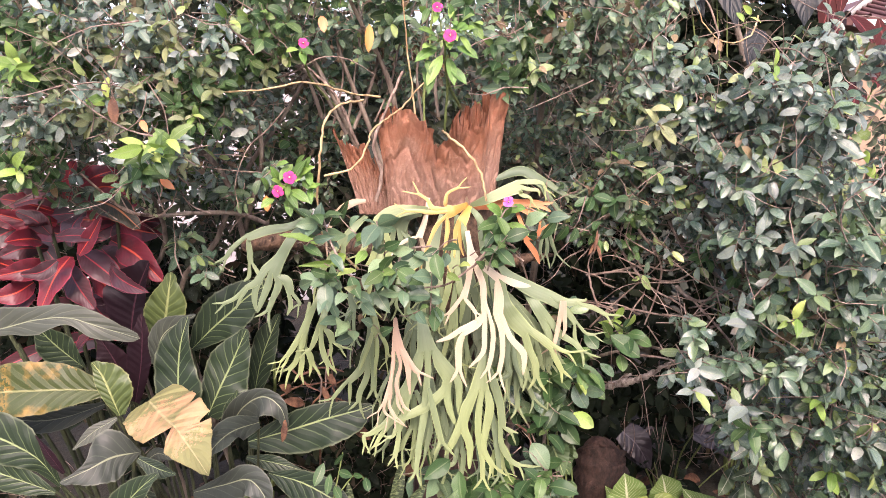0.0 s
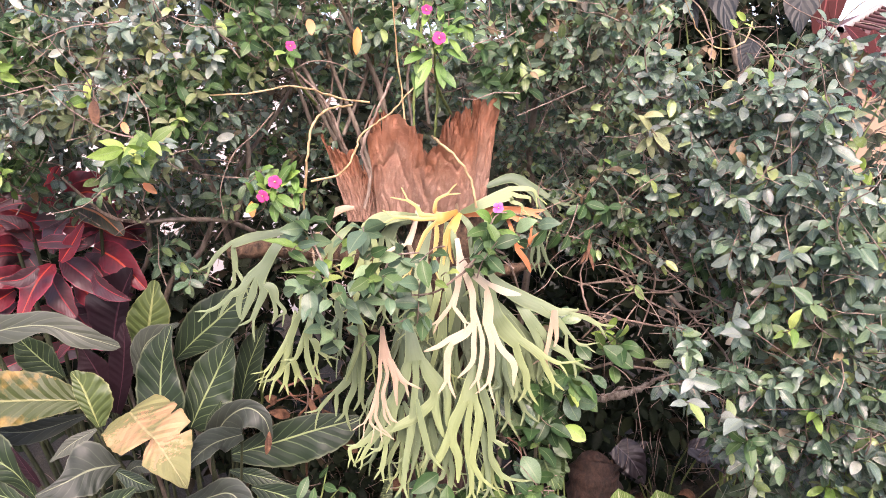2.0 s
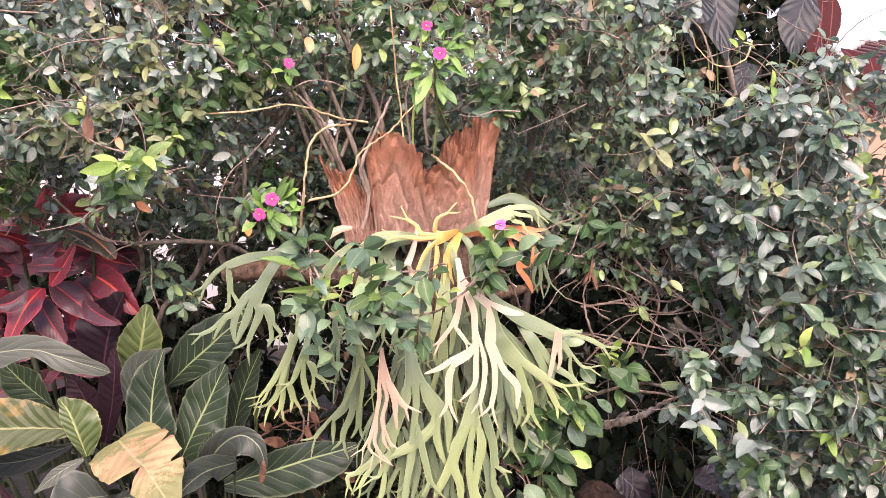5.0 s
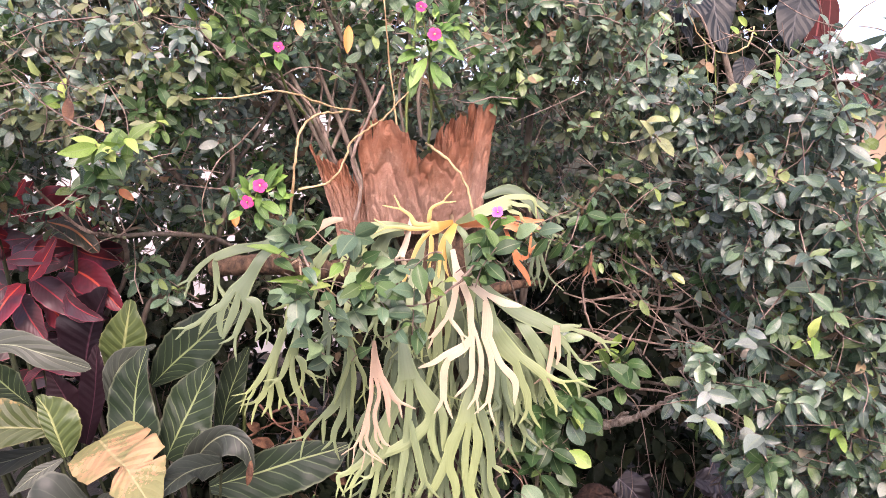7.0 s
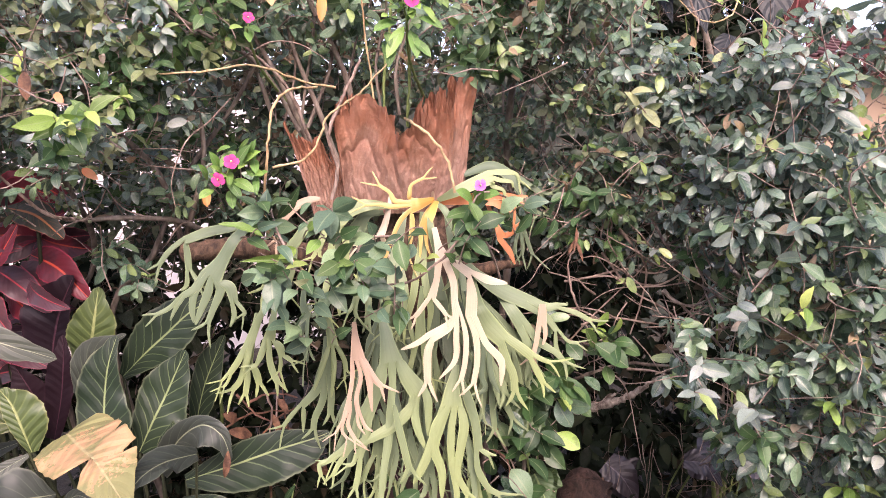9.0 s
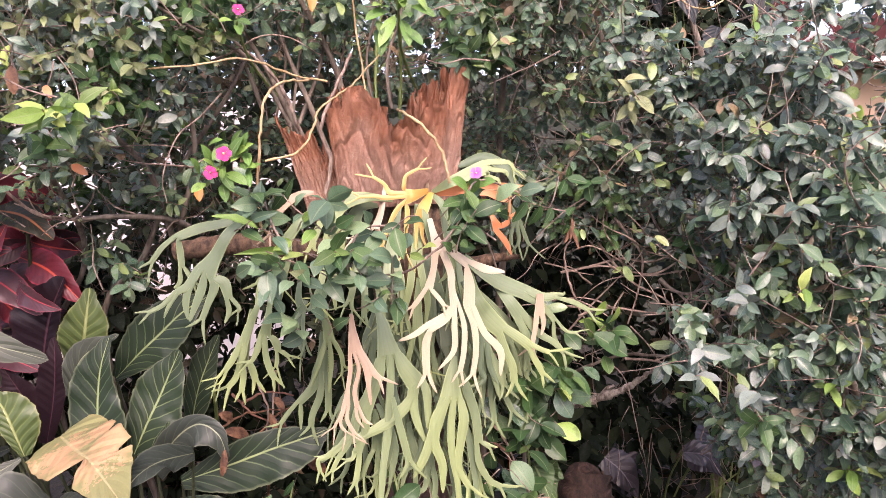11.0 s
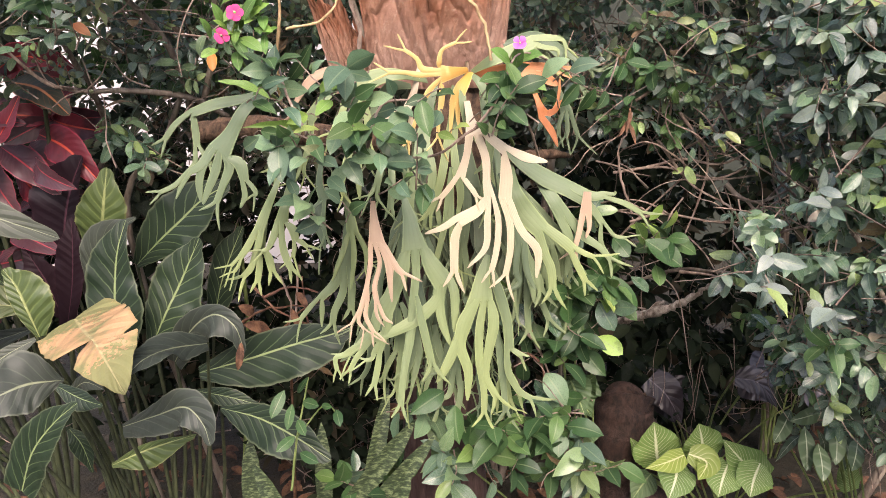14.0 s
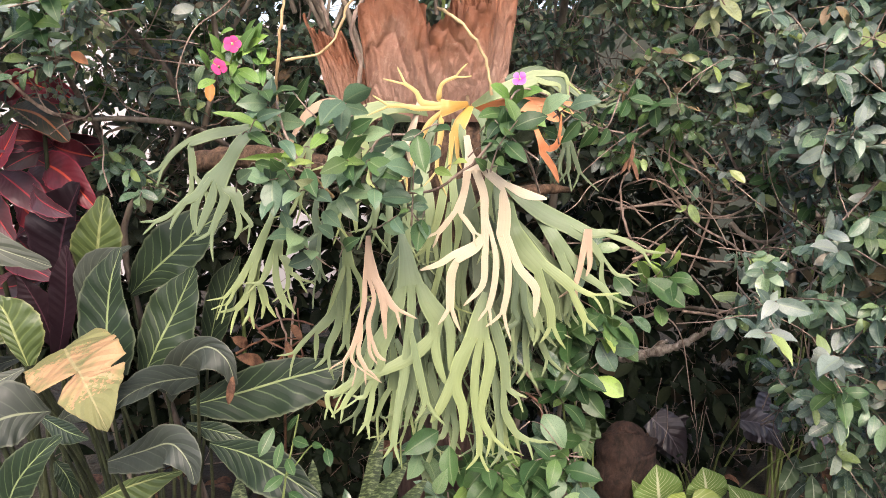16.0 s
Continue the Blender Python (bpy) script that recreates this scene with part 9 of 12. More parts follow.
vine_shrub.clump((0.337, 2, 0.807), (0.075, 0.08, 0.090), 4, 0.076, "green", 6, mixed=('dark', 0.15))
vine_shrub.clump((0.248, 2, 0.729), (0.075, 0.08, 0.075), 4, 0.076, "green", 6, mixed=('dark', 0.15))
vine_shrub.clump((0.354, 2.02, 0.909), (0.060, 0.08, 0.060), 3, 0.076, "green", 6, mixed=('dark', 0.15))
vine_shrub.clump((0.326, 2.08, 0.986), (0.061, 0.08, 0.061), 2, 0.076, "green", 6, mixed=('dark', 0.15))
vine_shrub.clump((0.391, 1.98, 0.86), (0.037, 0.08, 0.052), 2, 0.076, "green", 6, mixed=('dark', 0.15))
vine_shrub.clump((0.034, 1.94, 0.556), (0.074, 0.1, 0.044), 3, 0.082, "green", 6, mixed=('dark', 0.25))
vine_shrub.clump((0.176, 1.9, 0.606), (0.086, 0.1, 0.050), 4, 0.082, "green", 6, mixed=('dark', 0.25))
vine_shrub.clump((0.296, 1.92, 0.593), (0.088, 0.1, 0.059), 4, 0.082, "green", 6, mixed=('dark', 0.25))
vine_shrub.clump((0.119, 1.9, 0.529), (0.174, 0.1, 0.058), 5, 0.082, "green", 6, mixed=('dark', 0.25))
vine_shrub.clump((0.329, 1.92, 0.48), (0.118, 0.1, 0.059), 4, 0.082, "green", 6, mixed=('dark', 0.25))
vine_shrub.clump((-0.025, 1.95, 0.616), (0.059, 0.1, 0.044), 2, 0.082, "green", 6, mixed=('dark', 0.25))
vine_shrub.clump((-0.116, 1.95, 0.458), (0.119, 0.1, 0.060), 4, 0.082, "green", 6, mixed=('dark', 0.25))
vine_shrub.limb(((0.42, 2.2, -0.04), (0.338, 2.12, 0.431), (0.31, 2.08, 0.66), (0.347, 2.05, 0.836), (0.322, 2.1, 0.981)), 0.008, 0.003, 287)
vine_shrub.single((0.365, 1.98, 0.893), (0.44, 1.95, 0.823), 0.049, "green")
vine_shrub.single((0.366, 1.98, 0.833), (0.394, 1.95, 0.78), 0.047, "dark")
vine_shrub.single((0.372, 1.95, 0.853), (0.383, 1.92, 0.827), 0.034, "fresh")
vine_shrub.single((0.365, 1.97, 0.761), (0.411, 1.94, 0.731), 0.044, "fresh")
vine_shrub.single((0.338, 1.97, 0.732), (0.377, 1.94, 0.683), 0.049, "green")
vine_shrub.single((0.298, 1.98, 0.698), (0.337, 1.95, 0.651), 0.050, "green")
vine_shrub.single((0.255, 2, 0.812), (0.28, 1.97, 0.76), 0.040, "dark")
vine_shrub.single((0.193, 2.02, 0.822), (0.224, 1.99, 0.778), 0.048, "dark")
vine_shrub.single((0.251, 1.95, 0.688), (0.292, 1.92, 0.628), 0.056, "bluish")
vine_shrub.single((0.035, 1.9, 0.672), (-0.035, 1.87, 0.636), 0.049, "green")
vine_shrub.single((0.058, 1.9, 0.641), (0.065, 1.87, 0.57), 0.045, "green")
vine_shrub.single((0.299, 1.93, 0.606), (0.226, 1.9, 0.603), 0.046, "green")
vine_shrub.single((0.294, 1.92, 0.582), (0.365, 1.89, 0.573), 0.048, "green")
vine_shrub.single((0.278, 1.92, 0.569), (0.272, 1.89, 0.527), 0.048, "bluish")
vine_shrub.single((0.206, 1.92, 0.574), (0.177, 1.89, 0.531), 0.044, "bluish")
vine_shrub.single((0.34, 1.98, 0.618), (0.268, 1.95, 0.644), 0.041, "green")
vine_shrub.single((0.313, 1.95, 0.545), (0.355, 1.92, 0.511), 0.047, "dark")
vine_shrub.single((0.459, 1.98, 0.967), (0.529, 1.95, 0.915), 0.055, "green")
vine_shrub.single((0.489, 1.97, 0.99), (0.506, 1.94, 1.034), 0.030, "fresh")
vine_shrub.single((0.464, 2, 0.953), (0.433, 1.97, 1.006), 0.033, "green")
vine_shrub.single((0.506, 1.98, 0.97), (0.541, 1.95, 0.971), 0.030, "green")
vine_shrub.single((0.397, 2, 0.969), (0.424, 1.97, 0.933), 0.040, "green")
vine_shrub.single((0.439, 2, 0.884), (0.467, 1.97, 0.856), 0.035, "dark")
vine_shrub.single((0.491, 2, 0.908), (0.492, 1.97, 0.87), 0.035, "green")
vine_shrub.single((0.342, 2.04, 0.873), (0.316, 2.01, 0.831), 0.044, "dark")
vine_shrub.single((0.193, 2.05, 0.831), (0.158, 2.02, 0.876), 0.037, "green")
vine_shrub.single((0.238, 2.05, 0.768), (0.259, 2.02, 0.715), 0.047, "dark")
vine_shrub.single((0.4, 2, 0.835), (0.447, 1.97, 0.795), 0.036, "green")
vine_shrub.single((0.362, 2.03, 0.776), (0.328, 2, 0.723), 0.044, "dark")
vine_shrub.single((0.159, 1.95, 0.582), (0.11, 1.92, 0.559), 0.047, "green")
vine_shrub.single((0.136, 1.95, 0.544), (0.169, 1.92, 0.504), 0.047, "dark")
vine_shrub.single((-0.003, 1.93, 0.615), (-0.027, 1.9, 0.569), 0.046, "bluish")
vine_shrub.single((0.389, 2.02, 0.927), (0.354, 1.99, 0.885), 0.043, "green")
vine_shrub.single((0.258, 2.05, 0.894), (0.279, 2.02, 0.84), 0.041, "dark")
vine_shrub.finish(160)
front = Shrub(thing("shrub_branch", (0.3, 2.32, 0), "leafy branch reaching in front of the fern", "shrub"), 35)
front.clump((-0.216, 1.74, 1.288), (0.085, 0.06, 0.054), 2, 0.06, "green", 6, mixed=('bluish', 0.6), bare=0.3)
front.clump((-0.107, 1.72, 1.265), (0.084, 0.06, 0.054), 2, 0.06, "green", 6, mixed=('bluish', 0.6), bare=0.3)
front.clump((-0.167, 1.7, 1.197), (0.095, 0.06, 0.060), 2, 0.06, "green", 6, mixed=('bluish', 0.6), bare=0.3)
front.clump((-0.06, 1.69, 1.185), (0.083, 0.06, 0.053), 2, 0.06, "green", 6, mixed=('bluish', 0.6), bare=0.3)
front.clump((-0.232, 1.74, 1.164), (0.049, 0.06, 0.061), 1, 0.06, "green", 6, mixed=('bluish', 0.6), bare=0.3)
front.clump((-0.206, 1.71, 1.109), (0.073, 0.06, 0.036), 1, 0.06, "green", 6, mixed=('bluish', 0.6), bare=0.3)
front.clump((-0.097, 1.69, 1.106), (0.072, 0.06, 0.036), 1, 0.06, "green", 6, mixed=('bluish', 0.6), bare=0.3)
front.clump((0.012, 1.7, 1.243), (0.048, 0.06, 0.048), 1, 0.06, "green", 6, mixed=('bluish', 0.6), bare=0.3)
front.clump((-0.012, 1.7, 1.133), (0.048, 0.06, 0.042), 1, 0.06, "green", 6, mixed=('bluish', 0.6), bare=0.3)
front.clump((-0.254, 1.8, 1.28), (0.050, 0.06, 0.050), 1, 0.06, "green", 6, mixed=('bluish', 0.6), bare=0.3)
front.clump((0.124, 1.74, 1.247), (0.055, 0.06, 0.043), 2, 0.06, "green", 6, mixed=('bluish', 0.6), bare=0.3)
front.clump((0.281, 1.85, 1.287), (0.026, 0.06, 0.026), 1, 0.06, "green", 6, mixed=('bluish', 0.6), bare=0.3)
front.clump((0.138, 1.76, 1.287), (0.037, 0.06, 0.037), 1, 0.06, "green", 6, mixed=('bluish', 0.6), bare=0.3)
front.limb(((0.3, 2.32, -0.04), (0.403, 2.3, 0.67), (0.298, 2.14, 0.97), (0.19, 1.9, 1.22), (0.083, 1.76, 1.2), (0.014, 1.76, 1.156), (-0.098, 1.76, 1.158), (-0.197, 1.76, 1.185), (-0.272, 1.78, 1.22)), 0.0036, 0.0012, 311)
front.limb(((0.083, 1.76, 1.2), (0.126, 1.76, 1.256), (0.165, 1.78, 1.328), (0.283, 1.86, 1.292)), 0.0025, 0.0015, 312)
front.limb(((-0.097, 1.72, 1.167), (-0.071, 1.72, 1.24), (-0.011, 1.74, 1.249)), 0.003, 0.002, 313)
front.limb(((-0.193, 1.72, 1.193), (-0.234, 1.78, 1.257), (-0.255, 1.82, 1.315)), 0.003, 0.002, 314)
front.single((-0.259, 1.76, 1.252), (-0.339, 1.73, 1.279), 0.022, "fresh")
front.single((-0.26, 1.71, 1.269), (-0.21, 1.68, 1.282), 0.020, "bluish")
front.single((-0.292, 1.78, 1.248), (-0.246, 1.75, 1.225), 0.025, "green")
front.single((-0.227, 1.72, 1.236), (-0.198, 1.69, 1.203), 0.025, "bluish")
front.single((-0.195, 1.79, 1.2), (-0.306, 1.76, 1.205), 0.019, "fresh")
front.single((-0.212, 1.76, 1.186), (-0.256, 1.73, 1.148), 0.030, "green")
front.single((-0.234, 1.79, 1.161), (-0.223, 1.76, 1.112), 0.035, "bluish")
front.single((-0.241, 1.72, 1.149), (-0.253, 1.69, 1.112), 0.024, "bluish")
front.single((-0.143, 1.74, 1.191), (-0.156, 1.71, 1.16), 0.030, "dark")
front.single((-0.136, 1.78, 1.14), (-0.165, 1.75, 1.093), 0.029, "bluish")
front.single((-0.133, 1.74, 1.152), (-0.102, 1.71, 1.108), 0.035, "bluish")
front.single((-0.088, 1.7, 1.204), (-0.105, 1.67, 1.168), 0.032, "bluish")
front.single((-0.078, 1.76, 1.195), (-0.039, 1.73, 1.147), 0.038, "bluish")
front.single((-0.111, 1.7, 1.227), (-0.146, 1.67, 1.206), 0.028, "bluish")
front.single((-0.15, 1.7, 1.247), (-0.172, 1.67, 1.223), 0.025, "fresh")
front.single((-0.167, 1.78, 1.257), (-0.133, 1.75, 1.275), 0.021, "fresh")
front.single((-0.175, 1.76, 1.262), (-0.143, 1.73, 1.278), 0.020, "fresh")
front.single((-0.137, 1.74, 1.241), (-0.103, 1.71, 1.26), 0.024, "bluish")
front.single((-0.201, 1.78, 1.225), (-0.232, 1.75, 1.21), 0.025, "fresh")
front.single((-0.173, 1.72, 1.201), (-0.212, 1.69, 1.196), 0.020, "fresh")
front.single((-0.001, 1.7, 1.233), (0.005, 1.67, 1.19), 0.034, "bluish")
front.single((-0.029, 1.74, 1.226), (-0.064, 1.71, 1.2), 0.031, "bluish")
front.single((0.049, 1.76, 1.2), (0.074, 1.73, 1.205), 0.019, "fresh")
front.single((0.135, 1.86, 1.194), (0.166, 1.83, 1.189), 0.029, "green")
front.single((0.099, 1.78, 1.229), (0.142, 1.75, 1.241), 0.029, "bluish")
front.single((0.001, 1.76, 1.107), (-0.007, 1.73, 1.057), 0.034, "green")
front.single((-0.053, 1.74, 1.176), (-0.031, 1.71, 1.134), 0.033, "bluish")
front.single((-0.166, 1.76, 1.12), (-0.132, 1.73, 1.096), 0.028, "bluish")
front.single((-0.184, 1.7, 1.192), (-0.162, 1.67, 1.15), 0.030, "green")
front.single((-0.194, 1.7, 1.156), (-0.215, 1.67, 1.136), 0.027, "bluish")
front.single((-0.103, 1.78, 1.136), (-0.053, 1.75, 1.153), 0.031, "green")
front.single((-0.082, 1.76, 1.227), (-0.043, 1.73, 1.238), 0.032, "bluish")
front.single((-0.111, 1.7, 1.253), (-0.075, 1.67, 1.272), 0.027, "green")
front.single((-0.049, 1.74, 1.236), (-0.019, 1.71, 1.221), 0.028, "bluish")
front.single((0.021, 1.7, 1.195), (0.047, 1.67, 1.186), 0.018, "fresh")
front.single((-0.042, 1.7, 1.113), (-0.019, 1.67, 1.131), 0.023, "green")
front.single((-0.298, 1.76, 1.187), (-0.247, 1.73, 1.163), 0.032, "bluish")
front.single((-0.272, 1.74, 1.199), (-0.222, 1.71, 1.193), 0.024, "green")
front.single((-0.291, 1.7, 1.173), (-0.26, 1.67, 1.192), 0.027, "bluish")
front.single((-0.051, 1.7, 1.255), (-0.061, 1.67, 1.28), 0.023, "bluish")
front.single((0.121, 1.86, 1.276), (0.159, 1.83, 1.299), 0.034, "green")
front.single((0.154, 1.83, 1.29), (0.182, 1.8, 1.31), 0.030, "bluish")
front.single((0.135, 1.78, 1.269), (0.106, 1.75, 1.24), 0.029, "green")
front.single((0.201, 1.78, 1.288), (0.242, 1.75, 1.315), 0.034, "bluish")
front.single((0.248, 1.78, 1.298), (0.294, 1.75, 1.307), 0.032, "bluish")
front.single((-0.24, 1.83, 1.284), (-0.191, 1.8, 1.349), 0.026, "green")
front.single((-0.262, 1.78, 1.291), (-0.283, 1.75, 1.267), 0.026, "bluish")
front.single((-0.253, 1.78, 1.301), (-0.2, 1.75, 1.318), 0.026, "green")
front.single((-0.141, 1.7, 1.085), (-0.163, 1.67, 1.106), 0.024, "bluish")
front.single((-0.123, 1.7, 1.067), (-0.093, 1.67, 1.089), 0.025, "green")
front.single((-0.024, 1.7, 1.194), (-0.049, 1.67, 1.178), 0.030, "bluish")
front.single((-0.174, 1.7, 1.155), (-0.138, 1.67, 1.142), 0.030, "bluish")
front.single((-0.22, 1.7, 1.192), (-0.232, 1.67, 1.21), 0.025, "green")
front.single((-0.113, 1.7, 1.193), (-0.127, 1.67, 1.168), 0.030, "bluish")
front.single((-0.095, 1.7, 1.246), (-0.049, 1.67, 1.253), 0.028, "bluish")
front.single((0.235, 1.83, 1.252), (0.205, 1.8, 1.261), 0.024, "green")
front.single((-0.167, 1.7, 1.166), (-0.197, 1.67, 1.176), 0.023, "olive")
front.single((0.025, 1.75, 1.23), (0.012, 1.72, 1.203), 0.026, "bluish")
front.single((0.108, 1.78, 1.193), (0.086, 1.75, 1.212), 0.021, "green")
front.finish(250)
hedge = Shrub(thing("hedge", (0.3, 3.3, 0), "dense filler foliage behind the garden bed, coloured dark for shade", "hedge", kind="stuff"), 36)


def hedge_mass(c, r, n, size):
    """One cloud of hedge leaves; the hedge has gaps to the wall behind and ends short of the house."""
    x, y, z = c
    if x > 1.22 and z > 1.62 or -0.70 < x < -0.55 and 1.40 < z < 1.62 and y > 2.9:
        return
    # upper and left leaves take the lit tone, the low ones the shaded one
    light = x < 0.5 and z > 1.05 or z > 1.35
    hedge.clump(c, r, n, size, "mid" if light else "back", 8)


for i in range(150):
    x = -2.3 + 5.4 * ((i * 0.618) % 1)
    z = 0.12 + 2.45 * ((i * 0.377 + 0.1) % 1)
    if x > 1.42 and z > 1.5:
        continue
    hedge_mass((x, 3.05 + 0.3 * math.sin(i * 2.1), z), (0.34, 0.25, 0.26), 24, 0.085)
for i in range(26):
    hedge_mass((-1.55 + 1.55 * ((i * 0.618) % 1), 2.72 + 0.1 * math.sin(i), 0.12 + 0.85 * ((i * 0.377) % 1)), (0.2, 0.14, 0.18), 16, 0.07)
for x, z in ((-1.3, 1.0), (-1.0, 0.9), (-1.5, 1.15), (-1.15, 1.15), (-1.45, 0.85), (-1.7, 1.0)):
    hedge_mass((x, 2.85, z), (0.22, 0.14, 0.2), 26, 0.075)
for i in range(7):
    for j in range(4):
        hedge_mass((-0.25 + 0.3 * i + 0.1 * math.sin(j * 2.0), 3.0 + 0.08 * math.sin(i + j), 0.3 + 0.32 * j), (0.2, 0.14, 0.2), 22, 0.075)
for i in range(13):
    for z in (2.12, 2.42):
        hedge_mass((-2.2 + 0.28 * i, 3.15, z), (0.2, 0.16, 0.2), 22, 0.08)
for x, z in ((0.7, 2.2), (0.95, 1.9), (1.15, 2.15), (1.2, 1.75), (1.3, 2.0), (0.4, 2.3), (0.1, 2.25), (-0.2, 2.3), (-0.6, 2.3), (-1.0, 2.3), (1.35, 1.6), (0.9, 2.4)):
    hedge_mass((x, 3.2, z), (0.25, 0.2, 0.24), 30, 0.08)
for i in range(14):
    for z in (2.15, 2.4, 2.65, 2.9):
        hedge_mass((-1.0 + 0.15 * i, 2.95 + 0.1 * math.sin(i * 1.7 + z * 5), z), (0.16, 0.14, 0.18), 15, 0.07)
for i in range(12):
    hedge_mass((1.5 + 0.09 * i, 2.75 + 0.1 * math.sin(i * 2.0), 0.35 + 1.1 * ((i * 0.618) % 1)), (0.2, 0.14, 0.2), 24, 0.07)
for i in range(10):
    hedge_mass((0.45 + 0.09 * i, 3.0 + 0.06 * math.sin(i * 3.0), 1.65 + 0.75 * ((i * 0.618) % 1)), (0.18, 0.14, 0.2), 22, 0.07)
for i in range(14):
    hedge_mass((-0.55 + 0.1 * i, 2.85 + 0.05 * math.sin(i * 3.0), 1.75 + 0.42 * ((i * 0.618) % 1)), (0.16, 0.12, 0.17), 20, 0.06)
for i in range(8):
    hedge_mass((-0.95 + 0.09 * i, 2.62 + 0.05 * math.sin(i * 2.0), 0.95 + 0.07 * (i % 4)), (0.12, 0.1, 0.12), 14, 0.055)
# near-black leaves standing in for shade in the gaps beside the house
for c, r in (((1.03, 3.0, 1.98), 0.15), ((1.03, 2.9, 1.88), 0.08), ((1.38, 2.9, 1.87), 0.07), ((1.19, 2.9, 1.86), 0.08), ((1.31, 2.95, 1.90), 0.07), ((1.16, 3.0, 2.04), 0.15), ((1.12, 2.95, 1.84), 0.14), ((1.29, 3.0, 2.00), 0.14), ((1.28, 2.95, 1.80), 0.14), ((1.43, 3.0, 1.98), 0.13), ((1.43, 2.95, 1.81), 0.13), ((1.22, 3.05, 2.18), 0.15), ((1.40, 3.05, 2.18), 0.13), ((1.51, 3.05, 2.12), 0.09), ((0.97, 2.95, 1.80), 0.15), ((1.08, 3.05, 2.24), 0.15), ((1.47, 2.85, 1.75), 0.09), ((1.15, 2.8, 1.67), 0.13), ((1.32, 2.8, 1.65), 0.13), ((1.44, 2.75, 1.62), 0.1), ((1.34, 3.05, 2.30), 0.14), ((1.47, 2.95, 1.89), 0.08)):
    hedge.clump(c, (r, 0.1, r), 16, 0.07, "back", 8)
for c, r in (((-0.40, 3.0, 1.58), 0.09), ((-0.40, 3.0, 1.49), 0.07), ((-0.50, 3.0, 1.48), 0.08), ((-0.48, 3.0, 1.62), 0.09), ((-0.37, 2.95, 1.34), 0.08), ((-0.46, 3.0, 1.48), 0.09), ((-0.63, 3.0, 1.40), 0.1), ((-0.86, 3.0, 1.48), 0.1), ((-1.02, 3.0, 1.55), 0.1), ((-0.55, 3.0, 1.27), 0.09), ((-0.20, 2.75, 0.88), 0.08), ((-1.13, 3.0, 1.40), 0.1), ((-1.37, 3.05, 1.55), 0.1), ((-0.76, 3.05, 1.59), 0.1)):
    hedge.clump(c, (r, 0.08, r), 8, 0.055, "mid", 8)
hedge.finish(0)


# ---------------------------------------------------------------- small plants, vines and litter
vine = thing("woody_vine", (-0.1, 2.3, 0), "ochre woody vine twining over the fern", "vine")
tube("stem", ((-0.208, 2.2, 1.11), (-0.261, 2.12, 1.188), (-0.288, 2.02, 1.249), (-0.286, 1.98, 1.297), (-0.277, 1.96, 1.395), (-0.268, 1.96, 1.463), (-0.258, 1.97, 1.523), (-0.222, 2, 1.56), (-0.171, 2.06, 1.573)), 0.0034, 0.0029, MAT["vine"], vine, 5, 7, 0.12, 2)
tube("stem", ((-0.265, 1.97, 1.388), (-0.197, 1.98, 1.407), (-0.162, 1.99, 1.455), (-0.143, 1.99, 1.5), (-0.099, 2, 1.532), (-0.057, 2.03, 1.571), (-0.007, 2.06, 1.628)), 0.003, 0.0019, MAT["vine"], vine, 5, 7, 0.12, 3)
tube("stem", ((0.128, 1.93, 1.326), (0.117, 1.93, 1.381), (0.09, 1.93, 1.435), (0.044, 1.95, 1.477), (0.026, 2, 1.495)), 0.0029, 0.0032, MAT["vine"], vine, 5, 7, 0.12, 4)
tube("stem", ((-0.575, 2, 1.582), (-0.501, 1.98, 1.59), (-0.394, 1.98, 1.597), (-0.298, 2.02, 1.615), (-0.21, 2.1, 1.592), (-0.133, 2.15, 1.584)), 0.0018, 0.0032, MAT["vine"], vine, 5, 7, 0.12, 5)
tube("stem", ((-0.037, 2.1, 1.473), (-0.046, 2.1, 1.588), (-0.059, 2.08, 1.712), (-0.071, 2.08, 1.861)), 0.0025, 0.0021, MAT["vine"], vine, 5, 7, 0.12, 6)
tube("stem", ((-0.015, 2.12, 1.458), (-0.016, 2.12, 1.603), (0.001, 2.08, 1.726), (0.009, 2.06, 1.831)), 0.004, 0.003, MAT["green_stem"], vine, 5, 7, 0.12, 7)
tube("stem", ((0.038, 2.12, 1.487), (0.041, 2.08, 1.587), (0.04, 2, 1.676)), 0.004, 0.003, MAT["green_stem"], vine, 5, 7, 0.12, 8)
tube("stem", ((-0.145, 2.06, 1.315), (-0.129, 2.05, 1.389), (-0.148, 2.05, 1.46), (-0.116, 2.08, 1.545), (-0.072, 2.15, 1.649)), 0.005, 0.004, MAT["twig"], vine, 5, 7, 0.12, 9)
tube("stem", ((-0.199, 2.2, 1.457), (-0.251, 2.15, 1.591), (-0.309, 2.15, 1.649), (-0.394, 2.15, 1.721)), 0.005, 0.003, MAT["twig"], vine, 5, 7, 0.12, 10)
tube("stem", ((0.635, 2, 1.821), (0.669, 1.98, 1.739), (0.715, 1.96, 1.7), (0.769, 1.96, 1.717), (0.795, 1.98, 1.765)), 0.0013, 0.0019, MAT["vine"], vine, 5, 7, 0.12, 11)
busy = thing("impatiens", (-0.349, 1.98, 1.182), "busy lizzie with pink flowers and light green leaves", "flower", "busy lizzies")
tube("stem", ((-0.299, 2.12, 1.242), (-0.339, 1.98, 1.302), (-0.349, 1.88, 1.362)), 0.004, 0.0025, MAT["green_stem"], busy)
flower(busy, (-0.321, 1.805, 1.396), 0.029, "petal", (0.1, -1, 0.3), 14)
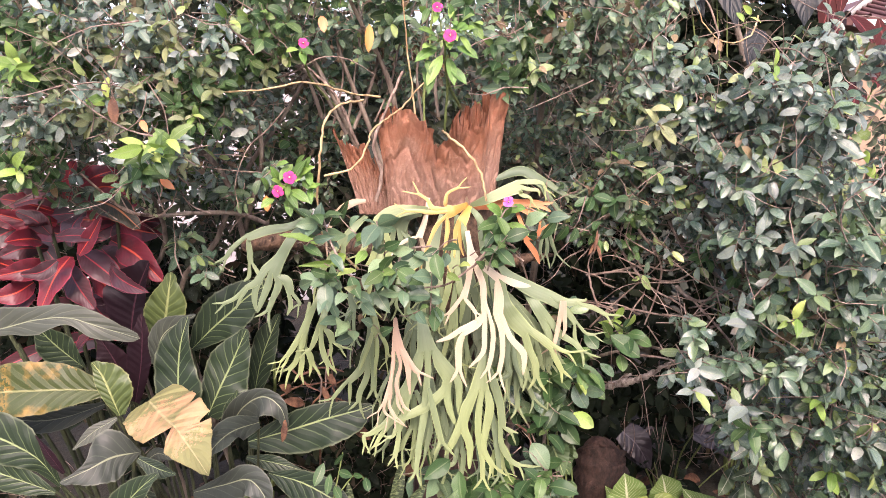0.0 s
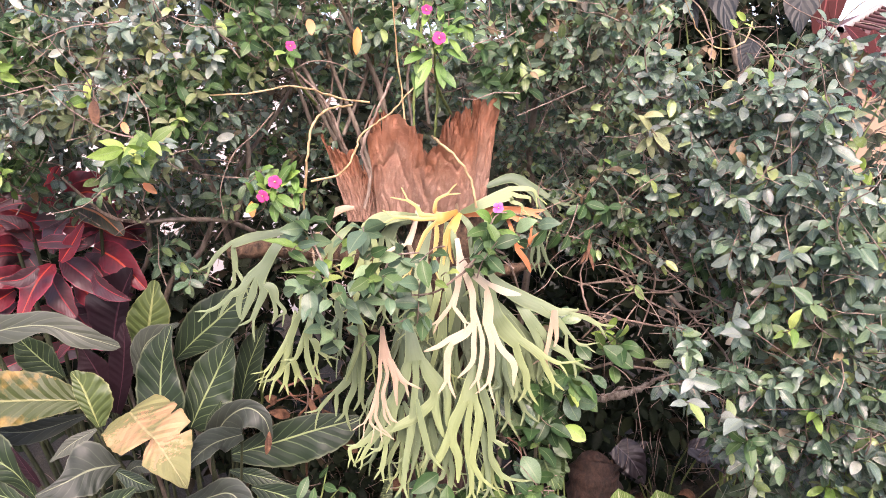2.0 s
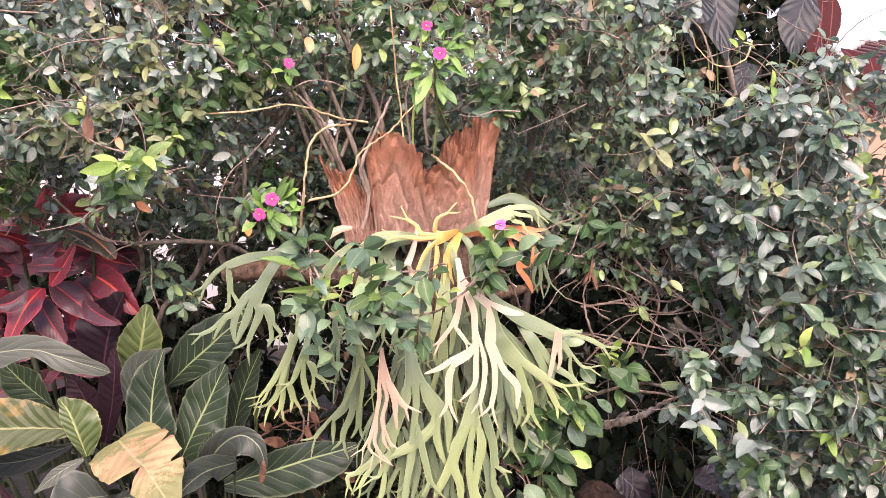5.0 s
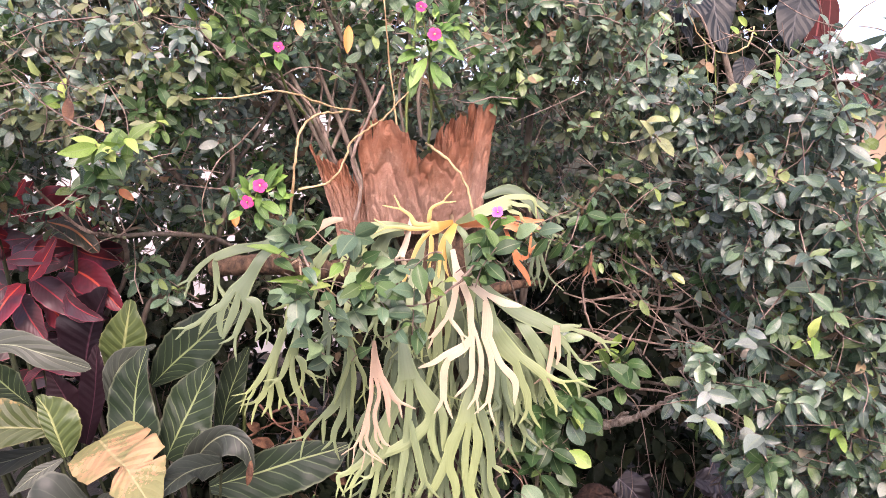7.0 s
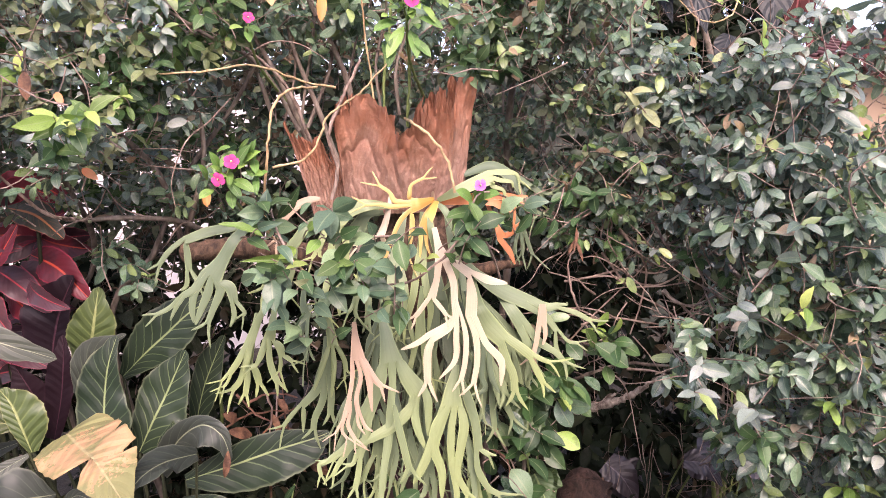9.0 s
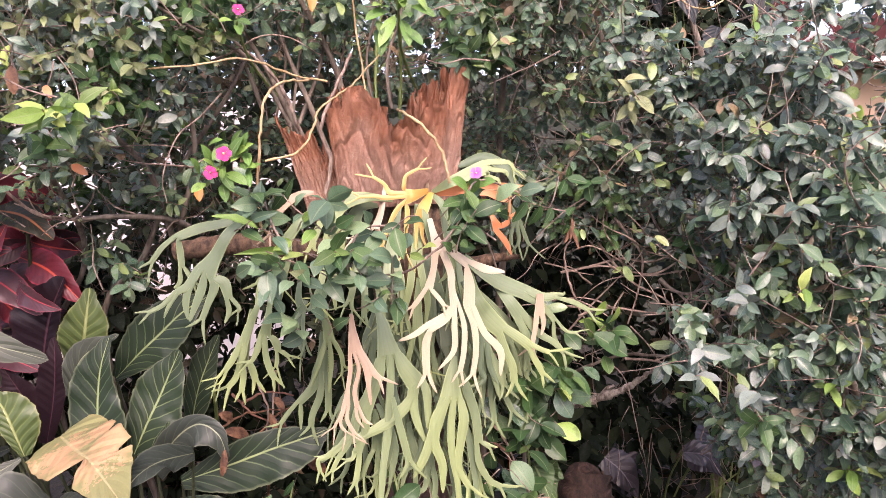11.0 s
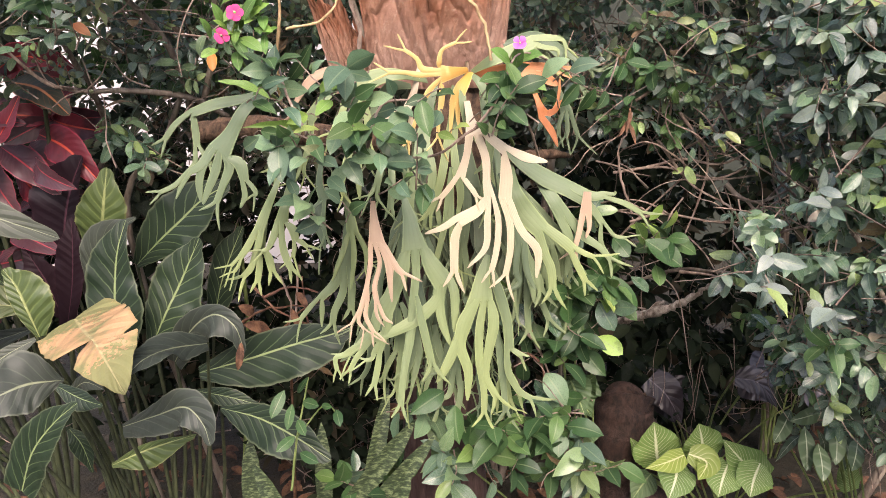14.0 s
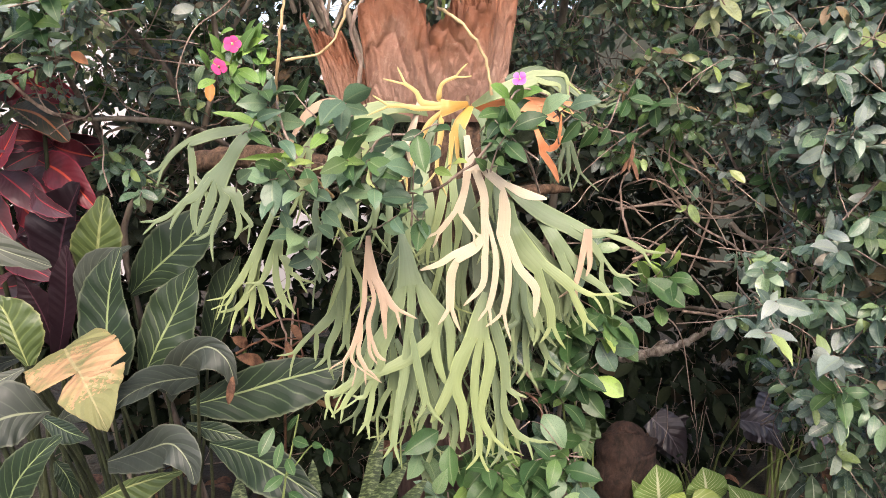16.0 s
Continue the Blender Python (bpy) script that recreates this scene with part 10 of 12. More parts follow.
tube("flower_stalk", ((-0.349, 1.88, 1.362), (-0.335, 1.863, 1.389), (-0.321, 1.809, 1.394)), 0.002, 0.0012, MAT["green_stem"], busy)
flower(busy, (-0.356, 1.845, 1.362), 0.027, "petal", (0.1, -1, 0.3), 16)
tube("flower_stalk", ((-0.349, 1.88, 1.362), (-0.352, 1.882, 1.372), (-0.356, 1.849, 1.36)), 0.002, 0.0012, MAT["green_stem"], busy)
leaf("leaf", busy, MAT["impatiens"], (-0.332, 1.88, 1.375), (-0.29, 1.85, 1.432), 0.023, (0.1, -1, 0.7), OVAL, 0.7, 0.2, 0.02, 0, 6, 4)
leaf("leaf", busy, MAT["impatiens"], (-0.321, 1.89, 1.387), (-0.271, 1.85, 1.417), 0.023, (0.1, -1, 0.7), OVAL, 0.7, 0.2, 0.02, 1, 6, 4)
leaf("leaf", busy, MAT["impatiens"], (-0.357, 1.9, 1.347), (-0.374, 1.85, 1.373), 0.021, (0.1, -1, 0.7), OVAL, 0.7, 0.2, 0.02, 2, 6, 4)
leaf("leaf", busy, MAT["impatiens"], (-0.333, 1.88, 1.362), (-0.287, 1.85, 1.335), 0.024, (0.1, -1, 0.7), OVAL, 0.7, 0.2, 0.02, 3, 6, 4)
leaf("leaf", busy, MAT["impatiens"], (-0.36, 1.89, 1.374), (-0.372, 1.85, 1.419), 0.019, (0.1, -1, 0.7), OVAL, 0.7, 0.2, 0.02, 4, 6, 4)
leaf("leaf", busy, MAT["impatiens"], (-0.322, 1.9, 1.399), (-0.291, 1.85, 1.444), 0.019, (0.1, -1, 0.7), OVAL, 0.7, 0.2, 0.02, 5, 6, 4)
leaf("leaf", busy, MAT["impatiens"], (-0.373, 1.88, 1.342), (-0.396, 1.85, 1.324), 0.019, (0.1, -1, 0.7), OVAL, 0.7, 0.2, 0.02, 6, 6, 4)
leaf("leaf", busy, MAT["impatiens"], (-0.308, 1.89, 1.374), (-0.267, 1.85, 1.369), 0.021, (0.1, -1, 0.7), OVAL, 0.7, 0.2, 0.02, 7, 6, 4)
leaf("leaf", busy, MAT["impatiens"], (-0.344, 1.9, 1.34), (-0.33, 1.85, 1.302), 0.021, (0.1, -1, 0.7), OVAL, 0.7, 0.2, 0.02, 8, 6, 4)
leaf("leaf", busy, MAT["impatiens"], (-0.299, 1.88, 1.4), (-0.279, 1.85, 1.441), 0.017, (0.1, -1, 0.7), OVAL, 0.7, 0.2, 0.02, 9, 6, 4)
leaf("leaf", busy, MAT["impatiens"], (-0.387, 1.89, 1.361), (-0.394, 1.85, 1.393), 0.017, (0.1, -1, 0.7), OVAL, 0.7, 0.2, 0.02, 10, 6, 4)
leaf("leaf", busy, MAT["impatiens"], (-0.294, 1.9, 1.403), (-0.282, 1.85, 1.372), 0.019, (0.1, -1, 0.7), OVAL, 0.7, 0.2, 0.02, 11, 6, 4)
leaf("leaf", busy, MAT["impatiens"], (-0.289, 1.88, 1.359), (-0.258, 1.85, 1.377), 0.016, (0.1, -1, 0.7), OVAL, 0.7, 0.2, 0.02, 12, 6, 4)
leaf("leaf", busy, MAT["impatiens"], (-0.327, 1.89, 1.421), (-0.352, 1.85, 1.386), 0.021, (0.1, -1, 0.7), OVAL, 0.7, 0.2, 0.02, 13, 6, 4)
leaf("leaf", busy, MAT["impatiens"], (-0.302, 1.9, 1.4), (-0.282, 1.85, 1.401), 0.019, (0.1, -1, 0.7), OVAL, 0.7, 0.2, 0.02, 14, 6, 4)
leaf("leaf", busy, MAT["impatiens"], (-0.346, 1.88, 1.366), (-0.313, 1.85, 1.321), 0.020, (0.1, -1, 0.7), OVAL, 0.7, 0.2, 0.02, 15, 6, 4)
leaf("leaf", busy, MAT["impatiens"], (-0.29, 1.89, 1.37), (-0.282, 1.85, 1.33), 0.014, (0.1, -1, 0.7), OVAL, 0.7, 0.2, 0.02, 16, 6, 4)
leaf("leaf", busy, MAT["impatiens"], (-0.341, 1.9, 1.378), (-0.335, 1.85, 1.347), 0.015, (0.1, -1, 0.7), OVAL, 0.7, 0.2, 0.02, 17, 6, 4)
leaf("leaf", busy, MAT["impatiens"], (-0.364, 1.88, 1.417), (-0.329, 1.85, 1.426), 0.015, (0.1, -1, 0.7), OVAL, 0.7, 0.2, 0.02, 18, 6, 4)
leaf("leaf", busy, MAT["impatiens"], (-0.339, 1.89, 1.377), (-0.314, 1.85, 1.392), 0.020, (0.1, -1, 0.7), OVAL, 0.7, 0.2, 0.02, 19, 6, 4)
leaf("leaf", busy, MAT["impatiens"], (-0.304, 1.9, 1.4), (-0.316, 1.85, 1.382), 0.018, (0.1, -1, 0.7), OVAL, 0.7, 0.2, 0.02, 20, 6, 4)
leaf("leaf", busy, MAT["impatiens"], (-0.345, 1.88, 1.413), (-0.325, 1.85, 1.388), 0.019, (0.1, -1, 0.7), OVAL, 0.7, 0.2, 0.02, 21, 6, 4)
leaf("leaf", busy, MAT["impatiens"], (-0.353, 1.89, 1.369), (-0.371, 1.85, 1.389), 0.015, (0.1, -1, 0.7), OVAL, 0.7, 0.2, 0.02, 22, 6, 4)
leaf("leaf", busy, MAT["impatiens"], (-0.303, 1.9, 1.383), (-0.289, 1.85, 1.365), 0.018, (0.1, -1, 0.7), OVAL, 0.7, 0.2, 0.02, 23, 6, 4)
leaf("leaf", busy, MAT["impatiens"], (-0.342, 1.88, 1.37), (-0.367, 1.85, 1.365), 0.014, (0.1, -1, 0.7), OVAL, 0.7, 0.2, 0.02, 24, 6, 4)
busy = thing("impatiens", (0.026, 1.94, 1.492), "busy lizzie with pink flowers and light green leaves", "flower", "busy lizzies")
tube("stem", ((0.076, 2.08, 1.552), (0.036, 1.94, 1.612), (0.026, 1.84, 1.672)), 0.004, 0.0025, MAT["green_stem"], busy)
flower(busy, (0.033, 1.765, 1.692), 0.030, "petal", (0.1, -1, 0.3), 11)
tube("flower_stalk", ((0.026, 1.84, 1.672), (0.03, 1.823, 1.692), (0.033, 1.769, 1.69)), 0.002, 0.0012, MAT["green_stem"], busy)
flower(busy, (0.008, 1.815, 1.757), 0.024, "petal", (0.1, -1, 0.3), 13)
tube("flower_stalk", ((0.026, 1.84, 1.672), (0.017, 1.848, 1.725), (0.008, 1.819, 1.755)), 0.002, 0.0012, MAT["green_stem"], busy)
leaf("leaf", busy, MAT["impatiens"], (0.02, 1.84, 1.66), (-0.016, 1.81, 1.592), 0.025, (0.1, -1, 0.7), OVAL, 0.7, 0.2, 0.02, 0, 6, 4)
leaf("leaf", busy, MAT["impatiens"], (0.033, 1.85, 1.655), (0.044, 1.81, 1.592), 0.023, (0.1, -1, 0.7), OVAL, 0.7, 0.2, 0.02, 1, 6, 4)
leaf("leaf", busy, MAT["impatiens"], (0.008, 1.86, 1.674), (-0.041, 1.81, 1.643), 0.024, (0.1, -1, 0.7), OVAL, 0.7, 0.2, 0.02, 2, 6, 4)
leaf("leaf", busy, MAT["impatiens"], (0.051, 1.84, 1.678), (0.096, 1.81, 1.649), 0.023, (0.1, -1, 0.7), OVAL, 0.7, 0.2, 0.02, 3, 6, 4)
leaf("leaf", busy, MAT["impatiens"], (0.033, 1.85, 1.697), (0.071, 1.81, 1.724), 0.022, (0.1, -1, 0.7), OVAL, 0.7, 0.2, 0.02, 4, 6, 4)
leaf("leaf", busy, MAT["impatiens"], (0.008, 1.86, 1.699), (-0.033, 1.81, 1.712), 0.022, (0.1, -1, 0.7), OVAL, 0.7, 0.2, 0.02, 5, 6, 4)
leaf("leaf", busy, MAT["impatiens"], (0.032, 1.84, 1.636), (0.071, 1.81, 1.594), 0.022, (0.1, -1, 0.7), OVAL, 0.7, 0.2, 0.02, 6, 6, 4)
leaf("leaf", busy, MAT["impatiens"], (0.001, 1.85, 1.649), (-0.014, 1.81, 1.573), 0.023, (0.1, -1, 0.7), OVAL, 0.7, 0.2, 0.02, 7, 6, 4)
leaf("leaf", busy, MAT["impatiens"], (0.058, 1.86, 1.723), (0.089, 1.81, 1.741), 0.020, (0.1, -1, 0.7), OVAL, 0.7, 0.2, 0.02, 8, 6, 4)
leaf("leaf", busy, MAT["impatiens"], (0.045, 1.84, 1.732), (0.03, 1.81, 1.765), 0.018, (0.1, -1, 0.7), OVAL, 0.7, 0.2, 0.02, 9, 6, 4)
leaf("leaf", busy, MAT["impatiens"], (0.083, 1.85, 1.733), (0.106, 1.81, 1.689), 0.021, (0.1, -1, 0.7), OVAL, 0.7, 0.2, 0.02, 10, 6, 4)
leaf("leaf", busy, MAT["impatiens"], (-0.017, 1.86, 1.638), (-0.012, 1.81, 1.581), 0.022, (0.1, -1, 0.7), OVAL, 0.7, 0.2, 0.02, 11, 6, 4)
leaf("leaf", busy, MAT["impatiens"], (-0.014, 1.84, 1.65), (-0.009, 1.81, 1.615), 0.017, (0.1, -1, 0.7), OVAL, 0.7, 0.2, 0.02, 12, 6, 4)
leaf("leaf", busy, MAT["impatiens"], (0.042, 1.85, 1.667), (0.047, 1.81, 1.648), 0.017, (0.1, -1, 0.7), OVAL, 0.7, 0.2, 0.02, 13, 6, 4)
leaf("leaf", busy, MAT["impatiens"], (0.042, 1.86, 1.733), (0.049, 1.81, 1.718), 0.017, (0.1, -1, 0.7), OVAL, 0.7, 0.2, 0.02, 14, 6, 4)
leaf("leaf", busy, MAT["impatiens"], (0.03, 1.84, 1.672), (0.04, 1.81, 1.682), 0.018, (0.1, -1, 0.7), OVAL, 0.7, 0.2, 0.02, 15, 6, 4)
leaf("leaf", busy, MAT["impatiens"], (0.082, 1.85, 1.734), (0.093, 1.81, 1.693), 0.016, (0.1, -1, 0.7), OVAL, 0.7, 0.2, 0.02, 16, 6, 4)
leaf("leaf", busy, MAT["impatiens"], (-0.013, 1.86, 1.677), (0.006, 1.81, 1.668), 0.014, (0.1, -1, 0.7), OVAL, 0.7, 0.2, 0.02, 17, 6, 4)
leaf("leaf", busy, MAT["impatiens"], (0.065, 1.84, 1.706), (0.035, 1.81, 1.706), 0.014, (0.1, -1, 0.7), OVAL, 0.7, 0.2, 0.02, 18, 6, 4)
leaf("leaf", busy, MAT["impatiens"], (0.043, 1.85, 1.701), (0.042, 1.81, 1.691), 0.015, (0.1, -1, 0.7), OVAL, 0.7, 0.2, 0.02, 19, 6, 4)
leaf("leaf", busy, MAT["impatiens"], (0.033, 1.86, 1.701), (0.035, 1.81, 1.667), 0.020, (0.1, -1, 0.7), OVAL, 0.7, 0.2, 0.02, 20, 6, 4)
leaf("leaf", busy, MAT["impatiens"], (0.063, 1.84, 1.709), (0.089, 1.81, 1.713), 0.019, (0.1, -1, 0.7), OVAL, 0.7, 0.2, 0.02, 21, 6, 4)
leaf("leaf", busy, MAT["impatiens"], (0.033, 1.85, 1.712), (0.052, 1.81, 1.686), 0.018, (0.1, -1, 0.7), OVAL, 0.7, 0.2, 0.02, 22, 6, 4)
leaf("leaf", busy, MAT["impatiens"], (0.017, 1.86, 1.703), (0.024, 1.81, 1.698), 0.018, (0.1, -1, 0.7), OVAL, 0.7, 0.2, 0.02, 23, 6, 4)
leaf("leaf", busy, MAT["impatiens"], (-0.01, 1.84, 1.76), (-0.024, 1.81, 1.723), 0.016, (0.1, -1, 0.7), OVAL, 0.7, 0.2, 0.02, 24, 6, 4)
leaf("leaf", busy, MAT["impatiens"], (-0.025, 1.85, 1.752), (-0.021, 1.81, 1.758), 0.015, (0.1, -1, 0.7), OVAL, 0.7, 0.2, 0.02, 25, 6, 4)
leaf("leaf", busy, MAT["impatiens"], (-0.003, 1.86, 1.683), (-0.025, 1.81, 1.671), 0.016, (0.1, -1, 0.7), OVAL, 0.7, 0.2, 0.02, 26, 6, 4)
leaf("leaf", busy, MAT["impatiens"], (0.082, 1.84, 1.722), (0.058, 1.81, 1.708), 0.015, (0.1, -1, 0.7), OVAL, 0.7, 0.2, 0.02, 27, 6, 4)
leaf("leaf", busy, MAT["impatiens"], (0.041, 1.85, 1.763), (0.035, 1.81, 1.733), 0.015, (0.1, -1, 0.7), OVAL, 0.7, 0.2, 0.02, 28, 6, 4)
leaf("leaf", busy, MAT["impatiens"], (0.089, 1.86, 1.73), (0.107, 1.81, 1.719), 0.015, (0.1, -1, 0.7), OVAL, 0.7, 0.2, 0.02, 29, 6, 4)
leaf("leaf", busy, MAT["impatiens"], (0.058, 1.84, 1.702), (0.081, 1.81, 1.661), 0.015, (0.1, -1, 0.7), OVAL, 0.7, 0.2, 0.02, 30, 6, 4)
leaf("leaf", busy, MAT["impatiens"], (0.011, 1.85, 1.688), (0.027, 1.81, 1.692), 0.019, (0.1, -1, 0.7), OVAL, 0.7, 0.2, 0.02, 31, 6, 4)
leaf("leaf", busy, MAT["impatiens"], (0.015, 1.86, 1.762), (-0, 1.81, 1.722), 0.014, (0.1, -1, 0.7), OVAL, 0.7, 0.2, 0.02, 32, 6, 4)
leaf("leaf", busy, MAT["impatiens"], (-0.015, 1.84, 1.694), (0.009, 1.81, 1.687), 0.016, (0.1, -1, 0.7), OVAL, 0.7, 0.2, 0.02, 33, 6, 4)
busy = thing("impatiens", (0.137, 1.9, 1.102), "busy lizzie with pink flowers and light green leaves", "flower", "busy lizzies")
tube("stem", ((0.187, 2.04, 1.162), (0.147, 1.9, 1.222), (0.137, 1.8, 1.282)), 0.004, 0.0025, MAT["green_stem"], busy)
flower(busy, (0.158, 1.755, 1.341), 0.024, "petal_pale", (0.1, -1, 0.3), 0)
tube("flower_stalk", ((0.137, 1.8, 1.282), (0.148, 1.798, 1.322), (0.158, 1.759, 1.339)), 0.002, 0.0012, MAT["green_stem"], busy)
leaf("leaf", busy, MAT["impatiens"], (0.149, 1.8, 1.307), (0.111, 1.77, 1.332), 0.027, (0.1, -1, 0.7), OVAL, 0.7, 0.2, 0.02, 0, 6, 4)
leaf("leaf", busy, MAT["impatiens"], (0.163, 1.81, 1.312), (0.199, 1.77, 1.324), 0.027, (0.1, -1, 0.7), OVAL, 0.7, 0.2, 0.02, 1, 6, 4)
leaf("leaf", busy, MAT["impatiens"], (0.146, 1.82, 1.286), (0.092, 1.77, 1.279), 0.026, (0.1, -1, 0.7), OVAL, 0.7, 0.2, 0.02, 2, 6, 4)
leaf("leaf", busy, MAT["impatiens"], (0.156, 1.8, 1.301), (0.158, 1.77, 1.343), 0.022, (0.1, -1, 0.7), OVAL, 0.7, 0.2, 0.02, 3, 6, 4)
leaf("leaf", busy, MAT["impatiens"], (0.164, 1.81, 1.287), (0.207, 1.77, 1.264), 0.024, (0.1, -1, 0.7), OVAL, 0.7, 0.2, 0.02, 4, 6, 4)
leaf("leaf", busy, MAT["impatiens"], (0.139, 1.82, 1.273), (0.106, 1.77, 1.246), 0.024, (0.1, -1, 0.7), OVAL, 0.7, 0.2, 0.02, 5, 6, 4)
busy = thing("impatiens", (-0.31, 2.08, 1.501), "busy lizzie with pink flowers and light green leaves", "flower", "busy lizzies")
tube("stem", ((-0.26, 2.22, 1.561), (-0.3, 2.08, 1.621), (-0.31, 1.98, 1.681)), 0.004, 0.0025, MAT["green_stem"], busy)
flower(busy, (-0.297, 1.925, 1.696), 0.024, "petal", (0.1, -1, 0.3), 10)
tube("flower_stalk", ((-0.31, 1.98, 1.681), (-0.304, 1.973, 1.699), (-0.297, 1.929, 1.694)), 0.002, 0.0012, MAT["green_stem"], busy)
leaf("leaf", busy, MAT["impatiens"], (-0.31, 1.98, 1.688), (-0.277, 1.95, 1.671), 0.017, (0.1, -1, 0.7), OVAL, 0.7, 0.2, 0.02, 0, 6, 4)
leaf("leaf", busy, MAT["impatiens"], (-0.318, 1.99, 1.689), (-0.341, 1.95, 1.678), 0.017, (0.1, -1, 0.7), OVAL, 0.7, 0.2, 0.02, 1, 6, 4)
leaf("leaf", busy, MAT["impatiens"], (-0.313, 2, 1.684), (-0.299, 1.95, 1.65), 0.018, (0.1, -1, 0.7), OVAL, 0.7, 0.2, 0.02, 2, 6, 4)
leaf("faded_leaf", left.ob, MAT["golden"], (-0.14, 1.85, 1.727), (-0.143, 1.83, 1.665), 0.020, (0.2, -1, 0.2), OVAL, 0.6, 0.3, 0.03, 100, 8, 4)
leaf("faded_leaf", left.ob, MAT["frond_orange"], (-0.257, 1.95, 1.76), (-0.249, 1.93, 1.72), 0.021, (0.2, -1, 0.2), OVAL, 0.6, 0.3, 0.03, 101, 8, 4)
leaf("faded_leaf", left.ob, MAT["golden"], (-0.404, 1.95, 1.343), (-0.399, 1.93, 1.306), 0.019, (0.2, -1, 0.2), OVAL, 0.6, 0.3, 0.03, 102, 8, 4)
leaf("faded_leaf", left.ob, MAT["frond_orange"], (-0.635, 1.9, 1.389), (-0.597, 1.88, 1.366), 0.018, (0.2, -1, 0.2), OVAL, 0.6, 0.3, 0.03, 103, 8, 4)
leaf("faded_leaf", left.ob, MAT["frond_orange"], (-0.613, 1.75, 1.521), (-0.594, 1.73, 1.496), 0.014, (0.2, -1, 0.2), OVAL, 0.6, 0.3, 0.03, 104, 8, 4)
leaf("faded_leaf", left.ob, MAT["dry"], (-0.696, 1.82, 1.571), (-0.686, 1.8, 1.513), 0.022, (0.2, -1, 0.2), OVAL, 0.6, 0.3, 0.03, 105, 8, 4)
stems = thing("dead_stems", (-0.3, 2.35, 0), "tangle of dry reddish stems under the fern", "stems")
tube("stem", ((-0.41, 2.2, 0.822), (-0.362, 2.2, 0.768), (-0.286, 2.2, 0.725)), 0.0035, 0.002, MAT["red_stem"], stems, 5, 7, 0.12, 107)
tube("stem", ((-0.441, 2.2, 0.735), (-0.375, 2.2, 0.768), (-0.284, 2.2, 0.773)), 0.0035, 0.002, MAT["dry"], stems, 5, 7, 0.12, 108)
tube("stem", ((-0.299, 2.2, 0.874), (-0.308, 2.2, 0.807), (-0.315, 2.2, 0.712)), 0.0035, 0.002, MAT["twig"], stems, 5, 7, 0.12, 109)
tube("stem", ((-0.386, 2.2, 0.795), (-0.321, 2.2, 0.821), (-0.257, 2.2, 0.806)), 0.0035, 0.002, MAT["red_stem"], stems, 5, 7, 0.12, 110)
tube("stem", ((-0.366, 2.2, 0.686), (-0.311, 2.2, 0.753), (-0.232, 2.2, 0.792)), 0.0035, 0.002, MAT["dry"], stems, 5, 7, 0.12, 111)
tube("stem", ((-0.345, 2.2, 0.848), (-0.323, 2.2, 0.767), (-0.341, 2.2, 0.658)), 0.0035, 0.002, MAT["twig"], stems, 5, 7, 0.12, 112)
tube("stem", ((-0.263, 2.2, 0.656), (-0.286, 2.2, 0.739), (-0.294, 2.2, 0.847)), 0.0035, 0.002, MAT["red_stem"], stems, 5, 7, 0.12, 113)
tube("stem", ((-0.21, 2.2, 0.655), (-0.248, 2.2, 0.711), (-0.324, 2.2, 0.74)), 0.0035, 0.002, MAT["dry"], stems, 5, 7, 0.12, 114)
tube("stem", ((0.216, 2.02, 0.76), (0.247, 2.02, 0.722), (0.273, 2.02, 0.658)), 0.0035, 0.002, MAT["twig"], stems, 5, 7, 0.12, 115)
tube("stem", ((0.223, 2.02, 0.709), (0.254, 2.02, 0.683), (0.261, 2.02, 0.632)), 0.0035, 0.002, MAT["red_stem"], stems, 5, 7, 0.12, 116)
tube("stem", ((0.167, 2.02, 0.81), (0.204, 2.02, 0.772), (0.234, 2.02, 0.759)), 0.0035, 0.002, MAT["dry"], stems, 5, 7, 0.12, 117)
tube("rootlet", ((1.06, 2.42, 0.512), (1.072, 2.42, 0.461), (1.045, 2.43, 0.407)), 0.0012, 0.0006, MAT["twig"], stems, 3, 7, 0.12, 118)
tube("rootlet", ((0.783, 2.42, 0.552), (0.771, 2.42, 0.471), (0.768, 2.43, 0.384)), 0.0012, 0.0006, MAT["twig"], stems, 3, 7, 0.12, 119)
tube("rootlet", ((0.96, 2.42, 0.502), (0.958, 2.42, 0.437), (0.963, 2.43, 0.367)), 0.0012, 0.0006, MAT["twig"], stems, 3, 7, 0.12, 120)
tube("rootlet", ((1.072, 2.42, 0.49), (1.075, 2.42, 0.444), (1.077, 2.43, 0.393)), 0.0012, 0.0006, MAT["twig"], stems, 3, 7, 0.12, 121)
tube("rootlet", ((0.751, 2.42, 0.543), (0.762, 2.42, 0.45), (0.78, 2.43, 0.35)), 0.0012, 0.0006, MAT["twig"], stems, 3, 7, 0.12, 122)
tube("rootlet", ((0.785, 2.42, 0.509), (0.818, 2.42, 0.406), (0.799, 2.43, 0.298)), 0.0012, 0.0006, MAT["twig"], stems, 3, 7, 0.12, 123)
tube("rootlet", ((1.018, 2.42, 0.595), (1.021, 2.42, 0.501), (1.08, 2.43, 0.4)), 0.0012, 0.0006, MAT["twig"], stems, 3, 7, 0.12, 124)
tube("rootlet", ((0.786, 2.42, 0.526), (0.775, 2.42, 0.426), (0.768, 2.43, 0.319)), 0.0012, 0.0006, MAT["twig"], stems, 3, 7, 0.12, 125)
tube("rootlet", ((0.741, 2.42, 0.508), (0.766, 2.42, 0.415), (0.732, 2.43, 0.316)), 0.0012, 0.0006, MAT["twig"], stems, 3, 7, 0.12, 126)
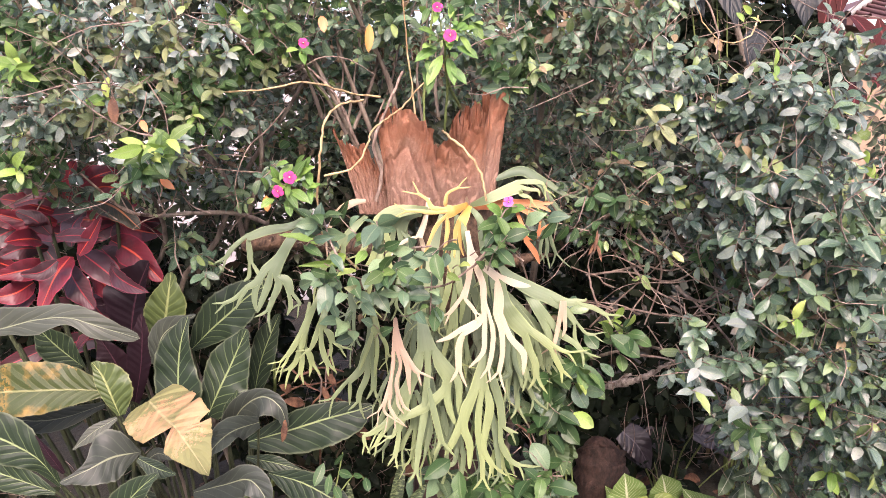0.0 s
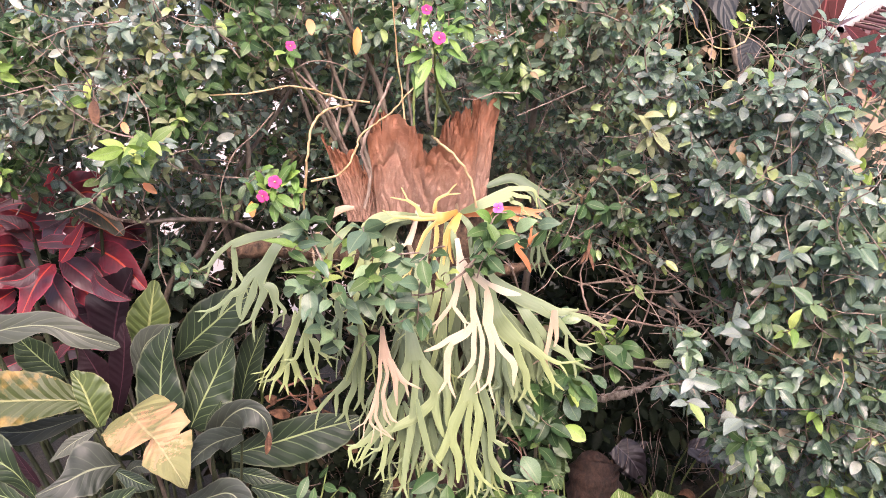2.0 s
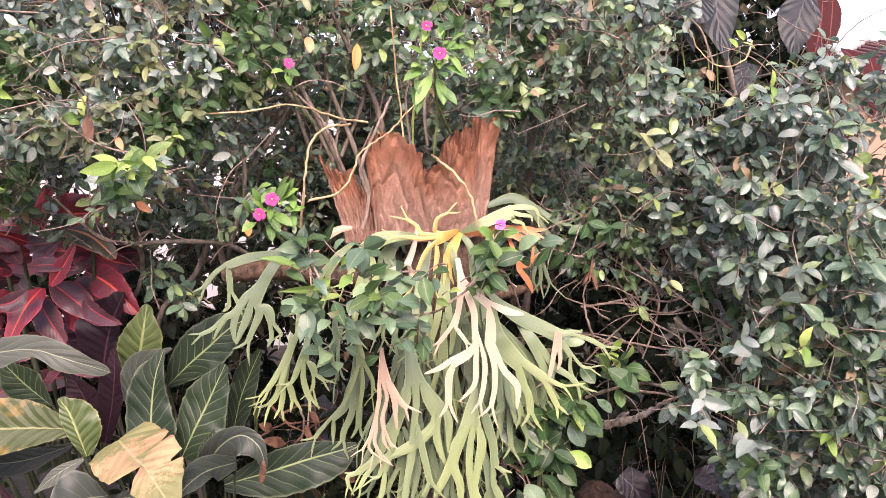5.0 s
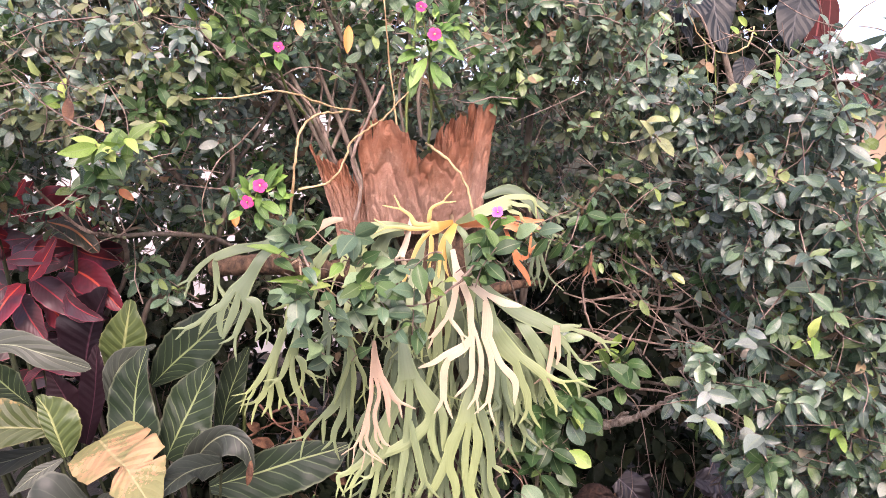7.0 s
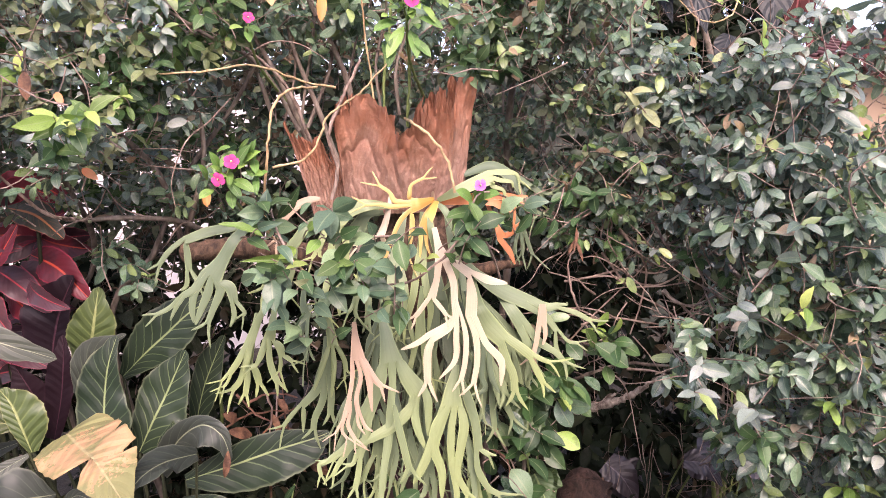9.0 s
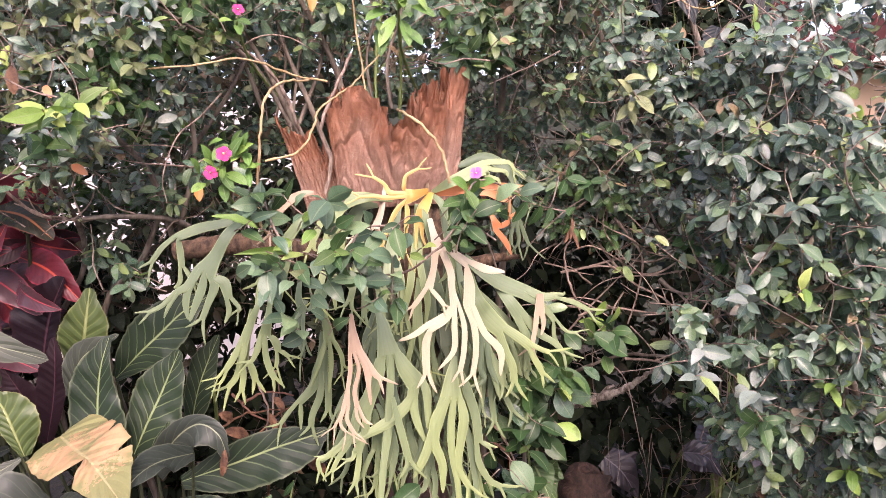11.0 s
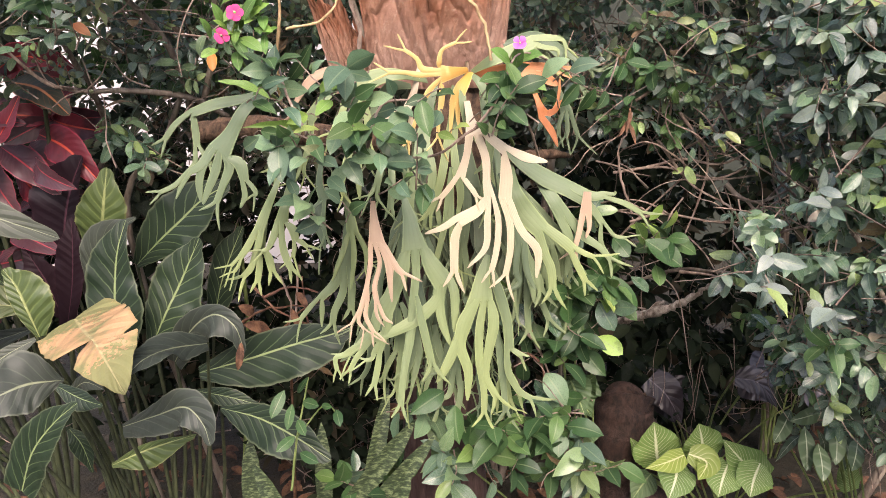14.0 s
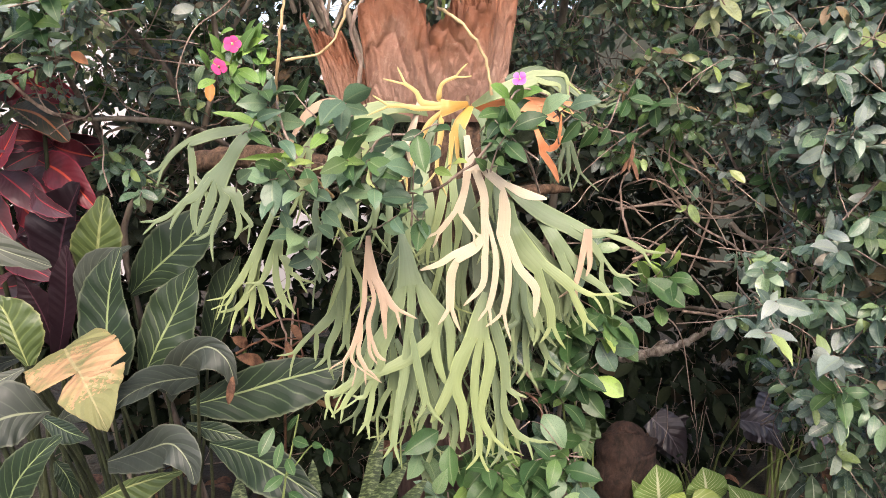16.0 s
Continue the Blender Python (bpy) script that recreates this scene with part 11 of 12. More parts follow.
tube("rootlet", ((1.023, 2.42, 0.597), (1.045, 2.42, 0.497), (1.06, 2.43, 0.39)), 0.0012, 0.0006, MAT["twig"], stems, 3, 7, 0.12, 127)
tube("rootlet", ((1.004, 2.42, 0.519), (1.008, 2.42, 0.473), (1.005, 2.43, 0.423)), 0.0012, 0.0006, MAT["twig"], stems, 3, 7, 0.12, 128)
tube("rootlet", ((0.675, 2.42, 0.527), (0.681, 2.42, 0.466), (0.672, 2.43, 0.401)), 0.0012, 0.0006, MAT["twig"], stems, 3, 7, 0.12, 129)
tube("rootlet", ((0.985, 2.42, 0.609), (0.988, 2.42, 0.509), (1.035, 2.43, 0.401)), 0.0012, 0.0006, MAT["twig"], stems, 3, 7, 0.12, 130)
tube("rootlet", ((0.87, 2.42, 0.605), (0.881, 2.42, 0.499), (0.88, 2.43, 0.387)), 0.0012, 0.0006, MAT["twig"], stems, 3, 7, 0.12, 131)
tube("rootlet", ((0.941, 2.42, 0.529), (0.948, 2.42, 0.478), (0.982, 2.43, 0.422)), 0.0012, 0.0006, MAT["twig"], stems, 3, 7, 0.12, 132)
tube("rootlet", ((0.655, 2.42, 0.605), (0.645, 2.42, 0.522), (0.653, 2.43, 0.432)), 0.0012, 0.0006, MAT["twig"], stems, 3, 7, 0.12, 133)
tube("stem", ((-0.338, 2.25, 0.64), (-0.352, 2.3, 0.38), (-0.368, 2.34, 0.032)), 0.004, 0.005, MAT["dry"], stems, 5, 7, 0.12, 134)
leaf("dead_leaf", stems, MAT["dry"], (-0.404, 2.16, 0.767), (-0.432, 2.13, 0.795), 0.026, (0.2, -1, 0.5), LANCE, 0.9, 0.4, 0.06, 0, 8, 4)
leaf("dead_leaf", stems, MAT["dry"], (-0.301, 2.16, 0.818), (-0.272, 2.13, 0.786), 0.019, (0.2, -1, 0.5), LANCE, 0.9, 0.4, 0.06, 1, 8, 4)
leaf("dead_leaf", stems, MAT["dry"], (-0.315, 2.16, 0.778), (-0.293, 2.13, 0.734), 0.017, (0.2, -1, 0.5), LANCE, 0.9, 0.4, 0.06, 2, 8, 4)
leaf("dead_leaf", stems, MAT["dry"], (-0.368, 2.16, 0.726), (-0.422, 2.13, 0.75), 0.029, (0.2, -1, 0.5), LANCE, 0.9, 0.4, 0.06, 3, 8, 4)
leaf("dead_leaf", stems, MAT["dry"], (-0.026, 2.16, 0.511), (0.026, 2.13, 0.468), 0.036, (0.2, -1, 0.5), LANCE, 0.9, 0.4, 0.06, 4, 8, 4)
leaf("dead_leaf", stems, MAT["dry"], (-0.105, 2.16, 0.528), (-0.039, 2.13, 0.512), 0.036, (0.2, -1, 0.5), LANCE, 0.9, 0.4, 0.06, 5, 8, 4)
leaf("dead_leaf", stems, MAT["dry"], (-0.231, 2.16, 0.656), (-0.178, 2.13, 0.625), 0.031, (0.2, -1, 0.5), LANCE, 0.9, 0.4, 0.06, 6, 8, 4)
bract = thing("dry_stalk", (0.45, 2.06, 0.9), "dry pinkish stalk with a shrivelled bract", "stalk")
tube("stem", ((0.441, 2.02, 1.016), (0.414, 2.02, 1.092), (0.405, 2.02, 1.15), (0.421, 2.02, 1.189), (0.431, 2.02, 1.228)), 0.003, 0.002, MAT["twig"], bract, 5, 7, 0.12, 143)
leaf("bract", bract, MAT["dry"], (0.415, 2, 1.212), (0.426, 1.97, 1.163), 0.010, (0.2, -1, 0.2), LANCE, 0.5, 0.5, 0.03, 3, 8, 4)
leaf("bract", bract, MAT["dry"], (0.415, 2, 1.212), (0.389, 1.97, 1.178), 0.009, (0.2, -1, 0.2), LANCE, 0.5, 0.5, 0.03, 3, 8, 4)
leaf("bract", bract, MAT["dry"], (0.42, 2, 1.239), (0.405, 1.97, 1.187), 0.009, (0.2, -1, 0.2), LANCE, 0.5, 0.5, 0.03, 3, 8, 4)
withered = thing("withered_frond", (0.33, 1.95, 0.85), "withered brown frond hanging beside the fern", "frond")
frond(withered, "frond_pink", limb([(0.322, 1.93, 1.074, 0.015), (0.32, 1.93, 1.03, 0.024)], limb([(0.308, 1.93, 0.992, 0.011), (0.3, 1.93, 0.959, 0.004)]), limb([(0.328, 1.93, 1.003, 0.009), (0.322, 1.93, 0.981, 0.004)])))
stump = thing("stump", (0.606, 2.5, 0), "reddish-brown tree stump in the hollow", "stump")
tube("trunk", ((0.615, 2.48, -0.05), (0.600, 2.47, 0.166), (0.585, 2.46, 0.312), (0.580, 2.46, 0.395), (0.585, 2.47, 0.415)), 0.11, 0.071, MAT["stump"], stump, 5, 18, 0.16, 5)
ring = [(0.585 + 0.064 * math.cos(a / 24 * 6.2832) * (1 + 0.12 * math.sin(a * 2.7)), 2.47 + 0.064 * math.sin(a / 24 * 6.2832) * (1 + 0.12 * math.sin(a * 1.9)), 0.411 + 0.012 * math.sin(a * 2.3)) for a in range(24)]
part("broken_top", make_mesh("broken_top", [(0.585, 2.47, 0.385)] + ring, [(0, i + 1, (i + 1) % 24 + 1) for i in range(24)]), MAT["fibre"], stump, "rotten hollow top")
tube("broken_branch", ((0.522, 2.36, 0.678), (0.550, 2.30, 0.704), (0.589, 2.25, 0.736), (0.622, 2.22, 0.757), (0.644, 2.18, 0.789), (0.667, 2.15, 0.818), (0.690, 2.12, 0.844)), 0.0125, 0.006, MAT["pale_bark"], stump, 6, 8, 0.22, 151)
tube("snag", ((0.569, 2.28, 0.719), (0.596, 2.27, 0.748), (0.609, 2.26, 0.758)), 0.009, 0.005, MAT["pale_bark"], stump, 4, 7, 0.25, 153)
tube("side_branch", ((0.532, 2.45, 0.744), (0.635, 2.35, 0.813), (0.682, 2.25, 0.842), (0.773, 2.2, 0.838)), 0.006, 0.004, MAT["bark"], stump, 5, 7, 0.12, 152)


def veined_leaf(key, rib, left, right, seed, owner=None):
    """A leaf of a low plant, with its stalk."""
    owner = owner or nest
    ob = broad_leaf("leaf", owner, MAT[key], rib, left, right, (0.1 * math.sin(seed * 2), -0.85, 0.55), 0.12, 0.05, seed, rows=24, cols=10, quilt=0.05, count=8, blunt=False)
    b = np.asarray(rib[0])
    x, y = owner.location[0] + 0.02 * math.sin(seed * 4), owner.location[1] + 0.02 * math.cos(seed * 3)
    tube("petiole", ((x, y, -0.02), ((x + b[0]) / 2, (y + b[1]) / 2 + 0.02, b[2] * 0.6), b + np.array((0, 0.004, 0))), 0.004, 0.0025, MAT["green_stem"], ob)


nest = thing("syngonium", (0.88, 2.42, 0), "arrowhead plant with white-veined light green leaves", "plant")
veined_leaf("syngonium", ((0.629, 2.3, 0.288), (0.621, 2.3, 0.347), (0.613, 2.3, 0.412)), (0.0411, 0.0701, 0.0524, 0.0), (0.0499, 0.0701, 0.0553, 0.0), 1)
veined_leaf("syngonium", ((0.746, 2.28, 0.315), (0.739, 2.28, 0.362), (0.727, 2.28, 0.415)), (0.0435, 0.0578, 0.0403, 0.0), (0.0319, 0.0549, 0.0489, 0.0), 2)
veined_leaf("syngonium", ((0.898, 2.24, 0.263), (0.839, 2.24, 0.319), (0.777, 2.24, 0.388)), (0.0314, 0.0512, 0.0425, 0.0), (0.0457, 0.0597, 0.034, 0.0), 3)
veined_leaf("syngonium_lime", ((0.669, 2.22, 0.356), (0.616, 2.2, 0.347), (0.555, 2.18, 0.342)), (0.0223, 0.0332, 0.0192, 0.0), (0.0195, 0.0249, 0.0137, 0.0), 4)
veined_leaf("syngonium_lime", ((0.68, 2.22, 0.359), (0.72, 2.2, 0.344), (0.684, 2.16, 0.317)), (0.0223, 0.0388, 0.0274, 0.0), (0.0195, 0.036, 0.0274, 0.0), 5)
veined_leaf("syngonium", ((0.66, 2.24, 0.324), (0.642, 2.2, 0.301), (0.612, 2.16, 0.266)), (0.0226, 0.0503, 0.0413, 0.0), (0.0226, 0.0503, 0.0413, 0.0), 6)
veined_leaf("syngonium", ((0.796, 2.24, 0.32), (0.765, 2.2, 0.298), (0.748, 2.18, 0.257)), (0.0227, 0.0504, 0.0416, 0.0), (0.0227, 0.0504, 0.0416, 0.0), 7)
veined_leaf("syngonium", ((0.606, 2.34, 0.278), (0.586, 2.34, 0.311), (0.563, 2.34, 0.349)), (0.012, 0.0239, 0.0149, 0.0), (0.012, 0.021, 0.0149, 0.0), 8)
veined_leaf("arrow", ((0.612, 2.3, 0.26), (0.584, 2.28, 0.241), (0.55, 2.26, 0.206)), (0.0177, 0.038, 0.0291, 0.0), (0.0177, 0.038, 0.0291, 0.0), 9)
veined_leaf("syngonium", ((0.871, 2.22, 0.329), (0.847, 2.2, 0.295), (0.831, 2.18, 0.255)), (0.0224, 0.0502, 0.0416, 0.0), (0.0224, 0.0502, 0.0416, 0.0), 10)
veined_leaf("syngonium", ((1.107, 2.2, 0.257), (1.097, 2.2, 0.304), (1.097, 2.2, 0.352)), (0.0224, 0.0363, 0.0278, 0.0), (0.0224, 0.0363, 0.0278, 0.0), 11)
veined_leaf("arrow", ((0.456, 2.25, 0.324), (0.483, 2.24, 0.31), (0.515, 2.22, 0.347)), (0.0085, 0.0198, 0.0127, 0.0), (0.0085, 0.0198, 0.0127, 0.0), 12)
veined_leaf("arrow", ((0.358, 2.2, 0.384), (0.407, 2.2, 0.353), (0.465, 2.18, 0.318)), (0.011, 0.0247, 0.0192, 0.0), (0.011, 0.0247, 0.0192, 0.0), 13)
nest = thing("arrowhead_vine", (0.4, 2.12, 0), "dusky arrowhead vine with faintly veined leaves", "plant")
blade_ob = leaf("leaf", nest, MAT["arrow"], (0.335, 2.09, 0.735), (0.329, 2.03, 0.691), 0.075, (0, -1, 0.4), HEART, 0.4, 0.08, 0.02, 0, 12, 8, lobes=0.22)
tube("petiole", ((0.415, 2.12, -0.02), (0.385, 2.125, 0.404), (0.335, 2.09, 0.735)), 0.003, 0.002, MAT["green_stem"], blade_ob)
blade_ob = leaf("leaf", nest, MAT["arrow"], (0.353, 2.07, 0.609), (0.374, 2.01, 0.659), 0.076, (0, -1, 0.4), HEART, 0.4, 0.08, 0.02, 1, 12, 8, lobes=0.22)
tube("petiole", ((0.389, 2.13, -0.02), (0.381, 2.12, 0.335), (0.353, 2.07, 0.609)), 0.003, 0.002, MAT["green_stem"], blade_ob)
blade_ob = leaf("leaf", nest, MAT["arrow"], (0.324, 2.03, 0.639), (0.343, 1.97, 0.582), 0.081, (0, -1, 0.4), HEART, 0.4, 0.08, 0.02, 2, 12, 8, lobes=0.22)
tube("petiole", ((0.401, 2.105, -0.02), (0.373, 2.088, 0.352), (0.324, 2.03, 0.639)), 0.003, 0.002, MAT["green_stem"], blade_ob)
blade_ob = leaf("leaf", nest, MAT["arrow"], (0.047, 2.01, 0.487), (0.027, 1.95, 0.443), 0.073, (0, -1, 0.4), HEART, 0.4, 0.08, 0.02, 3, 12, 8, lobes=0.22)
tube("petiole", ((0.409, 2.132, -0.02), (0.238, 2.091, 0.268), (0.047, 2.01, 0.487)), 0.003, 0.002, MAT["green_stem"], blade_ob)
blade_ob = leaf("leaf", nest, MAT["arrow"], (0.359, 2.03, 0.534), (0.333, 1.97, 0.499), 0.074, (0, -1, 0.4), HEART, 0.4, 0.08, 0.02, 4, 12, 8, lobes=0.22)
tube("petiole", ((0.385, 2.117, -0.02), (0.382, 2.094, 0.293), (0.359, 2.03, 0.534)), 0.003, 0.002, MAT["green_stem"], blade_ob)
blade_ob = leaf("leaf", nest, MAT["arrow"], (0.387, 2.11, 0.674), (0.344, 2.05, 0.76), 0.064, (0, -1, 0.4), HEART, 0.4, 0.08, 0.02, 5, 12, 8, lobes=0.22)
tube("petiole", ((0.413, 2.112, -0.02), (0.41, 2.131, 0.37), (0.387, 2.11, 0.674)), 0.003, 0.002, MAT["green_stem"], blade_ob)
veined_leaf("arrow", ((0.285, 2.02, 0.843), (0.301, 2, 0.785), (0.286, 1.97, 0.719)), (0.0407, 0.0548, 0.0284, 0.0), (0.0359, 0.0476, 0.026, 0.0), 1, nest)
veined_leaf("arrow", ((0.363, 2.06, 0.636), (0.356, 2.05, 0.587), (0.376, 2.04, 0.546)), (0.0251, 0.0426, 0.0275, 0.0), (0.0251, 0.0376, 0.0225, 0.0), 2, nest)
nest = thing("black_taro", (0.92, 2.75, 0), "dark purplish taro in the shaded hollow", "plant")
blade_ob = leaf("leaf", nest, MAT["taro"], (0.749, 2.65, 0.36), (0.782, 2.59, 0.273), 0.124, (0, -1, 0.5), HEART, 0.4, 0.08, 0.02, 0, 12, 8, lobes=0.22)
tube("petiole", ((0.935, 2.75, -0.02), (0.852, 2.72, 0.198), (0.749, 2.65, 0.36)), 0.003, 0.002, MAT["green_stem"], blade_ob)
blade_ob = leaf("leaf", nest, MAT["taro"], (0.783, 2.67, 0.37), (0.683, 2.61, 0.341), 0.090, (0, -1, 0.5), HEART, 0.4, 0.08, 0.02, 1, 12, 8, lobes=0.22)
tube("petiole", ((0.909, 2.76, -0.02), (0.856, 2.735, 0.204), (0.783, 2.67, 0.37)), 0.003, 0.002, MAT["green_stem"], blade_ob)
blade_ob = leaf("leaf", nest, MAT["taro"], (0.801, 2.67, 0.37), (0.843, 2.61, 0.337), 0.090, (0, -1, 0.5), HEART, 0.4, 0.08, 0.02, 2, 12, 8, lobes=0.22)
tube("petiole", ((0.921, 2.735, -0.02), (0.871, 2.723, 0.203), (0.801, 2.67, 0.37)), 0.003, 0.002, MAT["green_stem"], blade_ob)
blade_ob = leaf("leaf", nest, MAT["taro"], (1.03, 2.63, 0.38), (1.074, 2.57, 0.348), 0.106, (0, -1, 0.5), HEART, 0.4, 0.08, 0.02, 3, 12, 8, lobes=0.22)
tube("petiole", ((0.929, 2.762, -0.02), (0.989, 2.716, 0.209), (1.03, 2.63, 0.38)), 0.003, 0.002, MAT["green_stem"], blade_ob)
blade_ob = leaf("leaf", nest, MAT["taro"], (1.078, 2.63, 0.453), (0.999, 2.57, 0.405), 0.106, (0, -1, 0.5), HEART, 0.4, 0.08, 0.02, 4, 12, 8, lobes=0.22)
tube("petiole", ((0.905, 2.747, -0.02), (1.002, 2.709, 0.249), (1.078, 2.63, 0.453)), 0.003, 0.002, MAT["green_stem"], blade_ob)
blade_ob = leaf("leaf", nest, MAT["taro"], (1.22, 2.58, 0.377), (1.282, 2.52, 0.292), 0.122, (0, -1, 0.5), HEART, 0.4, 0.08, 0.02, 5, 12, 8, lobes=0.22)
tube("petiole", ((0.933, 2.742, -0.02), (1.087, 2.681, 0.207), (1.22, 2.58, 0.377)), 0.003, 0.002, MAT["green_stem"], blade_ob)
blade_ob = leaf("leaf", nest, MAT["taro"], (0.787, 2.53, 0.173), (0.851, 2.47, 0.149), 0.103, (0, -1, 0.5), HEART, 0.4, 0.08, 0.02, 6, 12, 8, lobes=0.22)
tube("petiole", ((0.916, 2.764, -0.02), (0.861, 2.667, 0.095), (0.787, 2.53, 0.173)), 0.003, 0.002, MAT["green_stem"], blade_ob)
veined_leaf("taro", ((0.696, 2.6, 0.417), (0.745, 2.57, 0.371), (0.789, 2.55, 0.29)), (0.0438, 0.0603, 0.0434, 0.0), (0.0371, 0.0503, 0.0367, 0.0), 11, nest)
veined_leaf("taro", ((0.873, 2.4, 0.494), (0.933, 2.38, 0.484), (0.981, 2.36, 0.42)), (0.0213, 0.0423, 0.0271, 0.0), (0.0213, 0.0363, 0.0271, 0.0), 13, nest)
nest = thing("aglaonema", (1.12, 2.12, 0), "low plant with narrow grey-striped leaves", "plant")
blade_ob = leaf("leaf", nest, MAT["aglaonema"], (0.867, 2.03, 0.519), (0.846, 1.97, 0.442), 0.043, (0, -1, 0.3), LANCE, 0.4, 0.08, 0.02, 0, 12, 8, lobes=0)
tube("petiole", ((1.135, 2.12, -0.02), (1.011, 2.095, 0.285), (0.867, 2.03, 0.519)), 0.003, 0.002, MAT["green_stem"], blade_ob)
blade_ob = leaf("leaf", nest, MAT["aglaonema"], (0.925, 2.01, 0.54), (0.898, 1.95, 0.465), 0.043, (0, -1, 0.3), LANCE, 0.4, 0.08, 0.02, 1, 12, 8, lobes=0)
tube("petiole", ((1.109, 2.13, -0.02), (1.027, 2.09, 0.297), (0.925, 2.01, 0.54)), 0.003, 0.002, MAT["green_stem"], blade_ob)
blade_ob = leaf("leaf", nest, MAT["aglaonema"], (0.909, 2.03, 0.558), (0.797, 1.97, 0.562), 0.038, (0, -1, 0.3), LANCE, 0.4, 0.08, 0.02, 2, 12, 8, lobes=0)
tube("petiole", ((1.121, 2.105, -0.02), (1.025, 2.088, 0.307), (0.909, 2.03, 0.558)), 0.003, 0.002, MAT["green_stem"], blade_ob)
blade_ob = leaf("leaf", nest, MAT["aglaonema"], (0.919, 2.01, 0.593), (0.95, 1.95, 0.541), 0.042, (0, -1, 0.3), LANCE, 0.4, 0.08, 0.02, 3, 12, 8, lobes=0)
tube("petiole", ((1.129, 2.132, -0.02), (1.034, 2.091, 0.326), (0.919, 2.01, 0.593)), 0.003, 0.002, MAT["green_stem"], blade_ob)
blade_ob = leaf("leaf", nest, MAT["aglaonema"], (0.842, 2.05, 0.551), (0.776, 1.99, 0.501), 0.043, (0, -1, 0.3), LANCE, 0.4, 0.08, 0.02, 4, 12, 8, lobes=0)
tube("petiole", ((1.105, 2.117, -0.02), (0.984, 2.104, 0.303), (0.842, 2.05, 0.551)), 0.003, 0.002, MAT["green_stem"], blade_ob)
blade_ob = leaf("leaf", nest, MAT["aglaonema"], (0.967, 1.99, 0.508), (0.921, 1.93, 0.462), 0.042, (0, -1, 0.3), LANCE, 0.4, 0.08, 0.02, 5, 12, 8, lobes=0)
tube("petiole", ((1.133, 2.112, -0.02), (1.06, 2.071, 0.279), (0.967, 1.99, 0.508)), 0.003, 0.002, MAT["green_stem"], blade_ob)
blade_ob = leaf("leaf", nest, MAT["aglaonema"], (0.878, 1.99, 0.497), (0.861, 1.93, 0.438), 0.042, (0, -1, 0.3), LANCE, 0.4, 0.08, 0.02, 6, 12, 8, lobes=0)
tube("petiole", ((1.116, 2.134, -0.02), (1.007, 2.082, 0.274), (0.878, 1.99, 0.497)), 0.003, 0.002, MAT["green_stem"], blade_ob)
veined_leaf("aglaonema", ((0.945, 2.15, 0.441), (0.94, 2.13, 0.405), (0.946, 2.12, 0.356)), (0.0029, 0.0146, 0.0131, 0.0), (0.0029, 0.0146, 0.0131, 0.0), 0, nest)
veined_leaf("aglaonema", ((1.012, 2.15, 0.476), (1.009, 2.13, 0.432), (0.998, 2.12, 0.378)), (0.0037, 0.0185, 0.0166, 0.0), (0.0037, 0.0185, 0.0166, 0.0), 1, nest)
veined_leaf("aglaonema", ((0.897, 2.15, 0.507), (0.879, 2.13, 0.485), (0.869, 2.12, 0.452)), (0.0026, 0.0131, 0.0118, 0.0), (0.0026, 0.0131, 0.0118, 0.0), 2, nest)
veined_leaf("aglaonema", ((0.928, 2.15, 0.438), (0.895, 2.13, 0.428), (0.856, 2.12, 0.385)), (0.0021, 0.0106, 0.0095, 0.0), (0.0021, 0.0106, 0.0095, 0.0), 3, nest)
veined_leaf("aglaonema", ((0.974, 2.15, 0.451), (0.981, 2.13, 0.419), (0.975, 2.12, 0.367)), (0.0021, 0.0106, 0.0095, 0.0), (0.0021, 0.0106, 0.0095, 0.0), 4, nest)
veined_leaf("aglaonema", ((1.043, 2.15, 0.435), (1.042, 2.13, 0.403), (1.032, 2.12, 0.358)), (0.0029, 0.0146, 0.0131, 0.0), (0.0029, 0.0146, 0.0131, 0.0), 5, nest)
veined_leaf("aglaonema", ((0.896, 2.15, 0.425), (0.869, 2.13, 0.45), (0.894, 2.12, 0.482)), (0.0019, 0.0092, 0.0082, 0.0), (0.0019, 0.0092, 0.0082, 0.0), 6, nest)
nest = thing("alocasia", (1.14, 2, 0), "low plant with rounded veined green leaves", "plant")
blade_ob = leaf("leaf", nest, MAT["arrow"], (1.074, 1.91, 0.469), (1.095, 1.85, 0.44), 0.122, (0, -0.75, 0.8), HEART, 0.4, 0.08, 0.02, 0, 12, 8, lobes=0.22)
tube("petiole", ((1.155, 2, -0.02), (1.125, 1.975, 0.258), (1.074, 1.91, 0.469)), 0.003, 0.002, MAT["green_stem"], blade_ob)
blade_ob = leaf("leaf", nest, MAT["arrow"], (1.059, 1.93, 0.49), (0.959, 1.87, 0.485), 0.096, (0, -0.75, 0.8), HEART, 0.4, 0.08, 0.02, 1, 12, 8, lobes=0.22)
tube("petiole", ((1.129, 2.01, -0.02), (1.104, 1.99, 0.27), (1.059, 1.93, 0.49)), 0.003, 0.002, MAT["green_stem"], blade_ob)
blade_ob = leaf("leaf", nest, MAT["arrow"], (1.117, 1.89, 0.482), (1.142, 1.83, 0.459), 0.108, (0, -0.75, 0.8), HEART, 0.4, 0.08, 0.02, 2, 12, 8, lobes=0.22)
tube("petiole", ((1.141, 1.985, -0.02), (1.139, 1.958, 0.265), (1.117, 1.89, 0.482)), 0.003, 0.002, MAT["green_stem"], blade_ob)
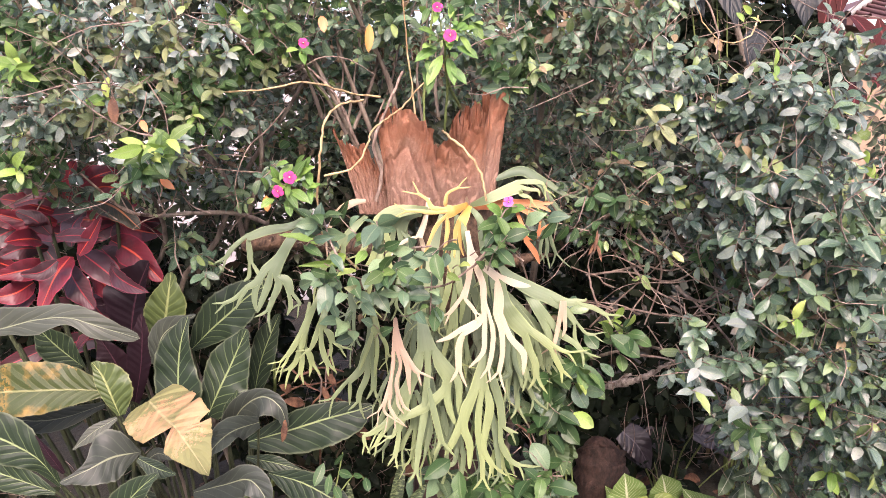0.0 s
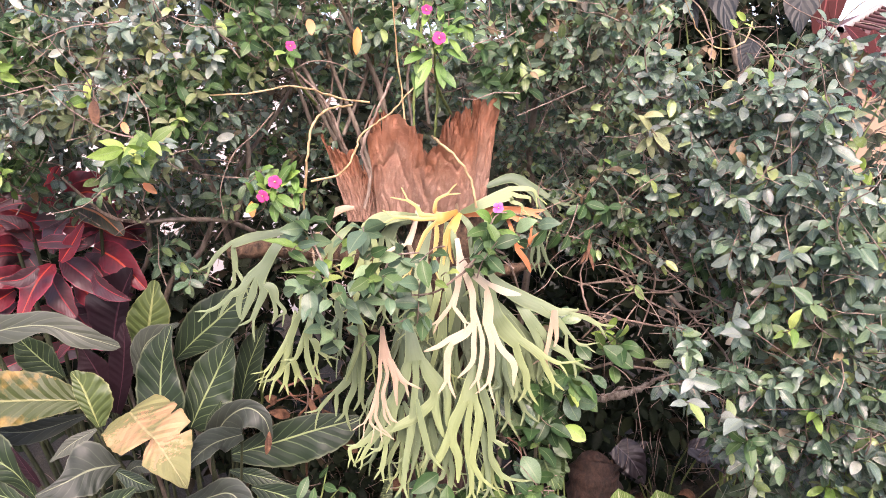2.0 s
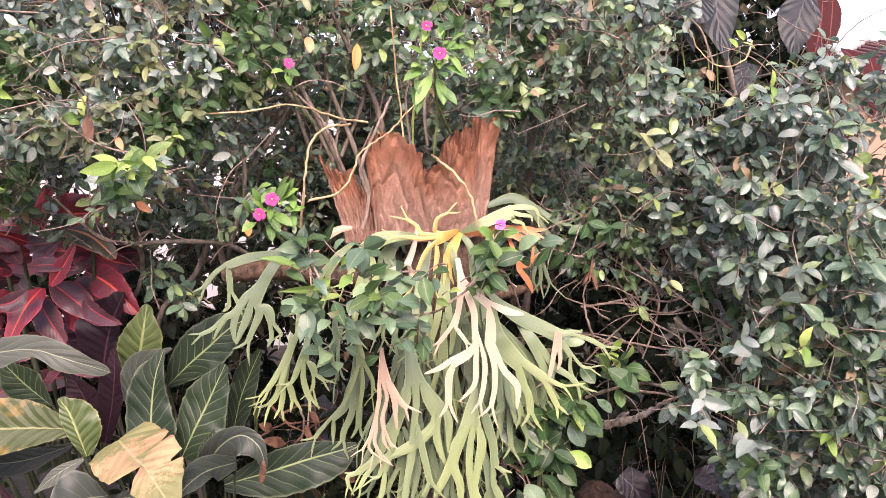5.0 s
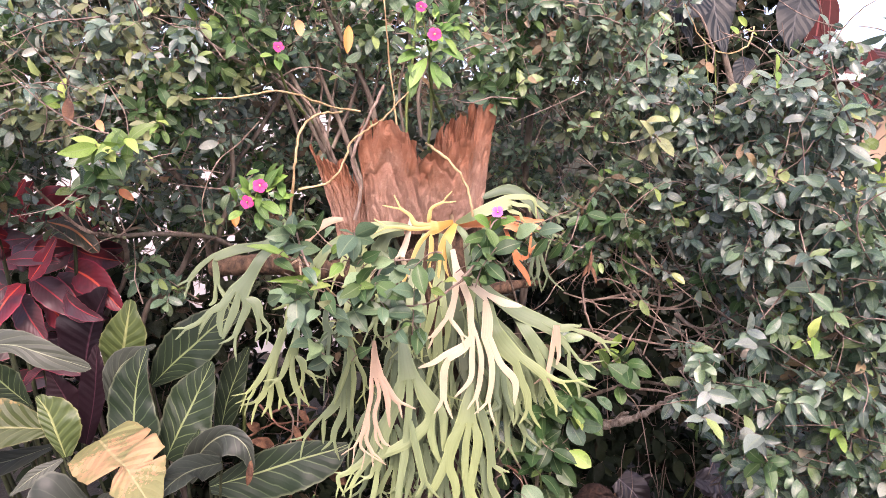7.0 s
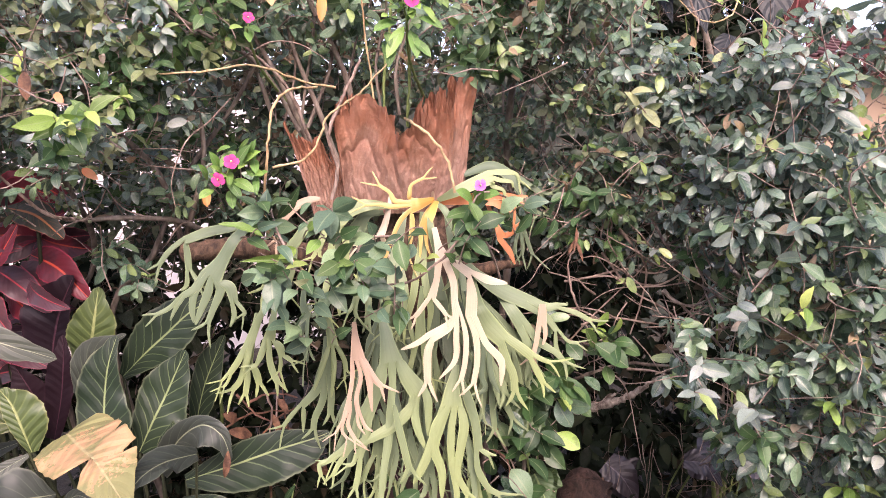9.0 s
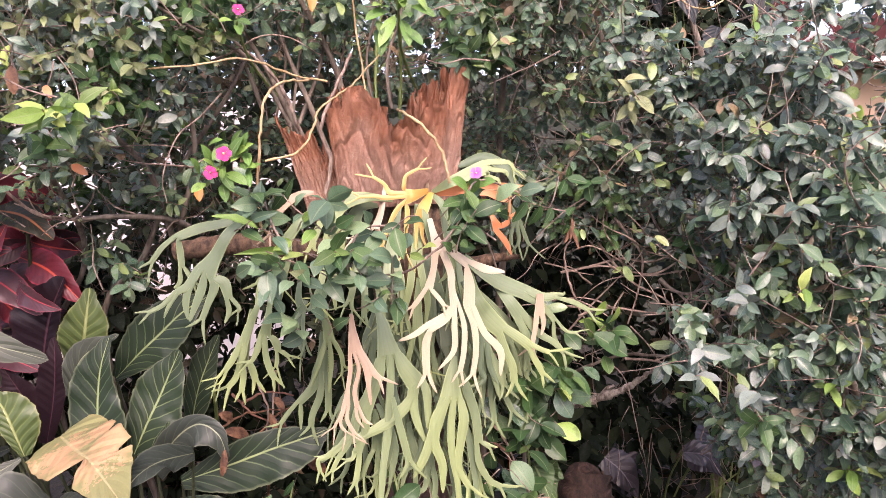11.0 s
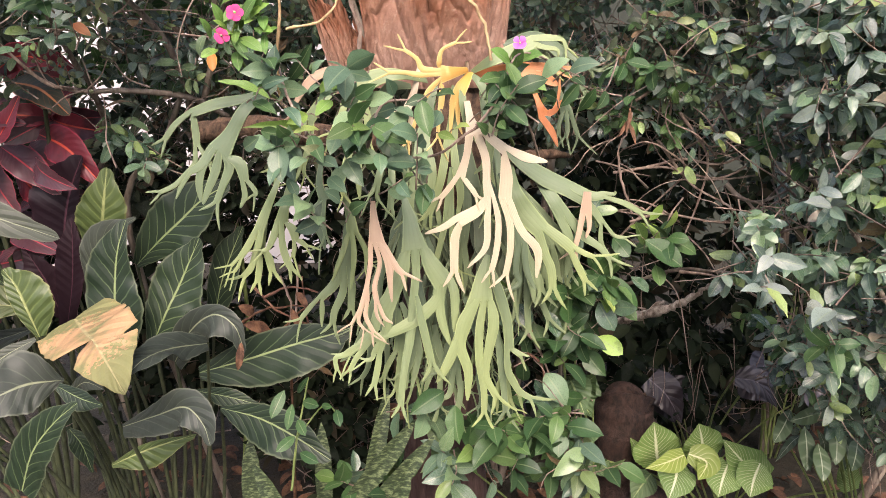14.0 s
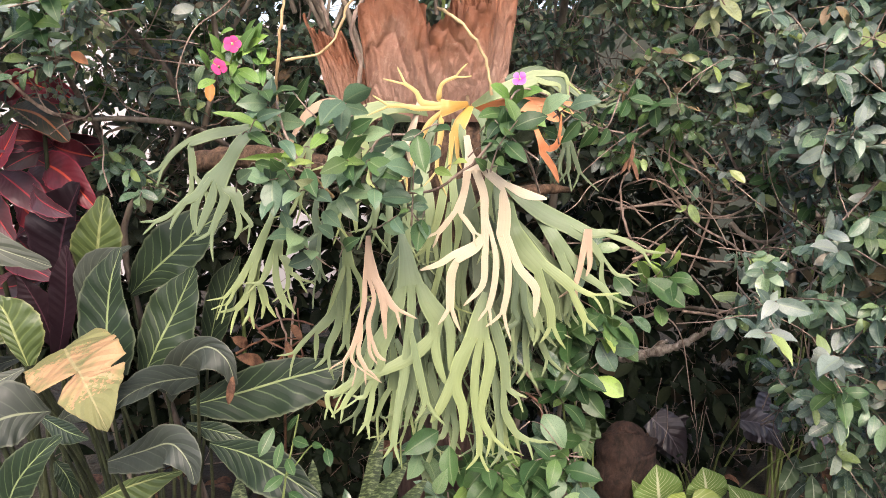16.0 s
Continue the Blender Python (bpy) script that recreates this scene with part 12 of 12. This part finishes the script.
blade_ob = leaf("leaf", nest, MAT["arrow"], (1.074, 1.87, 0.446), (1.002, 1.81, 0.415), 0.106, (0, -0.75, 0.8), HEART, 0.4, 0.08, 0.02, 3, 12, 8, lobes=0.22)
tube("petiole", ((1.149, 2.012, -0.02), (1.122, 1.961, 0.245), (1.074, 1.87, 0.446)), 0.003, 0.002, MAT["green_stem"], blade_ob)
nest = thing("rubber_plant", (1.25, 2.9, 0), "dark large-leaved plant behind the shrub", "plant")
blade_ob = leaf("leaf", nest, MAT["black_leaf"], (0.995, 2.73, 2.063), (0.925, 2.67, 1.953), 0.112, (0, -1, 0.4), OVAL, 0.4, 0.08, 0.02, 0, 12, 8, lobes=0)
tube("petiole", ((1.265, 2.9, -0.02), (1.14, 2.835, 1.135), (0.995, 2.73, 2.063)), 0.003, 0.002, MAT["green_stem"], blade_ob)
leaf("leaf", nest, MAT["wine"], (1.346, 2.5, 1.846), (1.375, 2.42, 1.75), 0.071, (0.2, -1, 0.6), OVAL, 0.5, 0.2, 0.01, 0, 8, 6)
leaf("leaf", nest, MAT["wine"], (1.313, 2.5, 1.811), (1.255, 2.42, 1.717), 0.064, (0.2, -1, 0.6), OVAL, 0.5, 0.2, 0.01, 1, 8, 6)
leaf("leaf", nest, MAT["wine"], (1.394, 2.5, 1.725), (1.404, 2.42, 1.616), 0.072, (0.2, -1, 0.6), OVAL, 0.5, 0.2, 0.01, 2, 8, 6)
leaf("leaf", nest, MAT["wine"], (1.385, 2.5, 1.638), (1.325, 2.42, 1.547), 0.072, (0.2, -1, 0.6), OVAL, 0.5, 0.2, 0.01, 3, 8, 6)
leaf("leaf", nest, MAT["wine"], (1.462, 2.5, 1.777), (1.457, 2.42, 1.649), 0.079, (0.2, -1, 0.6), OVAL, 0.5, 0.2, 0.01, 4, 8, 6)
leaf("leaf", nest, MAT["wine"], (1.253, 2.5, 1.863), (1.264, 2.42, 1.8), 0.053, (0.2, -1, 0.6), OVAL, 0.5, 0.2, 0.01, 5, 8, 6)
veined_leaf("wine", ((1.523, 2.9, 2.113), (1.501, 2.88, 1.968), (1.459, 2.86, 1.82)), (0.01, 0.0498, 0.0398, 0.0), (0.01, 0.0498, 0.0398, 0.0), 20)
veined_leaf("wine", ((1.561, 2.9, 2.114), (1.546, 2.88, 2.009), (1.527, 2.86, 1.894)), (0.0066, 0.0332, 0.0265, 0.0), (0.0066, 0.0332, 0.0265, 0.0), 21)
veined_leaf("wine", ((1.506, 2.6, 1.849), (1.519, 2.58, 1.773), (1.548, 2.56, 1.712)), (0.0074, 0.0366, 0.0292, 0.0), (0.0074, 0.0366, 0.0292, 0.0), 22)
veined_leaf("wine", ((1.597, 2.6, 1.822), (1.593, 2.58, 1.737), (1.598, 2.56, 1.64)), (0.0059, 0.0295, 0.0235, 0.0), (0.0059, 0.0295, 0.0235, 0.0), 23)
veined_leaf("wine", ((1.66, 2.6, 1.85), (1.631, 2.58, 1.773), (1.608, 2.56, 1.68)), (0.0067, 0.0332, 0.0264, 0.0), (0.0067, 0.0332, 0.0264, 0.0), 24)
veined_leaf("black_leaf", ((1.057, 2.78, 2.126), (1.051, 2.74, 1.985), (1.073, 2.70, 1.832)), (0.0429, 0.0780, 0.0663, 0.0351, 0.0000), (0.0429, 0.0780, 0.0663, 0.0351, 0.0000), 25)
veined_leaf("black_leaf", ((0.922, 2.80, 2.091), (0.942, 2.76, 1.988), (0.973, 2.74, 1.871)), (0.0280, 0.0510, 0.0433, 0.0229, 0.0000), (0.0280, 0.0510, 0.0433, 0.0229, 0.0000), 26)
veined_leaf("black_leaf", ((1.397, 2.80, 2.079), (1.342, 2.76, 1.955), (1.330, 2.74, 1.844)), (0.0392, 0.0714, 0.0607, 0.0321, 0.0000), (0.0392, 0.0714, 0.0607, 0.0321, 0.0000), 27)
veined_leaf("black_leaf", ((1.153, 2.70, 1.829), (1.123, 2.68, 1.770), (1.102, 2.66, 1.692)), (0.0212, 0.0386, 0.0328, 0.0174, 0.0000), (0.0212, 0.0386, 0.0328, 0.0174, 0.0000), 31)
tube("stem", ((1.25, 2.92, -0.03), (1.27, 2.95, 0.9), (1.2, 2.85, 1.6), (1.066, 2.78, 1.983)), 0.02, 0.01, MAT["bark"], nest)
snake = thing("snake_plant", (-0.08, 2.0, 0), "snake plant with mottled dark strap leaves", "plant")
leaf("leaf", snake, MAT["mottled"], (-0.15, 2, 0.313), (-0.084, 2.03, 0.637), 0.039, (0.2, -1, 0.2), STRAP, 0.25, 0.35, 0.01, 0, 12, 6)
leaf("leaf", snake, MAT["mottled"], (-0.192, 1.96, 0.367), (-0.024, 1.92, 0.603), 0.045, (0.2, -1, 0.2), STRAP, 0.25, 0.35, 0.01, 1, 12, 6)
leaf("leaf", snake, MAT["mottled"], (-0.153, 1.92, 0.366), (0.015, 1.88, 0.586), 0.042, (0.2, -1, 0.2), STRAP, 0.25, 0.35, 0.01, 2, 12, 6)
leaf("leaf", snake, MAT["mottled"], (-0.396, 2.02, 0.31), (-0.396, 2.03, 0.517), 0.043, (0.2, -1, 0.2), STRAP, 0.25, 0.35, 0.01, 3, 12, 6)
leaf("leaf", snake, MAT["mottled"], (-0.235, 2.04, 0.291), (-0.239, 2.05, 0.542), 0.039, (0.2, -1, 0.2), STRAP, 0.25, 0.35, 0.01, 4, 12, 6)
leaf("leaf", snake, MAT["mottled"], (-0.096, 1.9, 0.339), (-0.036, 1.88, 0.522), 0.038, (0.2, -1, 0.2), STRAP, 0.25, 0.35, 0.01, 5, 12, 6)
leaf("leaf", snake, MAT["mottled"], (-0.293, 1.98, 0.292), (-0.372, 1.96, 0.489), 0.039, (0.2, -1, 0.2), STRAP, 0.25, 0.35, 0.01, 6, 12, 6)
leaf("leaf", snake, MAT["mottled"], (-0.028, 1.95, 0.302), (0.067, 1.93, 0.478), 0.037, (0.2, -1, 0.2), STRAP, 0.25, 0.35, 0.01, 7, 12, 6)
palm = thing("palm_seedling", (-0.62, 2.75, 0), "thin striped palm leaflets behind the shrub", "plant")
leaf("leaflet", palm, MAT["calathea_light"], (-0.678, 2.75, 1.273), (-0.717, 2.68, 1.387), 0.012, (0, -1, 0.5), LANCE, 0.4, 0.5, 0, 0, 6, 2)
leaf("leaflet", palm, MAT["calathea_light"], (-0.671, 2.75, 1.278), (-0.709, 2.68, 1.335), 0.012, (0, -1, 0.5), LANCE, 0.4, 0.5, 0, 1, 6, 2)
leaf("leaflet", palm, MAT["calathea_light"], (-0.664, 2.75, 1.283), (-0.691, 2.68, 1.405), 0.012, (0, -1, 0.5), LANCE, 0.4, 0.5, 0, 2, 6, 2)
leaf("leaflet", palm, MAT["calathea_light"], (-0.658, 2.75, 1.287), (-0.683, 2.68, 1.353), 0.012, (0, -1, 0.5), LANCE, 0.4, 0.5, 0, 3, 6, 2)
leaf("leaflet", palm, MAT["calathea_light"], (-0.651, 2.75, 1.292), (-0.665, 2.68, 1.423), 0.012, (0, -1, 0.5), LANCE, 0.4, 0.5, 0, 4, 6, 2)
leaf("leaflet", palm, MAT["calathea_light"], (-0.644, 2.75, 1.297), (-0.657, 2.68, 1.372), 0.012, (0, -1, 0.5), LANCE, 0.4, 0.5, 0, 5, 6, 2)
leaf("leaflet", palm, MAT["calathea_light"], (-0.637, 2.75, 1.302), (-0.639, 2.68, 1.442), 0.012, (0, -1, 0.5), LANCE, 0.4, 0.5, 0, 6, 6, 2)
leaf("leaflet", palm, MAT["calathea_light"], (-0.63, 2.75, 1.307), (-0.631, 2.68, 1.39), 0.012, (0, -1, 0.5), LANCE, 0.4, 0.5, 0, 7, 6, 2)
leaf("leaflet", palm, MAT["calathea_light"], (-0.624, 2.75, 1.312), (-0.613, 2.68, 1.46), 0.012, (0, -1, 0.5), LANCE, 0.4, 0.5, 0, 8, 6, 2)
leaf("leaflet", palm, MAT["calathea_light"], (-0.617, 2.75, 1.316), (-0.605, 2.68, 1.409), 0.012, (0, -1, 0.5), LANCE, 0.4, 0.5, 0, 9, 6, 2)
leaf("leaflet", palm, MAT["calathea_light"], (-0.61, 2.75, 1.321), (-0.588, 2.68, 1.478), 0.012, (0, -1, 0.5), LANCE, 0.4, 0.5, 0, 10, 6, 2)
leaf("leaflet", palm, MAT["calathea_light"], (-0.603, 2.75, 1.326), (-0.579, 2.68, 1.427), 0.012, (0, -1, 0.5), LANCE, 0.4, 0.5, 0, 11, 6, 2)
leaf("leaflet", palm, MAT["calathea_light"], (-0.597, 2.75, 1.331), (-0.562, 2.68, 1.497), 0.012, (0, -1, 0.5), LANCE, 0.4, 0.5, 0, 12, 6, 2)
leaf("leaflet", palm, MAT["calathea_light"], (-0.59, 2.75, 1.336), (-0.553, 2.68, 1.445), 0.012, (0, -1, 0.5), LANCE, 0.4, 0.5, 0, 13, 6, 2)
tube("stem", ((-0.62, 2.78, -0.03), (-0.58, 2.8, 0.6), (-0.631, 2.76, 1.297)), 0.01, 0.004, MAT["green_stem"], palm)
weed = thing("weed", (-0.26, 1.95, 0), "small light green weed in front of the calathea", "plant")
tube("stem", ((-0.27, 1.84, 0.494), (-0.254, 1.84, 0.608), (-0.228, 1.84, 0.73)), 0.003, 0.0015, MAT["green_stem"], weed, 5, 7, 0.12, 283)
tube("stem", ((-0.252, 1.83, 0.613), (-0.198, 1.83, 0.673), (-0.168, 1.83, 0.65)), 0.002, 0.001, MAT["green_stem"], weed, 5, 7, 0.12, 284)
leaf("leaf", weed, MAT["green"], (-0.273, 1.83, 0.708), (-0.294, 1.8, 0.664), 0.024, (0.1, -1, 0.4), OVAL, 0.5, 0.2, 0.02, 0, 6, 4)
leaf("leaf", weed, MAT["green"], (-0.238, 1.83, 0.685), (-0.203, 1.8, 0.687), 0.021, (0.1, -1, 0.4), OVAL, 0.5, 0.2, 0.02, 1, 6, 4)
leaf("leaf", weed, MAT["green"], (-0.175, 1.83, 0.667), (-0.165, 1.8, 0.645), 0.019, (0.1, -1, 0.4), OVAL, 0.5, 0.2, 0.02, 2, 6, 4)
leaf("leaf", weed, MAT["green"], (-0.259, 1.83, 0.68), (-0.265, 1.8, 0.64), 0.018, (0.1, -1, 0.4), OVAL, 0.5, 0.2, 0.02, 3, 6, 4)
leaf("leaf", weed, MAT["green"], (-0.248, 1.83, 0.702), (-0.221, 1.8, 0.746), 0.011, (0.1, -1, 0.4), OVAL, 0.5, 0.2, 0.02, 4, 6, 4)
leaf("leaf", weed, MAT["green"], (-0.203, 1.83, 0.676), (-0.178, 1.8, 0.685), 0.013, (0.1, -1, 0.4), OVAL, 0.5, 0.2, 0.02, 5, 6, 4)
leaf("leaf", weed, MAT["green"], (-0.25, 1.83, 0.647), (-0.231, 1.8, 0.628), 0.019, (0.1, -1, 0.4), OVAL, 0.5, 0.2, 0.02, 6, 6, 4)
leaf("leaf", weed, MAT["green"], (-0.257, 1.83, 0.613), (-0.288, 1.8, 0.596), 0.021, (0.1, -1, 0.4), OVAL, 0.5, 0.2, 0.02, 7, 6, 4)
leaf("leaf", weed, MAT["green"], (-0.248, 1.83, 0.579), (-0.208, 1.8, 0.572), 0.021, (0.1, -1, 0.4), OVAL, 0.5, 0.2, 0.02, 8, 6, 4)

litter = thing("leaf_litter", (0.3, 2.3, 0), "dry brown fallen leaves under the plants", "litter", kind="stuff")
rng = np.random.default_rng(77)
chunks = []
for i in range(500):
    p = np.array((rng.uniform(-1.3, 1.5), rng.uniform(1.6, 3.0), rng.uniform(0.0, 0.03)))
    v, f, uv = LEAF_SHAPES[i % 4]
    a = rng.uniform(0, 6.28)
    turn = aim((0, 0, 0), (math.cos(a), math.sin(a), rng.normal(0, 0.2)), (rng.normal(0, 0.3), rng.normal(0, 0.3), 1))
    chunks.append((v * rng.uniform(0.04, 0.09) @ turn.T + p + np.array((0, 0, 0.02)), f, uv))
part("fallen_leaves", make_mesh("fallen_leaves", *merge(chunks)), MAT["dry"], litter)

settle()
